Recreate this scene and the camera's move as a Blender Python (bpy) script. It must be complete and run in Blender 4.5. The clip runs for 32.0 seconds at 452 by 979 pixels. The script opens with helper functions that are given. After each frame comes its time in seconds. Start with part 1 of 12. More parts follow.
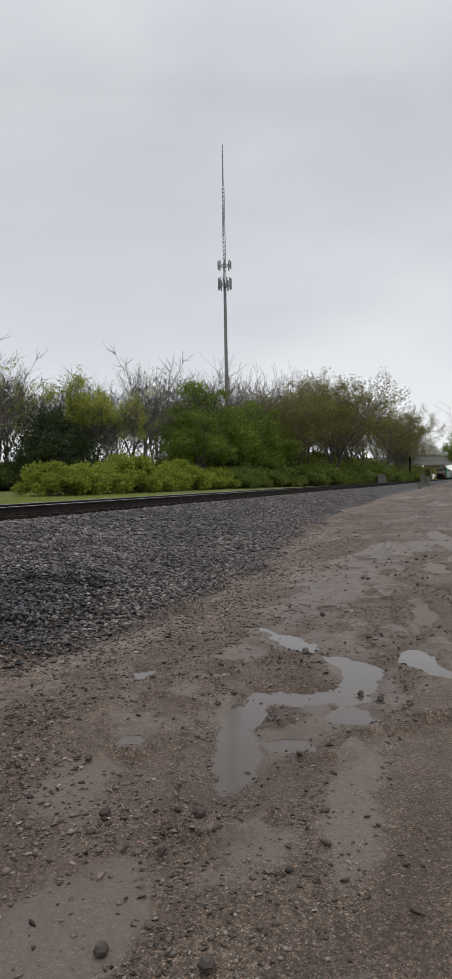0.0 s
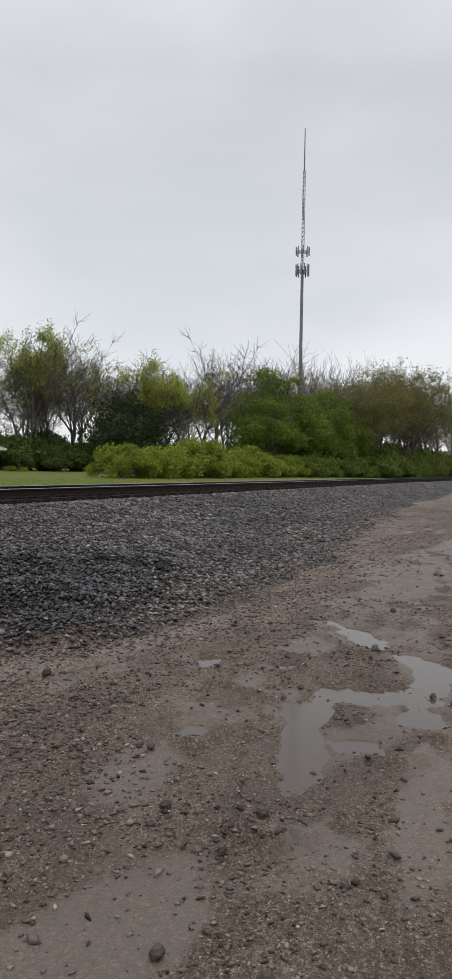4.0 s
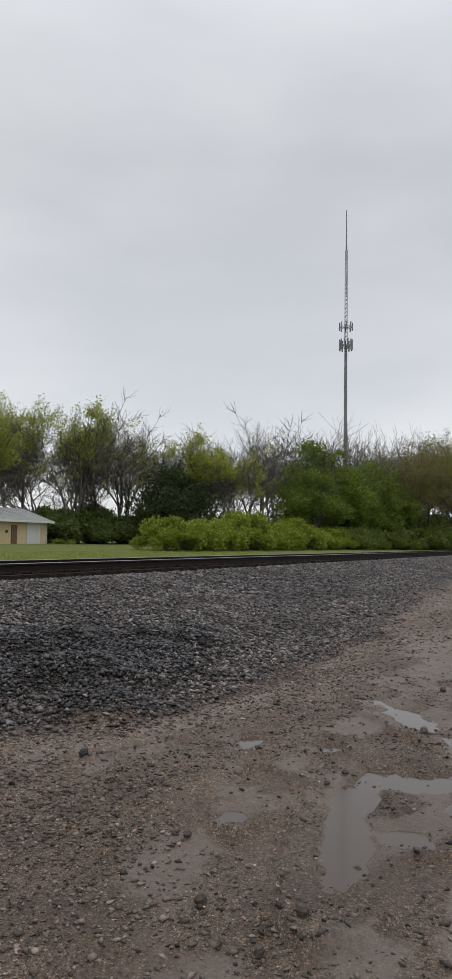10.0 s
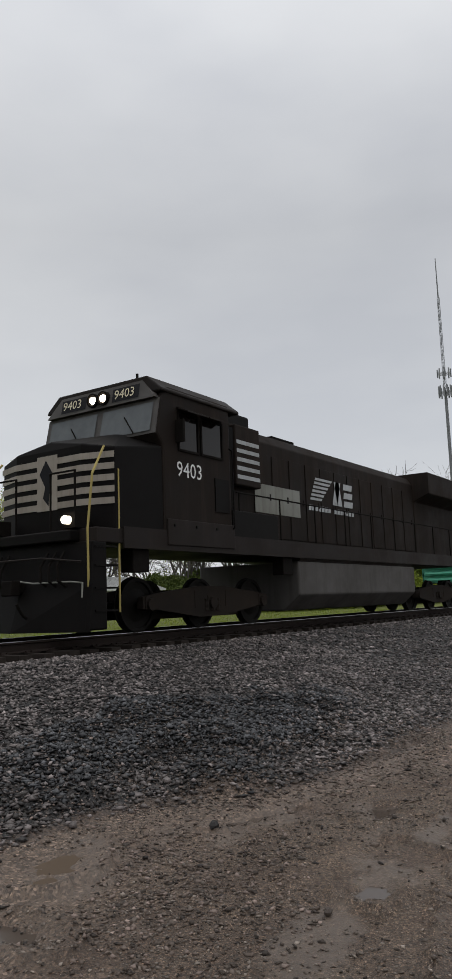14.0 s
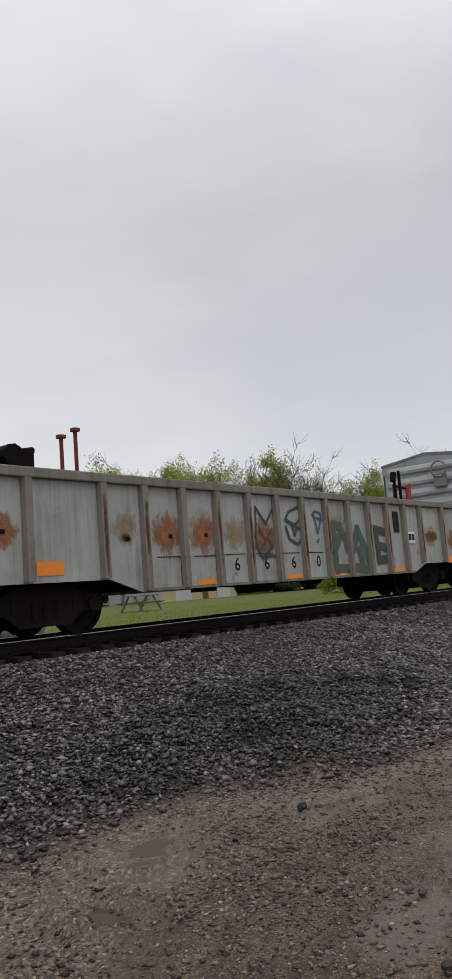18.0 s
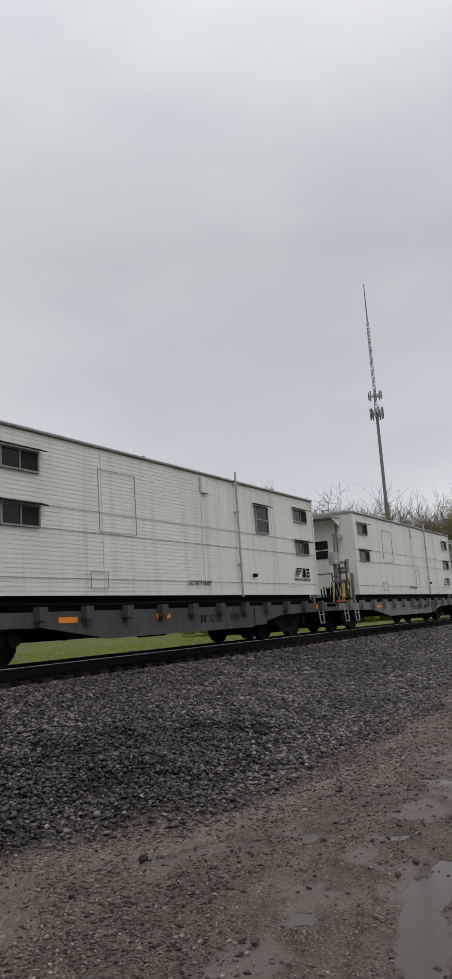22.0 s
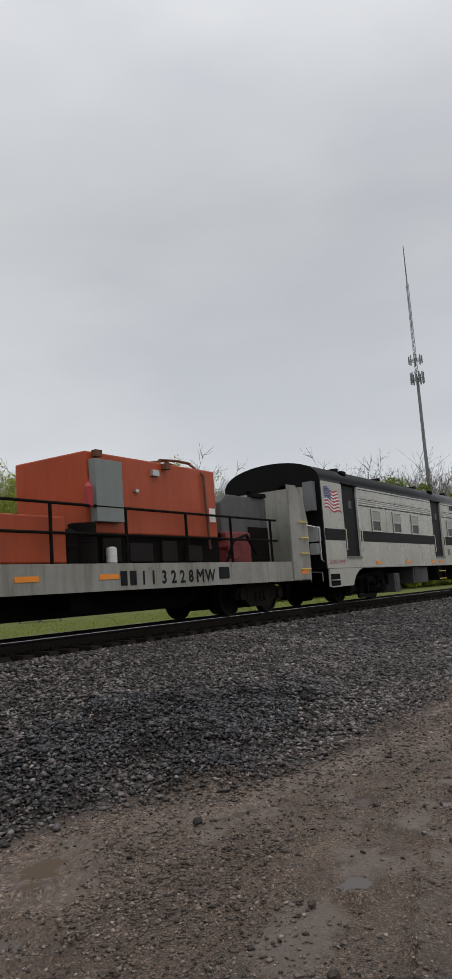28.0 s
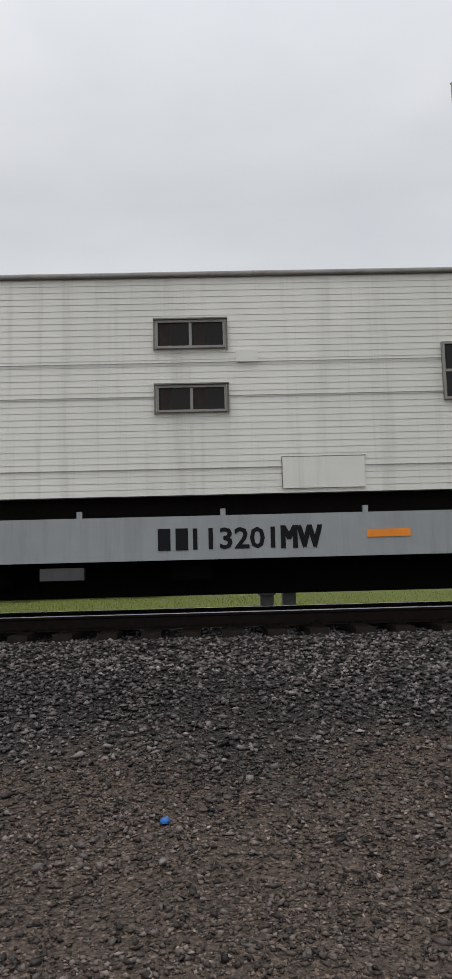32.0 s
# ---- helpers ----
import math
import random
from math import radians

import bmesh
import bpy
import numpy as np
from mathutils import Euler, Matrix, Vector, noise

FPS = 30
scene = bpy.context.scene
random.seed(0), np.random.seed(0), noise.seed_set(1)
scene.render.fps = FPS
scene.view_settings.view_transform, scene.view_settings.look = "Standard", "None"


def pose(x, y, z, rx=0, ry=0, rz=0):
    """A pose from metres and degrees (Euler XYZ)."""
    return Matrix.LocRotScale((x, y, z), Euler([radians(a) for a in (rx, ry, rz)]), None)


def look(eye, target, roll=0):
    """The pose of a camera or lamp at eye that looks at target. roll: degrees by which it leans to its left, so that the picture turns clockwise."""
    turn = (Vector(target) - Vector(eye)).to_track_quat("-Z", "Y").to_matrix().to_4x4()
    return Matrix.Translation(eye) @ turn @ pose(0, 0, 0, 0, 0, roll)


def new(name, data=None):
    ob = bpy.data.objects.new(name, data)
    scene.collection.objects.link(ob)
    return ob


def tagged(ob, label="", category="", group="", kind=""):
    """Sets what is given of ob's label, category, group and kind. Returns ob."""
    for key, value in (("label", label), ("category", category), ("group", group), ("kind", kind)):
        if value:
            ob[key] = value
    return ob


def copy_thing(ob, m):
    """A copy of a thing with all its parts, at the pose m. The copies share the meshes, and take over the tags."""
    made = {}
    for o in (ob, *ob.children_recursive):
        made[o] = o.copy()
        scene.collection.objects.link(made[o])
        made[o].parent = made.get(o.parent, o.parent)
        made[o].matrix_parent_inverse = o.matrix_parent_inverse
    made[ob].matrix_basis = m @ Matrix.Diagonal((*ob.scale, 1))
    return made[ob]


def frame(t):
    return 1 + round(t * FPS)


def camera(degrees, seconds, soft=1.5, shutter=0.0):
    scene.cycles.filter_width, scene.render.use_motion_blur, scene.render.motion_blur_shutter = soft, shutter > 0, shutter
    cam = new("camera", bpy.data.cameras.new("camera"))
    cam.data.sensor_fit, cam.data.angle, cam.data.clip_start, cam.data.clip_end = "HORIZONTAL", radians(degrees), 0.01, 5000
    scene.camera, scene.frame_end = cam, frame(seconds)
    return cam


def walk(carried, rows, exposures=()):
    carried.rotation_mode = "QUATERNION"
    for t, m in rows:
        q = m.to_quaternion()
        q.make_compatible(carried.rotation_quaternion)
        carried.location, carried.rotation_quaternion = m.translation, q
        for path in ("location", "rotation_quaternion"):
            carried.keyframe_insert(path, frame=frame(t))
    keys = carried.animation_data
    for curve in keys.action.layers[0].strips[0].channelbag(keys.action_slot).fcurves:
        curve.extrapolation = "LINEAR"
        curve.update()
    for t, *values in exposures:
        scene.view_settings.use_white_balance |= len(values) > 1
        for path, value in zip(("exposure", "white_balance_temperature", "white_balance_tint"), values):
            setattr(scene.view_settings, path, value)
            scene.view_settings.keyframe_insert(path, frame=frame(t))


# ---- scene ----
LENS = 32.8
# seconds, eye x y z, yaw from the line square to the track, pitch, roll
PATH = [
    (0.0, -0.180, 0.020, 1.520, 72.33, -0.56, -1.05),
    (0.5, -0.218, -0.041, 1.516, 73.40, -1.42, -1.87),
    (1.0, -0.242, -0.058, 1.520, 74.52, 0.05, -0.67),
    (1.5, -0.256, -0.038, 1.532, 74.28, -0.81, 0.32),
    (2.0, -0.242, -0.014, 1.525, 73.42, -1.55, 0.21),
    (2.5, -0.241, -0.033, 1.511, 70.87, -4.45, 0.79),
    (3.0, -0.230, -0.065, 1.488, 69.36, -5.49, -2.29),
    (3.5, -0.158, -0.022, 1.500, 69.30, -2.91, -1.96),
    (4.0, -0.050, 0.096, 1.520, 67.19, -1.52, 1.04),
    (4.5, -0.027, 0.105, 1.516, 60.41, -0.70, 2.51),
    (6.5, 0.009, 0.156, 1.501, 66.27, -0.48, 1.53),
    (7.0, 0.015, 0.163, 1.497, 70.35, -6.65, 7.65),
    (7.5, 0.018, 0.060, 1.517, 67.77, -2.25, 5.36),
    (8.0, 0.012, 0.037, 1.518, 63.10, -1.35, 3.04),
    (8.5, 0.025, 0.050, 1.527, 62.16, 0.92, 2.74),
    (9.0, 0.011, 0.041, 1.534, 64.17, 3.33, -0.77),
    (9.5, -0.001, 0.050, 1.540, 63.61, 3.94, -0.25),
    (10.0, -0.002, 0.073, 1.537, 63.69, 3.81, 0.93),
    (10.5, 0.005, 0.071, 1.542, 65.15, 5.34, 0.02),
    (11.0, -0.029, 0.047, 1.556, 65.75, 6.66, -1.20),
    (11.5, -0.032, 0.070, 1.552, 64.48, 8.22, -0.63),
    (12.0, -0.028, 0.094, 1.546, 63.04, 8.16, -0.91),
    (12.5, -0.010, 0.089, 1.546, 63.31, 5.96, -2.16),
    (13.0, -0.023, 0.110, 1.552, 61.76, 6.10, -1.53),
    (13.3, -0.038, 0.099, 1.563, 58.00, 7.25, -1.30),
    (13.5, -0.048, 0.091, 1.570, 58.08, 7.78, -1.15),
    (15.5, -0.020, 0.195, 1.510, 45.00, 10.86, -6.47),
    (16.0, -0.023, 0.195, 1.539, 46.83, 8.50, -3.31),
    (16.5, -0.018, 0.155, 1.555, 47.54, 5.26, -5.02),
    (17.0, -0.016, 0.157, 1.554, 48.08, 7.13, -3.67),
    (17.5, -0.006, 0.125, 1.555, 50.58, 7.85, -4.62),
    (18.0, -0.012, 0.116, 1.557, 50.49, 7.45, -4.47),
    (18.5, -0.010, 0.127, 1.558, 51.62, 7.15, -3.57),
    (19.0, -0.024, 0.103, 1.568, 52.35, 6.41, -4.51),
    (19.5, -0.034, 0.087, 1.583, 53.64, 7.33, -4.35),
    (19.8, 0.022, 0.040, 1.572, 53.67, 5.46, -7.30),
    (20.0, 0.000, -0.000, 1.584, 55.89, 4.96, -8.77),
    (20.5, 0.012, -0.026, 1.596, 55.91, 5.71, -5.99),
    (21.0, -0.020, 0.012, 1.596, 55.64, 6.79, -4.02),
    (21.5, -0.011, 0.013, 1.572, 57.66, 9.31, -3.99),
    (22.0, -0.011, 0.013, 1.579, 60.71, 9.82, -3.82),
    (22.5, -0.045, 0.008, 1.594, 61.87, 10.18, -1.99),
    (23.0, -0.049, -0.001, 1.604, 60.78, 10.38, -2.64),
    (23.5, -0.080, -0.009, 1.619, 59.32, 12.54, -2.22),
    (24.0, -0.054, 0.024, 1.612, 55.90, 15.63, -0.60),
    (24.5, -0.086, 0.029, 1.631, 57.12, 16.15, 0.10),
    (25.0, -0.063, 0.024, 1.621, 54.77, 13.53, -1.31),
    (25.3, -0.030, 0.055, 1.601, 55.00, 10.88, -0.76),
    (25.5, -0.018, 0.077, 1.584, 56.21, 9.14, -0.80),
    (27.5, -0.036, 0.069, 1.591, 57.93, 7.85, -4.43),
    (28.0, -0.028, 0.079, 1.589, 57.64, 7.67, -4.14),
    (28.2, -0.019, 0.096, 1.587, 55.95, 8.29, -3.36),
    (28.5, -0.036, 0.174, 1.556, 47.43, 9.66, -4.45),
    (28.7, -0.054, 0.178, 1.564, 38.11, 10.24, -5.66),
    (28.9, -0.056, 0.184, 1.567, 22.35, 10.49, -5.73),
    (29.0, -0.076, 0.186, 1.557, 12.17, 10.60, -5.60),
    (29.1, -0.090, 0.195, 1.550, 2.27, 9.69, -5.04),
    (29.3, -0.107, 0.208, 1.548, -14.71, 6.24, -2.55),
    (29.5, -0.125, 0.225, 1.538, -29.42, 5.87, -4.14),
    (29.7, -0.142, 0.246, 1.530, -43.02, 6.77, -1.63),
    (29.9, -0.179, 0.228, 1.529, -54.41, 6.41, -1.73),
    (30.0, -0.212, 0.218, 1.521, -59.07, 4.28, -1.28),
    (30.2, -0.225, 0.204, 1.514, -62.62, 1.86, -1.34),
    (30.3, -0.232, 0.197, 1.511, -64.96, 1.51, -1.37),
    (30.5, -0.246, 0.183, 1.504, -64.50, 2.18, -1.73),
    (30.6, -0.247, 0.189, 1.507, -63.12, 2.45, -1.67),
    (31.0, -0.252, 0.215, 1.519, -56.74, 8.27, -3.89),
    (31.2, -0.268, 0.236, 1.520, -43.88, 7.63, -3.34),
    (31.3, -0.285, 0.247, 1.524, -36.66, 8.52, -5.32),
    (31.5, -0.297, 0.272, 1.518, -25.27, 7.37, -5.35),
    (31.7, -0.309, 0.298, 1.513, -13.47, 6.27, -3.11),
    (31.8, -0.284, 0.315, 1.509, -8.38, 7.11, -3.11),
    (31.9, -0.259, 0.325, 1.501, -3.63, 6.79, -1.82),
    (32.0, -0.265, 0.327, 1.485, 1.22, 6.45, -1.50),
]


def eye_pose(x, y, z, yaw, pitch, roll):
    a, p = radians(yaw), radians(pitch)
    d = Vector((math.sin(a) * math.cos(p), math.cos(a) * math.cos(p), math.sin(p)))
    e = Vector((x, y, z))
    return look(e, e + d, roll)


cam = camera(LENS, 32.0, soft=1.5)
walk(cam, [(r[0], eye_pose(*r[1:])) for r in PATH],
     exposures=[(0, 0.0), (2, 0.05), (4, 0.1), (7, 0.1), (8, 0.10), (9, 0.0), (10, -0.02), (12, -0.25), (13, -0.17), (13.5, -0.2), (15.5, -0.15), (16, -0.1), (16.5, 0.0), (17, 0.0), (18, -0.08), (19, -0.1), (20, 0.0), (21, -0.2),
                (22, -0.2), (23, -0.33), (24, -0.58), (24.5, -0.7), (25, -0.75), (25.5, -0.6), (28, -0.2), (28.9, -0.18), (30, -0.06), (31, -0.06), (32, -0.02)])

# ---- light: a wet overcast day ----
world = bpy.data.worlds.new("overcast")
scene.world = world
world.use_nodes = True
wn, wl = world.node_tree.nodes, world.node_tree.links
wn.clear()


def wnode(kind, **kw):
    n = wn.new(kind)
    for k, v in kw.items():
        if k == "sky_type":
            n.sky_type = v
        elif k == "blend_type":
            n.blend_type = v
        elif k == "data_type":
            n.data_type = v
    return n


w_out, w_bg = wnode("ShaderNodeOutputWorld"), wnode("ShaderNodeBackground")
w_sky = wnode("ShaderNodeTexSky", sky_type="NISHITA")
w_sky.sun_disc, w_sky.sun_elevation, w_sky.sun_rotation = False, radians(55), radians(200)
w_tc, w_map = wnode("ShaderNodeTexCoord"), wnode("ShaderNodeMapping")
w_map.inputs["Scale"].default_value = (1.0, 1.0, 2.4)
w_n1, w_n2 = wnode("ShaderNodeTexNoise"), wnode("ShaderNodeTexNoise")
w_n1.inputs["Scale"].default_value, w_n1.inputs["Detail"].default_value = 1.6, 4
w_n1.inputs["Roughness"].default_value = 0.5
w_n2.inputs["Scale"].default_value, w_n2.inputs["Detail"].default_value = 5.0, 5
w_add = wnode("ShaderNodeMath")
w_add.operation = "MULTIPLY_ADD"
w_add.inputs[1].default_value = 0.35
w_ramp = wnode("ShaderNodeValToRGB")
w_ramp.color_ramp.elements[0].position, w_ramp.color_ramp.elements[0].color = 0.48, (0.545, 0.556, 0.580, 1)
w_ramp.color_ramp.elements[1].position, w_ramp.color_ramp.elements[1].color = 0.83, (0.655, 0.662, 0.672, 1)
w_sep = wnode("ShaderNodeSeparateXYZ")
w_mr = wnode("ShaderNodeMapRange")
w_mr.inputs["From Min"].default_value, w_mr.inputs["From Max"].default_value = 0.45, 1.0
w_mr.inputs["To Min"].default_value, w_mr.inputs["To Max"].default_value = 1.0, 2.3
w_low = wnode("ShaderNodeMapRange")
w_low.inputs["From Min"].default_value, w_low.inputs["From Max"].default_value = 0.05, 0.55
w_low.inputs["To Min"].default_value, w_low.inputs["To Max"].default_value = 1.19, 0.94
w_lift = wnode("ShaderNodeMath")
w_lift.operation = "MULTIPLY"
w_mul, w_mix = wnode("ShaderNodeVectorMath"), wnode("ShaderNodeMix", data_type="RGBA")
w_mul.operation = "SCALE"
w_mix.inputs["Factor"].default_value = 0.015
wl.new(w_tc.outputs["Generated"], w_map.inputs["Vector"])
wl.new(w_map.outputs["Vector"], w_n1.inputs["Vector"])
wl.new(w_map.outputs["Vector"], w_n2.inputs["Vector"])
wl.new(w_n2.outputs["Fac"], w_add.inputs[0])
wl.new(w_n1.outputs["Fac"], w_add.inputs[2])
wl.new(w_add.outputs[0], w_ramp.inputs["Fac"])
wl.new(w_tc.outputs["Generated"], w_sep.inputs[0])
wl.new(w_sep.outputs["Z"], w_mr.inputs["Value"])
wl.new(w_ramp.outputs["Color"], w_mul.inputs[0])
wl.new(w_sep.outputs["Z"], w_low.inputs["Value"])
wl.new(w_mr.outputs["Result"], w_lift.inputs[0])
wl.new(w_low.outputs["Result"], w_lift.inputs[1])
wl.new(w_lift.outputs[0], w_mul.inputs["Scale"])
wl.new(w_mul.outputs[0], w_mix.inputs["A"])
wl.new(w_sky.outputs["Color"], w_mix.inputs["B"])
wl.new(w_mix.outputs["Result"], w_bg.inputs["Color"])
wl.new(w_bg.outputs[0], w_out.inputs["Surface"])
w_bg.inputs["Strength"].default_value = 1.0

sun_data = bpy.data.lights.new("sun", "SUN")
sun_data.energy, sun_data.angle, sun_data.color = 0.6, radians(40), (1.0, 0.98, 0.95)
sun = new("sun", sun_data)
sun.matrix_world = look((0, 0, 60), (18, 26, 0))

# ---- plan ----
RAIL_Z = 1.053          # top of rail over the dirt lot
Y_NEAR = 9.9            # near rail head
Y_MID = Y_NEAR + 0.7175  # track centre
SPEED = 20.66

# ---- materials ----
class Mat:
    """A node material written step by step."""

    def __init__(self, name, rough=0.6, metal=0.0, spec=0.5):
        self.m = bpy.data.materials.new(name)
        self.m.use_nodes = True
        self.n, self.l = self.m.node_tree.nodes, self.m.node_tree.links
        self.b = self.n["Principled BSDF"]
        self.b.inputs["Roughness"].default_value, self.b.inputs["Metallic"].default_value = rough, metal
        self.b.inputs["Specular IOR Level"].default_value = spec
        self.tc = self.n.new("ShaderNodeTexCoord")

    def noise(self, scale, detail=4, rough=0.6, stretch=(1, 1, 1), space="Object", shift=None):
        mp, t = self.n.new("ShaderNodeMapping"), self.n.new("ShaderNodeTexNoise")
        mp.inputs["Scale"].default_value = stretch
        t.inputs["Scale"].default_value, t.inputs["Detail"].default_value, t.inputs["Roughness"].default_value = scale, detail, rough
        self.l.new(self.tc.outputs[space], mp.inputs["Vector"])
        if shift is not None:
            self.l.new(shift, mp.inputs["Location"])
        self.l.new(mp.outputs[0], t.inputs["Vector"])
        return t.outputs["Fac"]

    def cells(self, scale, space="Object", out="Color", rnd=1.0):
        t = self.n.new("ShaderNodeTexVoronoi")
        t.inputs["Scale"].default_value, t.inputs["Randomness"].default_value = scale, rnd
        self.l.new(self.tc.outputs[space], t.inputs["Vector"])
        return t.outputs[out]

    def random(self, island=False):
        if island:
            return self.n.new("ShaderNodeNewGeometry").outputs["Random Per Island"]
        return self.n.new("ShaderNodeObjectInfo").outputs["Random"]

    def ramp(self, fac, *stops):
        r = self.n.new("ShaderNodeValToRGB")
        e = r.color_ramp.elements
        while len(e) < len(stops):
            e.new(0.5)
        for el, (p, c) in zip(e, stops):
            el.position = p
            el.color = (*c, 1) if isinstance(c, tuple) else (c, c, c, 1)
        self.l.new(fac, r.inputs["Fac"])
        return r.outputs["Color"]

    def mix(self, fac, a, b, mode="MIX"):
        x = self.n.new("ShaderNodeMix")
        x.data_type, x.blend_type = "RGBA", mode
        for sock, v in (("Factor", fac), ("A", a), ("B", b)):
            if isinstance(v, (int, float)):
                x.inputs[sock].default_value = v if sock == "Factor" else (v, v, v, 1)
            elif isinstance(v, tuple):
                x.inputs[sock].default_value = (*v, 1)
            else:
                self.l.new(v, x.inputs[sock])
        return x.outputs["Result"]

    def math(self, op, a, b=0.0):
        x = self.n.new("ShaderNodeMath")
        x.operation = op
        for i, v in enumerate((a, b)):
            if isinstance(v, (int, float)):
                x.inputs[i].default_value = v
            else:
                self.l.new(v, x.inputs[i])
        return x.outputs[0]

    def colour(self, c):
        if isinstance(c, tuple):
            self.b.inputs["Base Color"].default_value = (*c, 1)
        else:
            self.l.new(c, self.b.inputs["Base Color"])
        return self

    def roughness(self, s):
        self.l.new(s, self.b.inputs["Roughness"])
        return self

    def bump(self, h, strength=0.3, dist=0.02):
        x = self.n.new("ShaderNodeBump")
        x.inputs["Strength"].default_value, x.inputs["Distance"].default_value = strength, dist
        self.l.new(h, x.inputs["Height"])
        self.l.new(x.outputs[0], self.b.inputs["Normal"])
        return self

    def done(self):
        return self.m


def painted(name, col, dirt=(0.10, 0.08, 0.06), amount=0.35, rough=0.55, streak=True, rust=0.0, bump=0.12, gloss=None):
    """Weathered paint: vertical grime streaks, broad stains, chips of rust."""
    m = Mat(name, rough, 0.0, gloss or (0.3 if max(col) > 0.05 else 0.12))
    big = m.ramp(m.noise(0.9, 5, 0.65), (0.35, 0.0), (0.75, 1.0))
    st = m.ramp(m.noise(2.2, 5, 0.7, (2.2, 2.2, 0.16)), (0.48, 0.0), (0.78, 1.0))
    fine = m.noise(38, 3, 0.6)
    f = m.math("MULTIPLY", m.math("ADD", m.math("MULTIPLY", st, 0.7 if streak else 0.0), m.math("MULTIPLY", big, 0.5)), amount)
    c = m.mix(m.math("MULTIPLY", fine, 0.25), col, tuple(x * 0.82 for x in col))
    c = m.mix(f, c, dirt)
    if rust:
        rs = m.ramp(m.noise(3.1, 8, 0.72), (0.66 - 0.12 * rust, 0.0), (0.72, 1.0))
        c = m.mix(m.math("MULTIPLY", rs, min(1.0, 0.5 + rust * 0.4)), c, (0.13, 0.055, 0.025))
    m.colour(c)
    m.roughness(m.ramp(big, (0.0, rough - 0.12), (1.0, rough + 0.2)))
    m.bump(m.mix(0.5, fine, big), bump, 0.01)
    return m.done()


def plain(name, col, rough=0.5, metal=0.0, var=0.25, scale=9.0, bump=0.08):
    m = Mat(name, rough, metal, 0.5 if max(col) > 0.05 or rough < 0.4 else 0.1)
    nz = m.noise(scale, 5, 0.65)
    m.colour(m.mix(nz, tuple(x * (1 - var) for x in col), tuple(min(1, x * (1 + var)) for x in col)))
    m.bump(nz, bump, 0.006)
    return m.done()


def glow(name, col, power):
    m = Mat(name, 0.3)
    m.colour(col)
    m.b.inputs["Emission Color"].default_value, m.b.inputs["Emission Strength"].default_value = (*col, 1), power
    return m.done()


def glassy(name, col=(0.009, 0.0075, 0.0072), rough=0.06):
    m = Mat(name, rough, 0.0, 0.22)
    m.colour(m.mix(m.noise(3, 3), col, tuple(x * 1.8 for x in col)))
    return m.done()


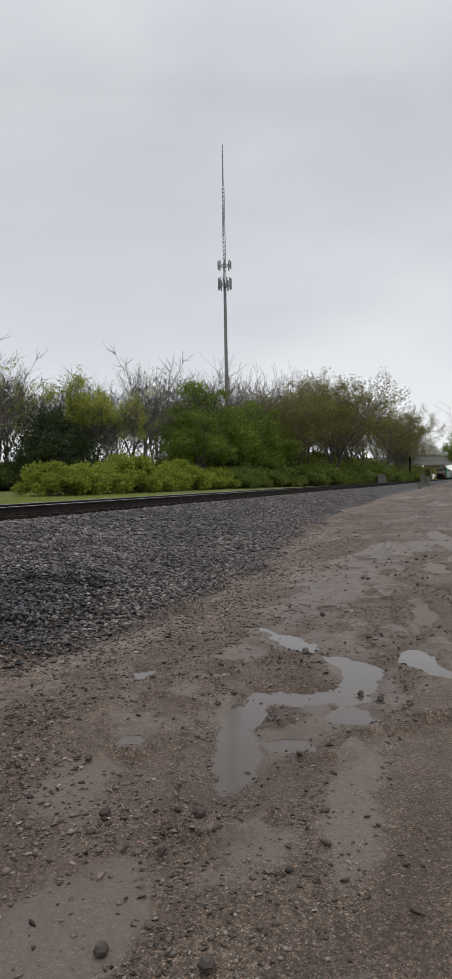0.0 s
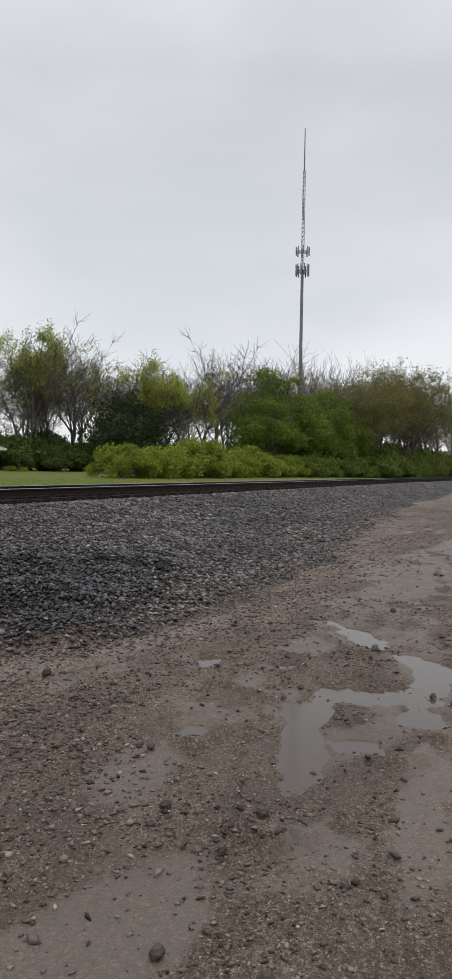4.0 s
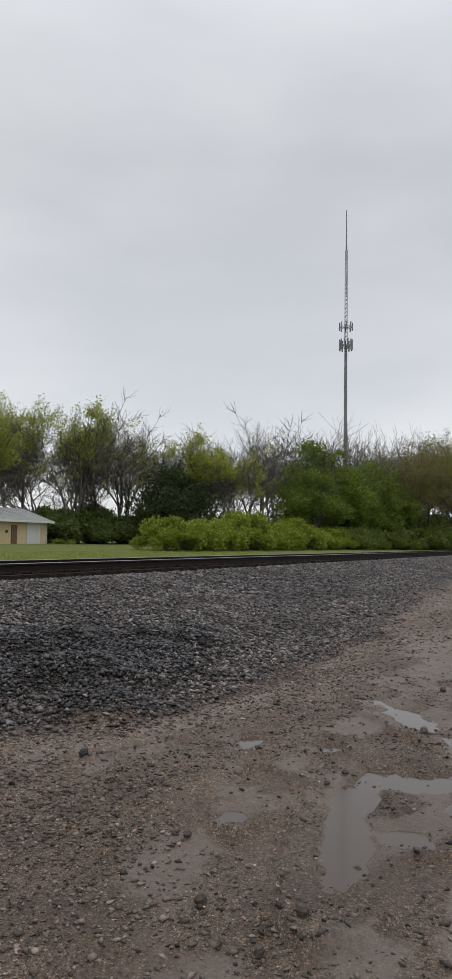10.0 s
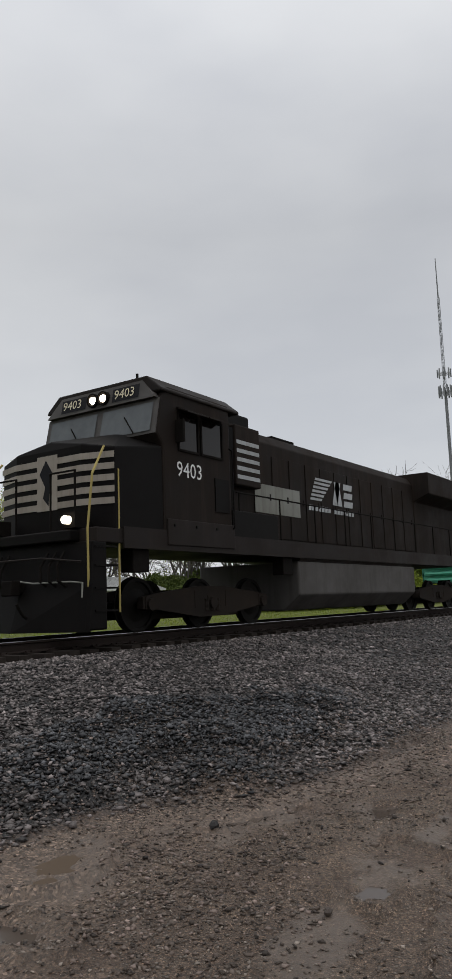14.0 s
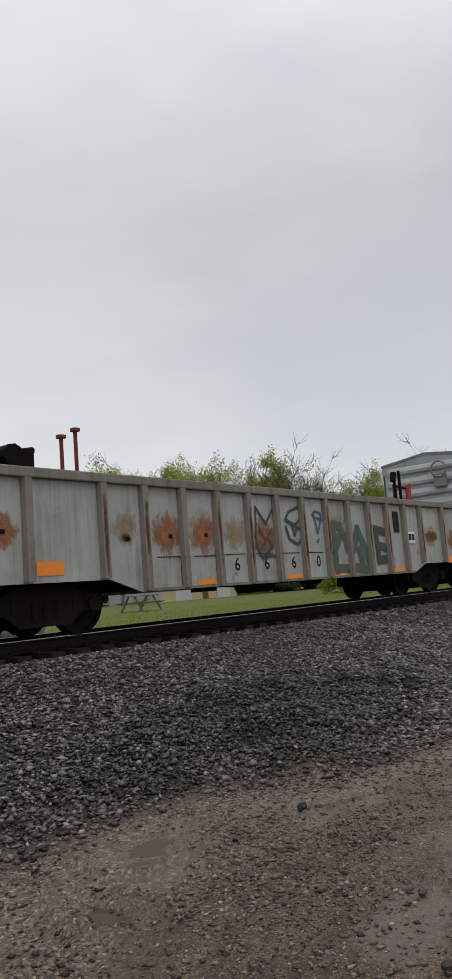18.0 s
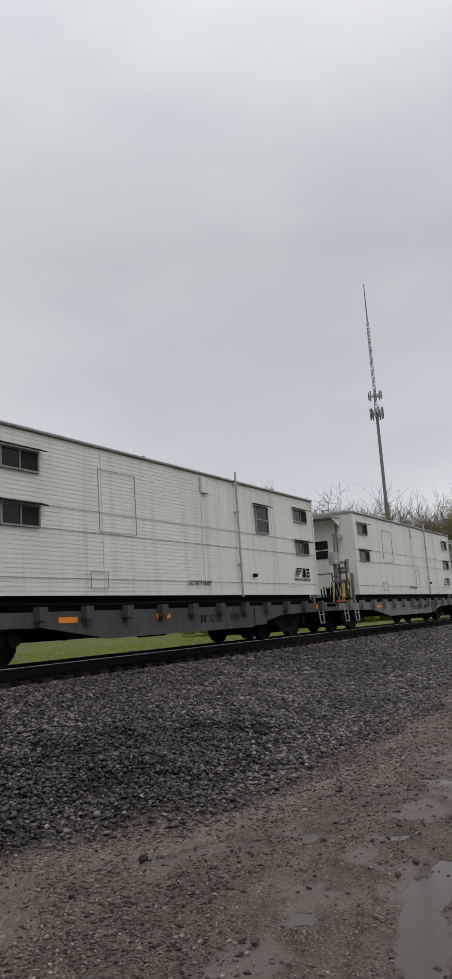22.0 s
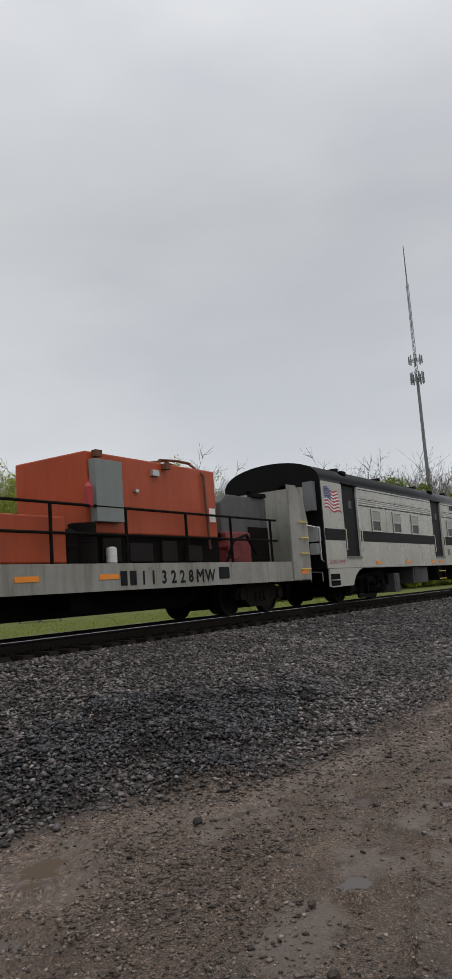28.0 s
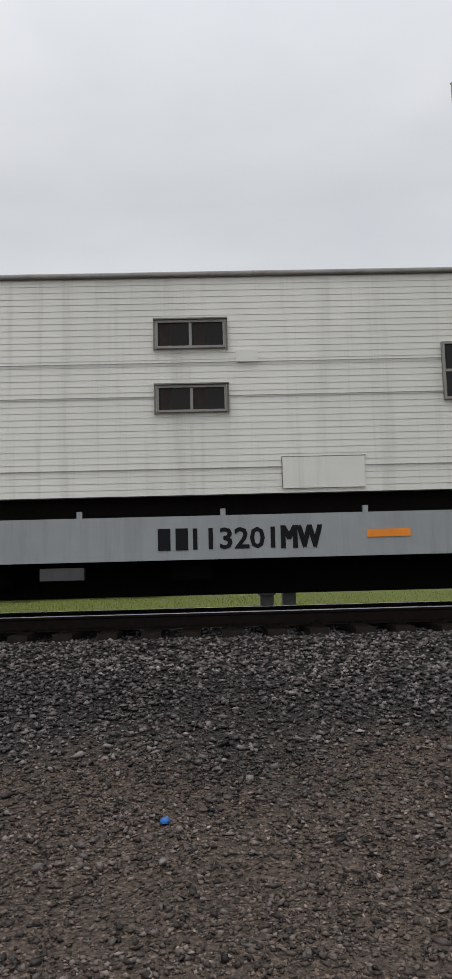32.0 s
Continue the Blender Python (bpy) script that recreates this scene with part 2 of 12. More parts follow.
def ground_material():
    """Dirt lot, wet with rain; crushed stone towards the track; grass behind it."""
    m = Mat("ground", 0.8, 0.0, 0.4)
    at = m.n.new("ShaderNodeAttribute")
    at.attribute_name = "zone"
    sep = m.n.new("ShaderNodeSeparateColor")
    m.l.new(at.outputs["Color"], sep.inputs[0])
    gravel, grass = sep.outputs[0], sep.outputs[1]
    big, mid, fine = m.noise(0.55, 5, 0.6), m.noise(3.2, 6, 0.65), m.noise(42, 4, 0.7)
    tracks = m.ramp(m.noise(0.8, 5, 0.6, (0.35, 1.7, 1.0)), (0.40, 0.0), (0.64, 1.0))
    dirt = m.mix(m.ramp(mid, (0.3, 0.0), (0.72, 1.0)), (0.066, 0.046, 0.034), (0.145, 0.107, 0.082))
    dirt = m.mix(tracks, m.mix(0.45, dirt, (0.045, 0.026, 0.018)), m.mix(0.35, dirt, (0.19, 0.142, 0.110)))
    dirt = m.mix(m.ramp(fine, (0.44, 0.0), (0.60, 1.0)), m.mix(0.62, dirt, (0.026, 0.017, 0.012)), dirt)
    peb = m.cells(85, out="Color")
    pv = m.n.new("ShaderNodeSeparateColor")
    m.l.new(peb, pv.inputs[0])
    speck = m.math("MULTIPLY", m.ramp(pv.outputs[0], (0.88, 0.0), (0.90, 1.0)), m.ramp(m.noise(1.7, 4, 0.6), (0.45, 0.1), (0.62, 1.0)))
    dirt = m.mix(speck, dirt, m.mix(pv.outputs[1], (0.035, 0.029, 0.025), (0.17, 0.142, 0.118)))
    grain = m.cells(210, out="Color")
    gv = m.n.new("ShaderNodeSeparateColor")
    m.l.new(grain, gv.inputs[0])
    dirt = m.mix(1.0, dirt, m.ramp(gv.outputs[0], (0.0, 0.45), (0.55, 0.95), (0.85, 1.35), (1.0, 2.6)), "MULTIPLY")
    dirt = m.mix(1.0, dirt, m.ramp(pv.outputs[2], (0.0, 0.62), (0.7, 1.0), (1.0, 1.55)), "MULTIPLY")
    film = m.math("ADD", at.outputs["Alpha"], m.math("MULTIPLY", m.math("SUBTRACT", m.math("ADD", mid, m.noise(11, 5, 0.7)), 1.0), 1.1))
    film = m.ramp(film, (0.30, 0.0), (0.70, 1.0))
    crumb = m.mix(1.0, dirt, (1.27, 1.23, 1.13), "MULTIPLY")
    silt = m.mix(big, (0.098, 0.078, 0.062), (0.128, 0.104, 0.086))
    silt = m.mix(m.math("MULTIPLY", m.ramp(fine, (0.40, 0.0), (0.66, 1.0)), 0.35), silt, m.mix(0.6, silt, (0.17, 0.135, 0.11)))
    dirt = m.mix(m.math("MULTIPLY", film, 0.62), crumb, silt)
    red = m.ramp(m.noise(0.9, 4, 0.6, shift=None), (0.52, 0.0), (0.70, 1.0))
    dirt = m.mix(m.math("MULTIPLY", red, 0.38), dirt, (0.084, 0.048, 0.033))
    stone_cell = m.cells(24, out="Color")
    sv = m.n.new("ShaderNodeSeparateColor")
    m.l.new(stone_cell, sv.inputs[0])
    stone = m.ramp(sv.outputs[0], (0.0, (0.006, 0.0057, 0.0055)), (0.55, (0.033, 0.028, 0.0262)), (0.9, (0.080, 0.069, 0.064)), (1.0, (0.18, 0.17, 0.155)))
    lawn = m.mix(m.noise(1.4, 6, 0.7), (0.070, 0.088, 0.015), (0.150, 0.168, 0.034))
    tan = sep.outputs[2]
    shade = m.ramp(sv.outputs[1], (0.0, 0.35), (0.4, 0.8), (0.8, 1.3), (1.0, 2.4))
    fine_cell = m.cells(64, out="Color")
    fv = m.n.new("ShaderNodeSeparateColor")
    m.l.new(fine_cell, fv.inputs[0])
    grit = m.mix(1.0, m.mix(big, (0.110, 0.079, 0.058), (0.136, 0.099, 0.074)), m.ramp(fv.outputs[0], (0.0, 0.38), (0.45, 0.85), (0.8, 1.35), (0.94, 1.9), (1.0, 3.0)), "MULTIPLY")
    grit = m.mix(m.ramp(gravel, (0.385, 0.0), (0.455, 1.0)), grit, m.mix(1.0, grit, (0.56, 0.54, 0.54), "MULTIPLY"))
    heap = m.mix(1.0, (0.145, 0.117, 0.092), m.ramp(fv.outputs[1], (0.0, 0.35), (0.5, 0.95), (1.0, 1.9)), "MULTIPLY")
    edge = m.math("ADD", gravel, m.math("MULTIPLY", m.math("SUBTRACT", mid, 0.5), 0.55))
    c = m.mix(m.ramp(edge, (0.08, 0.0), (0.34, 1.0)), dirt, grit)
    # Halved: shade in the gaps between loose stones is put into this colour.
    stone = m.mix(1.0, stone, m.mix(1.0, shade, 0.5, "MULTIPLY"), "MULTIPLY")
    c = m.mix(m.ramp(edge, (0.52, 0.0), (0.72, 1.0)), c, stone)
    c = m.mix(tan, c, heap)
    c = m.mix(grass, c, lawn)
    m.colour(c)
    wet = m.mix(film, m.ramp(big, (0.40, 0.42), (0.62, 0.70)), m.ramp(mid, (0.35, 0.30), (0.65, 0.46)))
    wet = m.mix(m.ramp(gravel, (0.35, 0.0), (0.6, 1.0)), wet, 0.5)
    m.roughness(m.mix(grass, m.mix(m.math("MULTIPLY", fine, 0.5), wet, 0.75), 0.95))
    d = m.cells(24, out="Distance")
    h = m.mix(gravel, m.mix(0.5, fine, m.cells(85, out="Distance")), m.math("MULTIPLY", d, -2.5))
    h = m.mix(m.math("MULTIPLY", m.math("MULTIPLY", film, 0.75), m.math("SUBTRACT", 1.0, gravel)), h, 0.45)
    m.bump(h, 0.7, 0.03)
    return m.done()


def stone_material(name, dark, mid, light, rough=0.55):
    m = Mat(name, rough, 0.0, 0.35)
    r = m.random(island=True)
    c = m.ramp(r, (0.0, dark), (0.34, mid), (0.80, light), (0.95, tuple(min(1, x * 1.4) for x in light)), (1.0, tuple(min(1, x * 2.1) for x in light)))
    c = m.mix(m.math("MULTIPLY", m.noise(30, 4), 0.4), c, tuple(x * 0.6 for x in dark))
    c = m.mix(m.ramp(m.noise(0.7, 4, 0.6, (0.4, 1.3, 1)), (0.42, 0.0), (0.62, 0.42)), c, dark)
    m.colour(c)
    m.bump(m.noise(60, 4), 0.35, 0.01)
    return m.done()


def leaf_material(name, a, b):
    m = Mat(name, 0.55)
    c = m.mix(m.random(island=True), a, b)
    c = m.mix(m.math("MULTIPLY", m.noise(0.7, 3), 0.5), c, tuple(x * 0.5 for x in a))
    m.colour(c)
    m.b.inputs["Specular IOR Level"].default_value = 0.25
    thin = m.n.new("ShaderNodeBsdfTranslucent")
    both = m.n.new("ShaderNodeMixShader")
    both.inputs[0].default_value = 0.4
    m.l.new(c, thin.inputs["Color"])
    m.l.new(m.b.outputs[0], both.inputs[1])
    m.l.new(thin.outputs[0], both.inputs[2])
    m.l.new(both.outputs[0], m.n["Material Output"].inputs["Surface"])
    return m.done()


def siding_material():
    m = Mat("white_siding", 0.45)
    st = m.ramp(m.noise(1.6, 5, 0.7, (2.5, 2.5, 0.10)), (0.50, 0.0), (0.80, 1.0))
    big = m.ramp(m.noise(0.55, 4, 0.6), (0.42, 0.0), (0.7, 1.0))
    c = m.mix(m.math("MULTIPLY", m.noise(14, 4), 0.2), (0.78, 0.775, 0.715), (0.66, 0.66, 0.60))
    c = m.mix(m.math("MULTIPLY", st, 0.38), c, (0.22, 0.215, 0.18))
    c = m.mix(m.math("MULTIPLY", big, 0.22), c, (0.36, 0.38, 0.30))
    m.colour(c)
    m.bump(m.noise(9, 4), 0.05, 0.01)
    return m.done()


GROUND = ground_material()
MUD_WATER = Mat("muddy_water", 0.38, 0.0, 0.10).colour((0.098, 0.070, 0.048)).done()
WATER = Mat("puddle_water", 0.10, 0.0, 0.27).colour((0.078, 0.060, 0.048)).done()
DIRTY_BALLAST = stone_material("dirty_gravel", (0.030, 0.0225, 0.0175), (0.128, 0.098, 0.077), (0.26, 0.198, 0.168), 0.6)
BALLAST = stone_material("ballast_stone", (0.0085, 0.0075, 0.0073), (0.074, 0.063, 0.057), (0.232, 0.20, 0.19), 0.42)
PEBBLE = stone_material("dirt_pebble", (0.018, 0.013, 0.010), (0.095, 0.073, 0.057), (0.25, 0.21, 0.175))
BALLAST_DARK = stone_material("dark_ballast_stone", (0.004, 0.004, 0.0044), (0.028, 0.028, 0.030), (0.095, 0.096, 0.101), 0.36)
NEAR_GRAVEL = stone_material("trodden_gravel", (0.013, 0.0100, 0.0088), (0.074, 0.058, 0.050), (0.205, 0.168, 0.146))
CLOD = stone_material("mud_clod", (0.014, 0.0105, 0.0085), (0.044, 0.032, 0.025), (0.12, 0.094, 0.076))
TAN_GRAVEL = stone_material("tan_gravel", (0.060, 0.049, 0.039), (0.165, 0.136, 0.108), (0.30, 0.256, 0.21), 0.75)
RAIL_STEEL = plain("rail_rust", (0.020, 0.015, 0.013), 0.85, 0.0, 0.4, 12)
RAIL_HEAD = plain("rail_head_steel", (0.42, 0.42, 0.43), 0.25, 1.0, 0.2, 20)
TIE_WOOD = plain("tie_wood", (0.026, 0.021, 0.018), 0.9, 0.0, 0.5, 7, 0.3)
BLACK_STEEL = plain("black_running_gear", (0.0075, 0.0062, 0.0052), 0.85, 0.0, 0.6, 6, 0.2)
TRUCK_DUST = painted("dusty_truck_frame", (0.012, 0.0095, 0.008), (0.055, 0.042, 0.032), 0.75, 0.85, streak=False, bump=0.3)
WHEEL_STEEL = plain("wheel_steel", (0.009, 0.008, 0.007), 0.65, 0.1, 0.4, 6)
DARK = plain("dark_void", (0.012, 0.012, 0.012), 0.9)
WHITE_SIDING = siding_material()
ROOF_CAP = painted("aluminium_roof_edge", (0.34, 0.335, 0.32), amount=0.6)
GREEN = painted("green_boxcar_paint", (0.075, 0.36, 0.235), (0.05, 0.10, 0.07), 0.35, 0.42)
ROOF_DARK = painted("dark_weathered_roof", (0.022, 0.030, 0.028), (0.012, 0.011, 0.010), 0.5, 0.7)
LOUVRE_DARK = painted("dusty_black_window_box", (0.016, 0.017, 0.0165), (0.05, 0.05, 0.045), 0.5, 0.6)
GREEN_TRIM = painted("green_trim", (0.062, 0.30, 0.195), (0.05, 0.09, 0.06), 0.4, 0.45)
GREY_BLUE = painted("grey_boxcar_paint", (0.335, 0.365, 0.375), (0.14, 0.13, 0.12), 0.42, 0.5)
GREY_PALE = painted("pale_grey_boxcar_paint", (0.40, 0.425, 0.435), (0.16, 0.14, 0.12), 0.55, 0.55, rust=0.3)
GRIMY_END = painted("grimy_boxcar_end", (0.215, 0.23, 0.225), (0.045, 0.040, 0.034), 0.95, 0.65)
GREY_END = painted("dirty_grey_end", (0.22, 0.225, 0.20), (0.08, 0.075, 0.055), 0.8, 0.65)
GREY_GON = painted("worn_grey_gondola_paint", (0.43, 0.445, 0.42), (0.15, 0.125, 0.095), 0.9, 0.65, rust=0.45)
BROWN = painted("brown_gondola_paint", (0.026, 0.0090, 0.0070), (0.008, 0.006, 0.005), 0.6, 0.65, rust=0.25)
BLACK_GON = painted("black_gondola_paint", (0.0085, 0.0068, 0.006), (0.026, 0.012, 0.008), 0.6, 0.7, rust=0.35)
GRAFFITI_DARK = plain("dark_graffiti", (0.05, 0.07, 0.05), 0.7)
WHITE_PAINT = plain("white_lettering", (0.72, 0.72, 0.70), 0.6)
CREAM_BOX = painted("cream_plastic_box", (0.50, 0.45, 0.33), (0.2, 0.16, 0.10), 0.5, 0.5)
CREAM_PAINT = plain("cream_lettering", (0.62, 0.56, 0.40), 0.6)
BLACK_PAINT = plain("black_lettering", (0.012, 0.012, 0.014), 0.5)
RED_DULL = painted("dull_red_paint", (0.20, 0.032, 0.026), (0.06, 0.03, 0.02), 0.6, 0.7)
RED_PAINT = plain("red_lettering", (0.36, 0.035, 0.03), 0.6)
ORANGE_TAPE = plain("orange_reflector", (0.85, 0.26, 0.012), 0.4, 0.0, 0.15)
YELLOW_PAINT = plain("yellow_paint", (0.66, 0.50, 0.10), 0.5)
YELLOW_WORN = painted("worn_yellow_paint", (0.40, 0.32, 0.10), (0.12, 0.10, 0.06), 0.7, 0.7)
SHUTTER = painted("white_roller_shutter", (0.78, 0.78, 0.75), (0.30, 0.27, 0.23), 0.28, 0.5)
FLAT_GREY = painted("grey_flatcar_paint", (0.19, 0.195, 0.20), (0.09, 0.085, 0.08), 0.5, 0.55)
KITCHEN_GREY = painted("worn_grey_flatcar_paint", (0.145, 0.148, 0.15), (0.06, 0.055, 0.05), 0.6, 0.6)
FLAT_DARK = painted("dark_grey_flatcar_paint", (0.085, 0.085, 0.086), (0.028, 0.024, 0.021), 0.7, 0.65)
FLAT_PALE = painted("pale_flatcar_paint", (0.35, 0.375, 0.38), (0.14, 0.13, 0.12), 0.45, 0.5)
FLAT_DIRTY = painted("stained_flatcar_paint", (0.34, 0.335, 0.305), (0.12, 0.10, 0.065), 0.95, 0.65, rust=0.45)
SILVER = painted("silver_coach_paint", (0.45, 0.44, 0.388), (0.17, 0.155, 0.11), 0.40, 0.30)
SILVER_TRIM = painted("silver_coach_fluting", (0.58, 0.57, 0.54), (0.12, 0.11, 0.09), 0.5, 0.3)
COACH_BLACK = plain("coach_black", (0.006, 0.006, 0.0065), 0.5, 0.0, 0.3, 4)
COACH_ROOF = painted("coach_roof", (0.0075, 0.0088, 0.0105), (0.016, 0.015, 0.014), 0.5, 0.38, gloss=0.28)
RUST_PIPE = painted("rusty_pipe", (0.16, 0.065, 0.035), (0.05, 0.03, 0.02), 0.6, 0.7)
SWITCH_GREY = painted("grey_green_switch_box", (0.225, 0.25, 0.235), (0.11, 0.11, 0.10), 0.4, 0.6)
ORANGE = painted("orange_generator_paint", (0.43, 0.074, 0.024), (0.12, 0.035, 0.016), 0.55, 0.5)
ELEC_GREY = painted("electric_box_grey", (0.36, 0.38, 0.37), amount=0.25)
LOCO_SIDE = painted("locomotive_side_grime", (0.012, 0.0092, 0.0078), (0.036, 0.026, 0.020), 0.7, 0.75)
DIRTY_WHITE = painted("grimy_white_stripe", (0.34, 0.305, 0.26), (0.10, 0.075, 0.055), 0.6, 0.65)
TANK_GRIME = painted("dusty_tank_grey", (0.075, 0.07, 0.066), (0.03, 0.026, 0.022), 0.7, 0.7)
LOCO_BLACK = plain("locomotive_black", (0.0042, 0.0034, 0.0031), 0.6, 0.0, 0.6, 3.0)
LOCO_GREY = painted("locomotive_grime", (0.016, 0.013, 0.012), (0.034, 0.026, 0.021), 0.6, 0.65)
GLASS = glassy("window_glass")
GLASS_DUSTY = glassy("dusty_window_glass", (0.028, 0.026, 0.023), 0.35)
FRAME_GREY = painted("weathered_window_frame", (0.30, 0.29, 0.265), (0.12, 0.11, 0.10), 0.5, 0.5)
ALU = plain("window_aluminium", (0.50, 0.50, 0.49), 0.4, 0.6)
TANK_WHITE = painted("white_tank_paint", (0.68, 0.68, 0.64), (0.26, 0.26, 0.20), 0.3, 0.4)
GALV = plain("galvanised_steel", (0.33, 0.33, 0.315), 0.5, 0.5, 0.25, 6)
SIGNAL_BLACK = plain("signal_black", (0.006, 0.006, 0.006), 0.7)
LAMP_WHITE = glow("headlight_glow", (1.0, 0.86, 0.66), 6.0)
LAMP_SOFT = glow("ditch_light_glow", (1.0, 0.88, 0.70), 4.0)
BARK = plain("bark", (0.088, 0.078, 0.069), 0.9, 0.0, 0.5, 5, 0.4)
BARK_GREY = plain("grey_bark", (0.150, 0.134, 0.122), 0.9, 0.0, 0.4, 5, 0.4)
LEAF_SPRING = leaf_material("spring_leaves", (0.28, 0.32, 0.045), (0.47, 0.50, 0.10))
LEAF_GREEN = leaf_material("green_leaves", (0.108, 0.150, 0.027), (0.225, 0.28, 0.060))
LEAF_TREE = leaf_material("green_tree_leaves", (0.115, 0.170, 0.022), (0.25, 0.33, 0.050))
LEAF_BUSH = leaf_material("bright_bush_leaves", (0.165, 0.225, 0.022), (0.34, 0.40, 0.052))
LEAF_DARK = leaf_material("dark_evergreen_leaves", (0.032, 0.054, 0.017), (0.072, 0.102, 0.032))
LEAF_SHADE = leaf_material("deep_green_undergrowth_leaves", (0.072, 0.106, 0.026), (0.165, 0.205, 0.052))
LEAF_OLIVE = leaf_material("olive_buds", (0.170, 0.162, 0.044), (0.29, 0.27, 0.080))

# ---- mesh helpers ----
class MB:
    """Gathers vertices and faces of one mesh."""

    def __init__(self):
        self.v, self.f = [], []

    def add(self, vs, fs):
        o = len(self.v)
        self.v += [tuple(p) for p in vs]
        self.f += [tuple(i + o for i in f) for f in fs]
        return self

    def box(self, x0, x1, y0, y1, z0, z1):
        return self.add([(x, y, z) for z in (z0, z1) for y in (y0, y1) for x in (x0, x1)],
                        [(0, 2, 3, 1), (4, 5, 7, 6), (0, 1, 5, 4), (2, 6, 7, 3), (0, 4, 6, 2), (1, 3, 7, 5)])

    def cbox(self, x, y, z, sx, sy, sz):
        return self.box(x - sx / 2, x + sx / 2, y - sy / 2, y + sy / 2, z - sz / 2, z + sz / 2)

    def tube(self, p, q, r, n=8, r2=None, caps=True):
        p, q = Vector(p), Vector(q)
        d = (q - p).normalized()
        a = d.orthogonal().normalized()
        b = d.cross(a)
        r2 = r if r2 is None else r2
        vs = [tuple(p + (a * math.cos(t) + b * math.sin(t)) * r) for t in (2 * math.pi * i / n for i in range(n))]
        vs += [tuple(q + (a * math.cos(t) + b * math.sin(t)) * r2) for t in (2 * math.pi * i / n for i in range(n))]
        fs = [(i, (i + 1) % n, n + (i + 1) % n, n + i) for i in range(n)]
        if caps:
            fs += [tuple(range(n - 1, -1, -1)), tuple(range(n, 2 * n))]
        return self.add(vs, fs)

    def path(self, pts, r, n=6):
        """One bent rod through the points, its rings mitred at the bends."""
        p = [Vector(q) for q in pts]
        d = [(b - a).normalized() for a, b in zip(p, p[1:])]
        u = d[0].orthogonal().normalized()
        vs = []
        for i, q in enumerate(p):
            t = d[0] if i == 0 else d[-1] if i == len(p) - 1 else (d[i - 1] + d[i])
            t = d[i - 1] if t.length < 0.2 else t.normalized()
            u = (u - t * u.dot(t))
            u = t.orthogonal().normalized() if u.length < 1e-4 else u.normalized()
            v = t.cross(u)
            k = 1.0 if i in (0, len(p) - 1) else min(1.6, 1.0 / max(0.5, abs(t.dot(d[i]))))
            vs += [q + (u * math.cos(a) + v * math.sin(a)) * r * k for a in (2 * math.pi * j / n for j in range(n))]
        m = len(p)
        fs = [(i * n + j, i * n + (j + 1) % n, (i + 1) * n + (j + 1) % n, (i + 1) * n + j) for i in range(m - 1) for j in range(n)]
        return self.add([tuple(q) for q in vs], fs + [tuple(range(n - 1, -1, -1)), tuple(range((m - 1) * n, m * n))])

    def prism(self, prof, axis, a, b):
        """A closed outline (two coordinates) pulled along an axis from a to b; x: (y, z), y: (x, z), z: (x, y)."""
        def at(u, v, w):
            return (w, u, v) if axis == "x" else (u, w, v) if axis == "y" else (u, v, w)
        n = len(prof)
        vs = [at(u, v, a) for u, v in prof] + [at(u, v, b) for u, v in prof]
        fs = [(i, (i + 1) % n, n + (i + 1) % n, n + i) for i in range(n)] + [tuple(range(n - 1, -1, -1)), tuple(range(n, 2 * n))]
        return self.add(vs, fs)

    def lathe(self, prof, centre, axis="z", n=16, ring=False):
        """Outline of (radius, height) turned round an axis through centre."""
        vs, fs = [], []
        c = Vector(centre)
        for r, h in prof:
            for i in range(n):
                t = 2 * math.pi * i / n
                u, v = r * math.cos(t), r * math.sin(t)
                vs.append(c + Vector((u, v, h) if axis == "z" else (u, h, v) if axis == "y" else (h, u, v)))
        for k in range(len(prof) - 1):
            for i in range(n):
                j = (i + 1) % n
                fs.append((k * n + i, k * n + j, (k + 1) * n + j, (k + 1) * n + i))
        if ring:
            k = len(prof) - 1
            fs += [(k * n + i, k * n + (i + 1) % n, (i + 1) % n, i) for i in range(n)]
        else:
            fs += [tuple(range(n - 1, -1, -1)), tuple(range((len(prof) - 1) * n, len(prof) * n))]
        return self.add(vs, fs)

    def mesh(self, name, mat, smooth=False):
        me = bpy.data.meshes.new(name)
        me.from_pydata(self.v, [], self.f)
        bm = bmesh.new()
        bm.from_mesh(me)
        bmesh.ops.recalc_face_normals(bm, faces=bm.faces)
        bm.to_mesh(me)
        bm.free()
        me.materials.append(mat)
        if smooth:
            me.polygons.foreach_set("use_smooth", [True] * len(me.polygons))
        return me


def part(name, mb, mat, parent, label="", smooth=False, bevel=0.0):
    """Links the gathered mesh as one object under a thing or a part."""
    ob = new(name, mb.mesh(name, mat, smooth))
    ob.parent = parent
    if label:
        ob["label"] = label
    if bevel:
        b = ob.modifiers.new("bevel", "BEVEL")
        b.width, b.segments, b.limit_method = bevel, 2, "ANGLE"
    return ob


def thing(name, label, category, group="", at=(0, 0, 0), turn=0.0):
    e = new(name)
    e.empty_display_size = 0.3
    e.matrix_basis = pose(*at, 0, 0, turn)
    return tagged(e, label, category, group)


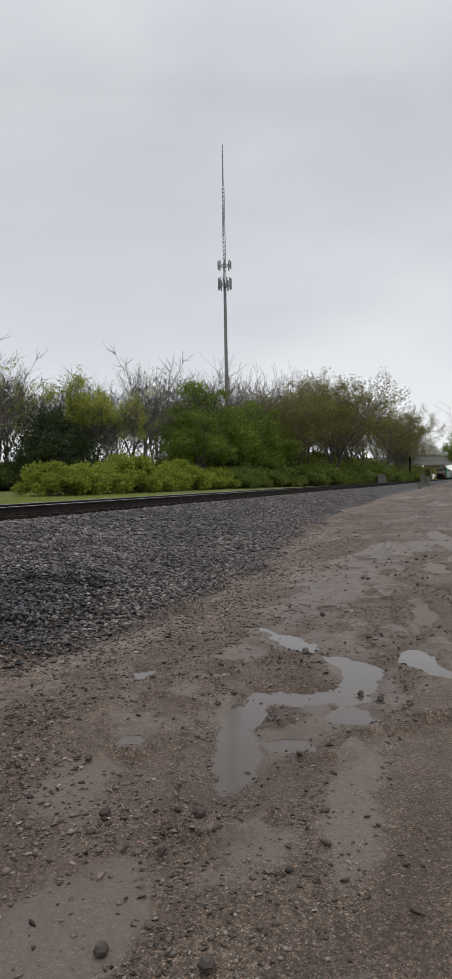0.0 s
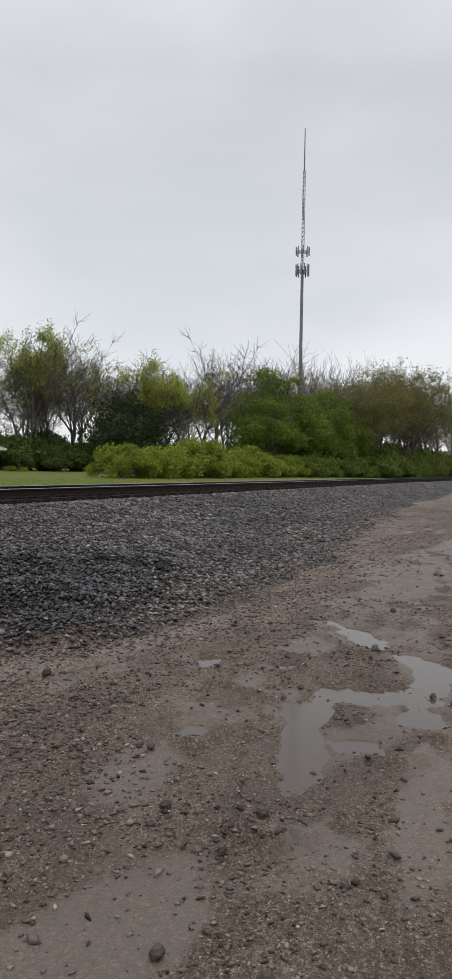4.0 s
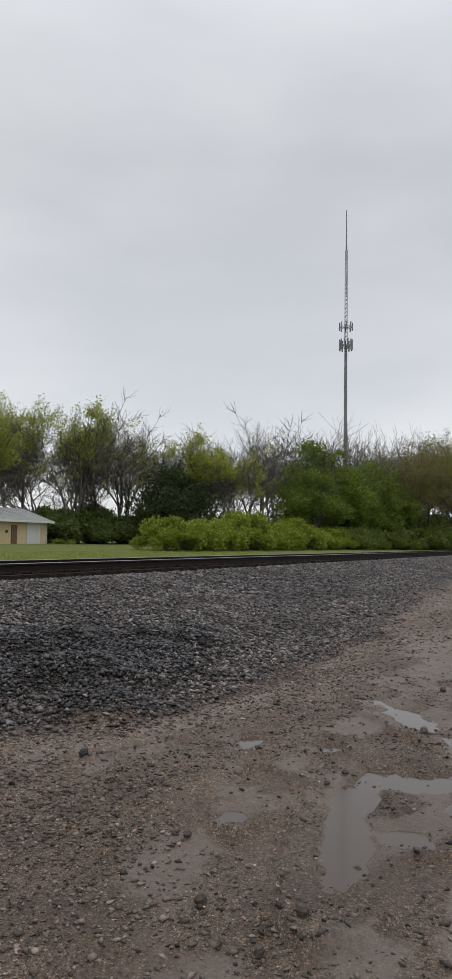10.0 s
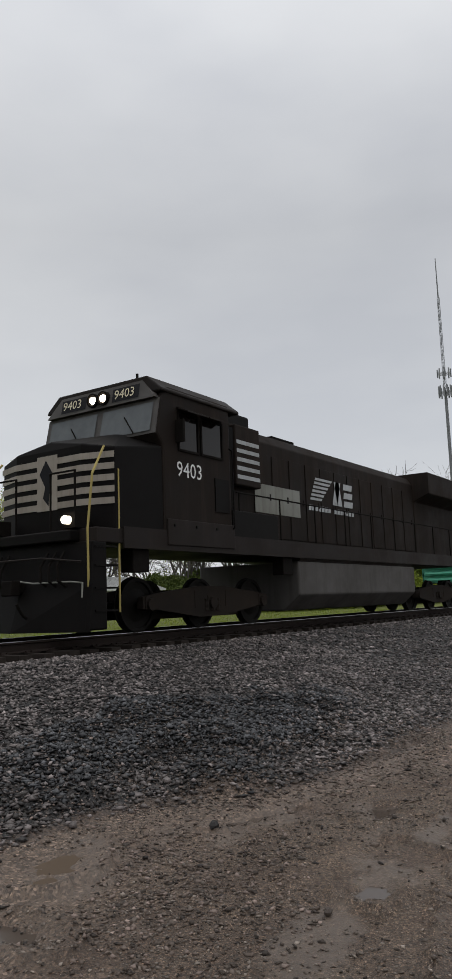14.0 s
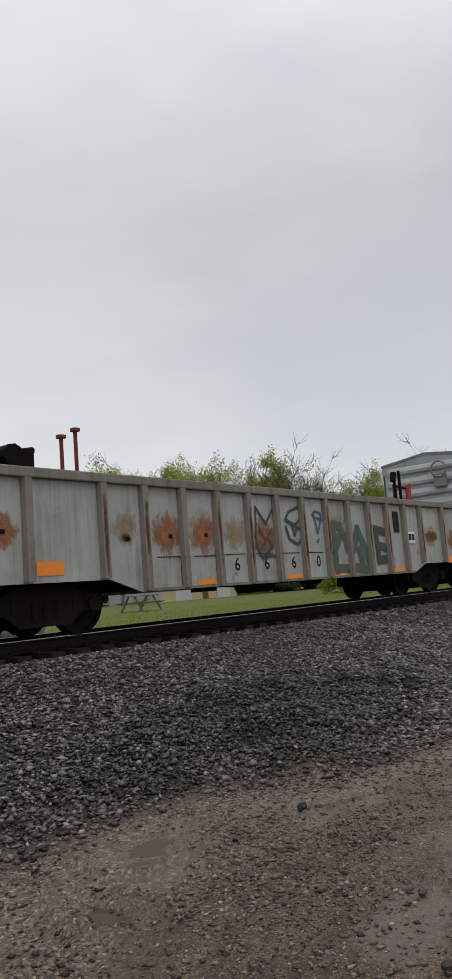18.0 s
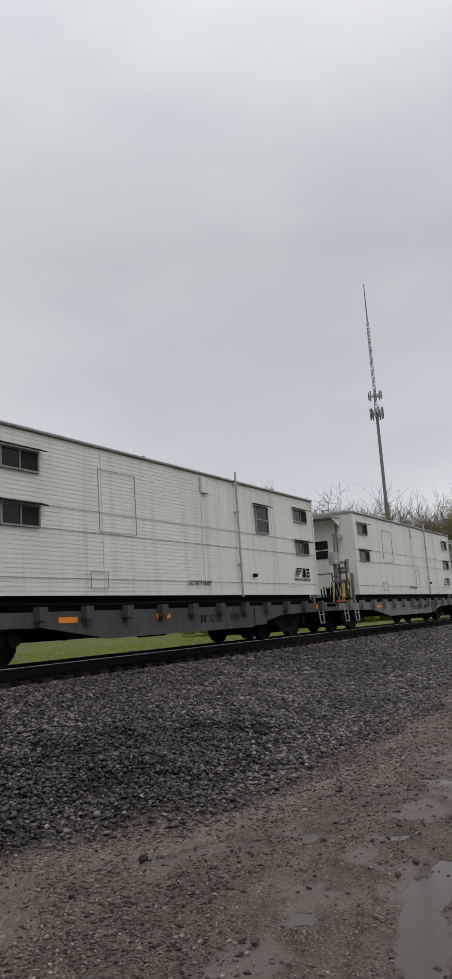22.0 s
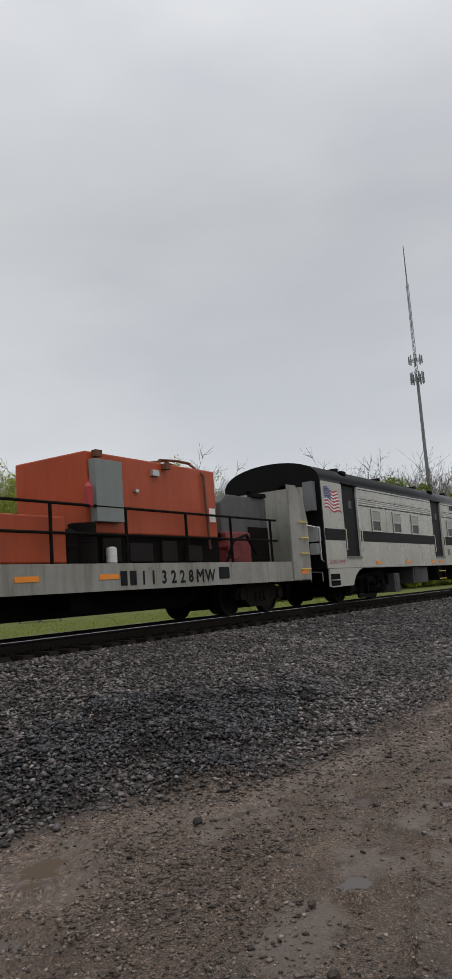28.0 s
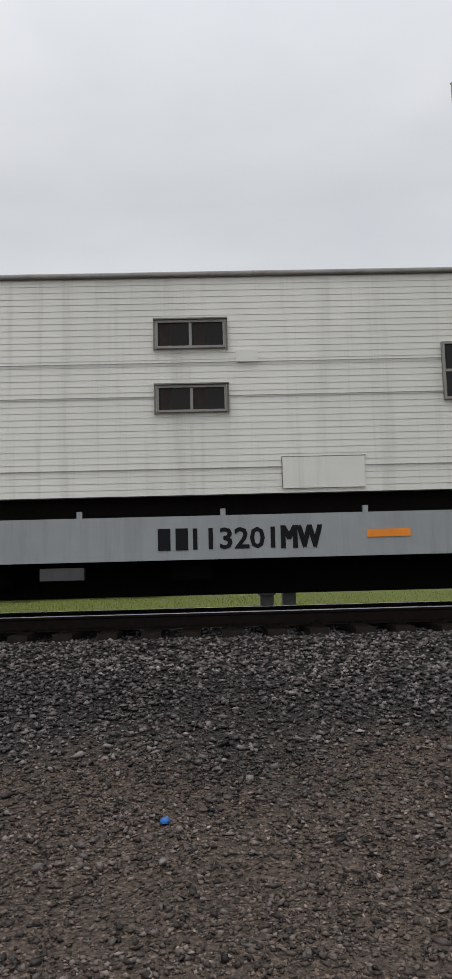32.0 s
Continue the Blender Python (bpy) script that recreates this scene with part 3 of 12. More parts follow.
def big_mesh(name, verts, faces, mat, smooth=False):
    """A mesh from numpy arrays; all faces have the same number of corners."""
    me = bpy.data.meshes.new(name)
    nv, (nf, k) = len(verts), faces.shape
    me.vertices.add(nv)
    me.vertices.foreach_set("co", np.ascontiguousarray(verts, dtype=np.float32).ravel())
    me.loops.add(nf * k)
    me.loops.foreach_set("vertex_index", np.ascontiguousarray(faces, dtype=np.int32).ravel())
    me.polygons.add(nf)
    me.polygons.foreach_set("loop_start", np.arange(0, nf * k, k, dtype=np.int32))
    if smooth:
        me.polygons.foreach_set("use_smooth", np.ones(nf, dtype=bool))
    me.update(calc_edges=True)
    me.materials.append(mat)
    return me

# ---- ground ----
def lattice(x, y, seed):
    """Smooth value noise of two coordinate arrays."""
    xi, yi = np.floor(x), np.floor(y)
    u, v = x - xi, y - yi
    u, v = u * u * (3 - 2 * u), v * v * (3 - 2 * v)

    def h(a, b):
        s = np.sin(a * 127.1 + b * 311.7 + seed * 74.7) * 43758.5453
        return s - np.floor(s)
    return (h(xi, yi) * (1 - u) + h(xi + 1, yi) * u) * (1 - v) + (h(xi, yi + 1) * (1 - u) + h(xi + 1, yi + 1) * u) * v


def step(a, b, t):
    t = np.clip((t - a) / (b - a), 0, 1)
    return t * t * (3 - 2 * t)


def gravel_edge(x):
    return np.interp(x, [-30, -6, -2, 1, 2.5, 4, 5, 6, 8, 12, 22, 40, 120], [4.2, 4.2, 4.5, 4.3, 4.35, 4.5, 4.2, 3.8, 3.7, 3.7, 5.0, 6.4, 7.3])


# pools of rain water on the lot: water level, then lobes of centre, half sizes and turn in degrees
POOLS = [
    (-0.004, [(6.90, 1.66, 0.72, 0.17, 37), (6.15, 1.02, 0.52, 0.17, 38), (5.60, 0.82, 0.42, 0.20, 5), (6.35, 0.42, 0.60, 0.18, 14), (5.08, 1.12, 0.24, 0.52, 8),
              (4.62, 1.45, 0.38, 0.15, 20), (3.95, 1.30, 0.56, 0.14, 14), (4.12, 1.03, 0.14, 0.17, 0), (4.78, 0.82, 0.24, 0.20, 0)]),
    (-0.002, [(5.50, 2.55, 0.22, 0.12, -10), (5.30, 2.46, 0.12, 0.07, 0)]),
    (-0.001, [(5.54, 1.93, 0.17, 0.09, 0)]),
    (0.000, [(4.80, 3.25, 0.24, 0.07, -22), (5.1, 3.1, 0.10, 0.05, 0)]),
    (-0.003, [(3.96, 1.97, 0.13, 0.11, 0)]),
    (0.002, [(7.60, 3.74, 0.34, 0.09, -50)]),
    (0.006, [(3.42, 3.80, 0.26, 0.18, 20), (3.2, 3.66, 0.14, 0.10, 0)]),
    (-0.003, [(11.4, 1.25, 0.75, 0.14, 10), (10.4, 1.02, 0.40, 0.10, 0)]),
    (-0.003, [(13.2, 0.60, 1.20, 0.24, 5), (14.8, 0.35, 0.8, 0.16, 0)]),
    (-0.003, [(17.0, 1.50, 1.10, 0.16, 6)]),
    (-0.003, [(8.7, 0.55, 0.85, 0.16, 8)]),
    (-0.003, [(21.0, 0.9, 1.8, 0.30, 4)]),
    (0.000, [(2.62, 3.28, 0.10, 0.20, 0)]),
]
# washed smooth patches: centre, half sizes
WASHED = [(10.5, 1.7, 4.8, 0.85), (16.0, 1.3, 4.0, 1.0), (3.05, 2.0, 0.55, 0.32), (2.75, 0.90, 0.5, 0.3), (3.6, 0.62, 0.7, 0.2), (1.9, 1.4, 0.6, 0.32), (6.3, 0.9, 1.5, 0.6),
          (4.3, 1.3, 1.1, 0.45), (5.5, 2.5, 0.4, 0.2), (7.5, 3.7, 0.6, 0.25), (4.8, 3.2, 0.5, 0.16), (2.7, 2.9, 0.5, 0.25), (3.3, 3.75, 0.5, 0.25), (1.2, 2.6, 0.6, 0.3)]
# crumbly stretches between them
CRUMBS = [(4.52, 1.19, 0.20, 0.16), (3.3, 1.2, 0.35, 0.22), (3.4, 0.82, 0.30, 0.14), (5.7, 1.55, 0.45, 0.30), (6.1, 2.6, 1.1, 0.35), (3.9, 2.6, 0.9, 0.35), (7.9, 2.8, 1.2, 0.35), (3.0, 1.4, 0.25, 0.2)]


def in_lobes(x, y, lobes):
    """How far inside the union of the lobes a place lies: 1 at a centre, 0 on the ragged edge."""
    m = np.full(np.shape(x), -9.0)
    for px, py, rx, ry, turn in lobes:
        c, d = math.cos(radians(turn)), math.sin(radians(turn))
        u, v = ((x - px) * c + (y - py) * d) / rx, ((y - py) * c - (x - px) * d) / ry
        m = np.maximum(m, 1 - np.sqrt(u * u + v * v))
    return m + 0.55 * (lattice(x * 3.2, y * 5.0, 41) - 0.5) + 0.45 * (lattice(x * 9.0, y * 13.0, 42) - 0.5) + 0.25 * (lattice(x * 22, y * 27, 43) - 0.5) - 0.06


def patches(x, y, spots):
    n = np.zeros(np.shape(x))
    for px, py, rx, ry in spots:
        n = np.maximum(n, np.exp(-(((x - px) / rx) ** 2 + ((y - py) / ry) ** 2)))
    return n


def silt_film(x, y):
    """Where rain has washed fine smooth silt over the lot: 0 rough crumbs, 1 smooth film."""
    x, y = np.asarray(x, float), np.asarray(y, float)
    n = 0.42 * lattice(x * 0.50, y * 1.35, 31) + 0.33 * lattice(x * 1.3, y * 3.0, 32) + 0.25 * lattice(x * 3.7, y * 6.0, 33)
    n = n + 0.25 * patches(x, y, WASHED) - 0.40 * patches(x, y, CRUMBS)
    return step(0.50, 0.80, n)


def heap_amount(x, y):
    """The long low heap of darker stone at the foot of the bed."""
    n = (lattice(x * 0.9, y * 1.3, 51) - 0.5) * 0.7 + (lattice(x * 2.6, y * 2.6, 52) - 0.5) * 0.4
    q = np.hypot((x - 6.7 - 0.5 * (y - 5)) / 3.1, (y - 5.0 + 0.10 * (x - 6.7)) / 1.25)
    return step(1.05, 0.45, q + n)


def fine_zone(x, y):
    """Share of fine trodden gravel where the lot meets the bed."""
    return step(3.0, 1.2, x - 0.3 * (y - 4)) * step(7.6, 5.0, y + (lattice(x * 0.9, y * 0.9, 61) - 0.5) * 1.5) * 0.92


def ground_z(x, y):
    x, y = np.asarray(x, float), np.asarray(y, float)
    yb = gravel_edge(x)
    t = np.clip((y - yb + 0.35) / (8.75 - yb + 0.35), 0, 1)
    z = 0.775 * (0.72 * t + 0.28 * t * t * (3 - 2 * t))
    z = np.where(y > 12.6, 0.775 - 0.08 * step(12.6, 14.2, y) + 0.36 * step(14, 40, y), z)
    near = step(30, 10, np.hypot(x - 4, y - 2))
    dirt = 1 - np.clip((y - yb + 0.2) / 0.6, 0, 1)
    rough = (lattice(x * 2.3, y * 2.3, 1) - 0.5) * 0.026 + (lattice(x * 7.1, y * 7.1, 2) - 0.5) * 0.017 + (lattice(x * 0.6, y * 0.9, 5) - 0.5) * 0.03
    rough = rough + (lattice(x * 13.0, y * 13.0, 6) - 0.5) * 0.012 + (lattice(x * 0.7, y * 5.5, 9) - 0.5) * 0.020
    rough = rough * (1 - 0.55 * silt_film(x, y)) + 0.022 * patches(x, y, CRUMBS)
    z = z + rough * dirt * near + (lattice(x * 6, y * 6, 3) - 0.5) * 0.03 * (1 - dirt) * near * (y < 9.2)
    z = z + dirt * near * 0.016
    hp = heap_amount(x, y)
    z = z + hp * (0.10 + 0.16 * (lattice(x * 1.7, y * 2.1, 53) - 0.35) + 0.08 * (lattice(x * 4.5, y * 4.5, 54) - 0.5))
    for level, lobes in POOLS:
        m = in_lobes(x, y, lobes)
        bank = level + 0.004 + 0.05 * np.clip(-m, 0, 1.2)
        z = np.where(m > -1.2, np.maximum(z, bank), z)
        z = np.where(m > 0, level - 0.020 * step(0, 0.5, m), z)
    # the car's stand, a little lower
    z = z - 0.15 * np.exp(-((x + 3.1) / 1.7) ** 4 - ((y + 0.4) / 2.4) ** 4)
    # heap of pale gravel under the signal mast
    q = np.hypot((x + 11.4) / 3.4, (y - 4.9) / 2.3)
    z = np.maximum(z, 1.12 - 1.15 * np.clip(q - 0.18, 0, 9) ** 1.15 + (lattice(x * 5, y * 5, 8) - 0.5) * 0.05)
    return z


def stretch(lo, hi, fine_lo, fine_hi, d, grow=1.16):
    mid = list(np.arange(fine_lo, fine_hi + d / 2, d))
    up, s, v = [], d, fine_hi
    while v < hi:
        s *= grow
        v += s
        up.append(min(v, hi))
    dn, s, v = [], d, fine_lo
    while v > lo:
        s *= grow
        v -= s
        dn.append(max(v, lo))
    return np.array(dn[::-1] + mid + up)


gx, gy = stretch(-900, 1600, -5.5, 14, 0.044), stretch(-600, 1600, 0.3, 9.3, 0.044)
GX, GY = np.meshgrid(gx, gy, indexing="ij")
GZ = ground_z(GX, GY)
nx, ny = len(gx), len(gy)
idx = np.arange(nx * ny).reshape(nx, ny)
quads = np.stack([idx[:-1, :-1], idx[1:, :-1], idx[1:, 1:], idx[:-1, 1:]], -1).reshape(-1, 4)
ground_mesh = big_mesh("ground", np.stack([GX, GY, GZ], -1).reshape(-1, 3), quads, GROUND, smooth=True)
zone = ground_mesh.color_attributes.new("zone", "FLOAT_COLOR", "POINT")
wob = (lattice(GX * 0.8, GY * 0.8, 11) - 0.5) * 0.9
reach = np.interp(GX, [-6, 2, 6, 14], [3.2, 2.6, 1.9, 2.4])
gravel_edge_d = GY - gravel_edge(GX) + wob
gravel_amount = (0.36 * step(-1.0, -0.15, gravel_edge_d / reach) + 0.64 * step(-0.45, 0.55, gravel_edge_d)) * (1 - step(13.0, 14.0, GY))
trodden = fine_zone(GX, GY)
gravel_amount = gravel_amount * (1 - trodden) + 0.46 * trodden * step(1.5, 2.5, GY)
mound_zone = np.hypot((GX + 11.4) / 3.6, (GY - 4.9) / 2.5) < 1
grass_amount = step(13.2, 14.4, GY + wob * 0.8)
cols = np.zeros((nx * ny, 4), dtype=np.float32)
cols[:, 2] = step(1.08, 0.9, np.hypot((GX + 11.4) / 3.6, (GY - 4.9) / 2.5) + wob * 0.12).ravel()
cols[:, 0], cols[:, 1], cols[:, 3] = (gravel_amount * ~mound_zone).ravel(), grass_amount.ravel(), silt_film(GX, GY).ravel()
zone.data.foreach_set("color", cols.ravel())
tagged(new("ground", ground_mesh), "wet brown dirt lot with crushed stone and a lawn", "ground", kind="structure")


def puddle(level, lobes):
    """One flat sheet of water under the lobes; the banks stand over its rim."""
    x0, x1 = min(l[0] - max(l[2], l[3]) for l in lobes) - 0.15, max(l[0] + max(l[2], l[3]) for l in lobes) + 0.15
    y0, y1 = min(l[1] - max(l[2], l[3]) for l in lobes) - 0.10, max(l[1] + max(l[2], l[3]) for l in lobes) + 0.10
    xs, ys = np.linspace(x0, x1, max(8, int((x1 - x0) / 0.05))), np.linspace(y0, y1, max(8, int((y1 - y0) / 0.05)))
    px, py = np.meshgrid(xs, ys, indexing="ij")
    wet = in_lobes(px, py, lobes) > -0.30
    k = np.arange(px.size).reshape(px.shape)
    q = np.stack([k[:-1, :-1], k[1:, :-1], k[1:, 1:], k[:-1, 1:]], -1)[wet[:-1, :-1] & wet[1:, 1:]]
    used, q = np.unique(q, return_inverse=True)
    v = np.stack([px, py, np.full(px.shape, level)], -1).reshape(-1, 3)[used]
    return tagged(new("puddle", big_mesh("puddle", v, q.reshape(-1, 4), MUD_WATER if level > 0.001 or not 2.5 < lobes[0][0] < 8 else WATER)), "shallow muddy rain puddle on the dirt lot", "puddle", "puddles", kind="structure")


for level, lobes in POOLS:
    puddle(level, lobes)


def scatter(name, label, n, xs, ys, size, mat, keep=None, flat=0.65, sink=0.25, seed=3):
    """Loose stones lying on the ground, each a chipped block."""
    rng = np.random.default_rng(seed)
    x, y = xs(rng, n), ys(rng, n)
    if keep is not None:
        k = keep(x, y, rng)
        x, y = x[k], y[k]
    n = len(x)
    cube = np.array([(-0.6, 0, 0), (0.6, 0, 0), (0, -0.6, 0), (0, 0.6, 0), (0.1, -0.1, -0.5), (-0.1, 0.1, 0.5)], float)
    v = cube[None] + rng.uniform(-0.22, 0.22, (n, 6, 3))
    s = size(rng, n)
    v *= (s[:, None] * np.stack([rng.uniform(0.8, 1.7, n), rng.uniform(0.6, 1.05, n), rng.uniform(0.4, 0.9, n) * flat / 0.65], -1))[:, None, :]
    a, b = rng.uniform(0, 6.283, n), rng.normal(0, 0.45, n)
    ca, sa, cb, sb = np.cos(a), np.sin(a), np.cos(b), np.sin(b)
    X, Y, Z = v[..., 0], v[..., 1], v[..., 2]
    Y, Z = Y * cb[:, None] - Z * sb[:, None], Y * sb[:, None] + Z * cb[:, None]
    X, Y = X * ca[:, None] - Y * sa[:, None], X * sa[:, None] + Y * ca[:, None]
    Z = Z + (ground_z(x, y) + s * (0.5 - sink) * 0.6)[:, None]
    v = np.stack([X + x[:, None], Y + y[:, None], Z], -1).reshape(-1, 3)
    f = np.array([(0, 2, 5), (2, 1, 5), (1, 3, 5), (3, 0, 5), (2, 0, 4), (1, 2, 4), (3, 1, 4), (0, 3, 4)])
    f = (f[None] + (np.arange(n) * 6)[:, None, None]).reshape(-1, 3)
    return tagged(new(name, big_mesh(name, v, f, mat)), label, "gravel", kind="stuff")


def uni(a, b):
    return lambda rng, n: rng.uniform(a, b, n)


def on_bed(x, y, rng):
    e = gravel_edge(x) + (lattice(x * 0.8, y * 0.8, 11) - 0.5) * -0.9
    mound = np.hypot((x + 11.4) / 3.5, (y - 4.9) / 2.4) < 1
    return (rng.uniform(0, 1, len(x)) < np.clip((y - e + 0.4) / 0.8, 0.0, 1)) & ~mound


def on_foot(x, y, rng):
    d = y - gravel_edge(x) + (lattice(x * 0.8, y * 0.8, 11) - 0.5) * 0.9
    patch = lattice(x * 1.3, y * 1.3, 21)
    sparse = step(1.4, 2.8, x - 0.5 * (y - 3))
    dry = in_lobes(x, y, [(3.42, 3.80, 0.30, 0.22, 20)]) < 0
    return dry & (rng.uniform(0, 1, len(x)) < np.clip((15 - x) / 5, 0, 1) * np.where(d > -0.1, 0.95, np.clip(0.85 + d * (0.30 + 0.55 * sparse), 0.05, 1) * np.clip(2.1 * patch - 0.45, 0.08, 1) * (1 - 0.45 * sparse)))


scatter("ballast", "crushed grey trackside stone, wet and dark", 80000, uni(-6, 14), uni(3.4, 9.25), lambda r, n: 0.021 + 0.041 * r.uniform(0, 1, n) ** 1.6, BALLAST,
        lambda x, y, r: on_bed(x, y, r) & (r.uniform(0, 1, len(x)) > 0.85 * heap_amount(x, y)) & (r.uniform(0, 1, len(x)) < 1 - fine_zone(x, y)), sink=0.05)
scatter("ballast", "fine dirty crushed stone at the foot of the bed", 62000, uni(-5, 9), uni(1.9, 5.8), lambda r, n: 0.006 + 0.025 * r.uniform(0, 1, n) ** 2.6, DIRTY_BALLAST, on_foot, seed=14)
scatter("ballast", "crushed grey trackside stone, wet and dark", 30000, uni(13, 60), uni(3.6, 9.25), lambda r, n: r.uniform(0.04, 0.085, n), BALLAST, on_bed, seed=4)
scatter("ballast", "crushed grey trackside stone, wet and dark", 22000, uni(-22, -6), uni(3.0, 9.25), lambda r, n: r.uniform(0.024, 0.056, n), BALLAST, on_bed, seed=5)
scatter("ballast", "crushed grey stone between the ties", 8000, uni(-15, 45), uni(9.2, 12.8), lambda r, n: r.uniform(0.03, 0.06, n), BALLAST, seed=6)
scatter("ballast", "fine tan grit along the foot of the bed", 36000, uni(5, 34), uni(1.6, 5.6), lambda r, n: 0.012 + 0.030 * r.uniform(0, 1, n) ** 2.2, DIRTY_BALLAST, seed=15,
        keep=lambda x, y, r: r.uniform(0, 1, len(x)) < step(-2.3, -0.2, y - gravel_edge(x)) * (0.25 + lattice(x * 0.5, y * 2.4, 36)))
scatter("pebbles", "small wet stones and grit on dirt", 60000, uni(-1, 9), uni(0.4, 4.2), lambda r, n: 0.005 + 0.019 * r.uniform(0, 1, n) ** 3, PEBBLE, seed=7, sink=0.30,
        keep=lambda x, y, r: r.uniform(0, 1, len(x)) < (1.05 - 0.90 * silt_film(x, y)) * np.clip(0.35 + 1.6 * (lattice(x * 2.1, y * 3.0, 37) - 0.25), 0.12, 1))
scatter("pebbles", "stones and clods strewn over the far lot", 5000, uni(9, 60), uni(-6, 5.5), lambda r, n: 0.012 + 0.05 * r.uniform(0, 1, n) ** 3, CLOD, seed=17)
scatter("pebbles", "dark clods of mud and stone on dirt", 11000, uni(0, 14), uni(0.2, 4.4), lambda r, n: 0.007 + 0.034 * r.uniform(0, 1, n) ** 4, CLOD, seed=8, flat=0.7,
        keep=lambda x, y, r: r.uniform(0, 1, len(x)) < np.clip(0.95 - silt_film(x, y) + 0.6 * patches(x, y, CRUMBS), 0.05, 1) * np.clip(1.6 * lattice(x * 1.1, y * 2.2, 35) - 0.25, 0.05, 1))
scatter("pebbles", "loose stones spread over wet dirt", 10000, uni(-6, 13), uni(1.6, 4.6), lambda r, n: 0.008 + 0.026 * r.uniform(0, 1, n) ** 2, DIRTY_BALLAST, seed=9,
        keep=lambda x, y, r: r.uniform(0, 1, len(x)) < np.clip((y - gravel_edge(x) + 2.2) / 2.2, 0, 1) ** 2)
scatter("pebbles", "coarse gravel spilled over the lot", 9000, lambda r, n: 3.1 + r.normal(0, 1.1, n), lambda r, n: 2.8 + r.normal(0, 0.6, n), lambda r, n: 0.007 + 0.027 * r.uniform(0, 1, n) ** 2.2, DIRTY_BALLAST, seed=19,
        keep=lambda x, y, r: (np.abs(y - 0.25 - 0.72 * x) < 0.75) & (r.uniform(0, 1, len(x)) < 0.15 + 0.9 * lattice(x * 2.0, y * 2.0, 38)))
scatter("ballast", "heap of darker crushed stone on the bed's foot", 32000, uni(2.4, 11.5), uni(3.3, 6.9), lambda r, n: 0.020 + 0.040 * r.uniform(0, 1, n) ** 1.4, BALLAST_DARK,
        lambda x, y, r: r.uniform(0, 1, len(x)) < heap_amount(x, y), seed=23, sink=0.0)
scatter("ballast", "fine trodden brown gravel beside the lot", 64000, uni(-8.5, 3.2), uni(2.0, 7.6), lambda r, n: 0.009 + 0.030 * r.uniform(0, 1, n) ** 2.0, NEAR_GRAVEL, seed=29, sink=0.15,
        keep=lambda x, y, r: (r.uniform(0, 1, len(x)) < np.where(x < -1, step(1.9, 3.6, y), 1.0) * fine_zone(x, y) * (0.55 + 0.9 * lattice(x * 1.5, y * 1.5, 62))) & (np.hypot((x + 11.4) / 3.5, (y - 4.9) / 2.4) > 1))
scatter("mound_gravel", "fine tan gravel heaped round the signal mast", 16000, uni(-15.0, -7.8), uni(2.4, 7.4), lambda r, n: r.uniform(0.012, 0.034, n), TAN_GRAVEL,
        lambda x, y, r: np.hypot((x + 11.4) / 3.55, (y - 4.9) / 2.45) < 1, seed=10)


def litter(name, label, x, y, size, mat, cat):
    mb = MB()
    r = random.Random(f"{name} {x} {y}")
    ring = [[(math.cos(a) * size * w * r.uniform(0.42, 0.62), math.sin(a) * size * w * r.uniform(0.32, 0.5), size * (z + r.uniform(-0.06, 0.06))) for a in (k * math.pi / 3 for k in range(6))] for w, z in ((1.0, -0.05), (1.05, 0.22), (0.6, 0.5))]
    mb.add(ring[0] + ring[1] + ring[2], [tuple(reversed(range(6))), tuple(range(12, 18))] + [(h * 6 + k, h * 6 + (k + 1) % 6, h * 6 + 6 + (k + 1) % 6, h * 6 + 6 + k) for h in (0, 1) for k in range(6)])
    ob = new(name, mb.mesh(name, mat))
    ob.location = (x, y, float(ground_z(x, y)) + 0.012)
    return tagged(ob, label, cat)


for cx, cy, cs in ((6.37, 1.41, 0.09), (4.95, 1.62, 0.05), (4.70, 1.66, 0.045), (5.05, 0.62, 0.06), (5.25, 0.78, 0.05), (3.55, 2.02, 0.05), (2.95, 1.62, 0.06), (2.72, 1.25, 0.05), (3.02, 1.19, 0.055), (2.05, 0.82, 0.06), (2.02, 1.17, 0.055), (7.1, 0.95, 0.07), (8.2, 1.6, 0.07)):
    litter("clod", "dark wet lump of stone and mud", cx, cy, cs, CLOD, "stone")
litter("bottle_cap", "crushed bright blue plastic scrap on gravel", -0.56, 4.81, 0.055, plain("blue_plastic", (0.03, 0.16, 0.50), 0.4), "litter")
litter("plastic_scrap", "torn orange plastic scrap on gravel", -6.6, 4.58, 0.12, plain("orange_plastic", (0.75, 0.13, 0.05), 0.5), "litter")
litter("stone_slab", "flat dark slab of slate on wet dirt", 4.42, 3.32, 0.075, plain("slate", (0.035, 0.033, 0.032), 0.5), "stone")
litter("brown_rock", "rounded brown rock on gravel", -5.6, 4.75, 0.16, plain("brown_stone", (0.12, 0.07, 0.04), 0.7), "stone")
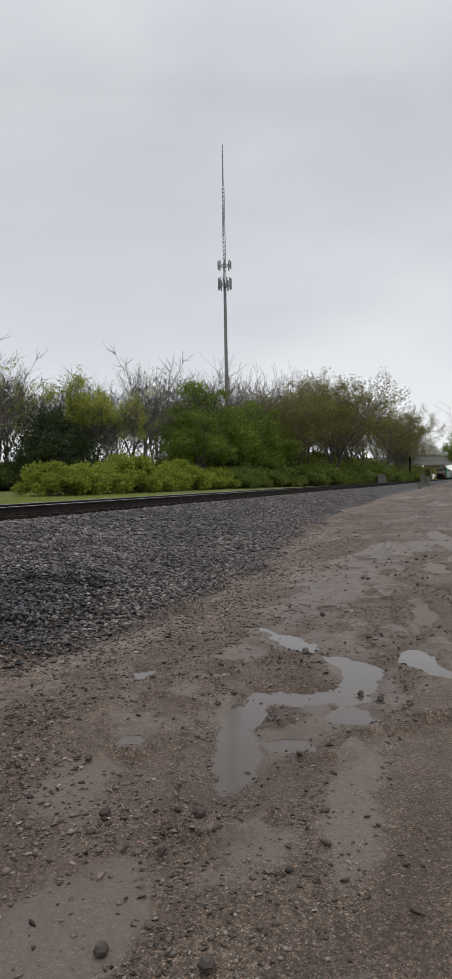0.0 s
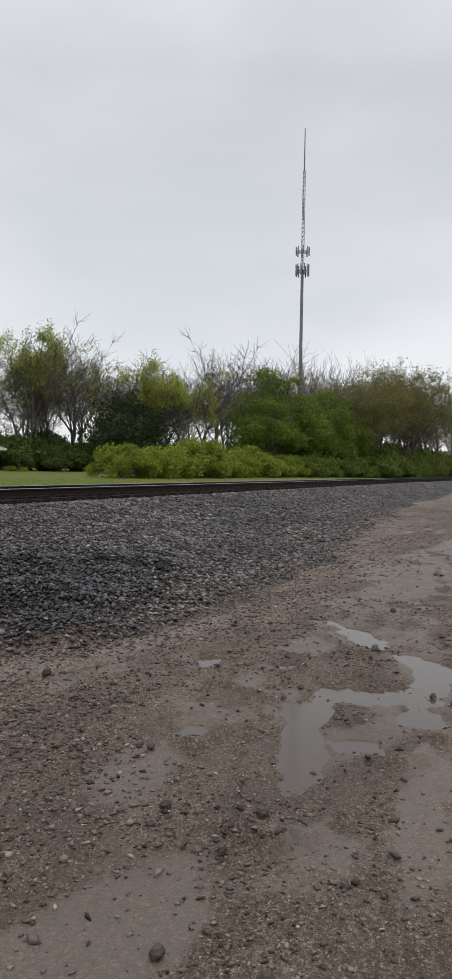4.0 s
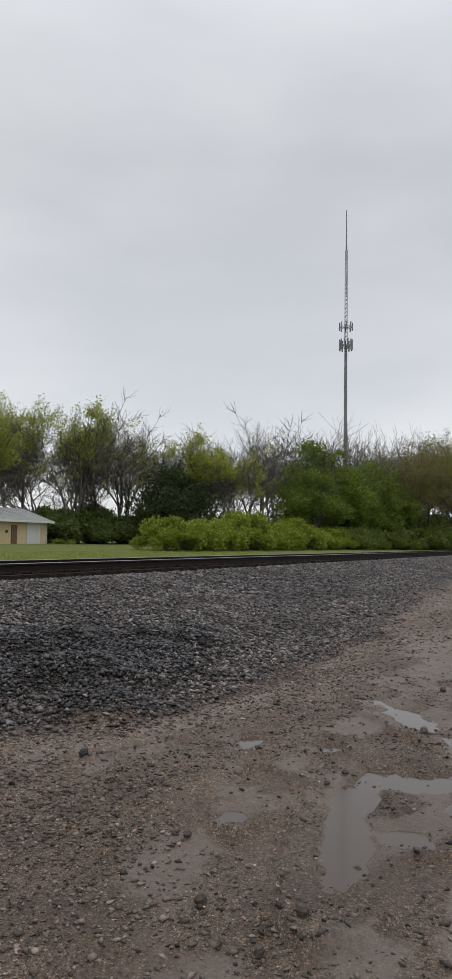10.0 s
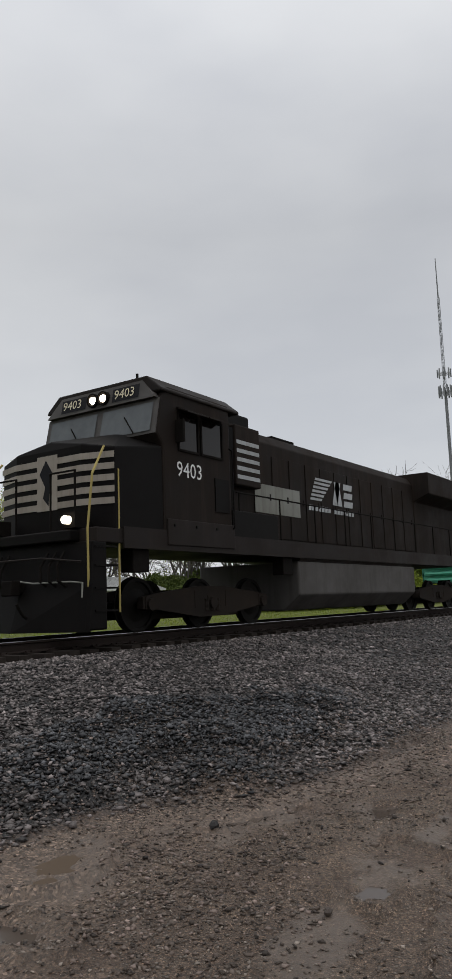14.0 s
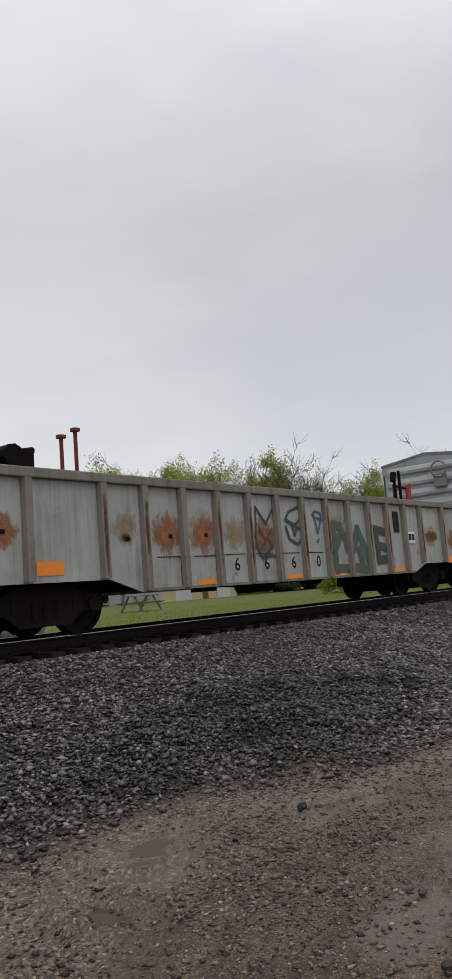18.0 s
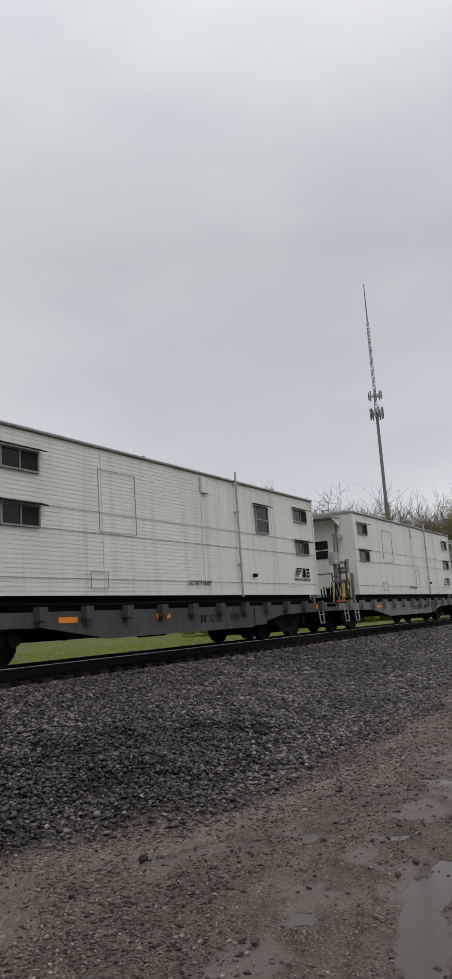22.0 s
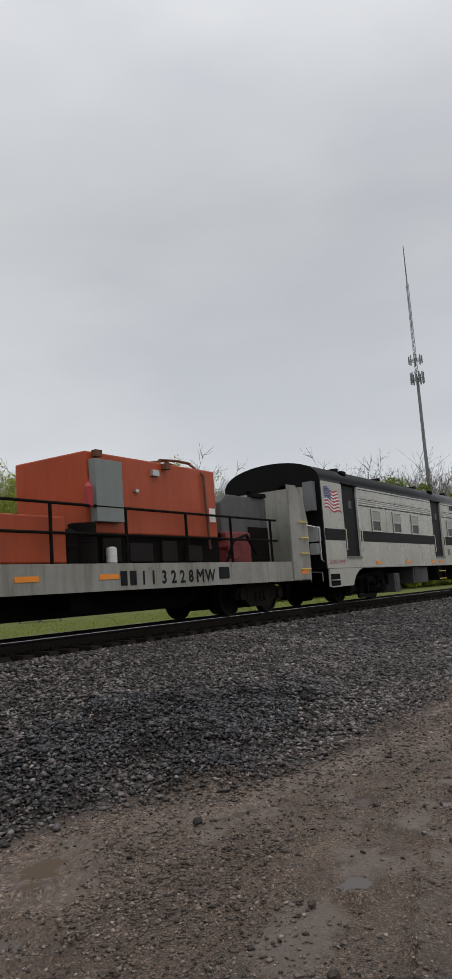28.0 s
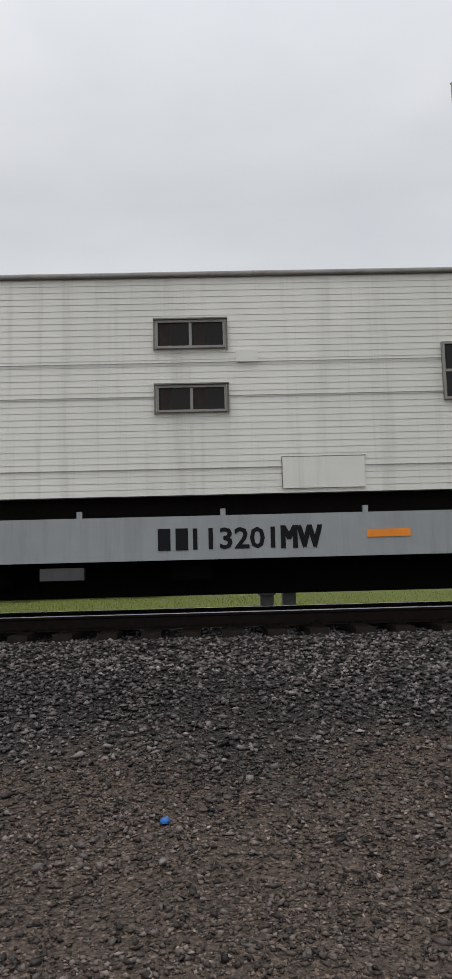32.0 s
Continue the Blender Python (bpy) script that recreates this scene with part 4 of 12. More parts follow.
for sx, sy, sl, sa in ((1.05, 3.35, 0.20, 0.3), (0.62, 3.0, 0.16, 1.2), (0.0, 2.95, 0.14, 0.1), (-0.6, 3.0, 0.2, 0.5), (1.5, 3.6, 0.22, 0.2), (2.3, 4.6, 0.25, 0.7)):
    z = float(ground_z(sx, sy)) + 0.012
    st = new("wood_chip", MB().tube((-sl / 2, 0, 0), (sl / 2, 0, 0.01), 0.016, 6, 0.009).mesh("wood_chip", TIE_WOOD))
    st.matrix_basis = pose(sx, sy, z, 0, 0, math.degrees(sa))
    tagged(st, "splinter of dark weathered wood on gravel", "wood chip", "wood chips")

# ---- track ----
track = thing("railway_track", "single straight railway track on dark ballast", "track", at=(0, Y_MID, RAIL_Z))
track["kind"] = "structure"
for side, nm in ((-0.7175, "near"), (0.7175, "far")):
    y = side
    web = MB()
    web.prism([(y - 0.075, -0.185), (y + 0.075, -0.185), (y + 0.075, -0.172), (y + 0.012, -0.15), (y + 0.009, -0.05), (y + 0.034, -0.038), (y + 0.037, -0.008),
               (y - 0.037, -0.008), (y - 0.034, -0.038), (y - 0.009, -0.05), (y - 0.012, -0.15), (y - 0.075, -0.172)], "x", -220, 520)
    part("rail", web, RAIL_STEEL, track, "rusty steel rail")
    part("rail_head", MB().prism([(y - 0.036, -0.010), (y + 0.036, -0.010), (y + 0.034, -0.001), (y + 0.022, 0.0), (y - 0.022, 0.0), (y - 0.034, -0.001)], "x", -220, 520),
         RAIL_HEAD, track, "polished top of the rail")
tie_mesh = MB().box(-0.115, 0.115, -1.3, 1.3, -0.36, -0.187).mesh("tie", TIE_WOOD)
rng = random.Random(5)
for i in range(-50, 250):
    t = new("tie", tie_mesh)
    t.parent = track
    t.matrix_basis = pose(i * 0.5 + rng.uniform(-0.03, 0.03), rng.uniform(-0.05, 0.05), rng.uniform(-0.012, 0.0), 0, 0, rng.uniform(-1.2, 1.2))
far_ties = MB()
for i in list(range(-440, -50)) + list(range(250, 1000)):
    far_ties.box(i * 0.5 - 0.115, i * 0.5 + 0.115, -1.3, 1.3, -0.36, -0.19)
part("tie", far_ties, TIE_WOOD, track)["kind"] = "stuff"
plates = MB()
for i in range(-50, 200):
    for y in (-0.7175, 0.7175):
        plates.cbox(i * 0.5, y, -0.184, 0.18, 0.34, 0.014)
        for dx in (-0.06, 0.06):
            for dy in (-0.10, 0.10):
                plates.cbox(i * 0.5 + dx, y + dy, -0.168, 0.022, 0.03, 0.035)
part("tie_plate", plates, RAIL_STEEL, track)["kind"] = "stuff"

# ---- the train: each car is one thing, x backwards from its leading end, y across, z over the rail ----
MOVERS, WHEELSETS = [], []
W = 1.54


def rail_car(name, label, category, s, group="cars of the work train"):
    e = thing(name, label, category, group, at=(s, Y_MID, RAIL_Z))
    MOVERS.append((e, s))
    return e


def frame_mesh(axles, r):
    """Side frames, bolster and springs of a truck."""
    mb = MB()
    a = axles[-1]
    for y in (-1.02, 1.02):
        out = [(-a - 0.22, r - 0.07), (-a - 0.2, r + 0.14), (-a + 0.2, r + 0.2), (-0.42, r + 0.34), (0.42, r + 0.34), (a - 0.2, r + 0.2), (a + 0.2, r + 0.14),
               (a + 0.22, r - 0.07), (a - 0.2, r - 0.1), (0.45, r - 0.28), (-0.45, r - 0.28), (-a + 0.2, r - 0.1)]
        mb.prism(out, "y", y - 0.07, y + 0.07)
        for x in (-0.2, 0.0, 0.2):
            mb.lathe([(0.075, -0.16), (0.06, -0.1), (0.075, -0.04), (0.06, 0.02), (0.075, 0.08)], (x, y * 1.05, r), n=8)
        for x in axles:
            mb.tube((x, y - 0.14, r), (x, y + 0.14, r), 0.12, 10)
            mb.cbox(x, y, r + 0.03, 0.3, 0.17, 0.24)
        for x in (-0.55, 0.55):
            mb.cbox(x, y * 1.06, r + 0.08, 0.1, 0.04, 0.34)
    mb.cbox(0, 0, r + 0.14, 0.5, 2.1, 0.3)
    mb.cbox(0, -0.45, r - 0.08, 2 * a - 0.5, 0.5, 0.42)
    mb.cbox(0, 0.45, r - 0.08, 2 * a - 0.5, 0.5, 0.42)
    for x in (-a + 0.5, a - 0.5):
        mb.cbox(x, 0, r, 0.12, 1.9, 0.14)
    return mb.mesh("truck", TRUCK_DUST)


def wheelset_mesh(r):
    mb = MB()
    for y, d in ((-0.7175, -1), (0.7175, 1)):
        mb.lathe([(0.10, 0.09 * d), (0.14, 0.08 * d), (r * 0.62, 0.02 * d), (r * 0.86, 0.03 * d), (r * 0.88, 0.07 * d), (r, 0.07 * d), (r + 0.004, -0.045 * d),
                  (r + 0.026, -0.055 * d), (r + 0.026, -0.075 * d), (r * 0.86, -0.07 * d), (r * 0.6, -0.05 * d), (0.1, -0.07 * d)], (0, y, 0), "y", 28)
    mb.tube((0, -1.1, 0), (0, 1.1, 0), 0.075, 10)
    for k in range(4):
        t = k * math.pi / 2
        for y in (-0.82, 0.82):
            mb.tube((math.cos(t) * 0.08, y, math.sin(t) * 0.08), (math.cos(t) * 0.08, y * 1.03, math.sin(t) * 0.08), 0.018, 6)
    return mb.mesh("wheelset", WHEEL_STEEL)


def coach_frame_mesh(axles, r):
    """Equaliser truck: top frame, pedestals at the axles, a dropped bar and coil springs between."""
    mb, a = MB(), axles[-1]
    for y in (-1.05, 1.05):
        mb.prism([(-a - 0.5, 0.78), (-a - 0.42, 0.92), (-0.7, 0.90), (-0.5, 0.82), (0.5, 0.82), (0.7, 0.90), (a + 0.42, 0.92), (a + 0.5, 0.78), (a - 0.3, 0.74), (0.5, 0.68), (-0.5, 0.68), (-a + 0.3, 0.74)], "y", y - 0.08, y + 0.08)
        for x in axles:
            mb.prism([(x - 0.30, 0.76), (x + 0.30, 0.76), (x + 0.24, 0.26), (x + 0.12, 0.20), (x - 0.12, 0.20), (x - 0.24, 0.26)], "y", y - 0.06, y + 0.06)
            mb.cbox(x, y * 1.08, r, 0.30, 0.12, 0.32)
            mb.tube((x, y * 1.02, r), (x, y * 1.16, r), 0.11, 12)
        bar = [(-a + 0.1, 0.50), (-a + 0.42, 0.46), (-a + 0.62, 0.22), (a - 0.62, 0.22), (a - 0.42, 0.46), (a - 0.1, 0.50), (a - 0.1, 0.38), (a - 0.50, 0.34), (a - 0.70, 0.10), (-a + 0.70, 0.10), (-a + 0.50, 0.34), (-a + 0.1, 0.38)]
        mb.prism(bar, "y", y * 1.06 - 0.03, y * 1.06 + 0.03)
        for x in (-0.52, 0.52):
            for k in range(5):
                mb.lathe([(0.10, -0.035), (0.13, 0.0), (0.10, 0.035)], (x, y * 1.06, 0.30 + k * 0.085), n=10)
        mb.tube((-0.16, y * 1.10, 0.62), (0.35, y * 1.10, 0.66), 0.10, 10)
        mb.cbox(0.0, y * 1.10, 0.48, 0.10, 0.08, 0.36)
        mb.path([(-a + 0.1, y * 1.14, 0.70), (-0.5, y * 1.16, 0.78), (0.2, y * 1.16, 0.84), (a - 0.1, y * 1.14, 0.72)], 0.022)
        mb.cbox(a + 0.42, y * 1.05, 0.62, 0.12, 0.16, 0.34)
    mb.cbox(0, 0, 0.62, 0.6, 2.1, 0.28)
    mb.cbox(0, -0.45, 0.42, 2 * a - 0.6, 0.4, 0.4)
    mb.cbox(0, 0.45, 0.42, 2 * a - 0.6, 0.4, 0.4)
    return mb.mesh("truck", BLACK_STEEL)


TRUCKS = {"freight": ((-0.89, 0.89), 0.457), "coach": ((-1.29, 1.29), 0.46), "loco": ((-2.0, 0.0, 2.0), 0.51)}
TRUCK_MESH = {k: (coach_frame_mesh if k == "coach" else frame_mesh)(*v) for k, v in TRUCKS.items()}
WHEEL_MESH = {k: wheelset_mesh(v[1]) for k, v in TRUCKS.items()}


def truck(parent, x, kind="freight"):
    t = new("truck", TRUCK_MESH[kind])
    t.parent, t.location = parent, (x, 0, 0)
    for a in TRUCKS[kind][0]:
        w = new("wheelset", WHEEL_MESH[kind])
        w.parent, w.location = t, (a, 0, TRUCKS[kind][1])
        WHEELSETS.append((w, kind, a))
    return t


def coupler(parent, x, d):
    mb = MB()
    mb.cbox(x + d * 0.18, 0, 0.86, 0.5, 0.16, 0.18)
    mb.cbox(x + d * 0.42, 0.03, 0.86, 0.2, 0.28, 0.26)
    mb.cbox(x - d * 0.06, 0, 0.88, 0.12, 0.5, 0.4)
    part("coupler", mb, BLACK_STEEL, parent, bevel=0.02)
    pts = [(x + d * t * 0.55, -0.32 + 0.05 * t, 0.82 - 0.42 * math.sin(math.pi * min(1, t * 0.9)) - 0.1 * t) for t in np.linspace(0, 1, 9)]
    part("air_hose", MB().path(pts, 0.026), BLACK_STEEL, parent)
    part("cut_lever", MB().path([(x + d * 0.30, 0.0, 0.98), (x + d * 0.26, -0.35, 0.93), (x + d * 0.16, -1.15, 0.93), (x + d * 0.16, -1.42, 0.90), (x + d * 0.20, -1.45, 0.66)], 0.014), GREY_END, parent, "bent grey uncoupling rod")
    part("hose_valve", MB().tube((x + d * 0.02, -0.32, 0.80), (x + d * 0.02, -0.32, 0.94), 0.04, 8).cbox(x + d * 0.06, -0.32, 0.86, 0.12, 0.05, 0.05), GALV, parent, "pale metal hose valve")
    part("pocket", MB().cbox(x - d * 0.02, -0.85, 0.84, 0.10, 0.14, 0.22), BLACK_STEEL, parent)


def under(parent, l, trucks, kind="freight", clutter=True):
    mb = MB()
    mb.box(0.25, l - 0.25, -0.3, 0.3, 0.62, 1.0)
    part("underframe", mb, BLACK_STEEL, parent)
    bearer = MB().box(-0.06, 0.06, -1.3, 1.3, 0.85, 1.02).mesh("cross_bearer", BLACK_STEEL)
    for x in np.arange(1.2, l - 1, 1.5):
        o = new("cross_bearer", bearer)
        o.parent, o.location = parent, (x, 0, 0)
    for x in trucks:
        truck(parent, x, kind)
    coupler(parent, 0.1, -1)
    coupler(parent, l - 0.1, 1)
    if clutter:
        m2 = MB()
        m2.tube((l * 0.42, -0.75, 0.6), (l * 0.42 + 0.9, -0.75, 0.6), 0.19, 12)
        m2.tube((l * 0.56, -0.7, 0.64), (l * 0.56 + 0.55, -0.7, 0.64), 0.15, 12)
        m2.cbox(l * 0.35, -0.8, 0.66, 0.4, 0.3, 0.3)
        m2.path([(l * 0.2, -0.8, 0.72), (l * 0.42, -0.78, 0.56), (l * 0.62, -0.8, 0.6), (l * 0.8, -0.8, 0.72)], 0.02)
        part("brake_gear", m2, BLACK_STEEL, parent)


def ladder(parent, x, z0, z1, w=0.42, mat=GREY_BLUE, n=4, y=-W - 0.06, rails=False, end=None):
    """Grab irons: rungs standing off the side, on an end wall when end gives its x."""
    holder = parent
    if rails:
        mb = MB()
        for q in (x, x + w):
            if end is None:
                mb.box(q - 0.02, q + 0.02, y - 0.01, y + 0.05, z0 - 0.12, z1 + 0.12)
            else:
                mb.box(end - 0.07, end - 0.01, q - 0.02, q + 0.02, z0 - 0.12, z1 + 0.12)
        holder = part("ladder", mb, mat, parent)
    if end is None:
        rung = MB().path([(x, y + 0.06, 0), (x, y, 0), (x + w, y, 0), (x + w, y + 0.06, 0)], 0.013, 5).mesh("rung", mat)
    else:
        rung = MB().path([(end, x, 0), (end - 0.06, x, 0), (end - 0.06, x + w, 0), (end, x + w, 0)], 0.013, 5).mesh("rung", mat)
    for z in np.linspace(z0, z1, n):
        o = new("rung" if rails else "grab_iron", rung)
        o.parent, o.location = holder, (0, 0, float(z))


def step_iron(parent, x, mat, z=0.95, d=0.36, w=0.42):
    part("sill_step", MB().path([(x, -W + 0.05, z), (x + 0.05, -W + 0.03, z - d), (x + w - 0.05, -W + 0.03, z - d), (x + w, -W + 0.05, z)], 0.018, 5), mat, parent)


def reflector(parent, x, z, w=0.42, h=0.10, y=-W - 0.006):
    part("reflector", MB().box(x, x + w, y - 0.004, y, z, z + h), ORANGE_TAPE, parent, "orange reflective strip")


TEXT_CACHE = {}


def lettering(parent, s, x, z, h, mat, y=-W - 0.006, width=None, shear=0.0, name="lettering", bold=0.0):
    """Words on the near side, from their left lower corner."""
    heavy, bold = (bold, 0.0) if "M" in s else (0.0, bold)
    key = (s, shear, bold)
    if key not in TEXT_CACHE:
        cu = bpy.data.curves.new("words", "FONT")
        cu.body, cu.shear, cu.offset, cu.extrude, cu.resolution_u = s, shear, bold, 0.0, 2
        ob = bpy.data.objects.new("words", cu)
        scene.collection.objects.link(ob)
        bpy.context.view_layer.update()
        me = bpy.data.meshes.new_from_object(ob.evaluated_get(bpy.context.evaluated_depsgraph_get()))
        bpy.data.objects.remove(ob)
        n = len(me.vertices)
        co = np.zeros(n * 3)
        me.vertices.foreach_get("co", co)
        fs = [tuple(p.vertices) for p in me.polygons]
        bpy.data.meshes.remove(me)
        TEXT_CACHE[key] = (co.reshape(-1, 3), fs)
    co, fs = TEXT_CACHE[key]
    lo, hi = co.min(0), co.max(0)
    kz = h / (hi[1] - lo[1])
    kx = kz if width is None else width / (hi[0] - lo[0])
    mb = MB().add([(x + (c[0] - lo[0]) * kx, y, z + (c[1] - lo[1]) * kz) for c in co], [f[::-1] for f in fs])
    if heavy:
        for i, (du, dv) in enumerate(((-1, -1), (1, -1), (-1, 1), (1, 1))):
            mb.add([(x + (c[0] - lo[0]) * kx + du * heavy * h, y - 0.0008 * (i + 1), z + (c[1] - lo[1]) * kz + dv * heavy * h * 0.6) for c in co], [f[::-1] for f in fs])
    return part(name, mb, mat, parent)


def owner_bars(parent, x, z, h, n, mat, y=-W - 0.006, w=None):
    """The owner's initials as plain upright blocks."""
    w = w or h * 0.62
    mb = MB()
    for i in range(n):
        q = x + i * w * 1.3
        mb.box(q, q + w * 0.92, y - 0.003, y, z, z + h)
    return part("marking", mb, mat, parent)


def emblem(parent, x, z, w, mat=BLACK_PAINT, y=-W - 0.008, bar=True):
    """The owner's emblem as plain slanted stripes and blocks, with a thin line beneath."""
    h = w * 0.26
    mb = MB()
    for i in range(6):
        t = i / 6
        mb.add([(x + w * (0.13 - 0.15 * t), y, z + h * (1 - t)), (x + w * (0.52 - 0.30 * t), y, z + h * (1 - t)), (x + w * (0.49 - 0.30 * t), y, z + h * (1 - t - 0.1)),
                (x + w * (0.115 - 0.15 * t), y, z + h * (1 - t - 0.1))], [(0, 1, 2, 3)])
    for a, b, c in ((0.50, 0.62, -0.08), (0.62, 0.72, 0.06)):
        mb.add([(x + w * a, y, z), (x + w * (a + 0.12), y, z), (x + w * (b + 0.02 - c), y, z + h), (x + w * (b - 0.1 - c), y, z + h)], [(0, 1, 2, 3)])
    for k in (0, 0.37, 0.74):
        mb.add([(x + w * 0.78, y, z + h * k), (x + w * 1.0, y, z + h * k), (x + w * 1.02, y, z + h * (k + 0.26)), (x + w * 0.80, y, z + h * (k + 0.26))], [(0, 1, 2, 3)])
    if bar:
        for i in range(15):
            if i != 7:
                mb.add([(x - w * 0.05 + i * w * 0.073, y, z - h * 0.36), (x - w * 0.05 + i * w * 0.073 + w * 0.055, y, z - h * 0.36),
                        (x - w * 0.04 + i * w * 0.073 + w * 0.055, y, z - h * 0.14), (x - w * 0.04 + i * w * 0.073, y, z - h * 0.14)], [(0, 1, 2, 3)])
    return part("emblem", mb, mat, parent, "plain striped company emblem")


SLAT = {}


def shutter(parent, x0, x1, z0, z1, y=-W, frame_mat=None):
    """A roller shutter of single slats in a frame."""
    me = MB().box(x0, x1, y + 0.035, y + 0.05, z0, z1).mesh("roller_shutter", SHUTTER)
    d = new("roller_shutter", me)
    d.parent = parent
    p = 0.093
    n = int((z1 - z0) / p)
    key = round(x1 - x0, 3)
    if key not in SLAT:
        w = x1 - x0
        SLAT[key] = MB().prism([(0.03, 0.004), (0.008, 0.018), (0.0, 0.045), (0.008, 0.075), (0.03, 0.088)], "x", 0.0, w).mesh("slat", SHUTTER)
    for i in range(n):
        s = new("slat", SLAT[key])
        s.parent, s.location = d, (x0, y, z0 + i * p)
    if frame_mat:
        f = MB()
        f.box(x0 - 0.12, x0, y - 0.03, y + 0.06, z0 - 0.05, z1 + 0.1)
        f.box(x1, x1 + 0.12, y - 0.03, y + 0.06, z0 - 0.05, z1 + 0.1)
        f.box(x0, x1, y - 0.03, y + 0.06, z1, z1 + 0.1)
        part("door_frame", f, frame_mat, parent)
    return d


def end_wall(parent, x, d, z0, z1, mat, n=11, wide=W - 0.02, deep=0.10):
    """Corrugated end: rounded ribs that taper out to both sides."""
    wall = part("end_wall", MB().box(min(x, x + d * -0.06), max(x, x + d * -0.06), -wide, wide, z0, z1), mat, parent, "corrugated steel end wall")
    h = (z1 - z0) / n
    vs = []
    for y, k in ((-wide + 0.10, 0.15), (-wide + 0.35, 1), (wide - 0.35, 1), (wide - 0.10, 0.15)):
        vs += [(0, y, -h * 0.40), (d * deep * 0.82 * k, y, -h * 0.26), (d * deep * k, y, -h * 0.04), (d * deep * 0.62 * k, y, h * 0.22), (0, y, h * 0.38)]
    rib = MB().add(vs, [(a * 5 + b, a * 5 + b + 1, a * 5 + b + 6, a * 5 + b + 5) for a in range(3) for b in range(4)]).mesh("rib", mat)
    for i in range(n):
        o = new("rib", rib)
        o.parent, o.location = wall, (x, 0, z0 + h * (i + 0.5))
    return wall


def box_body(parent, l, z0, z1, mat, roof_mat, ridge=0.2, cut=()):
    """Shell of a boxcar: near side with door openings cut out, far side, floor and a ridged roof."""
    mb = MB()
    xs = [0.0] + [q for c in sorted(cut) for q in c[:2]] + [l]
    for a, b in zip(xs[::2], xs[1::2]):
        mb.box(a, b, -W, -W + 0.06, z0, z1)
    for a, b, c0, c1 in cut:
        mb.box(a, b, -W, -W + 0.06, c1, z1)
        mb.box(a, b, -W, -W + 0.06, z0, c0)
    part("side_wall", mb, mat, parent)
    part("side_wall", MB().box(0, l, W - 0.06, W, z0, z1), mat, parent)
    part("floor", MB().box(0, l, -W + 0.07, W - 0.07, z0, z0 + 0.1), BLACK_STEEL, parent)
    r = MB().prism([(-W - 0.03, z1 - 0.03), (-W - 0.03, z1 + 0.03), (0, z1 + ridge), (W + 0.03, z1 + 0.03), (W + 0.03, z1 - 0.03), (0, z1 + ridge - 0.06)], "x", -0.03, l + 0.03)
    for gxx in (-0.02, l - 0.03):
        part("gable", MB().prism([(-W, z1 - 0.05), (0, z1 - 0.05 + ridge), (W, z1 - 0.05), (W, z1 - 0.3), (-W, z1 - 0.3)], "x", gxx, gxx + 0.05), mat, parent)
    roof = part("roof", r, roof_mat, parent, "low ridged metal roof")
    part("roof_edge", MB().box(0, l, -W - 0.048, -W - 0.033, z1 - 0.005, z1 + 0.035), roof_mat, parent)
    sm = MB().prism([(-W - 0.04, z1 - 0.01), (-W - 0.04, z1 + 0.06), (0, z1 + ridge + 0.04), (W + 0.04, z1 + 0.06), (W + 0.04, z1 - 0.01), (0, z1 + ridge - 0.03)], "x", -0.03, 0.03).mesh("roof_seam", roof_mat)
    for x in np.arange(0.05, l, (l - 0.1) / 14):
        o = new("roof_seam", sm)
        o.parent, o.location = roof, (x, 0, 0)


CURTAIN = plain("dim_curtain", (0.036, 0.029, 0.027), 0.8, 0.0, 0.5, 14)


def window(parent, x0, x1, z0, z1, y=-W, split="v", frame=ALU, glass=GLASS, awning=False, t=0.045):
    """A framed pair of panes standing a little proud of a side."""
    f = MB()
    f.box(x0 - t, x0, y - 0.03, y + 0.02, z0 - t, z1 + t)
    f.box(x1, x1 + t, y - 0.03, y + 0.02, z0 - t, z1 + t)
    f.box(x0, x1, y - 0.03, y + 0.02, z1, z1 + t)
    f.box(x0, x1, y - 0.03, y + 0.02, z0 - t, z0)
    w = part("window", f, frame, parent)
    if split == "v":
        m = (x0 + x1) / 2
        panes = ((x0, m - 0.012, z0, z1), (m + 0.012, x1, z0, z1))
        part("mullion", MB().box(m - 0.016, m + 0.016, y - 0.022, y + 0.01, z0, z1), frame, w)
    elif split == "h":
        m = (z0 + z1) / 2
        panes = ((x0, x1, z0, m - 0.012), (x0, x1, m + 0.012, z1))
        part("mullion", MB().box(x0, x1, y - 0.022, y + 0.01, m - 0.016, m + 0.016), frame, w)
    else:
        panes = ((x0, x1, z0, z1),)
    for p in panes:
        part("pane", MB().box(p[0], p[1], y - 0.008, y + 0.004, p[2], p[3]), glass, w)
    if awning and split == "v":
        m = (x0 + x1) / 2
        part("curtain", MB().box(m + 0.05, x1 - 0.012, y - 0.0105, y - 0.0085, z0 + 0.01, z1 - 0.01), CURTAIN, w, "drawn grey-brown curtain")
    if awning:
        part("drip_cap", MB().prism([(y - 0.14, z1 + 0.045), (y, z1 + 0.10), (y, z1 + 0.07), (y - 0.14, z1 + 0.025)], "x", x0 - 0.12, x1 + 0.12), DARK, w)
    return w


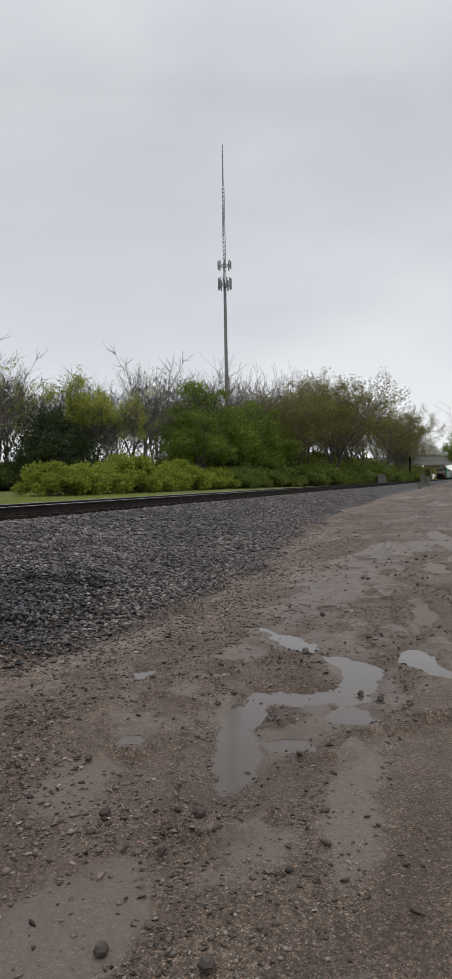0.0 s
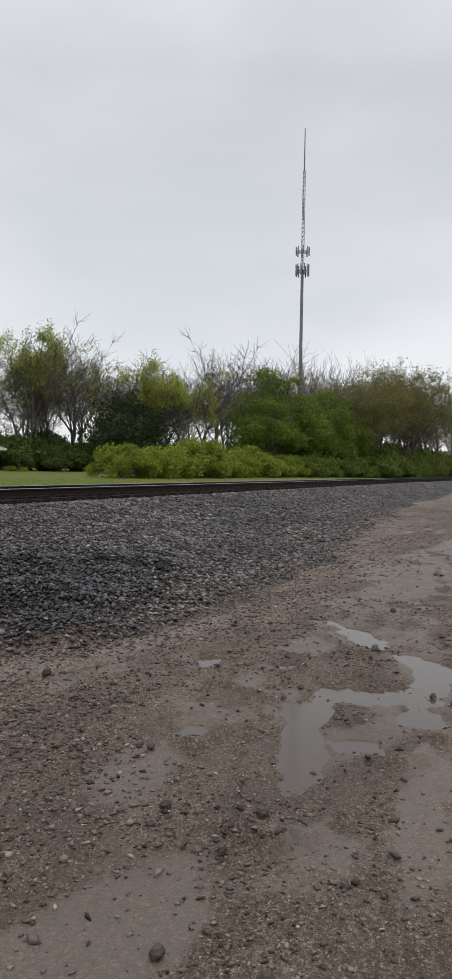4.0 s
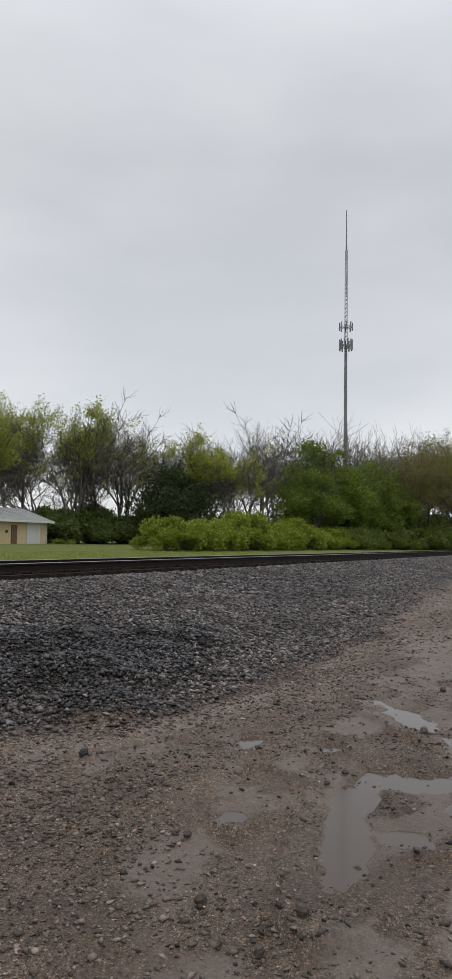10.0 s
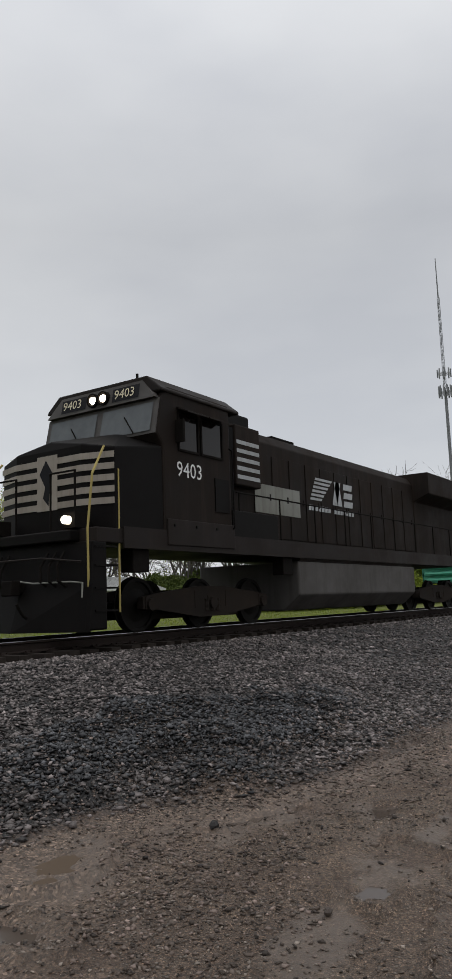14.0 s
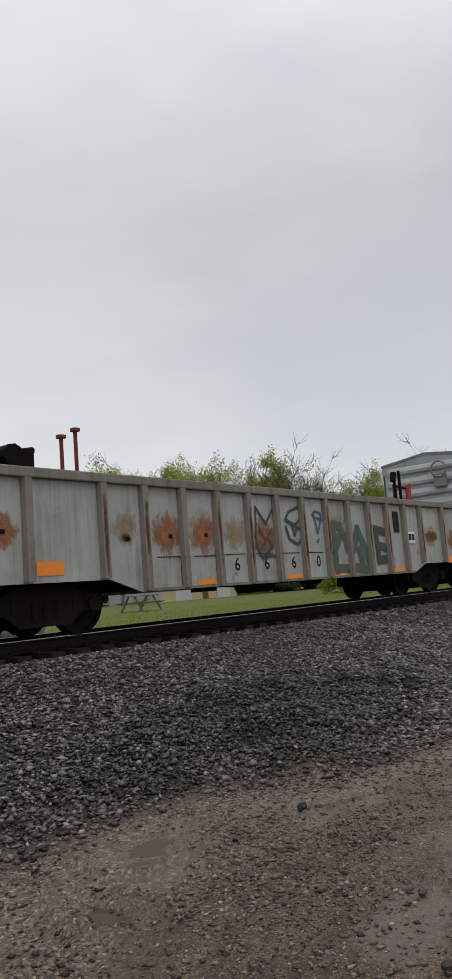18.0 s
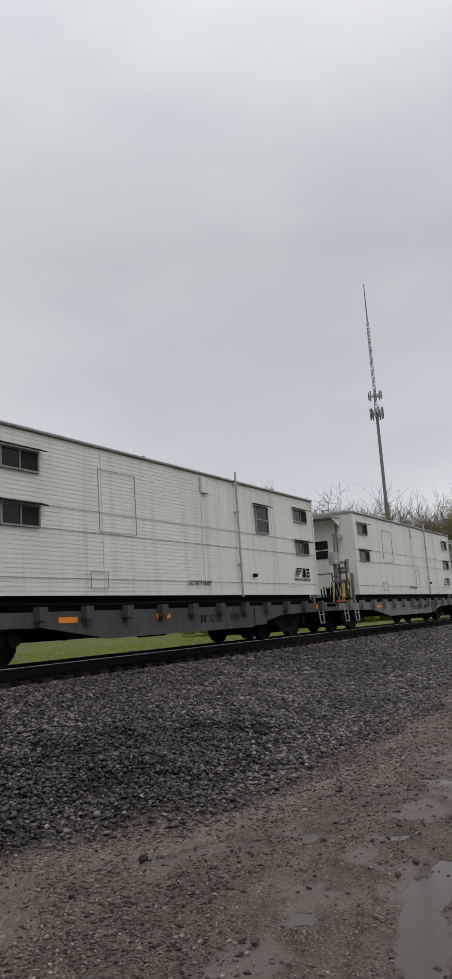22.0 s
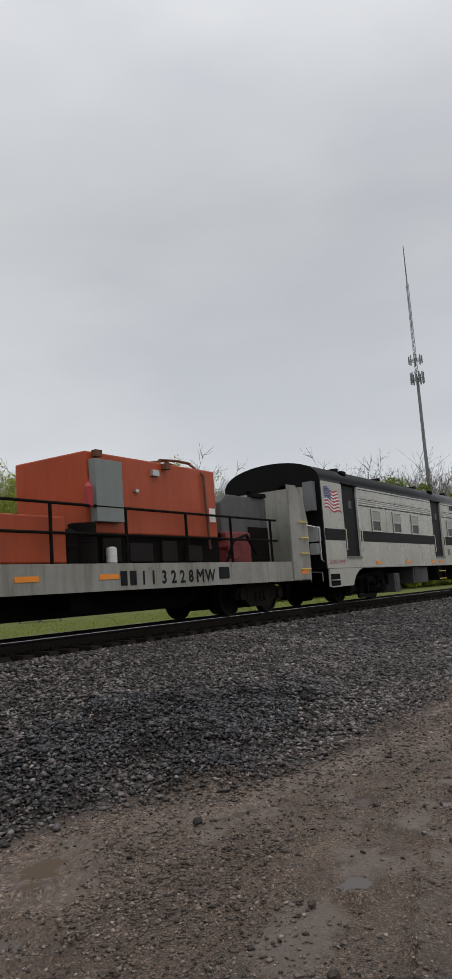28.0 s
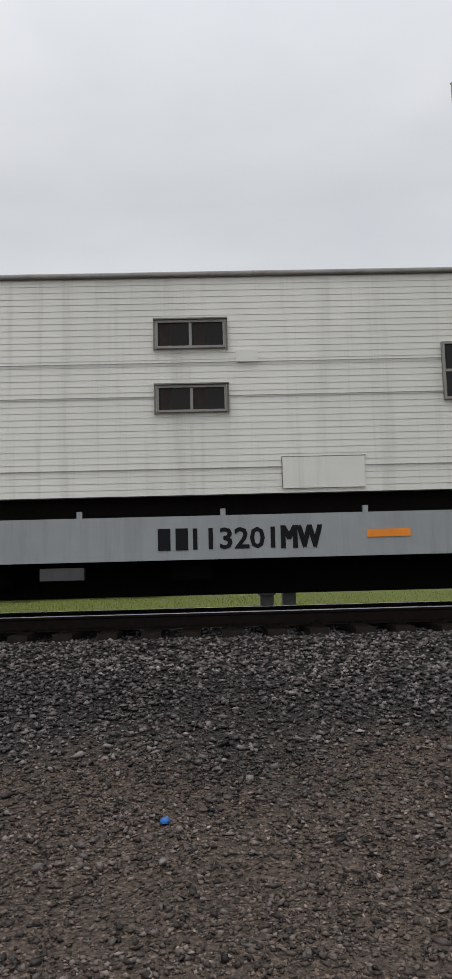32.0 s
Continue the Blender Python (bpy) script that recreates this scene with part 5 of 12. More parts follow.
def flag(parent, x0, x1, z0, z1, y=-W - 0.02):
    """Striped flag with a starred corner, as thin painted geometry."""
    h = (z1 - z0) / 13
    board = part("flag", MB().box(x0, x1, y, y + 0.012, z0, z1), WHITE_PAINT, parent, "red white and blue striped flag decal")
    red = MB()
    for i in range(0, 13, 2):
        red.box(x0, x1, y - 0.004, y - 0.001, z0 + i * h, z0 + (i + 1) * h)
    part("red_stripe", red, plain("flag_red", (0.42, 0.03, 0.035), 0.6) if "flag_red" not in bpy.data.materials else bpy.data.materials["flag_red"], board)
    cx = x0 + (x1 - x0) * 0.42
    part("canton", MB().box(x0, cx, y - 0.008, y - 0.005, z0 + 6 * h, z1), plain("flag_blue", (0.03, 0.04, 0.16), 0.6) if "flag_blue" not in bpy.data.materials else bpy.data.materials["flag_blue"], board)
    st = MB()
    for r in range(5):
        for c in range(6):
            st.cbox(x0 + (cx - x0) * (c + 0.5 + 0.25 * (r % 2)) / 6.5, y - 0.010, z0 + 6 * h + (z1 - z0 - 6 * h) * (r + 0.5) / 5, 0.028, 0.002, 0.028)
    part("stars", st, WHITE_PAINT, board)


def waving_flag(parent, x0, x1, z0, z1, y=-W - 0.004):
    """The striped flag as a decal that waves out to a ragged fly."""
    h, n = (z1 - z0) / 13, 12
    cx = x0 + (x1 - x0) * 0.40

    def strip(a, b, k0, k1, dy):
        mb = MB()
        for i in range(n):
            q = [a + (b - a) * (i + j) / n for j in (0, 1)]
            lift = [0.045 * math.sin((v - x0) * 8.5) - 0.10 * (v - x0) for v in q]
            mb.add([(q[0], y - dy, z0 + k0 * h + lift[0]), (q[1], y - dy, z0 + k0 * h + lift[1]), (q[1], y - dy, z0 + k1 * h + lift[1]), (q[0], y - dy, z0 + k1 * h + lift[0])], [(0, 1, 2, 3)])
        return mb

    board = None
    for k in range(13):
        end = x1 - 0.10 * ((k * 5) % 7) / 6 - 0.012 * k
        ob = part("flag" if board is None else "stripe", strip(x0, end, k, k + 1, 0.0), bpy.data.materials["flag_red"] if k % 2 == 0 else WHITE_PAINT, board or parent, "waving red white and blue flag decal" if board is None else "")
        board = board or ob
    part("canton", strip(x0, cx, 6, 13, 0.002), bpy.data.materials["flag_blue"], board)
    st = MB()
    for r in range(5):
        for c in range(6):
            sx = x0 + (cx - x0) * (c + 0.5) / 6.3
            st.cbox(sx, y - 0.004, z0 + (6.7 + r * 1.4) * h + 0.045 * math.sin((sx - x0) * 8.5) - 0.10 * (sx - x0), 0.024, 0.002, 0.024)
    part("stars", st, WHITE_PAINT, board)["kind"] = "stuff"


# ---- locomotive ----
loco = rail_car("locomotive", "black diesel locomotive with white stripes and lit headlights", "locomotive", 298.35)
LL = 22.3
DECK = 1.84
part("platform", MB().box(0.25, LL - 0.25, -1.5, 1.5, 1.58, DECK), LOCO_GREY, loco, bevel=0.02)
part("side_sill", MB().box(0.9, LL - 0.9, -1.54, -1.505, 1.50, DECK + 0.04), LOCO_GREY, loco, "grimy grey frame edge")
for x in (4.1, LL - 4.1):
    truck(loco, x, "loco")
part("pilot", MB().prism([(0.0, 0.12), (0.16, 1.6), (0.5, 1.6), (0.5, 0.12)], "y", -1.5, 1.5), LOCO_BLACK, loco, bevel=0.03)
part("anti_climber", MB().box(0.02, 0.55, -1.1, 1.1, 1.62, 1.8), LOCO_BLACK, loco, bevel=0.02)
part("snow_plough", MB().add([(-0.30, 0, 0.10), (0.02, -1.55, 0.10), (0.02, 1.55, 0.10), (-0.05, 0, 0.95), (0.10, -1.55, 0.90), (0.10, 1.55, 0.90)],
                             [(0, 1, 4, 3), (0, 3, 5, 2), (1, 2, 5, 4), (0, 2, 1), (3, 4, 5)]), LOCO_BLACK, loco, "black v-shaped snow plough")
coupler(loco, 0.15, -1)
coupler(loco, LL - 0.1, 1)
for y in (-0.9, -0.7, -0.5, 0.5, 0.7, 0.9):
    part("air_hose", MB().path([(0.10, y, 1.45), (-0.08, y, 1.2), (-0.10, y * 1.05, 0.95), (0.03, y * 1.12, 0.85)], 0.025), BLACK_STEEL, loco)
part("uncoupling_lever", MB().path([(-0.02, -1.4, 1.25), (-0.06, -0.5, 1.35), (-0.06, 0.5, 1.35), (-0.02, 1.4, 1.25)], 0.018), LOCO_GREY, loco)
for y in (-1.46, 1.46):
    part("handrail", MB().path([(0.10, y, 0.4), (0.08, y, 1.8), (0.2, y, 2.75), (0.62, y * 0.92, 3.3)], 0.022), YELLOW_WORN, loco, "pale stairwell handrail")
    part("handrail", MB().path([(0.85, y, 0.4), (0.85, y, 2.9)], 0.020), YELLOW_WORN, loco, "pale stairwell handrail")
for y0, y1 in ((-1.05, -0.45), (0.45, 1.05)):
    part("handrail", MB().path([(0.2, y0, DECK), (0.2, y0, 2.85), (0.2, y1, 2.85), (0.2, y1, DECK)], 0.018), BLACK_STEEL, loco)
for z in (0.42, 0.80, 1.18, 1.5):
    for y in (-1.36, 1.36):
        part("step", MB().box(0.2, 0.75, y - 0.16, y + 0.16, z, z + 0.03), LOCO_BLACK, loco)
nose = MB()
nose.add([(0.55, -0.85, DECK), (0.55, 0.85, DECK), (0.55, 0.85, 3.40), (0.55, -0.85, 3.40), (0.75, -1.46, DECK), (0.75, 1.46, DECK), (0.75, 1.46, 3.30), (0.75, -1.46, 3.30),
          (2.05, -1.5, DECK), (2.05, 1.5, DECK), (2.05, 1.5, 3.48), (2.05, -1.5, 3.48), (2.05, -0.55, 3.88), (2.05, 0.55, 3.88), (0.62, 0, 3.56)],
         [(0, 1, 2, 14, 3), (0, 3, 7, 4), (1, 5, 6, 2), (4, 7, 11, 8), (5, 9, 10, 6), (3, 14, 12), (14, 2, 13), (14, 13, 12), (7, 3, 12, 11), (2, 6, 10, 13), (8, 11, 12, 13, 10, 9)])
part("nose", nose, LOCO_BLACK, loco, "black gabled nose", bevel=0.03)
for i in range(5):
    z = 2.28 + i * 0.205
    h = 0.115
    for sy in (-1, 1):
        st = MB()
        y0, y1 = sorted((sy * 0.26, sy * 0.86))
        st.box(0.535, 0.548, y0, y1, z, z + h)
        st.add([(0.535, sy * 0.86, z), (0.735, sy * 1.475, z), (0.735, sy * 1.475, z + h), (0.535, sy * 0.86, z + h)], [(0, 1, 2, 3)])
        part("white_stripe", st, DIRTY_WHITE, loco, "white nose stripe")
part("emblem_panel", MB().box(0.53, 0.545, -0.26, 0.26, 2.26, 3.28), DIRTY_WHITE, loco)
part("emblem", MB().add([(0.525, -0.05, 2.34), (0.525, 0.10, 2.5), (0.525, 0.04, 2.7), (0.525, 0.19, 2.95), (0.525, 0.02, 3.2), (0.525, -0.15, 2.95), (0.525, -0.08, 2.7)], [(0, 1, 2, 3, 4, 5, 6)]),
     BLACK_PAINT, loco, "plain dark emblem on the nose")
cabm = MB().prism([(2.05, DECK), (2.05, 3.5), (1.85, 3.72), (2.0, 4.42), (2.2, 4.7), (4.35, 4.7), (4.35, DECK)], "y", -1.52, 1.52)
part("cab", cabm, LOCO_SIDE, loco, "grimy dark crew cab", bevel=0.05)
part("cab_front", MB().add([(1.843, -1.5, 3.72), (1.843, 1.5, 3.72), (1.993, 1.5, 4.43), (1.993, -1.5, 4.43), (1.9, -1.5, 3.72), (1.9, 1.5, 3.72), (2.05, 1.5, 4.43), (2.05, -1.5, 4.43)],
                           [(0, 1, 2, 3), (4, 7, 6, 5), (0, 3, 7, 4), (1, 5, 6, 2), (2, 6, 7, 3), (0, 4, 5, 1)]), TANK_GRIME, loco, "grimy windscreen surround")
part("cab_roof", MB().prism([(-1.56, 4.62), (-1.2, 4.92), (1.2, 4.92), (1.56, 4.62), (1.56, 4.56), (-1.56, 4.56)], "x", 1.98, 4.7), LOCO_GREY, loco, bevel=0.03)
# The glass base colour is lightened to stand in for reflected sky.
for y0, y1 in ((-1.38, -0.08), (0.08, 1.38)):
    ws = part("windscreen", MB().add([(1.833, y0, 3.78), (1.833, y1, 3.78), (1.968, y1, 4.36), (1.968, y0, 4.36)], [(0, 1, 2, 3)]),
              glassy("windscreen_glass", (0.075, 0.082, 0.086), 0.08) if y0 < 0 else bpy.data.materials["windscreen_glass"], loco, "windscreen with sky reflection put into its grey")
    part("wiper", MB().path([(1.81, y0 + 0.4, 3.78), (1.91, y0 + 0.7, 4.15)], 0.012), BLACK_STEEL, ws)
nbd = MB().add([(1.90, -1.46, 4.44), (1.90, 1.46, 4.44), (1.98, 1.10, 4.84), (1.98, -1.10, 4.84), (2.3, -1.46, 4.44), (2.3, 1.46, 4.44), (2.3, 1.10, 4.92), (2.3, -1.10, 4.92)],
               [(0, 1, 2, 3), (0, 3, 7, 4), (1, 5, 6, 2), (3, 2, 6, 7), (4, 7, 6, 5), (0, 4, 5, 1)])
part("headlight_housing", nbd, TANK_GRIME, loco, "weathered number board housing")
for y0, y1 in ((-1.06, -0.36), (0.36, 1.06)):
    part("number_board", MB().add([(1.903, y0, 4.50), (1.903, y1, 4.50), (1.962, y1, 4.78), (1.962, y0, 4.78)], [(0, 1, 2, 3)]), BLACK_PAINT, loco)
for sgn in (-1, 1):
    hl = part("headlight", MB().tube((1.87, sgn * 0.14, 4.63), (1.97, sgn * 0.14, 4.63), 0.075, 16), LAMP_WHITE, loco, "lit round headlight")
    part("headlight_rim", MB().lathe([(0.11, 0.0), (0.145, 0.0), (0.145, 0.1), (0.11, 0.1)], (1.86, sgn * 0.14, 4.63), "x", 16, ring=True), BLACK_STEEL, hl)
    dl = part("ditch_light", MB().tube((0.0, sgn * 0.98, 1.98), (0.12, sgn * 0.98, 1.98), 0.072, 14), LAMP_SOFT, loco, "lit ditch light")
    part("ditch_light_box", MB().box(0.125, 0.42, sgn * 0.98 - 0.14, sgn * 0.98 + 0.14, 1.85, 2.12), BLACK_STEEL, dl)


def sideways_text(parent, s, y0, z, h, mat, x):
    """Words on the front of the locomotive, read from ahead."""
    ob = lettering(parent, s, 0, 0, h, mat)
    for v in ob.data.vertices:
        v.co = (x + 0.2 * v.co.z, y0 - v.co.x, z + v.co.z)
    return ob


sideways_text(loco, "9403", -0.43, 4.55, 0.19, CREAM_PAINT, 1.893)
sideways_text(loco, "9403", 1.00, 4.55, 0.19, CREAM_PAINT, 1.893)
lettering(loco, "9403", 2.45, 2.95, 0.30, WHITE_PAINT, y=-1.535)
for a, b in ((2.55, 3.15), (3.3, 4.0)):
    w = window(loco, a, b, 3.5, 4.2, y=-1.52, split="", frame=BLACK_STEEL)
    part("sun_visor", MB().prism([(-1.80, 4.22), (-1.52, 4.34), (-1.52, 4.31), (-1.80, 4.19)], "x", a - 0.05, b + 0.05), LOCO_GREY, w)
part("cab_hatch", MB().box(3.72, 4.22, -1.545, -1.515, 2.35, 3.05), LOCO_BLACK, loco, "dark recessed lower cab hatch")
# Solid block, no hole: the opening's shade is put into its colour.
part("vent_opening", MB().box(4.45, 5.02, -1.16, -0.9, 3.85, 4.4), DARK, loco, "near-black block as shaded blower opening behind the cab")
part("cab_step_panel", MB().box(2.1, 4.36, -1.565, -1.515, 1.60, 2.10), LOCO_GREY, loco, "grimy equipment panel below the cab", bevel=0.015)
for x in (2.3, 3.0, 3.7):
    part("bolt_head", MB().cbox(x, -1.57, 1.98, 0.05, 0.02, 0.05), LOCO_BLACK, loco)
part("grab_rail", MB().path([(4.30, -1.52, 2.0), (4.30, -1.60, 2.05), (4.30, -1.60, 3.7), (4.30, -1.52, 3.75)], 0.016), LOCO_BLACK, loco)
part("roof_antenna", MB().cbox(2.9, 0.2, 5.0, 0.5, 0.5, 0.06), LOCO_BLACK, loco)
part("roof_antenna", MB().tube((2.3, -0.7, 4.9), (2.3, -0.7, 5.12), 0.03, 6), LOCO_BLACK, loco)
part("roof_hatch", MB().box(3.3, 4.4, -0.7, 0.7, 4.9, 5.02), LOCO_BLACK, loco, bevel=0.03)
part("blower_housing", MB().box(5.0, 6.3, -0.8, 0.8, 4.6, 4.92), LOCO_BLACK, loco, bevel=0.05)
part("mirror", MB().box(2.42, 2.47, -1.74, -1.54, 3.6, 4.05), BLACK_STEEL, loco)
part("cab_door", MB().box(4.36, 5.0, -1.15, -1.1, DECK, 3.95), BLACK_STEEL, loco, "dark recessed cab side door")
hood = MB().prism([(-0.92, DECK), (-0.92, 4.35), (-0.75, 4.6), (0.75, 4.6), (0.92, 4.35), (0.92, DECK)], "x", 4.4, LL - 5.6)
part("long_hood", hood, LOCO_SIDE, loco, "black engine hood", bevel=0.03)
part("air_intake", MB().box(5.05, 6.1, -1.2, 1.2, 3.1, 4.5), LOCO_SIDE, loco, bevel=0.03)
part("radiator", MB().prism([(-0.95, DECK), (-0.95, 3.75), (-1.52, 4.0), (-1.52, 4.75), (1.52, 4.75), (1.52, 4.0), (0.95, 3.75), (0.95, DECK)], "x", LL - 5.6, LL - 1.0), LOCO_SIDE, loco, "flared radiator hood", bevel=0.03)
for i, x in enumerate(np.arange(6.2, 16.4, 0.86)):
    d = part("hood_door", MB().box(x, x + 0.78, -0.945, -0.925, 2.0, 4.05), LOCO_SIDE, loco, bevel=0.008)
    part("latch", MB().cbox(x + 0.7, -0.955, 3.0, 0.04, 0.03, 0.16), LOCO_GREY, d)
part("exhaust", MB().box(8.2, 9.4, -0.3, 0.3, 4.6, 4.85), BLACK_STEEL, loco)
emblem(loco, 9.0, 3.1, 2.6, GREY_PALE, y=-0.955)
part("white_panel", MB().box(6.2, 8.4, -0.952, -0.947, 2.6, 3.3), GREY_END, loco)
for k in range(5):
    part("white_stripe", MB().box(5.1, 6.05, -1.206, -1.202, 3.25 + k * 0.2, 3.34 + k * 0.2), GREY_PALE, loco)
for x in np.arange(4.7, LL - 0.9, 1.75):
    part("handrail_post", MB().tube((x, -1.47, DECK), (x, -1.47, 2.85), 0.018, 6), BLACK_STEEL, loco)
part("handrail", MB().path([(4.6, -1.47, 2.85), (LL - 0.9, -1.47, 2.85)], 0.018), BLACK_STEEL, loco, "walkway handrail")
part("fuel_tank", MB().prism([(-1.48, 0.62), (-1.48, 1.42), (1.48, 1.42), (1.48, 0.62), (1.05, 0.25), (-1.05, 0.25)], "x", 7.2, LL - 7.4), TANK_GRIME, loco, "dusty grey fuel tank", bevel=0.04)
part("battery_box", MB().box(4.4, 6.3, -1.50, -1.0, DECK, 2.45), LOCO_BLACK, loco, bevel=0.02)
for x in (1.45, 6.75):
    part("sand_box", MB().cbox(x, -1.3, 1.3, 0.45, 0.3, 0.42), BLACK_STEEL, loco, bevel=0.02)
part("air_tank", MB().tube((7.3, -1.35, 1.5), (LL - 7.6, -1.35, 1.5), 0.13, 10), LOCO_GREY, loco)
part("horn", MB().lathe([(0.03, 0.5), (0.05, 0.25), (0.12, 0.0)], (3.2, 0.3, 5.02), "x", 10).tube((3.45, 0.3, 4.9), (3.45, 0.3, 5.02), 0.03), BLACK_STEEL, loco)
part("rear_wall", MB().box(LL - 1.0, LL - 0.3, -0.9, 0.9, DECK, 4.1), LOCO_BLACK, loco, bevel=0.03)


# ---- green tool boxcars ----
def green_car(s, marks, left_word, right_word, xa=0.0, xb=15.9):
    """Tool boxcar whose body runs from xa to xb."""
    l = xb - xa
    e = rail_car("green_boxcar", "bright green tool boxcar with a white roller shutter", "boxcar", s)
    under(e, l, (2.1, l - 2.1))
    box_body(e, l, 1.0, 4.33, GREEN, ROOF_DARK, 0.18, cut=[(6.15 - xa, 9.22 - xa, 1.15, 3.5)])
    for c in e.children:
        c.location.x += xa
    # Near-black sheet behind the shutter stands in for the unlit inside.
    part("inner_dark", MB().box(6.1, 9.3, -W + 0.10, -W + 0.14, 1.1, 3.6), DARK, e)
    shutter(e, 6.15, 9.22, 1.15, 3.5, frame_mat=GREEN_TRIM)
    end_wall(e, xa, -1, 1.0, 4.3, GREEN, 12, deep=0.13)
    end_wall(e, xb, 1, 1.0, 4.3, GREEN, 12)
    part("plate", MB().box(5.15, 6.0, -W - 0.026, -W - 0.001, 1.02, 4.3), GREEN, e)
    part("plate", MB().box(9.36, 10.4, -W - 0.022, -W - 0.001, 1.02, 4.3), GREEN, e)
    part("plate", MB().box(6.0, 9.36, -W - 0.022, -W - 0.001, 3.62, 4.3), GREEN, e)
    left = [xa + 0.06] + ([0.31] if xa < 0 else []) + [1.48, 2.66, 3.87, 5.08]
    right = [10.42, 11.36, 12.62, xb - 2.12, xb - 1.02, xb - 0.06]
    posts = left + right
    post_me = MB().prism([(-0.07, 0), (-0.05, -0.07), (0.05, -0.07), (0.07, 0)], "z", 1.0, 4.3).mesh("post", GREEN_TRIM)
    for x in posts:
        p = new("post", post_me)
        p.parent, p.location = e, (x, -W, 0)
    for a, b in list(zip(left, left[1:])) + list(zip(right, right[1:])):
        w = b - a - 0.22
        me = MB()
        h = 0.235
        ring = []
        for x, k in ((0.0, 0.0), (0.06, 1.0), (w - 0.06, 1.0), (w, 0.0)):
            ring.append([(x, 0, -0.5 * h * 0.62), (x, -0.05 * k, -0.5 * h * 0.35), (x, -0.058 * k, 0.0), (x, -0.04 * k, 0.5 * h * 0.3), (x, 0, 0.5 * h * 0.62)])
        vs = [p for r in ring for p in r]
        me.add(vs, [(i * 5 + j, i * 5 + j + 1, i * 5 + j + 6, i * 5 + j + 5) for i in range(3) for j in range(4)])
        bulge = me.mesh("pressed_panel", GREEN)
        for k in range(10):
            z = 1.32 + k * 0.275
            p = new("pressed_panel", bulge)
            p.parent, p.location = e, (a + 0.11, -W - 0.001, z)
    sill = MB().prism([(xa + 0.1, 1.02), (xb - 0.1, 1.02), (xb - 0.1, 0.84), (13.4, 0.84), (12.4, 0.58), (2.5, 0.57), (1.85, 0.84), (xa + 0.1, 0.84)], "y", -W - 0.02, -W + 0.02)
    part("side_sill", sill, GREEN, e, "deep green side sill")
    part("door_track", MB().box(2.6, 13.2, -W - 0.10, -W - 0.02, 1.06, 1.10).box(3.6, 10.6, -W - 0.06, -W - 0.04, 4.22, 4.3), GREEN_TRIM, e)
    bl = MB().cbox(0, -W - 0.06, 1.03, 0.06, 0.08, 0.08).mesh("track_bracket", GREEN_TRIM)
    for x in np.arange(2.8, 13.1, 0.42):
        o = new("track_bracket", bl)
        o.parent, o.location = e, (x, 0, 0)
    for a, b in ((0.38, 1.50), (2.66, 3.86), (11.40, 12.58), (xb - 2.08, xb - 1.0)):
        w = window(e, a + 0.07, b - 0.30, 3.81, 4.12, y=-W - 0.10, split="v", frame=LOUVRE_DARK, glass=GLASS, t=0.035)
        part("window_box", MB().box(a, b, -W - 0.095, -W - 0.002, 3.76, 4.19), LOUVRE_DARK, w, "black steel box round the window", bevel=0.008)
        part("side_louvre", MB().box(b - 0.24, b - 0.03, -W - 0.112, -W - 0.096, 3.79, 4.15), LOUVRE_DARK, w)
        part("hood", MB().prism([(-W - 0.17, 4.20), (-W - 0.17, 4.215), (-W, 4.25), (-W, 4.19)], "x", a - 0.05, b + 0.05), LOUVRE_DARK, w)
        part("sill_strip", MB().box(a + 0.02, b - 0.26, -W - 0.125, -W - 0.10, 3.765, 3.78), ALU, w, "pale metal sill strip")
    sg = part("sign_board", MB().box(1.75, 3.95, -W - 0.095, -W - 0.075, 1.62, 2.86), WHITE_PAINT, e, "white gang sign with a yellow sun")
    ysun = MB()
    n = 28
    vs = [(2.32, -W - 0.099, 2.16)]
    for i in range(n + 1):
        t = math.pi * i / n
        r = 0.40 if i % 2 else 0.50
        vs.append((2.32 + math.cos(t) * r, -W - 0.099, 2.18 + math.sin(t) * r * 0.95))
    ysun.add(vs, [(0, i, i + 1) for i in range(1, n + 1)])
    part("sun_picture", ysun, plain("sign_yellow", (0.85, 0.55, 0.02), 0.6) if "sign_yellow" not in bpy.data.materials else bpy.data.materials["sign_yellow"], sg)
    sw = MB()
    for i in range(12):
        a, b = i / 12, (i + 1) / 12
        fa, fb = 0.07 * math.sin(a * 5.5), 0.07 * math.sin(b * 5.5)
        ta, tb = 0.08 * math.sin(math.pi * a), 0.08 * math.sin(math.pi * b)
        sw.add([(1.85 + 1.9 * a, -W - 0.101, 2.12 + fa - ta), (1.85 + 1.9 * b, -W - 0.101, 2.12 + fb - tb), (1.85 + 1.9 * b, -W - 0.101, 2.12 + fb), (1.85 + 1.9 * a, -W - 0.101, 2.12 + fa)], [(0, 1, 2, 3)])
    part("swoosh", sw, GRAFFITI_DARK, sg)
    lettering(sg, "T&S 24", 2.93, 2.48, 0.25, BLACK_PAINT, y=-W - 0.099, bold=0.02, width=0.94)
    lettering(sg, "TIE & SURFACING GANG", 3.02, 2.28, 0.10, BLACK_PAINT, y=-W - 0.099, width=0.86)
    lettering(sg, "eco alternative energy", 1.80, 1.72, 0.22, BLACK_PAINT, y=-W - 0.099, width=2.1)
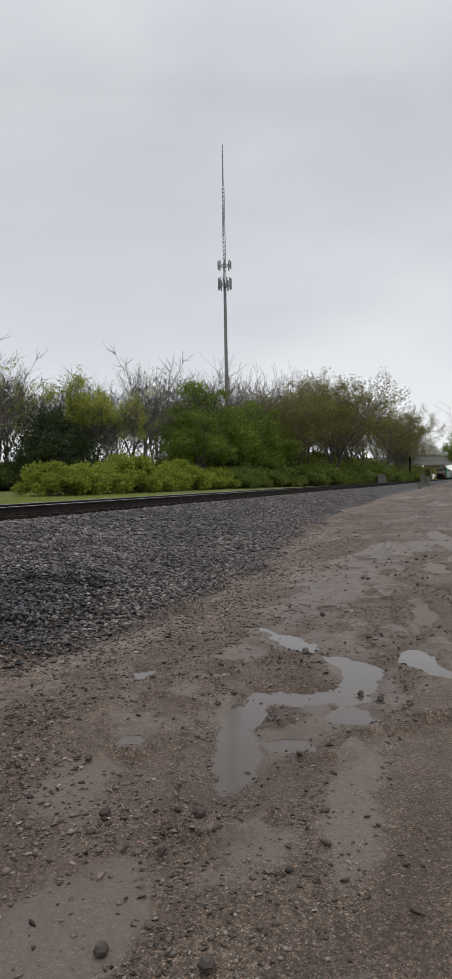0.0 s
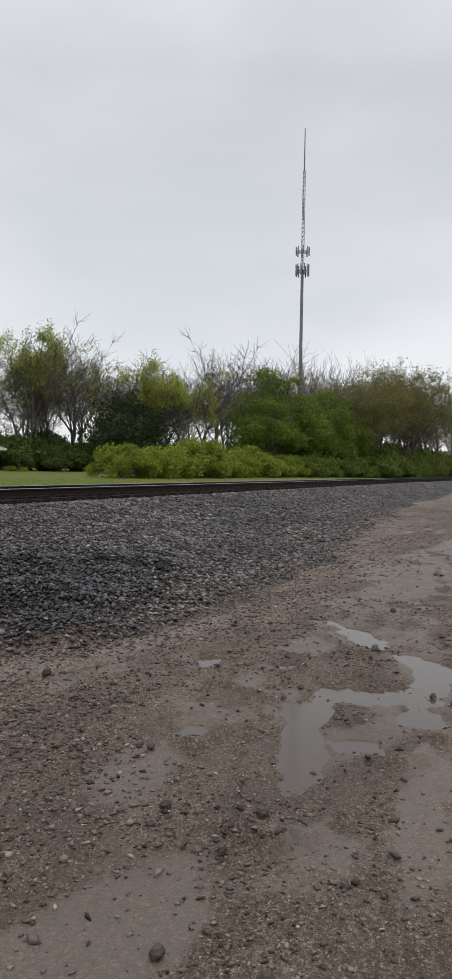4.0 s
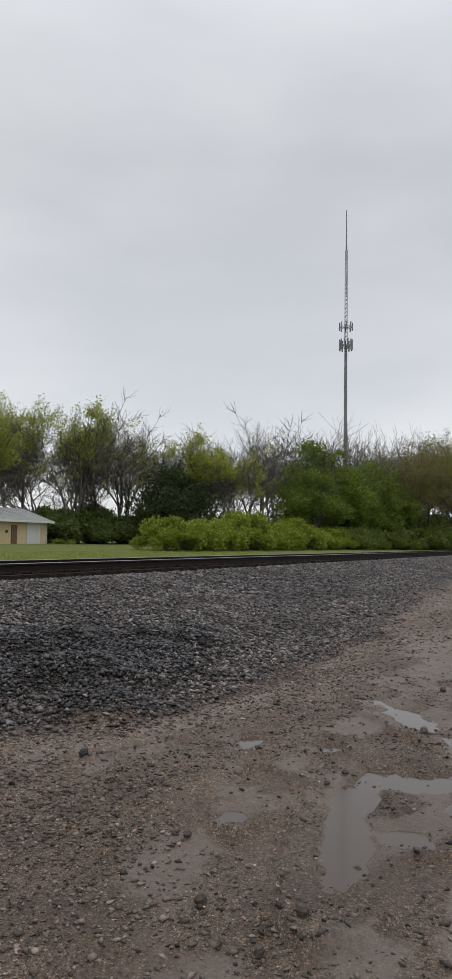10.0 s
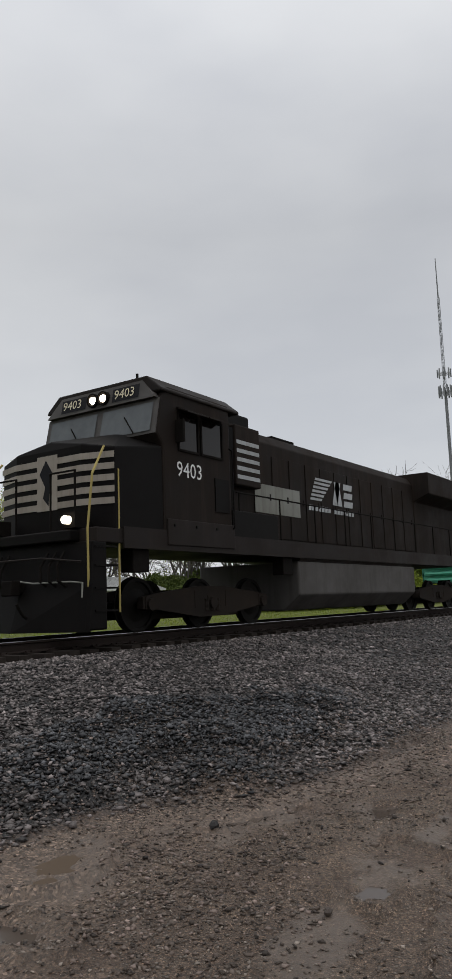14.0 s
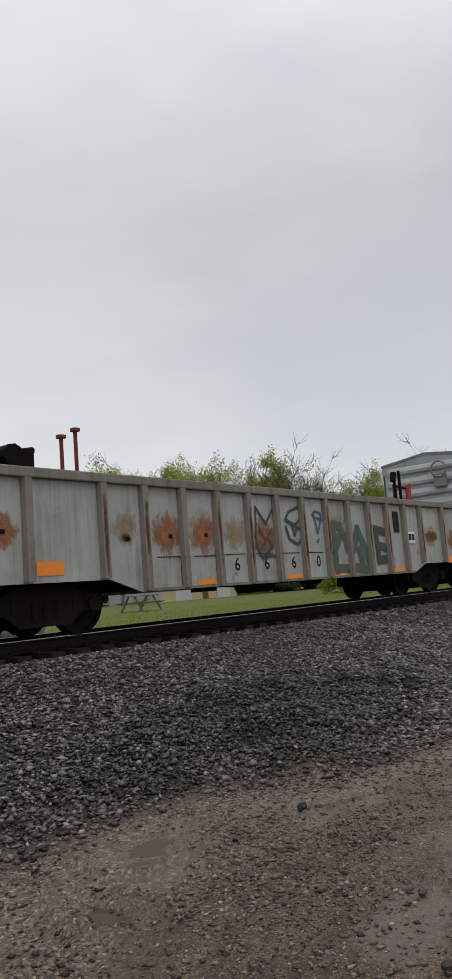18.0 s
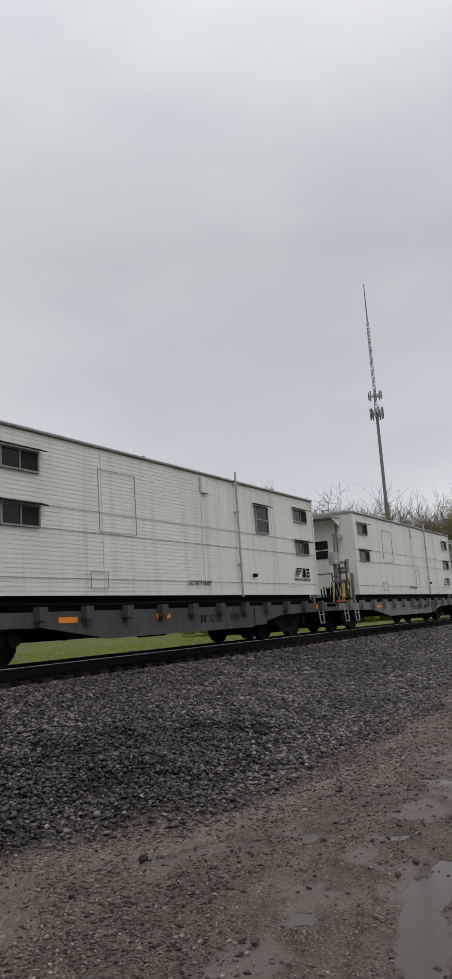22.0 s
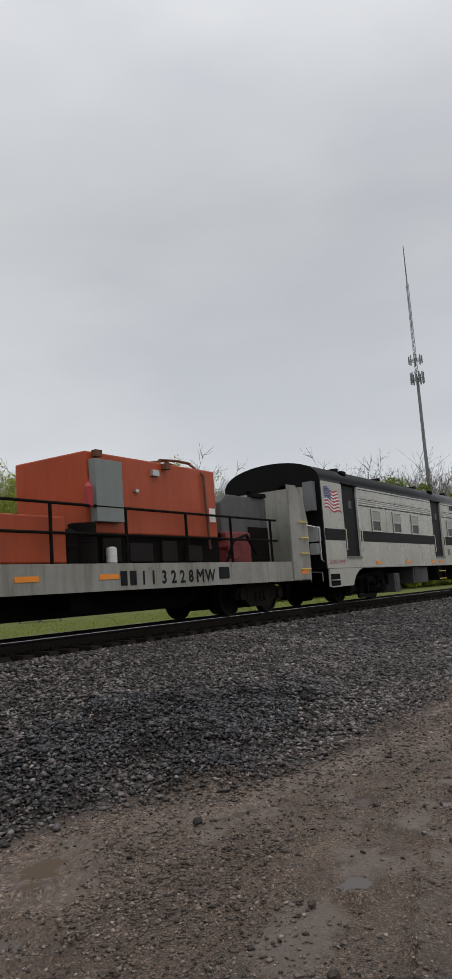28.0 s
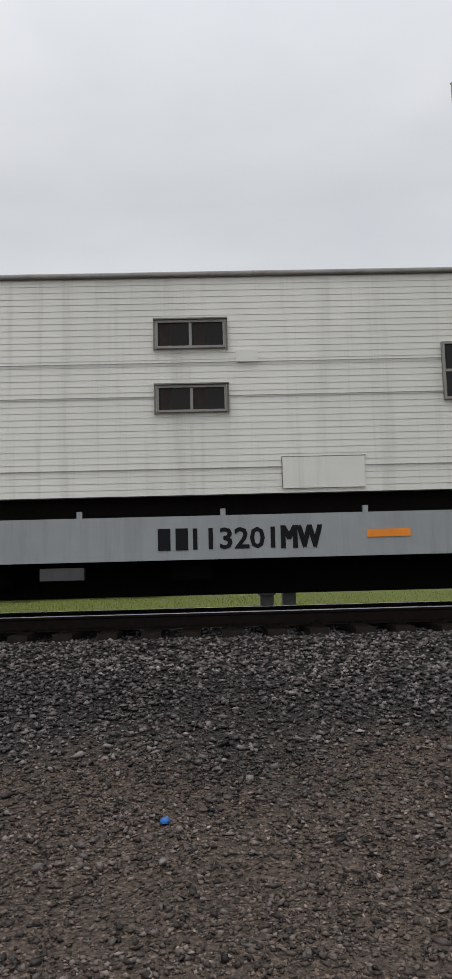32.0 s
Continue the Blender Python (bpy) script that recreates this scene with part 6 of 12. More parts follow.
    lettering(e, left_word, 4.05 if len(left_word) > 4 else 4.5, 1.2, 0.13, BLACK_PAINT, y=-W - 0.066)
    lettering(e, right_word, 11.55, 1.2, 0.13, BLACK_PAINT, y=-W - 0.066)
    part("word_line", MB().box(3.95, 5.0, -W - 0.068, -W - 0.062, 1.14, 1.155).box(11.5, 12.6, -W - 0.068, -W - 0.062, 1.14, 1.155), BLACK_PAINT, e)
    owner_bars(e, 3.22, 0.66, 0.17, 3, BLACK_PAINT, y=-W - 0.024, w=0.125)
    lettering(e, marks, 3.82, 0.66, 0.17, BLACK_PAINT, y=-W - 0.024, bold=0.03, width=0.74)
    lettering(e, "MW", 4.66, 0.66, 0.17, BLACK_PAINT, y=-W - 0.024, bold=0.05, width=0.34)
    emblem(e, 6.75, 3.72, 1.9, y=-W - 0.03)
    part("vent_box", MB().prism([(-W - 0.005, 4.12), (-W - 0.05, 4.13), (-W - 0.16, 3.78), (-W - 0.15, 3.75), (-W - 0.005, 3.77)], "x", xa + 0.16, xa + 0.66), CREAM_BOX, e, "cream slanted plastic vent box")
    for x in (1.15, 13.7):
        lamp = part("marker_bracket", MB().cbox(x, -W - 0.05, 0.91, 0.22, 0.07, 0.05), GREEN_TRIM, e)
        part("marker_lens", MB().cbox(x + 0.02, -W - 0.095, 0.915, 0.12, 0.03, 0.05), RED_PAINT, lamp, "red marker lens")
    lettering(e, "DO NOT HUMP", 8.5, 0.71, 0.12, RED_PAINT, y=-W - 0.024)
    for x in (2.52, 5.35, 8.05, 10.0, 12.4):
        reflector(e, x, 0.68, 0.42, 0.10, -W - 0.024)
    reflector(e, xb - 0.6, 0.92, 0.4, 0.09, -W - 0.024)
    reflector(e, xa + 0.25, 0.92, 0.35, 0.09, -W - 0.024)
    flag(e, xb - 3.20, xb - 2.14, 2.15, 2.95, y=-W - 0.085)
    part("data_plate", MB().box(xb - 2.8, xb - 2.35, -W - 0.074, -W - 0.066, 1.42, 1.66), BLACK_PAINT, e, "black data panel")
    ladder(e, xb - 0.95, 1.09, 2.42, 0.89, YELLOW_PAINT, 4, y=-W - 0.09)
    ladder(e, xa + 0.13, 1.08, 2.44, 0.68, YELLOW_PAINT, 4, y=-W - 0.09)
    ladder(e, -1.46, 1.12, 2.30, 0.42, YELLOW_PAINT, 4, end=xa - 0.11)
    part("ladder_rail", MB().box(xa - 0.18, xa - 0.14, -1.07, -1.03, 1.05, 2.25), GREEN_TRIM, e)
    part("ladder_rail", MB().box(xa - 0.18, xa - 0.14, -1.49, -1.45, 1.05, 2.6), GREEN_TRIM, e)
    ladder(e, -1.42, 2.52, 2.52, 2.4, YELLOW_PAINT, 1, end=xa - 0.13)
    part("end_tag", MB().box(xa - 0.15, xa - 0.135, 0.1, 0.65, 3.0, 3.06), GREY_PALE, e, "pale stencilled strip")
    part("end_platform", MB().box(xa - 0.38, xa - 0.02, -0.9, 0.9, 1.02, 1.06), GREEN_TRIM, e)
    step_iron(e, xa + 0.25, GREEN_TRIM)
    step_iron(e, xb - 0.65, GREEN_TRIM)
    part("hand_lamp", MB().cbox(5.85, -W - 0.05, 3.62, 0.1, 0.08, 0.08), WHITE_PAINT, e)
    hnd = MB().path([(6.3, -W - 0.02, 1.75), (6.3, -W - 0.08, 1.75), (6.3, -W - 0.08, 2.05), (6.3, -W - 0.02, 2.05)], 0.012)
    part("door_handle", hnd, BLACK_STEEL, e)


green_car(322.25, "582320", "DRIVE & AXLE", "HYDRAULIC", 0.0, 15.56)
green_car(340.4, "582158", "AIR", "ELECTRICAL", -0.6, 15.9)

def soft_stain(name, col, strength):
    """Rust that bleeds out of a panel and fades away towards the rim of its patch."""
    m = Mat(name, 0.85, 0.0, 0.15)
    m.colour(m.mix(m.noise(9, 5, 0.7), tuple(q * 0.55 for q in col), tuple(min(1, q * 1.4) for q in col)))
    sp = m.n.new("ShaderNodeSeparateXYZ")
    m.l.new(m.n.new("ShaderNodeTexCoord").outputs["Generated"], sp.inputs[0])
    u, v = m.math("SUBTRACT", sp.outputs[0], 0.5), m.math("SUBTRACT", sp.outputs[2], 0.5)
    r = m.math("POWER", m.math("ADD", m.math("MULTIPLY", u, u), m.math("MULTIPLY", v, v)), 0.5)
    f = m.math("SUBTRACT", m.math("ADD", m.math("MULTIPLY", m.noise(7, 7, 0.75, (1.0, 1.0, 0.6)), 1.3), 0.02), m.math("MULTIPLY", r, 1.55))
    gap, both = m.n.new("ShaderNodeBsdfTransparent"), m.n.new("ShaderNodeMixShader")
    m.l.new(m.ramp(f, (0.05, 0.0), (0.62, strength)), both.inputs[0])
    m.l.new(gap.outputs[0], both.inputs[1])
    m.l.new(m.b.outputs[0], both.inputs[2])
    m.l.new(both.outputs[0], m.n["Material Output"].inputs["Surface"])
    return m.done()


GRIME_SOOT = soft_stain("soot", (0.020, 0.018, 0.016), 0.8)

# ---- grey boxcar with outside posts ----
e = rail_car("grey_boxcar", "blue-grey boxcar with outside posts and white shutter", "boxcar", 358.72)
l = 15.95
under(e, l, (2.15, l - 2.15))
box_body(e, l, 1.0, 4.32, GREY_BLUE, ROOF_DARK, 0.2, cut=[(6.62, 9.38, 1.1, 3.92)])
# Added dark sheet in place of the car's shaded interior.
part("inner_dark", MB().box(6.5, 9.5, -W + 0.10, -W + 0.14, 1.05, 4.0), DARK, e)
shutter(e, 6.62, 9.38, 1.1, 3.92, frame_mat=GREY_BLUE)
end_wall(e, 0.0, -1, 1.0, 4.27, GRIMY_END, 9, deep=0.13)
end_wall(e, l, 1, 1.0, 4.27, GREY_BLUE, 9)
for y0, y1 in ((-1.45, -0.9), (0.2, 1.2)):
    part("end_railing", MB().path([(-0.3, y0, 1.1), (-0.3, y0, 2.2), (-0.3, y1, 2.2), (-0.3, y1, 1.1)], 0.022), GREY_END, e)
pm = MB().prism([(-0.05, 0), (-0.045, -0.09), (0.045, -0.09), (0.05, 0)], "z", 1.15, 4.28).mesh("post", GREY_BLUE)
for x in (0.08, 0.66, 1.6, 2.5, 3.45, 4.4, 5.35, 6.38, 9.62, 10.57, 11.5, 12.45, 13.4, 14.35, 15.3, 15.87):
    p = new("post", pm)
    p.parent, p.location = e, (x, -W, 0)
part("side_sill", MB().prism([(0.1, 1.06), (l - 0.1, 1.06), (l - 0.1, 0.98), (13.6, 1.0), (12.9, 0.84), (3.2, 0.84), (2.5, 1.0), (0.1, 0.98)], "y", -W - 0.04, -W + 0.02), GREY_BLUE, e, "kinked side sill")
part("eave_rail", MB().box(0, l, -W - 0.07, -W, 4.22, 4.32), GREY_BLUE, e)
part("lower_rail", MB().box(5.6, 10.2, -W - 0.12, -W - 0.03, 1.04, 1.09), GREY_END, e)
owner_bars(e, 0.88, 1.64, 0.17, 2, BLACK_PAINT)
lettering(e, "451", 1.18, 1.64, 0.19, BLACK_PAINT, bold=0.035, width=0.36)
lettering(e, "433", 1.85, 1.64, 0.19, BLACK_PAINT, bold=0.035, width=0.36)
reflector(e, 0.98, 1.32, 0.5, 0.22)
for x in (3.95, 6.55, 8.2, 9.55, 13.9):
    reflector(e, x, 1.02, 0.42, 0.085, -W - 0.046)
reflector(e, 14.4, 1.12, 0.5, 0.2)
part("data_plate", MB().box(4.85, 5.5, -W - 0.02, -W - 0.005, 1.62, 2.0), BLACK_PAINT, e, "black data panel with pale bars")
for z in (1.72, 1.82, 1.92):
    part("marking", MB().box(4.92, 5.28, -W - 0.024, -W - 0.021, z, z + 0.03), GREY_PALE, e)
part("data_plate", MB().box(14.75, 15.2, -W - 0.02, -W - 0.005, 1.45, 1.8), plain("maroon_plate", (0.10, 0.04, 0.035)), e)
for bx in (4.1, 13.85):
    part("tag_box", MB().cbox(bx, -W - 0.03, 1.75, 0.16, 0.06, 0.1), GREY_END, e)
part("lock_box", MB().cbox(6.45, -W - 0.08, 2.95, 0.14, 0.1, 0.2), GREY_END, e)
part("red_latch", MB().cbox(6.6, -W - 0.06, 1.85, 0.16, 0.08, 0.22).cbox(6.55, -W - 0.08, 1.98, 0.3, 0.05, 0.05), RED_PAINT, e)
lettering(e, "CYLINDER", 5.75, 1.14, 0.09, BLACK_PAINT)
ladder(e, 0.22, 1.2, 2.55, 0.42, GREY_BLUE, 4, rails=False, y=-W - 0.1)
ladder(e, 15.3, 1.2, 2.5, 0.45, GREY_BLUE, 4, y=-W - 0.1)
ladder(e, -1.35, 1.25, 2.55, 0.5, GREY_BLUE, 4, end=-0.06)
part("hand_brake", MB().lathe([(0.24, -0.02), (0.27, 0.0), (0.24, 0.02), (0.21, 0.0)], (-0.2, 0.75, 2.0), "x", 18, ring=True).cbox(-0.14, 0.7, 1.95, 0.16, 0.3, 0.5), TANK_GRIME, e, "hand brake wheel and gear box")
part("end_box", MB().cbox(-0.12, -0.55, 2.15, 0.10, 0.5, 0.4), GREY_END, e, "grey end cabinet", bevel=0.01)
part("grime_run", MB().box(-0.155, -0.150, -1.5, 1.5, 1.0, 2.6), GRIME_SOOT, e, "black soot over the lower end")
for y in np.linspace(-1.3, 1.3, 9):
    part("end_rivet", MB().cbox(-0.09, float(y), 4.26 + 0.17 * (1 - abs(float(y)) / 1.5) - 0.10, 0.03, 0.06, 0.045), GRIMY_END, e)
part("pipe", MB().path([(-0.2, -0.9, 2.3), (-0.24, -0.8, 2.75), (-0.24, 0.9, 2.72), (-0.2, 1.2, 2.5)], 0.022), GREY_END, e, "grey air pipe across the end")
part("end_platform", MB().box(-0.4, -0.02, -0.9, 1.0, 1.08, 1.12).path([(-0.3, -0.3, 1.12), (-0.3, -0.3, 1.9)], 0.02), GREY_END, e)
step_iron(e, 0.2, GREY_BLUE, 1.0, 0.45, 0.6)
step_iron(e, 15.2, GREY_BLUE, 1.0, 0.45, 0.6)
part("vent", MB().box(0.1, 15.8, -W - 0.09, -W - 0.07, 4.29, 4.31), GREY_END, e)


# ---- gondolas ----
def gondola(name, label, s, l, top, mat, ribs, low, mid, end_n=4, rib_mat=None):
    rib_mat = rib_mat or mat
    e = rail_car(name, label, "gondola", s)
    under(e, l, (2.0, l - 2.0))
    for y0, y1, nm in ((-W, -W + 0.03, 1), (W - 0.03, W, 2)):
        part("side_wall", MB().prism([(0.0, top), (l, top), (l, low), (l - 2.9, low), (l - 3.55, mid), (3.55, mid), (2.9, low), (0.0, low)], "y", y0, y1), mat, e)
    part("floor", MB().box(0.05, l - 0.05, -W + 0.04, W - 0.04, low + 0.05, low + 0.12), BLACK_STEEL, e)
    for x, d in ((0.0, -1), (l, 1)):
        end_wall(e, x, d, low, top - 0.02, mat, end_n)
    part("top_rim", MB().box(-0.05, l + 0.05, -W - 0.09, -W + 0.06, top - 0.04, top + 0.11), rib_mat, e, "thick battered top rim", bevel=0.02)
    part("top_rim", MB().box(-0.05, l + 0.05, W - 0.06, W + 0.09, top - 0.04, top + 0.11), rib_mat, e, bevel=0.02)
    for x in (0.0, l):
        part("end_rim", MB().box(x - 0.06, x + 0.06, -W + 0.06, W - 0.06, top, top + 0.10), rib_mat, e)
    me = MB().prism([(-0.08, 0), (-0.06, -0.10), (0.06, -0.10), (0.08, 0)], "z", mid + 0.02, top - 0.04).mesh("rib", rib_mat)
    me2 = MB().prism([(-0.08, 0), (-0.06, -0.10), (0.06, -0.10), (0.08, 0)], "z", low + 0.02, top - 0.04).mesh("rib", rib_mat)
    part("bottom_angle", MB().box(3.6, l - 3.6, -W - 0.05, -W - 0.001, mid, mid + 0.05), rib_mat, e)
    for x in ribs:
        o = new("rib", me if 3.4 < x < l - 3.4 else me2)
        o.parent, o.location = e, (x, -W, 0)
    return e


GON_RIBS = [0.1, 1.4, 2.78] + [3.66 + i * 0.905 for i in range(12)] + [14.95, 16.55]
# Rusty rib paint; its darker base also carries the ribs' shaded side.
GREY_RIB = painted("rusting_shaded_gondola_rib", (0.25, 0.232, 0.20), (0.095, 0.066, 0.044), 0.95, 0.8, rust=0.9)
e = gondola("grey_gondola", "worn grey gondola with rust and graffiti, carrying scrap", 376.9, 16.7, 2.33, GREY_GON, GON_RIBS, 0.80, 0.58, rib_mat=GREY_RIB)
for i, c in enumerate("6660"):
    lettering(e, c, 5.92 + i * 0.905, 0.84, 0.25, BLACK_PAINT, bold=0.012)
    part("stencil_line", MB().box(5.68 + i * 0.9, 6.22 + i * 0.9, -W - 0.01, -W - 0.004, 1.14, 1.155), BLACK_PAINT, e)
for x in (3.92, 4.83):
    part("stencil_line", MB().box(x, x + 0.58, -W - 0.01, -W - 0.004, 1.12, 1.135).box(x + 0.56, x + 0.58, -W - 0.01, -W - 0.004, 0.66, 1.12), BLACK_PAINT, e)
for x in (4.88, 7.55, 9.3, 12.05):
    reflector(e, x, 0.62, 0.5, 0.1)
reflector(e, 1.54, 0.90, 0.48, 0.2)
reflector(e, 15.2, 0.78, 0.4, 0.2)


def scrawl(parent, x0, x1, z0, z1, mat, n, seed, y=-W - 0.012):
    """Sprayed strokes: a wandering ribbon of paint."""
    r = random.Random(seed)
    mb = MB()
    for _ in range(n):
        x, z = r.uniform(x0, x1), r.uniform(z0, z1)
        a, w = r.uniform(0, 6.28), r.uniform(0.03, 0.06)
        pts = []
        for _k in range(12):
            pts.append((x, z))
            a += r.uniform(-0.9, 0.9)
            x, z = min(x1, max(x0, x + 0.11 * math.cos(a))), min(z1, max(z0, z + 0.11 * math.sin(a)))
        for (ax, az), (bx, bz) in zip(pts, pts[1:]):
            dx, dz = bx - ax, bz - az
            d = math.hypot(dx, dz) or 1
            ox, oz = -dz / d * w / 2, dx / d * w / 2
            mb.add([(ax + ox, y, az + oz), (bx + ox, y, bz + oz), (bx - ox, y, bz - oz), (ax - ox, y, az - oz)], [(0, 1, 2, 3)])
    return part("graffiti", mb, mat, parent, "sprayed graffiti strokes")


def strokes(parent, lines, w, mat, y=-W - 0.012, label="sprayed graffiti letter"):
    """One sprayed letter: ribbons of paint along its lines."""
    mb = MB()
    for ln in lines:
        for (ax, az), (bx, bz) in zip(ln, ln[1:]):
            d = math.hypot(bx - ax, bz - az) or 1
            ux, uz = (bx - ax) / d * w * 0.35, (bz - az) / d * w * 0.35
            ox, oz = -(bz - az) / d * w / 2, (bx - ax) / d * w / 2
            ax, az, bx, bz = ax - ux, az - uz, bx + ux, bz + uz
            mb.add([(ax + ox, y, az + oz), (bx + ox, y, bz + oz), (bx - ox, y, bz - oz), (ax - ox, y, az - oz)], [(0, 1, 2, 3)])
            y -= 0.0012
    return part("graffiti", mb, mat, parent, label)


def worn_stain(name, col, cover):
    """Paint that has come through in flecks, bare between them."""
    m = Mat(name, 0.8, 0.0, 0.2)
    m.colour(m.mix(m.noise(6, 5, 0.7), tuple(q * 0.6 for q in col), tuple(min(1, q * 1.35) for q in col)))
    gap = m.n.new("ShaderNodeBsdfTransparent")
    both = m.n.new("ShaderNodeMixShader")
    m.l.new(m.ramp(m.noise(5.5, 7, 0.75, (1.0, 1.0, 0.55)), (0.52 - cover * 0.3, 0.0), (0.62 - cover * 0.3, 1.0)), both.inputs[0])
    m.l.new(gap.outputs[0], both.inputs[1])
    m.l.new(m.b.outputs[0], both.inputs[2])
    m.l.new(both.outputs[0], m.n["Material Output"].inputs["Surface"])
    return m.done()


SPRAY = worn_stain("faded_dark_spray", (0.075, 0.085, 0.075), 0.75)
SPRAY_GREEN = worn_stain("faded_green_spray", (0.10, 0.125, 0.10), 0.9)
SPRAY_BLUE = worn_stain("faded_blue_spray", (0.10, 0.12, 0.17), 0.85)
RUSTY_BIN = painted("rusty_bin_steel", (0.062, 0.040, 0.030), (0.022, 0.016, 0.013), 0.8, 0.8, rust=0.6)
RUST_STAIN = soft_stain("orange_rust_stain", (0.36, 0.155, 0.070), 0.9)
RUST_FAINT = soft_stain("faint_yellow_rust_stain", (0.40, 0.30, 0.17), 0.6)
GRIME_RUN = soft_stain("grime_run", (0.10, 0.095, 0.085), 0.55)
RUST_RUN = soft_stain("brown_rust_run", (0.15, 0.070, 0.040), 0.85)
strokes(e, [[(6.60, 1.25), (6.66, 2.05), (6.95, 1.72), (7.2, 2.02), (7.3, 1.15)], [(6.72, 1.1), (7.28, 1.1)], [(6.72, 1.62), (6.9, 1.4), (6.72, 1.22)], [(7.12, 1.62), (6.96, 1.45), (7.12, 1.3), (7.0, 1.2)], [(6.6, 1.3), (6.8, 1.05), (7.05, 1.25)]], 0.055, SPRAY)
strokes(e, [[(8.2, 2.12), (7.75, 1.98), (7.62, 1.82), (7.95, 1.72), (8.15, 1.85)], [(7.62, 1.68), (7.72, 1.42), (8.0, 1.32), (8.2, 1.5), (8.2, 1.75)], [(7.85, 1.7), (7.9, 1.5), (8.0, 1.68)], [(7.6, 1.82), (8.2, 1.6)]], 0.06, SPRAY)
strokes(e, [[(8.62, 1.95), (8.72, 2.02), (8.92, 1.98), (8.95, 1.85), (8.72, 1.88), (8.62, 1.95)], [(8.7, 1.86), (8.76, 1.55), (8.93, 1.85)], [(8.72, 1.36), (8.78, 1.42)]], 0.055, SPRAY_BLUE)
strokes(e, [[(9.42, 0.72), (9.42, 1.75), (9.65, 1.72), (9.9, 1.4), (9.93, 1.2)], [(9.4, 0.78), (9.9, 0.78)], [(9.42, 1.2), (9.62, 1.45)]], 0.19, SPRAY_GREEN)
strokes(e, [[(10.2, 1.2), (10.42, 1.66), (10.72, 1.2), (10.9, 0.72)], [(10.25, 0.78), (10.75, 0.72)], [(10.45, 1.2), (10.55, 0.85)]], 0.22, SPRAY_GREEN)
strokes(e, [[(11.25, 1.66), (11.65, 1.6)], [(11.28, 1.62), (11.32, 0.92), (11.7, 0.95)], [(11.3, 1.28), (11.65, 1.22)]], 0.21, SPRAY)
def stain(x0, x1, z0, z1, mat, hole=False):
    st = part("rust_stain", MB().box(x0, x1, -W - 0.0075, -W - 0.006, z0, z1), mat, e, "rust bleeding through worn grey paint")
    if hole:
        part("rust_hole", MB().cbox((x0 + x1) / 2 + 0.05, -W - 0.009, (z0 + z1) / 2 - 0.03, 0.10, 0.003, 0.07), BLACK_STEEL, st)


stain(3.72, 4.72, 1.05, 1.95, RUST_STAIN, True)
stain(4.62, 5.62, 1.05, 2.0, RUST_STAIN, True)
stain(5.5, 6.5, 1.1, 1.95, RUST_FAINT)
stain(6.4, 7.35, 1.0, 1.9, RUST_STAIN)
stain(2.9, 3.6, 1.2, 2.0, RUST_FAINT)
stain(3.1, 3.4, 1.35, 1.55, RUST_RUN, True)
stain(0.55, 1.35, 1.2, 1.9, RUST_STAIN, True)
stain(9.15, 9.98, 1.3, 2.1, RUST_FAINT)
stain(13.65, 14.85, 1.1, 1.9, RUST_FAINT)
stain(13.8, 14.8, 1.3, 1.7, RUST_STAIN)
stain(15.1, 16.4, 1.0, 1.8, RUST_STAIN)
for i, x in enumerate(GON_RIBS):
    if i % 3 != 1:
        part("rust_streak", MB().box(x - 0.057, x + 0.057, -W - 0.104, -W - 0.101, 0.75 + 0.15 * (i % 2), 2.28), RUST_RUN, e)
part("data_plate", MB().box(12.2, 12.48, -W - 0.02, -W - 0.005, 1.6, 2.12), BLACK_PAINT, e)
pl = part("data_plate", MB().box(12.9, 13.28, -W - 0.02, -W - 0.005, 1.32, 1.62), WHITE_PAINT, e, "white-edged data panel")
for x in (12.94, 13.11):
    part("panel", MB().box(x, x + 0.14, -W - 0.024, -W - 0.021, 1.4, 1.56), BLACK_PAINT, pl)
ladder(e, 0.3, 1.0, 2.1, 0.45, GREY_GON, 4)
ladder(e, 16.0, 1.0, 2.1, 0.45, GREY_GON, 4)
step_iron(e, 0.3, GREY_GON, 0.8)
step_iron(e, 15.9, GREY_GON, 0.8)


def load(parent, name, mb, mat, label, cat):
    """A thing carried on a car: stays a thing of its own and moves along."""
    o = new(name, mb.mesh(name, mat))
    s = [q for q in MOVERS if q[0] is parent][0][1]
    o.matrix_basis = pose(s, Y_MID, RAIL_Z)
    tagged(o, label, cat)
    MOVERS.append((o, s))
    return o


load(e, "scrap_bin", MB().box(-0.02, 0.86, 0.2, 1.4, 0.93, 3.22).path([(0.86, 0.3, 3.18), (1.35, 0.3, 3.18), (1.35, 0.3, 2.6)], 0.02).box(-0.04, 0.88, 0.16, 0.2, 3.12, 3.24), RUSTY_BIN, "rusty brown steel bin standing in a gondola", "bin")
for x, h in ((1.35, 3.0), (1.85, 2.95), (2.35, 3.05)):
    load(e, "machine_part", MB().lathe([(0.0, 0.93), (0.20, 0.93), (0.20, h - 0.25), (0.27, h - 0.22), (0.27, h - 0.10), (0.15, h - 0.06), (0.15, h), (0.0, h)], (x, 0.3, 0.0), "z", 12).tube((x - 0.24, 0.3, h - 0.2), (x - 0.24, 0.3, h + 0.12), 0.05, 6), BLACK_STEEL, "upright black greasy machine part in a gondola", "machinery")
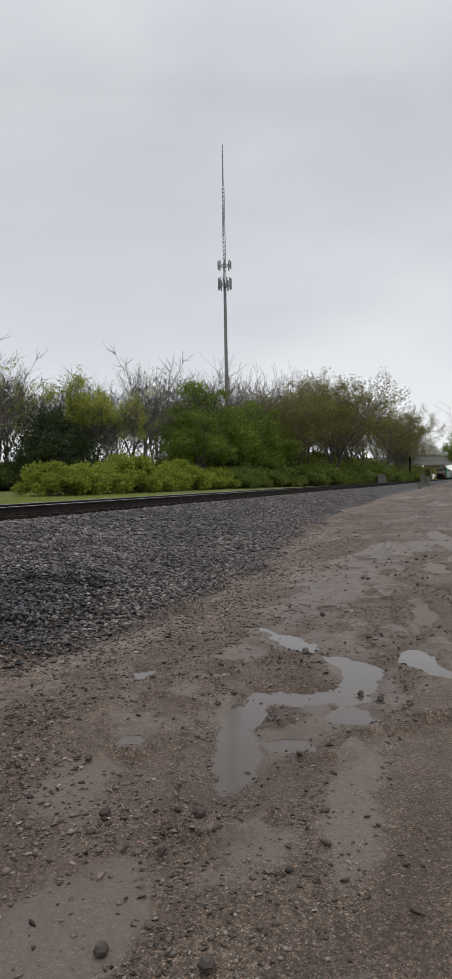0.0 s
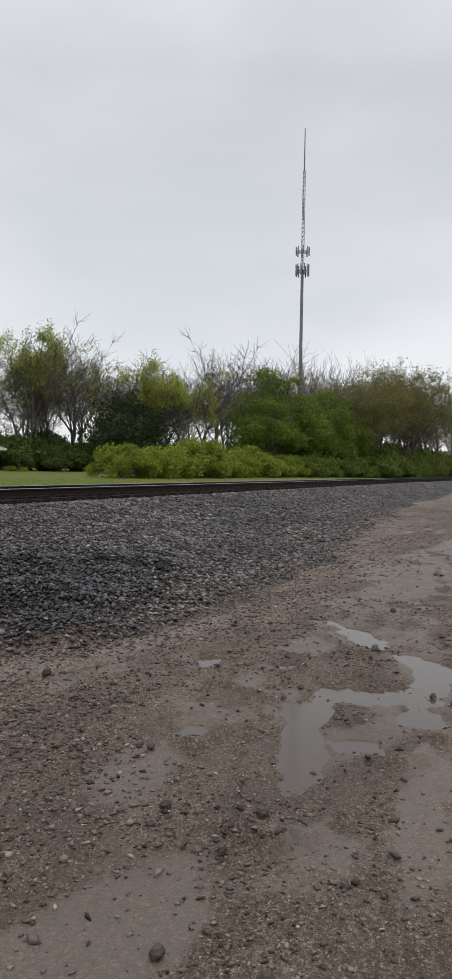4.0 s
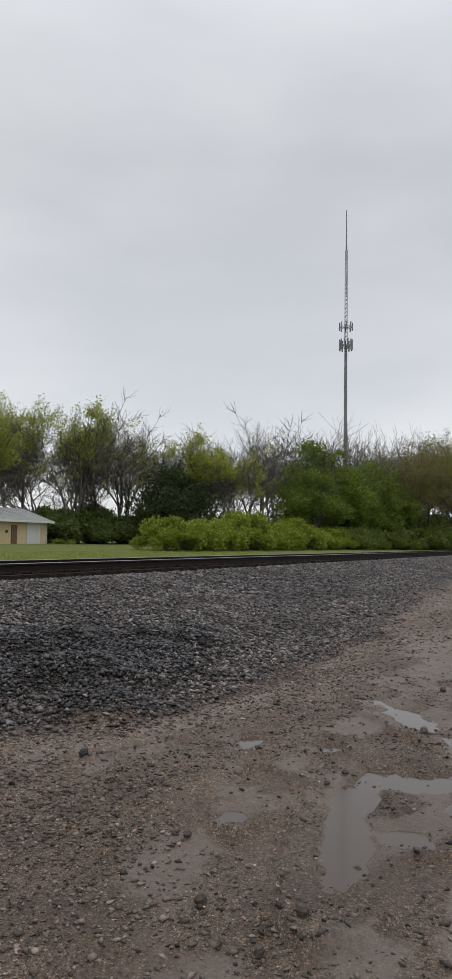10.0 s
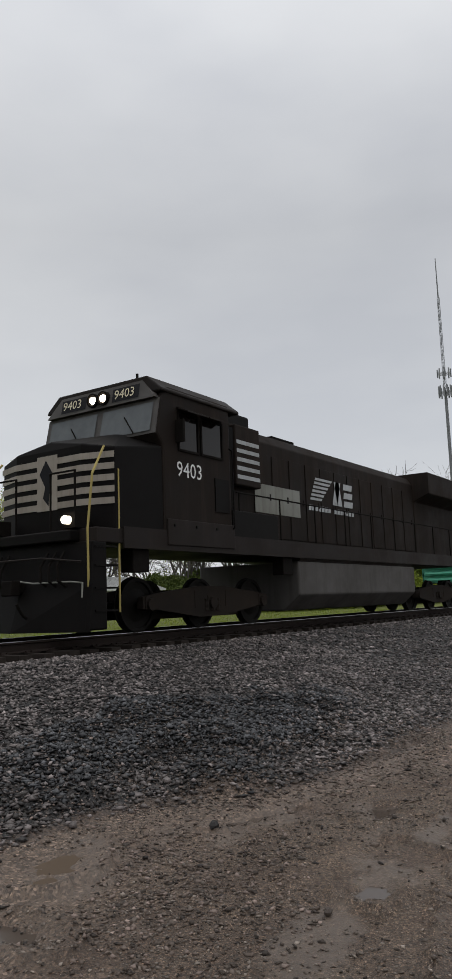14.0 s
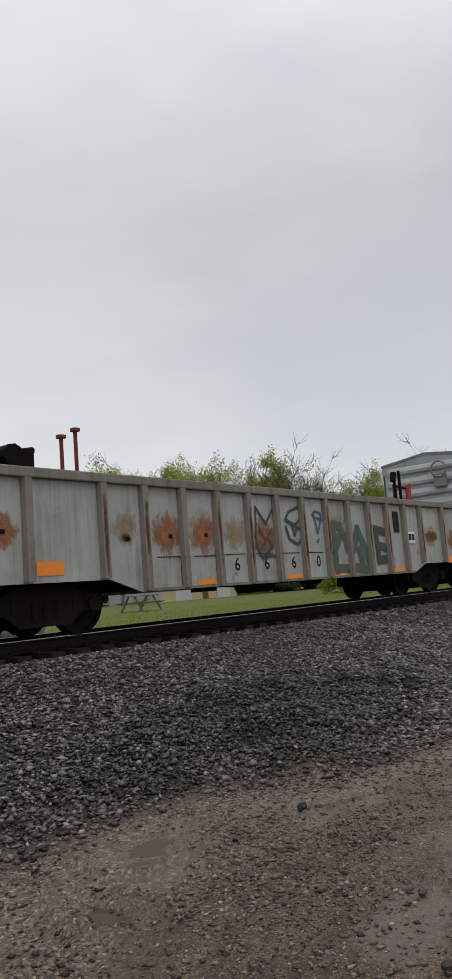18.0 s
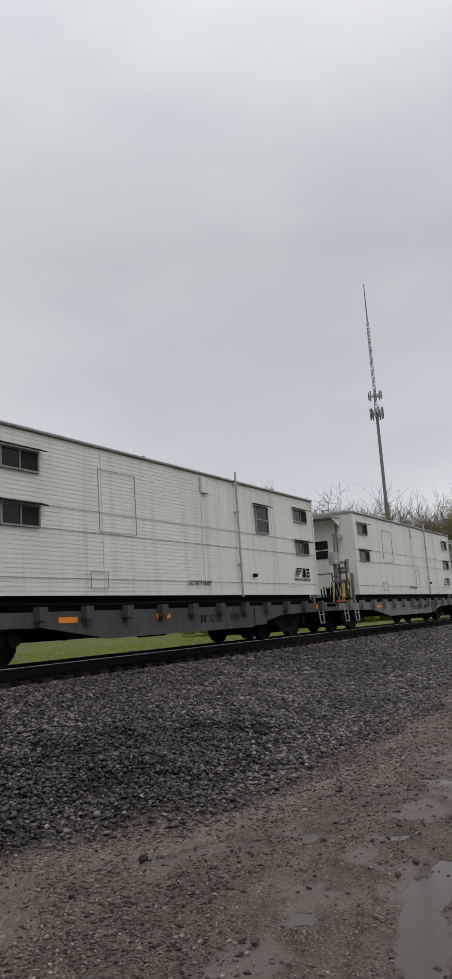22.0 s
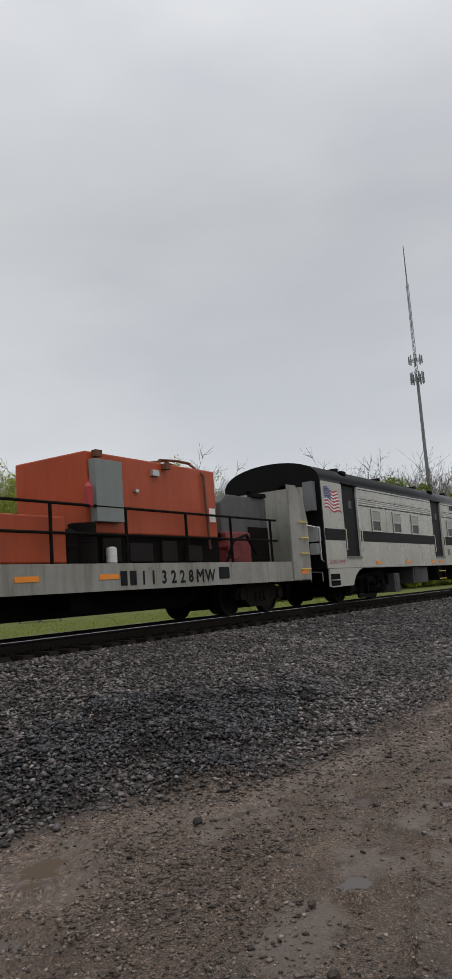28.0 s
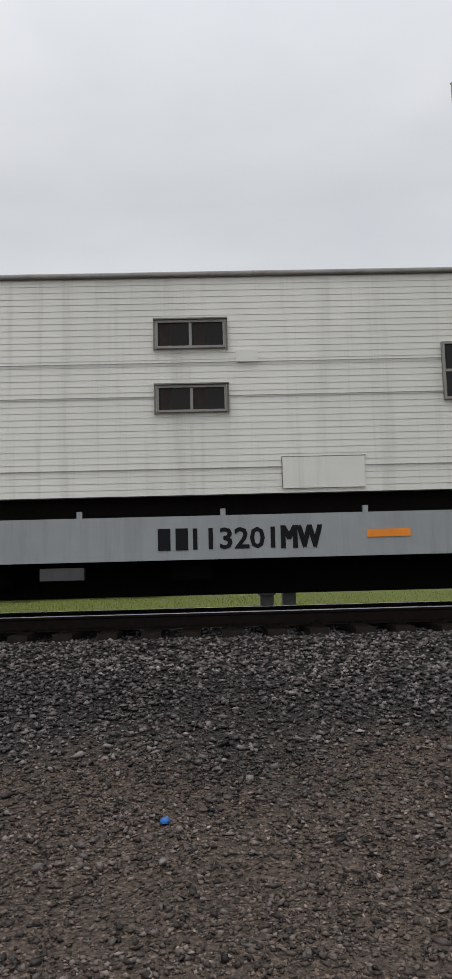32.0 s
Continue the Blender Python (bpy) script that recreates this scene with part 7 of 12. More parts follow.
load(e, "crane_arm", MB().path([(1.0, 0.2, 3.02), (1.5, 0.2, 3.10), (2.2, 0.2, 3.0), (2.85, 0.2, 3.12)], 0.06, 6).cbox(2.45, 0.2, 2.9, 0.55, 0.4, 0.36).tube((2.3, -0.05, 2.95), (2.3, 0.45, 2.95), 0.2, 10), BLACK_STEEL, "black jointed crane arm lying in a gondola", "machinery")
for x, h in ((4.42, 3.72), (4.78, 3.90)):
    load(e, "stake", MB().tube((x, 1.4, 0.93), (x, 1.4, h), 0.04, 8).tube((x, 1.4, h), (x, 1.4, h + 0.06), 0.10, 8), RED_DULL, "red painted steel stake with a flat head", "stake")
load(e, "brake_lever", MB().tube((15.52, 0.0, 0.93), (15.52, 0.0, 3.3), 0.05, 8).tube((15.44, 0.0, 3.3), (15.52, 0.0, 3.56), 0.09, 8).tube((15.85, 0.0, 0.93), (15.85, 0.0, 3.64), 0.045, 8).tube((15.4, 0.0, 3.17), (16.3, 0.0, 3.12), 0.03, 6), BLACK_STEEL, "black upright levers joined by a rod in a gondola", "machinery")
load(e, "red_flag", MB().prism([(16.2, 3.22), (16.5, 3.3), (16.52, 2.95), (16.36, 2.6), (16.26, 2.9)], "y", -0.02, 0.02), RED_PAINT, "small red metal flag on a lever rod", "flag")

CREAM_WORN = worn_stain("worn_cream_lettering", (0.46, 0.40, 0.31), 1.0)
e = gondola("brown_gondola", "dark brown gondola with pale numbers and orange marks", 426.5, 16.75, 2.15, BROWN, [0.08 + i * 1.04 for i in range(17)], 0.55, 0.30)
owner_bars(e, 2.36, 1.76, 0.24, 2, CREAM_WORN)
lettering(e, "58", 1.32, 1.36, 0.27, CREAM_WORN, bold=0.02, width=0.5)
lettering(e, "8240", 2.28, 1.36, 0.27, CREAM_WORN, bold=0.02, width=0.84)
for x in (0.24, 4.2, 7.0, 10.25, 13.05, 16.4):
    part("reflector", MB().box(x, x + 0.09, -W - 0.108, -W - 0.096, 1.02 if x > 1 else 1.05, 1.92 if x < 1 else 1.45), ORANGE_TAPE, e, "upright orange reflective strip")
reflector(e, 7.8, 0.62, 0.55, 0.1)
part("cover", MB().prism([(-W - 0.10, 2.22), (-W - 0.10, 2.32), (0, 2.42), (W + 0.1, 2.32), (W + 0.1, 2.22)], "x", -0.08, 16.83), BROWN, e, "flat brown cover")
e = gondola("black_gondola", "black gondola with white numbers and faded graffiti", 444.65, 15.8, 2.10, BLACK_GON, [0.08 + i * 1.115 for i in range(15)], 0.62, 0.38)
owner_bars(e, 1.45, 1.62, 0.24, 2, WHITE_PAINT)
lettering(e, "194", 1.4, 1.25, 0.27, WHITE_PAINT)
lettering(e, "372", 2.65, 1.2, 0.27, WHITE_PAINT)
lettering(e, "105400", 2.75, 1.02, 0.09, WHITE_PAINT)
lettering(e, "67600", 2.8, 0.88, 0.09, WHITE_PAINT)
lettering(e, "LD LMT", 1.55, 1.02, 0.09, WHITE_PAINT)
lettering(e, "LT WT", 1.6, 0.88, 0.09, WHITE_PAINT)
SPRAY_HAZE = soft_stain("pinkish_spray_haze", (0.15, 0.078, 0.060), 0.75)
SPRAY_RED = worn_stain("faded_red_spray", (0.22, 0.115, 0.085), 0.55)
for i in range(5):
    x, h = 5.4 + i * 0.92, 1.35 + 0.35 * (i % 3)
    strokes(e, [[(x, 0.55), (x + 0.12, h), (x + 0.45, h + 0.1), (x + 0.6, 0.6)], [(x + 0.15, 0.95), (x + 0.6, 1.05)], [(x + 0.3, h - 0.1), (x + 0.35, 0.6)]], 0.20, SPRAY_RED)
for x0, x1, z0, z1 in ((5.0, 7.4, 0.45, 1.75), (6.6, 9.4, 0.45, 1.95), (8.4, 10.2, 0.5, 1.6), (0.05, 1.7, 0.5, 1.25)):
    part("faded_graffiti", MB().box(x0, x1, -W - 0.0075, -W - 0.006, z0, z1), SPRAY_HAZE, e, "faded pinkish graffiti haze and rust")
lettering(e, "A29", 0.2, 1.62, 0.22, WHITE_PAINT, width=0.75, shear=0.15)
lettering(e, "2021", 0.2, 1.28, 0.22, WHITE_PAINT, width=0.8, shear=0.15)
scrawl(e, 14.2, 15.5, 1.0, 1.9, GREY_PALE, 8, 13)
for x in (0.25, 2.75, 5.6, 9.0, 11.9):
    reflector(e, x, 0.5 if x > 1 else 0.95, 0.5, 0.1 if x > 1 else 0.2)
part("data_plate", MB().box(13.5, 13.85, -W - 0.02, -W - 0.005, 1.35, 1.65), WHITE_PAINT, e)

# ---- forty-foot grey boxcar with a sliding door ----
e = rail_car("old_boxcar", "weathered grey boxcar with sliding door beside a shutter", "boxcar", 394.68)
l = 12.75
under(e, l, (1.9, l - 1.9))
box_body(e, l, 1.02, 4.12, GREY_BLUE, GREY_END, 0.22, cut=[(5.2, 6.2, 1.1, 4.0)])
# Dark sheet behind the doorway, painted as interior shade.
part("inner_dark", MB().box(5.1, 6.3, -W + 0.10, -W + 0.14, 1.05, 4.05), DARK, e)
shutter(e, 5.2, 6.2, 1.1, 4.0, y=-W + 0.04, frame_mat=GREY_BLUE)
end_wall(e, 0, -1, 1.0, 4.08, GREY_PALE, 8)
end_wall(e, l, 1, 1.0, 4.08, GREY_PALE, 8)
sd = part("sliding_door", MB().box(6.22, 8.78, -W - 0.10, -W - 0.04, 1.08, 4.0), GREY_BLUE, e, "grey ribbed sliding door")
for z in (1.12, 1.75, 2.25, 2.72, 3.2, 3.65, 3.95):
    part("door_rib", MB().prism([(-W - 0.10, z - 0.04), (-W - 0.15, z - 0.015), (-W - 0.15, z + 0.015), (-W - 0.10, z + 0.04)], "x", 6.26, 8.74), GREY_BLUE, sd)
part("door_handle", MB().path([(6.35, -W - 0.11, 1.6), (6.35, -W - 0.2, 1.6), (6.35, -W - 0.2, 2.0)], 0.02).cbox(7.6, -W - 0.16, 2.75, 0.24, 0.05, 0.06), BLACK_STEEL, sd)
part("door_track", MB().box(5.0, 11.2, -W - 0.13, -W - 0.02, 1.0, 1.05).box(5.0, 10.6, -W - 0.1, -W - 0.01, 4.04, 4.1), GREY_END, e)
window(e, 2.35, 3.1, 3.0, 3.36)
for i in range(13):
    part("roof_lump", MB().prism([(-0.16, 0.0), (-0.10, 0.055), (0.10, 0.055), (0.16, 0.0)], "y", -W - 0.05, -W + 0.25), GREY_END, e).location = (0.5 + i * 0.98, 0, 4.14)
part("hasp", MB().cbox(6.45, -W - 0.14, 1.58, 0.07, 0.06, 0.10).path([(6.45, -W - 0.15, 1.6), (6.42, -W - 0.18, 1.8), (6.47, -W - 0.15, 1.86)], 0.012), YELLOW_WORN, sd, "yellow door hasp")
part("door_slot", MB().box(7.15, 7.7, -W - 0.112, -W - 0.102, 1.52, 1.58), BLACK_PAINT, sd)
part("placard_frame", MB().box(7.8, 7.83, -W - 0.112, -W - 0.102, 1.5, 1.95).box(8.5, 8.53, -W - 0.112, -W - 0.102, 1.5, 1.95).box(7.83, 8.5, -W - 0.112, -W - 0.102, 1.5, 1.53), GREY_END, sd)
part("grab_iron", MB().path([(4.55, -W, 1.75), (4.55, -W - 0.08, 1.78), (4.55, -W - 0.08, 2.25), (4.55, -W, 2.28)], 0.012), YELLOW_WORN, e, "yellow upright grab iron")
part("sill_step", MB().box(4.2, 6.6, -W - 0.10, -W - 0.03, 0.90, 0.98), GREY_END, e)
part("threshold", MB().box(5.1, 6.3, -W - 0.20, -W - 0.11, 0.96, 1.02), RUSTY_BIN, e, "rusty threshold plate")
part("door_edge", MB().box(8.72, 8.80, -W - 0.13, -W - 0.04, 1.08, 4.0), GREY_END, sd)
part("door_edge", MB().box(6.2, 6.28, -W - 0.13, -W - 0.04, 1.08, 4.0), GREY_END, sd)
part("hand_wheel", MB().lathe([(0.26, -0.03), (0.29, 0.0), (0.26, 0.03), (0.22, 0.0)], (9.38, -W - 0.1, 1.98), "y", 20, ring=True).lathe([(0.08, -0.05), (0.1, 0.03)], (9.38, -W - 0.07, 1.98), "y", 10).path([(9.18, -W - 0.1, 1.98), (9.58, -W - 0.1, 1.98)], 0.03).path([(9.38, -W - 0.1, 1.78), (9.38, -W - 0.1, 2.18)], 0.03).path([(9.5, -W - 0.06, 2.08), (11.25, -W - 0.06, 2.04)], 0.02), GREY_END, e, "spoked hand wheel")
emblem(e, 10.85, 1.78, 0.95)
part("vent", MB().box(11.25, 11.62, -W - 0.02, -W - 0.004, 1.18, 1.64), BLACK_PAINT, e)
owner_bars(e, 2.45, 1.2, 0.22, 2, BLACK_PAINT)
lettering(e, "515226", 2.95, 1.2, 0.22, BLACK_PAINT, bold=0.015, width=1.3)
lettering(e, "MW", 4.36, 1.2, 0.22, BLACK_PAINT, bold=0.05, width=0.46)
lettering(e, "DO NOT HUMP", 1.3, 1.22, 0.10, RED_PAINT)
for x in (0.6, 4.3, 8.1, 11.9):
    reflector(e, x, 1.03, 0.5, 0.09)
ladder(e, 12.2, 1.1, 2.6, 0.42, GREY_PALE, 4, rails=True)
ladder(e, 0.2, 1.4, 2.0, 0.6, GREY_PALE, 2)
ladder(e, 0.7, 1.2, 3.3, 0.45, RED_PAINT, 2, rails=True, end=-0.08)
part("hand_brake", MB().lathe([(0.24, -0.02), (0.28, 0.0), (0.24, 0.02), (0.22, 0.0)], (-0.2, -0.5, 3.75), "x", 16, ring=True).cbox(-0.12, -0.5, 3.4, 0.14, 0.4, 0.4), GREY_END, e)
sk = MB().prism([(0.0, 1.02), (l, 1.02), (l, 0.95), (11.6, 0.95), (11.4, 0.72), (9.8, 0.72), (9.6, 0.92), (5.5, 0.92), (5.3, 0.74), (4.4, 0.74), (4.2, 0.92), (3.4, 0.92), (3.2, 0.78), (1.8, 0.78), (1.6, 0.95), (0.0, 0.95)], "y", -W - 0.02, -W + 0.02)
part("side_sill", sk, GREY_BLUE, e, "notched side sill")
step_iron(e, 0.8, GREY_PALE, 0.95, 0.4)
step_iron(e, 12.2, GREY_PALE, 0.95, 0.4)

# ---- fifty-foot pale boxcar with plug doors ----
e = rail_car("pale_boxcar", "pale grey rust-spotted boxcar with plug doors and shutter", "boxcar", 409.74)
l = 15.1
under(e, l, (2.0, l - 2.0))
box_body(e, l, 1.02, 4.22, GREY_PALE, GREY_END, 0.2, cut=[(6.85, 8.6, 1.15, 4.1)])
# Near-black backing added as the shade inside the doorway.
part("inner_dark", MB().box(6.7, 8.8, -W + 0.10, -W + 0.14, 1.05, 4.15), DARK, e)
shutter(e, 6.85, 8.6, 1.15, 4.1, y=-W + 0.04)
end_wall(e, 0, -1, 1.0, 4.15, GREY_END, 9, deep=0.12)
end_wall(e, l, 1, 1.0, 4.15, GREY_PALE, 9)
for a, b in ((4.9, 6.8), (8.65, 10.9)):
    d = part("plug_door", MB().box(a, b, -W - 0.10, -W - 0.03, 1.1, 4.1), GREY_PALE, e, "pale grey plug door", bevel=0.01)
    for x in (a + 0.5, b - 0.45):
        part("locking_bar", MB().tube((x, -W - 0.13, 1.15), (x, -W - 0.13, 4.05), 0.025, 6).cbox(x, -W - 0.13, 1.35, 0.12, 0.06, 0.4), GREY_END, d)
    part("crank", MB().path([(a + 0.9, -W - 0.14, 1.5), (a + 1.1, -W - 0.16, 1.7), (a + 1.2, -W - 0.14, 1.55)], 0.03), BLACK_STEEL, d)
part("side_sill", MB().prism([(0.0, 1.06), (l, 1.06), (l, 0.96), (12.6, 0.96), (11.6, 0.78), (3.6, 0.78), (3.0, 0.96), (0.0, 0.96)], "y", -W - 0.06, -W + 0.02), GREY_PALE, e, "kinked side sill")
part("door_track", MB().box(3.0, 12.5, -W - 0.16, -W - 0.06, 1.0, 1.05), GREY_END, e)
window(e, 3.3, 3.72, 3.0, 3.72, split="h")
bt = MB()
for i in range(4):
    bt.box(2.85, 3.75, -W - 0.009, -W - 0.004, 1.3 + i * 0.16, 1.38 + i * 0.16)
part("marking", bt, BLACK_PAINT, e, "illegible dark marking bars")
lettering(e, "DO NOT HUMP", 1.6, 1.42, 0.10, RED_PAINT)
emblem(e, 12.92, 1.58, 0.98)
lettering(e, "MW", 10.78, 1.16, 0.22, BLACK_PAINT, bold=0.05, width=0.36)
for x in (1.1, 5.6, 9.4, 10.9):
    reflector(e, x, 1.0 if x < 2 else 0.88, 0.5, 0.09, -W - 0.066)
reflector(e, 13.92, 0.98, 0.5, 0.10)
part("tag", MB().box(14.02, 14.36, -W - 0.02, -W - 0.004, 1.36, 1.56), YELLOW_PAINT, e)
ladder(e, 0.35, 1.15, 2.6, 0.6, GREY_PALE, 4, rails=True)
ladder(e, 14.46, 0.98, 4.0, 0.58, GREY_PALE, 9, rails=True, y=-W - 0.14)
part("ladder_top", MB().path([(14.46, -W - 0.14, 4.1), (14.46, -W - 0.10, 4.38), (14.46, -W + 0.3, 4.42)], 0.02).path([(15.04, -W - 0.14, 4.1), (15.06, -W - 0.10, 4.38), (15.04, -W + 0.3, 4.42)], 0.02), GREY_PALE, e)
part("rust_stain", MB().box(2.4, 2.8, -W - 0.0075, -W - 0.006, 3.1, 3.9), RUST_STAIN, e, "rust running down pale paint")
for i in range(22):
    x, h = 0.35 + i * 0.655, 0.14 + 0.16 * ((i * 7) % 5) / 4
    if not 4.7 < x < 11.0:
        part("grime_run", MB().box(x, x + 0.42, -W - 0.0075, -W - 0.006, 4.20 - h, 4.24 + h * 0.3), GRIME_RUN, e, "dark grime under the roof edge")
for bx, w, h in ((5.1, 0.36, 0.3), (5.7, 0.62, 0.5)):
    vb = part("vent_box", MB().box(bx, bx + w, -W - 0.15, -W - 0.10, 1.75 if w < 0.5 else 1.85, 1.75 + h if w < 0.5 else 1.85 + h), GREY_PALE, e, "louvred vent box", bevel=0.01)
    part("louvre", MB().box(bx + 0.05, bx + w - 0.05, -W - 0.156, -W - 0.151, 1.79 if w < 0.5 else 1.9, 1.70 + h if w < 0.5 else 1.80 + h), BLACK_STEEL, vb)
ladder(e, -1.3, 1.15, 2.7, 0.5, GREY_PALE, 4, rails=True, end=-0.06)
ladder(e, 0.1, 1.4, 2.7, 1.2, YELLOW_PAINT, 3, end=-0.06)
part("hand_brake", MB().cbox(-0.15, 0.3, 1.9, 0.2, 0.6, 0.3), GREY_END, e)
part("end_platform", MB().box(-0.4, -0.02, -1.1, 1.1, 1.05, 1.09), GREY_END, e)
part("roof_flap", MB().add([(0.1, 0.9, 4.25), (0.5, 0.9, 4.3), (0.3, 0.95, 4.5), (0.05, 0.9, 4.45)], [(0, 1, 2, 3)]), GREY_END, e)


# ---- camp cars: white bunk trailers on flatcars ----
def saw(x, z0, z1, p, d, face):
    """Outline of lapped siding courses, for the near side (face -1) or an end."""
    out = []
    z = z0
    while z < z1 - 1e-6:
        t = min(z + p, z1)
        out += [(x + face * d, z), (x, t)]
        z = t
    return out


def lap_side(x0, x1, z0, z1, y, p=0.076, d=0.0048):
    mb = MB()
    prof = saw(y, z0, z1, p, d, -1)
    for (ya, za), (yb, zb) in zip(prof, prof[1:]):
        mb.add([(x0, ya, za), (x1, ya, za), (x1, yb, zb), (x0, yb, zb)], [(0, 1, 2, 3)])
    return mb


def lap_end(y0, y1, z0, z1, x, face, p=0.152, d=0.005):
    mb = MB()
    prof = saw(x, z0, z1, p, d, face)
    for (xa, za), (xb, zb) in zip(prof, prof[1:]):
        mb.add([(xa, y0, za), (xa, y1, za), (xb, y1, zb), (xb, y0, zb)], [(0, 1, 2, 3)])
    return mb


def trailer(e, x0, l, z0, z1, p=0.076, hw=W):
    """White siding box with a rounded roof edge."""
    x1 = x0 + l
    part("trailer_body", MB().box(x0 + 0.02, x1 - 0.02, -hw + 0.04, hw - 0.02, z0 + 0.01, z1 - 0.02), WHITE_SIDING, e)
    part("siding", lap_side(x0, x1, z0, z1 - 0.05, -hw + 0.025, p), WHITE_SIDING, e, "white lapped metal siding")
    part("end_siding", lap_end(-hw + 0.02, hw - 0.02, z0, z1 - 0.05, x0 + 0.012, -1), WHITE_SIDING, e)
    part("end_siding", lap_end(-hw + 0.02, hw - 0.02, z0, z1 - 0.05, x1 - 0.012, 1), WHITE_SIDING, e)
    part("roof_cap", MB().prism([(-hw - 0.03, z1 - 0.03), (-hw - 0.03, z1 + 0.015), (-hw + 0.05, z1 + 0.05), (0, z1 + 0.09), (hw - 0.05, z1 + 0.05), (hw + 0.03, z1 + 0.015), (hw + 0.03, z1 - 0.03)], "x", x0 - 0.04, x1 + 0.04), ROOF_CAP, e, "pale rounded roof edge", bevel=0.015)
    for x in (x0, x1):
        part("corner_trim", MB().box(x - 0.025, x + 0.025, -hw - 0.012, -hw + 0.04, z0, z1 - 0.04), WHITE_SIDING, e)
    for dz in (0.30, 1.15, 1.55):
        part("seam", MB().box(x0, x1, -hw + 0.004, -hw + 0.012, z0 + dz, z0 + dz + 0.008), ROOF_CAP, e)
    for dx in np.arange(3.0, l - 1.5, 3.6):
        part("seam", MB().box(x0 + dx, x0 + dx + 0.010, -hw + 0.006, -hw + 0.013, z0, z1 - 0.06), WHITE_SIDING, e)


def pocket_mesh(mat):
    return MB().box(-0.1, 0.1, -0.14, 0.0, -0.13, 0.10).box(-0.07, 0.07, -0.11, -0.03, -0.22, -0.13).mesh("stake_pocket", mat)


POCKETS = {}


def flat_deck(e, l, mat, top=1.10, ends=0.80, belly=0.36, fish=True, pockets=True, trucks=(2.0, -2.0), hw=W, kind="freight", deep=0.40):
    hw2 = hw - 0.04
    if fish:
        prof = [(0.0, top), (l, top), (l, ends), (l - 3.2, ends - 0.04), (l - 5.0, belly), (5.0, belly), (3.2, ends - 0.04), (0.0, ends)]
    else:
        prof = [(0.0, top), (l, top), (l, ends), (0.0, ends)]
    for y in (-hw2, hw2 - 0.04):
        part("side_sill", MB().prism(prof, "y", y, y + 0.04), mat, e, "steel side sill")
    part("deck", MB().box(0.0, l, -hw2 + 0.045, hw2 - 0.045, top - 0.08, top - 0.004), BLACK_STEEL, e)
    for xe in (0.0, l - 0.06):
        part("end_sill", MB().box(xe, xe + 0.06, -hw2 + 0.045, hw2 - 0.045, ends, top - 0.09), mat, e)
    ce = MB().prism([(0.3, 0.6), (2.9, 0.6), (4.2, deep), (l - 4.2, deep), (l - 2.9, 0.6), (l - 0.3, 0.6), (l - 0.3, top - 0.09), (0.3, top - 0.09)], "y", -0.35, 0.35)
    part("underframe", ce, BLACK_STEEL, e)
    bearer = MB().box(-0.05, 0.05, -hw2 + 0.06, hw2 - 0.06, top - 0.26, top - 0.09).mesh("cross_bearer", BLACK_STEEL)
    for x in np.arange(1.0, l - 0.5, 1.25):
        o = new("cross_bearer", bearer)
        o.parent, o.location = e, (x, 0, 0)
    if pockets:
        if mat.name not in POCKETS:
            POCKETS[mat.name] = pocket_mesh(mat)
        for x in np.arange(0.75, l - 0.4, 1.18):
            o = new("stake_pocket", POCKETS[mat.name])
            o.parent, o.location = e, (x, -hw2, top - 0.02)
    for x in trucks:
        truck(e, x if x > 0 else l + x, kind)
    coupler(e, 0.1, -1)
    coupler(e, l - 0.1, 1)
    part("brake_gear", MB().tube((l * 0.45, -0.7, 0.5), (l * 0.45 + 0.9, -0.7, 0.5), 0.17, 12).cbox(l * 0.6, -0.8, 0.55, 0.5, 0.35, 0.3), BLACK_STEEL, e)


STANDPIPE = painted("pale_standpipe", (0.46, 0.45, 0.42), (0.16, 0.09, 0.05), 0.6, 0.5)
RUSTY = painted("rusty_brown_frame", (0.115, 0.090, 0.072), (0.045, 0.030, 0.020), 0.8, 0.75, rust=0.3)


def stirrup(e, x, top, drop=0.55, w=0.34, hw=W, mat=ALU):
    part("stirrup", MB().path([(x, -hw + 0.04, top), (x + 0.05, -hw - 0.01, top - drop), (x + w - 0.02, -hw - 0.01, top - drop), (x + w + 0.02, -hw + 0.04, top)], 0.014, 6)
         .path([(x + 0.03, -hw + 0.01, top - drop * 0.55), (x + w, -hw + 0.01, top - drop * 0.55)], 0.011, 5), mat, e, "bent steel stirrup step")


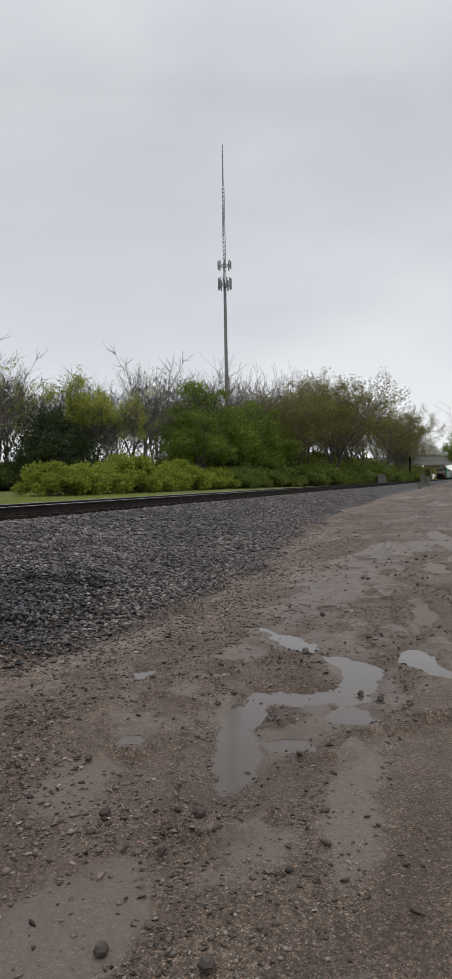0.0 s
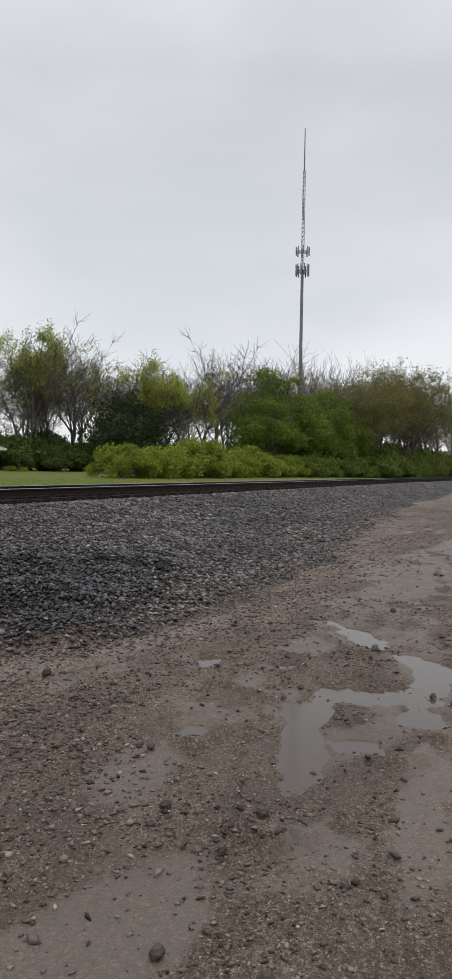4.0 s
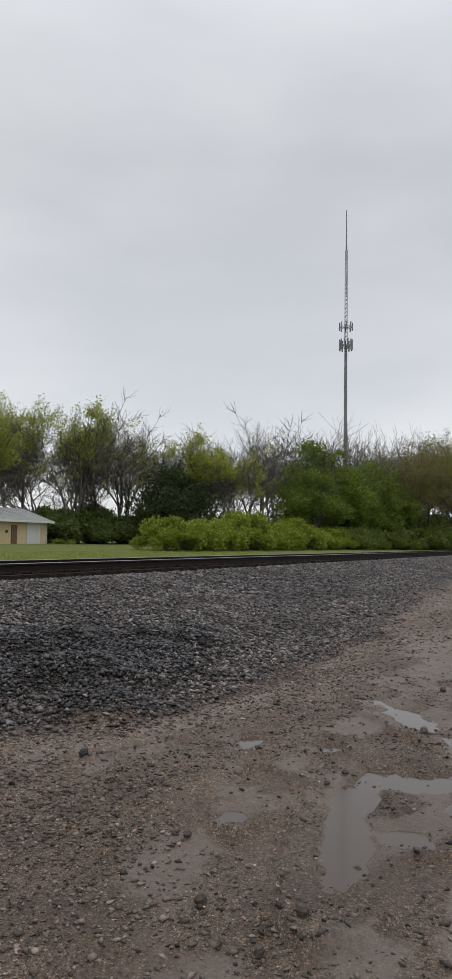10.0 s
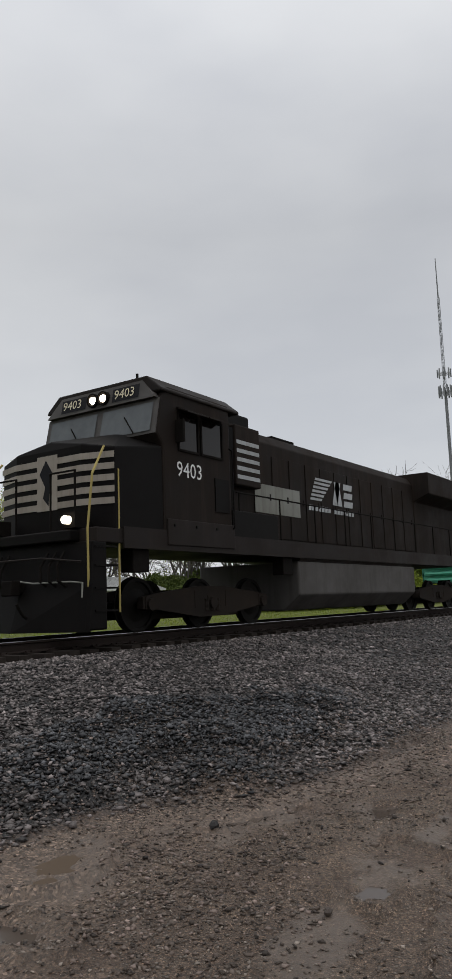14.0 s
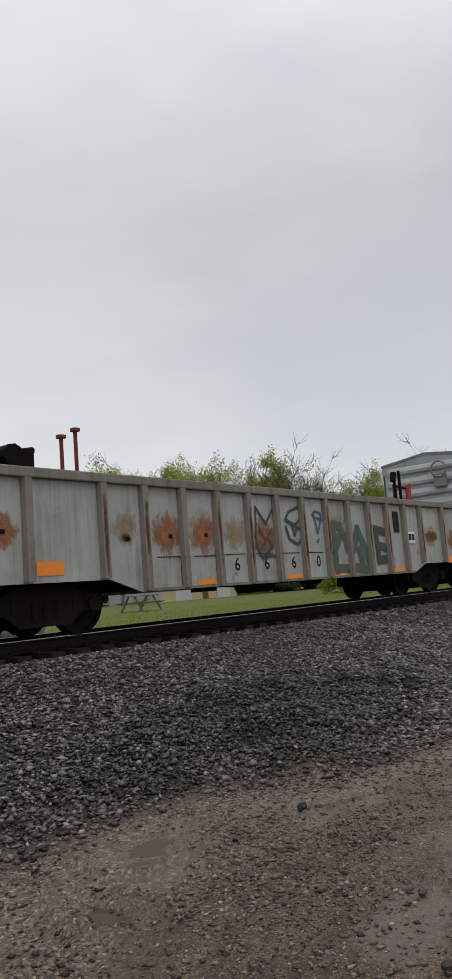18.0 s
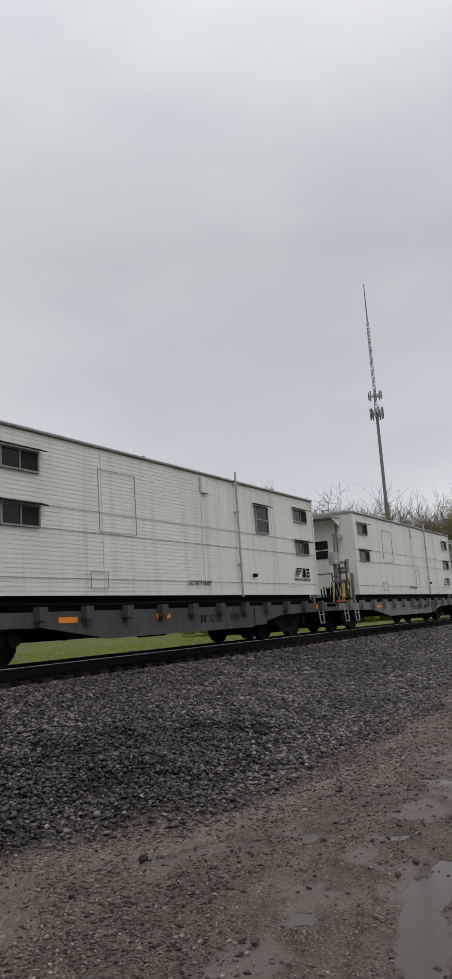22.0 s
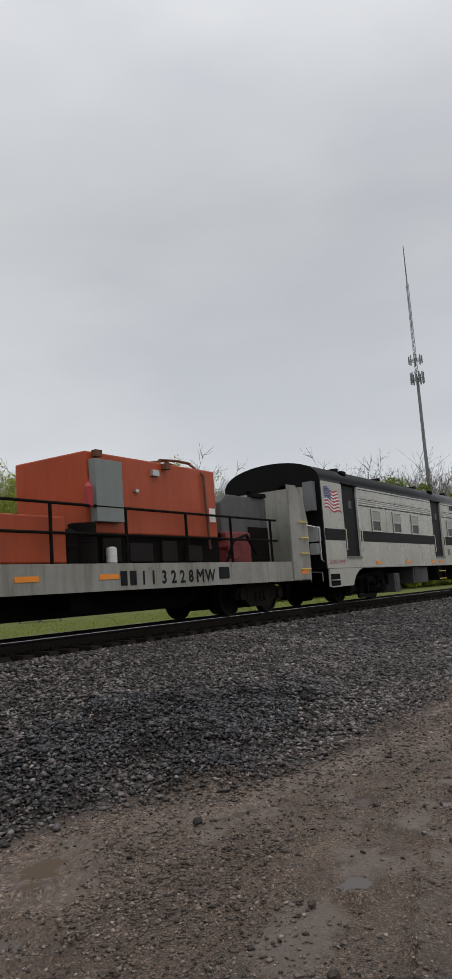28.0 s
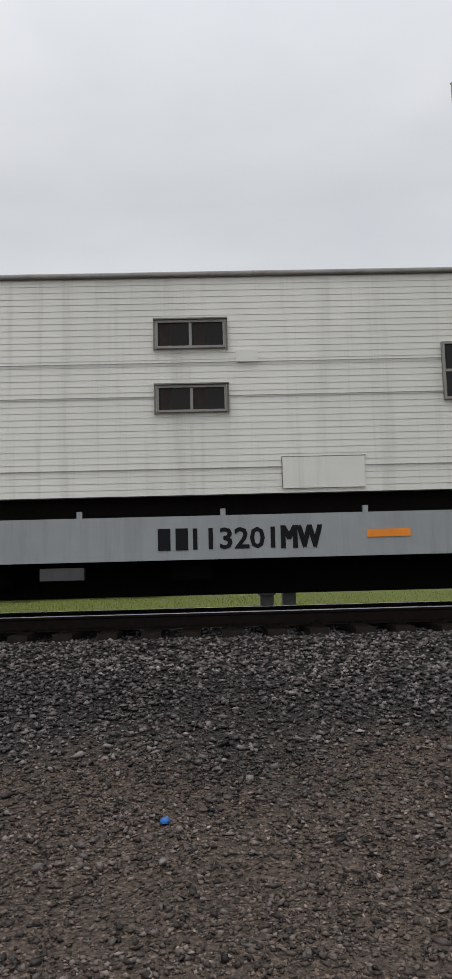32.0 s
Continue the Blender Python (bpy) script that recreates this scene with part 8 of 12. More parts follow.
def porch(e, x0, x1, top, seed, roof_z, hw=W, box=True):
    """Cluttered end platform: folded stairs, crossed braces, electric boxes, hoses and cables."""
    r = random.Random(seed)
    y = -hw + 0.22
    part("platform", MB().box(x0, x1, -hw + 0.15, hw - 0.15, top, top + 0.04), BLACK_STEEL, e)
    for a, b in ((x0 + 0.02, x0 + 0.72), (x1 - 0.48, x1 - 0.03)):
        part("kick_plate", MB().box(a, b, -hw + 0.11, -hw + 0.15, top + 0.03, top + 0.09), RED_PAINT, e, "red painted platform edge")
    # folded stairs standing on end
    for x in (x0 + 0.76, x0 + 1.34):
        part("stair_stringer", MB().tube((x, y, top), (x + 0.02, y + 0.04, top + 1.42), 0.030, 6), RUSTY, e, "rusty stair stringer")
    for z, d in ((0.16, 0.05), (0.62, 0.10), (0.95, 0.07), (1.08, 0.05), (1.28, 0.04)):
        part("stair_tread", MB().add([(x0 + 0.72, y - 0.06, top + z), (x0 + 1.36, y - 0.06, top + z + 0.06), (x0 + 1.36, y + 0.20, top + z + 0.08), (x0 + 0.72, y + 0.20, top + z + 0.02),
                                      (x0 + 0.72, y - 0.06, top + z + d), (x0 + 1.36, y - 0.06, top + z + 0.06 + d), (x0 + 1.36, y + 0.20, top + z + 0.08 + d), (x0 + 0.72, y + 0.20, top + z + 0.02 + d)],
                                     [(0, 3, 2, 1), (4, 5, 6, 7), (0, 1, 5, 4), (2, 3, 7, 6), (0, 4, 7, 3), (1, 2, 6, 5)]), RUSTY, e, "rusty folded stair tread")
    part("hinge_plate", MB().prism([(x0 + 1.10, top + 1.44), (x0 + 1.36, top + 1.46), (x0 + 1.37, top + 1.08), (x0 + 1.28, top + 1.08)], "y", y - 0.10, y - 0.07), FLAT_DIRTY, e, "pale steel hinge plate")
    part("stair_brace", MB().tube((x0 + 0.80, y - 0.03, top + 0.66), (x0 + 0.98, y, top + 0.05), 0.022, 5), RUSTY, e)
    part("stair_brace", MB().tube((x0 + 1.14, y - 0.03, top + 0.70), (x0 + 1.34, y, top + 0.10), 0.022, 5), RUSTY, e)
    # crossed braces and rails
    for a, b in ((x0 - 0.02, x0 + 0.34), (x0 + 0.30, x0 + 0.70)):
        for u, v in ((a, b), (b, a)):
            part("cross_brace", MB().tube((u, y + 0.02, top + 0.04), (v, y + 0.02, top + 0.66), 0.022, 5), BLACK_STEEL, e)
    for z in (0.68, 0.86):
        part("railing", MB().tube((x0, y, top + z), (x0 + 0.76, y, top + z + 0.02), 0.020, 6), RUSTY, e, "brown pipe railing")
    for x in (x0 + 0.02, x0 + 0.72):
        for yy in (y, hw - 0.2):
            part("railing_post", MB().tube((x, yy, top), (x, yy, top + 0.95), 0.024, 8), RUSTY, e)
    part("railing", MB().tube((x0 + 0.02, y, top + 0.95), (x0 + 0.02, hw - 0.2, top + 0.95), 0.020, 6), RUSTY, e)
    # electric gear
    if box:
        p = part("box_post", MB().box(x0 + 0.50, x0 + 0.61, y + 0.02, y + 0.13, top, top + 1.30), FLAT_GREY, e, "grey steel post")
        bx = part("electric_box", MB().box(x0 + 0.20, x0 + 0.66, y - 0.04, y + 0.16, top + 1.26, top + 1.64), ELEC_GREY, p, "grey electric box on a post", bevel=0.012)
        bx["label"] = "grey electric box"
        part("warning_sticker", MB().box(x0 + 0.655, x0 + 0.664, y - 0.03, y + 0.14, top + 1.36, top + 1.62), RED_PAINT, p)
        part("label_plate", MB().box(x0 + 0.32, x0 + 0.44, y - 0.048, y - 0.041, top + 1.34, top + 1.40), WHITE_PAINT, p)
    mt = part("meter_box", MB().box(x0 + 0.96, x0 + 1.24, y - 0.12, y - 0.02, top + 0.26, top + 0.74), TANK_GRIME, e, "dark grey switch box", bevel=0.03)
    part("label_plate", MB().box(x0 + 1.0, x0 + 1.07, y - 0.128, y - 0.121, top + 0.48, top + 0.58), WHITE_PAINT, mt)
    # hoses and cables
    for k, x in enumerate((x0 - 0.12, x0 + 0.66, x0 + 0.80, x1 - 0.36)):
        zz = top + r.uniform(0.62, 0.80)
        part("hose", MB().path([(x, y - 0.05, zz), (x + 0.03, y - 0.07, zz - 0.25), (x - 0.01, y - 0.05, top + 0.2), (x + 0.05, y - 0.02, top + 0.06)], 0.019, 6), YELLOW_PAINT, e, "yellow rubber hose")
    for k in range(5):
        a = x0 + r.uniform(-0.3, 0.5)
        h = r.uniform(0.42, 0.60)
        pts = [(a + 0.30 * math.cos(t) * (0.5 + 0.1 * k), y + 0.05 + 0.1 * k, top + h + 0.42 * math.sin(t)) for t in np.linspace(math.pi, 2 * math.pi, 9)]
        part("power_cable", MB().path(pts, 0.022, 6), BLACK_STEEL, e, "black power cable")
    for k in range(3):
        yy = r.uniform(-0.9, 0.9)
        part("power_cable", MB().path([(x0 + 0.3, yy, top + 0.5), (x0 + 0.0, yy, top + 0.1), (x0 - 0.35, yy * 0.9, top - 0.12), (x0 - 0.55, yy * 0.8, top + 0.12)], 0.03), BLACK_STEEL, e, "black power cable")
    part("stake", MB().box(x1 - 0.36, x1 - 0.28, -hw + 0.06, -hw + 0.14, top, top + 0.98), FLAT_GREY, e, "grey stake post")
    stirrup(e, x0 + 0.28, top - 0.02)
    stirrup(e, x0 + 1.22, top - 0.02)


def end_door(e, x, face, z0, hw=W, awning=True, y0=-0.75):
    """White door with a window, lamp and small roof on an end wall."""
    o = x + face * 0.03
    d = part("door", MB().box(min(o, o + face * 0.03), max(o, o + face * 0.03), y0, y0 + 0.85, z0 + 0.08, z0 + 2.1), WHITE_SIDING, e, "white end door")
    part("pane", MB().box(min(o, o + face * 0.05), max(o, o + face * 0.05), y0 + 0.18, y0 + 0.68, z0 + 1.30, z0 + 1.58).box(min(o, o + face * 0.05), max(o, o + face * 0.05), y0 + 0.18, y0 + 0.68, z0 + 1.62, z0 + 1.92), GLASS, d)
    part("door_handle", MB().cbox(o + face * 0.06, y0 + 0.75, z0 + 0.95, 0.05, 0.05, 0.12), BLACK_STEEL, d)
    part("lamp", MB().cbox(o + face * 0.08, y0 - 0.3, z0 + 2.0, 0.16, 0.14, 0.14), ALU, e)
    part("door_frame", MB().box(min(x, o), max(x, o) + 0.001, y0 - 0.05, y0 - 0.001, z0 + 0.06, z0 + 2.14).box(min(x, o), max(x, o) + 0.001, y0 + 0.851, y0 + 0.90, z0 + 0.06, z0 + 2.14), ROOF_CAP, e)
    part("conduit", MB().tube((o + face * 0.02, y0 - 0.16, z0 + 0.1), (o + face * 0.02, y0 - 0.16, z0 + 2.45), 0.022, 6), GREY_END, e)
    if awning:
        a = part("awning", MB().prism([(o, z0 + 2.70), (o + face * 0.92, z0 + 2.64), (o + face * 0.92, z0 + 2.60), (o, z0 + 2.62)], "y", y0 - 0.32, min(y0 + 1.35, hw - 0.02)), ROOF_CAP, e, "small flat porch roof")
        part("bracket", MB().prism([(o, z0 + 2.62), (o + face * 0.74, z0 + 2.61), (o, z0 + 2.36)], "y", y0 - 0.30, y0 - 0.27), WHITE_SIDING, a, "white side bracket")


MAROON = plain("maroon_lettering", (0.085, 0.022, 0.02), 0.6)
PALE_STENCIL = plain("pale_worn_stencil", (0.30, 0.30, 0.29), 0.7)


def camp_car(s, seed, number, wide_mid=False, panels=True, pipe=8.22):
    e = rail_car("camp_car", "white bunk trailer with small windows on a grey flatcar", "camp car", s)
    l, x0, bl = 15.55, 1.85, 13.0
    TOP = 0.90
    ink = PALE_STENCIL if wide_mid else BLACK_PAINT
    flat_deck(e, l, FLAT_GREY if seed == 41 else FLAT_DARK, top=TOP, ends=0.68, belly=0.38)
    z0, z1 = 1.17, 3.99
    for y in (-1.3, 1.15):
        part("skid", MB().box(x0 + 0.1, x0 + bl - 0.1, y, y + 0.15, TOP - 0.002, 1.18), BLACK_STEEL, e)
    trailer(e, x0, bl, z0, z1)
    for a, b in ((0.45, 1.28), (11.72, 12.5)):
        for za, zb in ((2.33, 2.64), (3.27, 3.58)):
            window(e, x0 + a, x0 + b, za, zb, y=-W, awning=True, frame=FRAME_GREY, t=0.032)
    if wide_mid:
        window(e, x0 + 9.15, x0 + 10.05, 2.78, 3.45, y=-W, split="h", awning=True, frame=FRAME_GREY, t=0.032)
    elif seed in (40, 45):
        window(e, x0 + 9.3, x0 + 9.95, 2.8, 3.45, y=-W, split="h", awning=True, frame=FRAME_GREY, t=0.032)
    part("vent_pipe", MB().tube((x0 + pipe, -W - 0.06, 1.12), (x0 + pipe, -W - 0.06, 4.22), 0.027, 8).cbox(x0 + pipe, -W - 0.04, 1.9, 0.1, 0.1, 0.04).cbox(x0 + pipe, -W - 0.04, 3.2, 0.1, 0.1, 0.04).cbox(x0 + pipe, -W - 0.04, 3.9, 0.1, 0.1, 0.04), STANDPIPE, e, "rust-streaked pale standpipe")
    part("roof_pipe", MB().tube((x0 + 5.3, -0.9, 4.0), (x0 + 5.3, -0.9, 4.28), 0.04, 8), GREY_END, e)
    part("vent_box", MB().box(x0 + 6.6, x0 + 6.92, -W - 0.045, -W, 3.52, 3.88), WHITE_SIDING, e)
    if panels:
        r = random.Random(seed)
        for x, z, w, h in ((2.9, 2.35, 1.15, 1.2), (6.9, 1.55, 0.5, 0.6), (2.6, 1.3, 0.5, 0.3)):
            if r.random() < 0.8:
                fr = MB()
                xx, zz = x0 + x, z
                fr.box(xx, xx + w, -W - 0.008, -W + 0.002, zz, zz + 0.012).box(xx, xx + w, -W - 0.008, -W + 0.002, zz + h, zz + h + 0.012)
                fr.box(xx, xx + 0.012, -W - 0.008, -W + 0.002, zz, zz + h).box(xx + w, xx + w + 0.012, -W - 0.008, -W + 0.002, zz, zz + h)
                part("hatch", fr, ROOF_CAP, e)
    emblem(e, x0 + 11.45, 1.66, 1.0)
    lettering(e, "DO NOT HUMP", x0 + 5.9, 1.38, 0.115, MAROON, width=0.95, bold=0.02)
    part("outlet", MB().cbox(x0 + 9.0, -W - 0.03, 1.66, 0.16, 0.06, 0.08), BLACK_STEEL, e)
    end_door(e, x0, -1, z0)
    porch(e, 0.05, x0, TOP, seed, 4.0)
    part("roof_bracket", MB().tube((x0 + 0.25, -0.35, 4.0), (x0 + 0.25, -0.35, 4.22), 0.03, 6).path([(x0 + 0.25, -0.35, 4.18), (x0 + 0.25, -0.55, 4.2), (x0 + 0.3, -0.7, 4.12)], 0.018), GREY_END, e, "small roof lamp bracket")
    if seed == 43:
        part("air_conditioner", MB().box(x0 + 0.5, x0 + 1.1, -0.5, 0.3, 4.06, 4.24), ROOF_CAP, e, "rooftop air conditioner", bevel=0.03)
    part("box_post", MB().box(l - 0.36, l - 0.27, -W + 0.3, -W + 0.39, TOP, TOP + 1.3), FLAT_GREY, e, "grey steel post")
    part("electric_box", MB().box(l - 0.52, l - 0.14, -W + 0.22, -W + 0.42, TOP + 1.28, TOP + 1.66), ELEC_GREY, e, "grey electric box on a post", bevel=0.012)
    stirrup(e, l - 0.75, TOP - 0.02)
    part("ladder_box", MB().box(x0 + 8.9, x0 + 9.5, -W + 0.01, -W + 0.035, 0.42, 0.86), FLAT_DARK, e)
    for x in (3.6, 6.5):
        reflector(e, x, 0.70, 0.5, 0.10, -W + 0.034)
    owner_bars(e, 8.2, 0.56, 0.17, 2, ink, y=-W + 0.034)
    lettering(e, number, 8.58, 0.56, 0.17, ink, y=-W + 0.034, bold=0.015)
    lettering(e, "MW", 9.55, 0.56, 0.17, ink, y=-W + 0.034, bold=0.04)
    reflector(e, l - 0.9, 0.76, 0.5, 0.12, -W + 0.034)
    hyd = MB().path([(x0 + 0.4, -W + 0.1, 1.04), (x0 + 3, -W + 0.0, 1.0), (x0 + 6, -W + 0.0, 1.03), (x0 + 9, -W, 0.99), (x0 + 12.6, -W + 0.1, 1.03)], 0.02)
    part("power_cable", hyd, BLACK_STEEL, e)


for i, (s, num) in enumerate(((462.85, "62162"), (479.38, "62543"), (495.85, "62177"), (512.45, "62751"), (528.9, "62081"), (545.2, "62190"), (561.6, "62604"))):
    camp_car(s - 1.85, 40 + i, num, wide_mid=i == 2, pipe=(8.22, 8.62, 8.12, 8.22, 6.42, 8.22, 8.22)[i])

# ---- bulkhead flatcar with container and generators ----
e = rail_car("bulkhead_flatcar", "stained white bulkhead flatcar carrying generator units", "flatcar", 576.45)
l = 20.1
flat_deck(e, l, FLAT_DIRTY, top=1.2, ends=0.72, fish=False, pockets=False, deep=0.30)


def bulkhead(e, xa, xb, wall_left, top, mat, rung_x):
    """End bulkhead: a wall with sloping side gussets."""
    wall = MB().box(xa, xa + 0.16, -W + 0.06, W - 0.06, 1.2, top) if wall_left else MB().box(xb - 0.16, xb, -W + 0.06, W - 0.06, 1.2, top)
    b = part("bulkhead", wall, mat, e, "grey steel bulkhead")
    for y in (-W + 0.0, W - 0.05):
        if wall_left:
            prof = [(xa, 0.74), (xa, top), (xa + (xb - xa) * 0.55, top), (xb, 1.9), (xb, 0.74)]
        else:
            prof = [(xb, 0.74), (xb, 1.9 + 0.4), (xb - (xb - xa) * 0.15, 2.75), (xb - (xb - xa) * 0.55, top), (xa, top), (xa, 1.25), (xa + 0.0, 0.74)]
        part("gusset", MB().prism(prof, "y", y, y + 0.05), mat, b)
    ladder(b, rung_x, 1.0, 2.2, 0.42, YELLOW_PAINT, 4)
    return b


bulkhead(e, 0.05, 0.85, True, 3.1, GREY_BLUE, 0.15)
bulkhead(e, 19.1, 20.05, False, 3.15, FLAT_DIRTY, 19.5)
reflector(e, 0.4, 0.85, 0.45, 0.12, -W - 0.006)
reflector(e, 19.5, 0.88, 0.4, 0.12, -W - 0.006)
for x in (6.3, 8.4, 10.1, 12.0):
    reflector(e, x, 0.92, 0.5, 0.09, -W + 0.034)
owner_bars(e, 12.55, 0.80, 0.26, 2, BLACK_PAINT, y=-W + 0.034, w=0.2)
for i, ch in enumerate("113228MW"):
    lettering(e, ch, 13.18 + i * 0.29, 0.80, 0.26, BLACK_PAINT, y=-W + 0.034, bold=0.03)
part("data_plate", MB().box(15.75, 16.15, -W + 0.028, -W + 0.036, 0.85, 1.1), BLACK_PAINT, e)
S_FLAT = 576.45


def cargo(name, label, cat, s):
    o = thing(name, label, cat, at=(s, Y_MID, RAIL_Z))
    MOVERS.append((o, s))
    return o


c = cargo("container", "white lapped-siding container box with company emblem", "container", S_FLAT)
trailer(c, 0.92, 7.62, 1.2, 3.58, p=0.076)
emblem(c, 5.0, 2.75, 1.15)
lettering(c, "DO NOT HUMP", 5.2, 1.62, 0.12, BLACK_PAINT, width=0.95)
c = cargo("fuel_unit", "low orange fuel tank unit on a flatcar", "tank", S_FLAT)
part("tank_box", MB().box(9.55, 11.5, -1.25, 1.1, 1.22, 2.02), ORANGE, c, bevel=0.03)
part("tank_end", MB().tube((9.0, -0.7, 1.65), (9.55, -0.7, 1.65), 0.4, 20), ORANGE, c)
part("stand_post", MB().box(9.05, 9.15, -1.3, -1.2, 1.2, 2.2), BLACK_STEEL, c)
c = cargo("generator", "large orange generator housing with grey switch box", "generator", S_FLAT)
part("skid", MB().box(12.2, 16.35, -1.15, 1.15, 1.2, 1.76), BLACK_STEEL, c)
part("housing", MB().box(12.05, 16.2, -1.25, 0.55, 1.76, 3.24), ORANGE, c, "orange sheet-metal housing", bevel=0.03)
part("switch_box", MB().box(12.12, 12.85, -1.42, -1.255, 1.95, 3.08), SWITCH_GREY, c, "tall grey-green switch box", bevel=0.01)
part("exhaust_pipe", MB().path([(14.6, -0.9, 3.22), (14.7, -0.9, 3.40), (15.3, -0.9, 3.44), (15.6, -1.0, 3.40), (15.7, -1.30, 3.1), (15.75, -1.32, 1.5)], 0.028, 8), RUST_PIPE, c, "rusty bent pipe")
part("exhaust_pipe", MB().path([(15.0, -0.4, 3.24), (15.05, -0.4, 3.46), (15.5, -0.4, 3.54), (15.85, -0.45, 3.44), (15.88, -0.45, 3.2)], 0.028, 8), RUST_PIPE, c, "rusty bent pipe")
for x, z in ((12.3, 3.20), (14.35, 3.16)):
    part("work_light", MB().cbox(x, -1.31, z, 0.16, 0.12, 0.12), RUST_PIPE, c, "small rusty lamp housing")
for x, w, h in ((12.45, 0.5, 0.45), (13.2, 0.7, 0.36), (14.2, 0.5, 0.42), (15.0, 0.6, 0.34)):
    part("engine_part", MB().box(x, x + w, -1.22, -1.16, 1.24, 1.24 + h), LOCO_GREY, c, bevel=0.02)
part("lamp", MB().cbox(14.0, -1.29, 3.0, 0.2, 0.08, 0.12).cbox(13.4, -1.28, 2.6, 0.1, 0.06, 0.06), ALU, c)
part("notice", MB().box(15.9, 16.13, -1.258, -1.252, 2.1, 2.4), WHITE_PAINT, c)
c = cargo("oil_barrel", "small dark oil barrel beside the generator", "barrel", S_FLAT)
part("drum", MB().lathe([(0.24, 0), (0.25, 0.02), (0.25, 0.36), (0.26, 0.38), (0.25, 0.4), (0.25, 0.7), (0.24, 0.72)], (12.0, -1.15, 1.21), n=18), BLACK_STEEL, c)
for x, y, r, h, m, lb in ((11.72, -1.05, 0.20, 0.62, BLACK_STEEL, "small black drum on the flatcar deck"), (12.55, -1.32, 0.10, 0.30, TANK_WHITE, "small white plastic jug on the deck")):
    c = cargo("drum" if r > 0.15 else "jug", lb, "drum" if r > 0.15 else "jug", S_FLAT)
    part("shell", MB().lathe([(r * 0.9, 0), (r, 0.02), (r, h * 0.45), (r * 1.04, h * 0.5), (r, h * 0.55), (r, h * 0.9), (r * 0.5, h), (0.03, h)], (x, y, 1.21), n=14), m, c)
c = cargo("extinguisher", "red fire extinguisher hung on the generator", "extinguisher", S_FLAT)
part("bottle", MB().lathe([(0.07, 0), (0.08, 0.03), (0.08, 0.36), (0.03, 0.44), (0.03, 0.5)], (11.98, -1.36, 2.2), n=12), RED_PAINT, c)
c = cargo("pump", "red pump machine on flatcar end", "pump", S_FLAT)
part("casing", MB().box(16.9, 18.0, -1.0, -0.2, 1.22, 1.95).tube((17.2, -1.05, 1.6), (17.2, -0.1, 1.6), 0.32, 16), plain("dull_red", (0.20, 0.03, 0.03), 0.6), c, bevel=0.03)
part("hose", MB().path([(16.6, -1.2, 1.25), (16.8, -1.25, 1.7), (17.4, -1.25, 1.85), (17.9, -1.2, 1.4)], 0.035), BLACK_STEEL, c)
c = cargo("water_tank", "grey sheet-steel tank behind the bulkhead", "tank", S_FLAT)
part("shell", MB().prism([(16.9, 1.7), (16.9, 2.65), (17.2, 2.85), (19.05, 2.85), (19.05, 1.22), (18.05, 1.22), (18.05, 1.7)], "y", -0.9, 1.0), painted("tank_grey", (0.125, 0.125, 0.125), (0.035, 0.030, 0.027), 0.8, 0.7), c, bevel=0.03)
part("lamp_board", MB().box(18.3, 18.98, -0.96, -0.82, 2.86, 2.96), BLACK_STEEL, c, "black lamp board on top")
part("lower_panel", MB().box(18.06, 19.0, -0.93, -0.905, 1.24, 2.1), BLACK_STEEL, c)
c = cargo("guard_rail", "black pipe guard rail along the flatcar deck", "railing", S_FLAT)
for x in (9.1, 11.0, 12.9, 14.8, 16.5, 18.3):
    part("post", MB().tube((x, -1.4, 1.2), (x, -1.4, 2.22), 0.03, 8), BLACK_STEEL, c)
part("top_rail", MB().path([(9.1, -1.4, 2.22), (18.6, -1.4, 2.22)], 0.026), BLACK_STEEL, c)
part("mid_rail", MB().path([(9.1, -1.4, 1.72), (18.6, -1.4, 1.72)], 0.026), BLACK_STEEL, c)

# ---- silver dining car ----
e = rail_car("dining_car", "silver passenger coach with black band and dark roof", "coach", 597.5)
l = 25.5
DOORS = [(1.36, 2.42), (9.45, 10.55), (22.45, 23.55)]
arc = [(-W * math.cos(t), 3.42 + 0.66 * math.sin(t) ** 0.8) for t in np.linspace(0, math.pi, 31)]
part("roof", MB().prism(arc + [(W, 3.42), (-W, 3.42)], "x", 0.0, l), COACH_ROOF, e, "dark rounded roof", smooth=False)
roof_faces = [o for o in e.children if o.name.startswith("roof")][0].data.polygons
for f in roof_faces:
    f.use_smooth = abs(f.normal.x) < 0.5
xs = [0.0] + [q for d in DOORS for q in d] + [l]
for a, b in zip(xs[::2], xs[1::2]):
    part("side_wall", MB().box(a, b, -W, -W + 0.06, 1.0, 3.42), SILVER, e, "dull silver painted side")
for a, b in DOORS:
    part("door_sill", MB().box(a, b, -W, -W + 0.06, 1.0, 1.33), SILVER, e, "silver panel under the door")
part("side_wall", MB().box(0, l, W - 0.06, W, 1.0, 3.42), SILVER, e)
part("floor", MB().box(0, l, -W + 0.07, W - 0.07, 0.98, 1.1), BLACK_STEEL, e)
part("skirt", MB().prism([(0.1, 1.0), (2.5, 1.0), (2.42, 0.985), (2.2, 0.94), (2.0, 0.86), (1.85, 0.76), (1.74, 0.64), (1.66, 0.50), (0.1, 0.50)], "y", -W, -W + 0.04), SILVER, e, "dented silver end skirt")
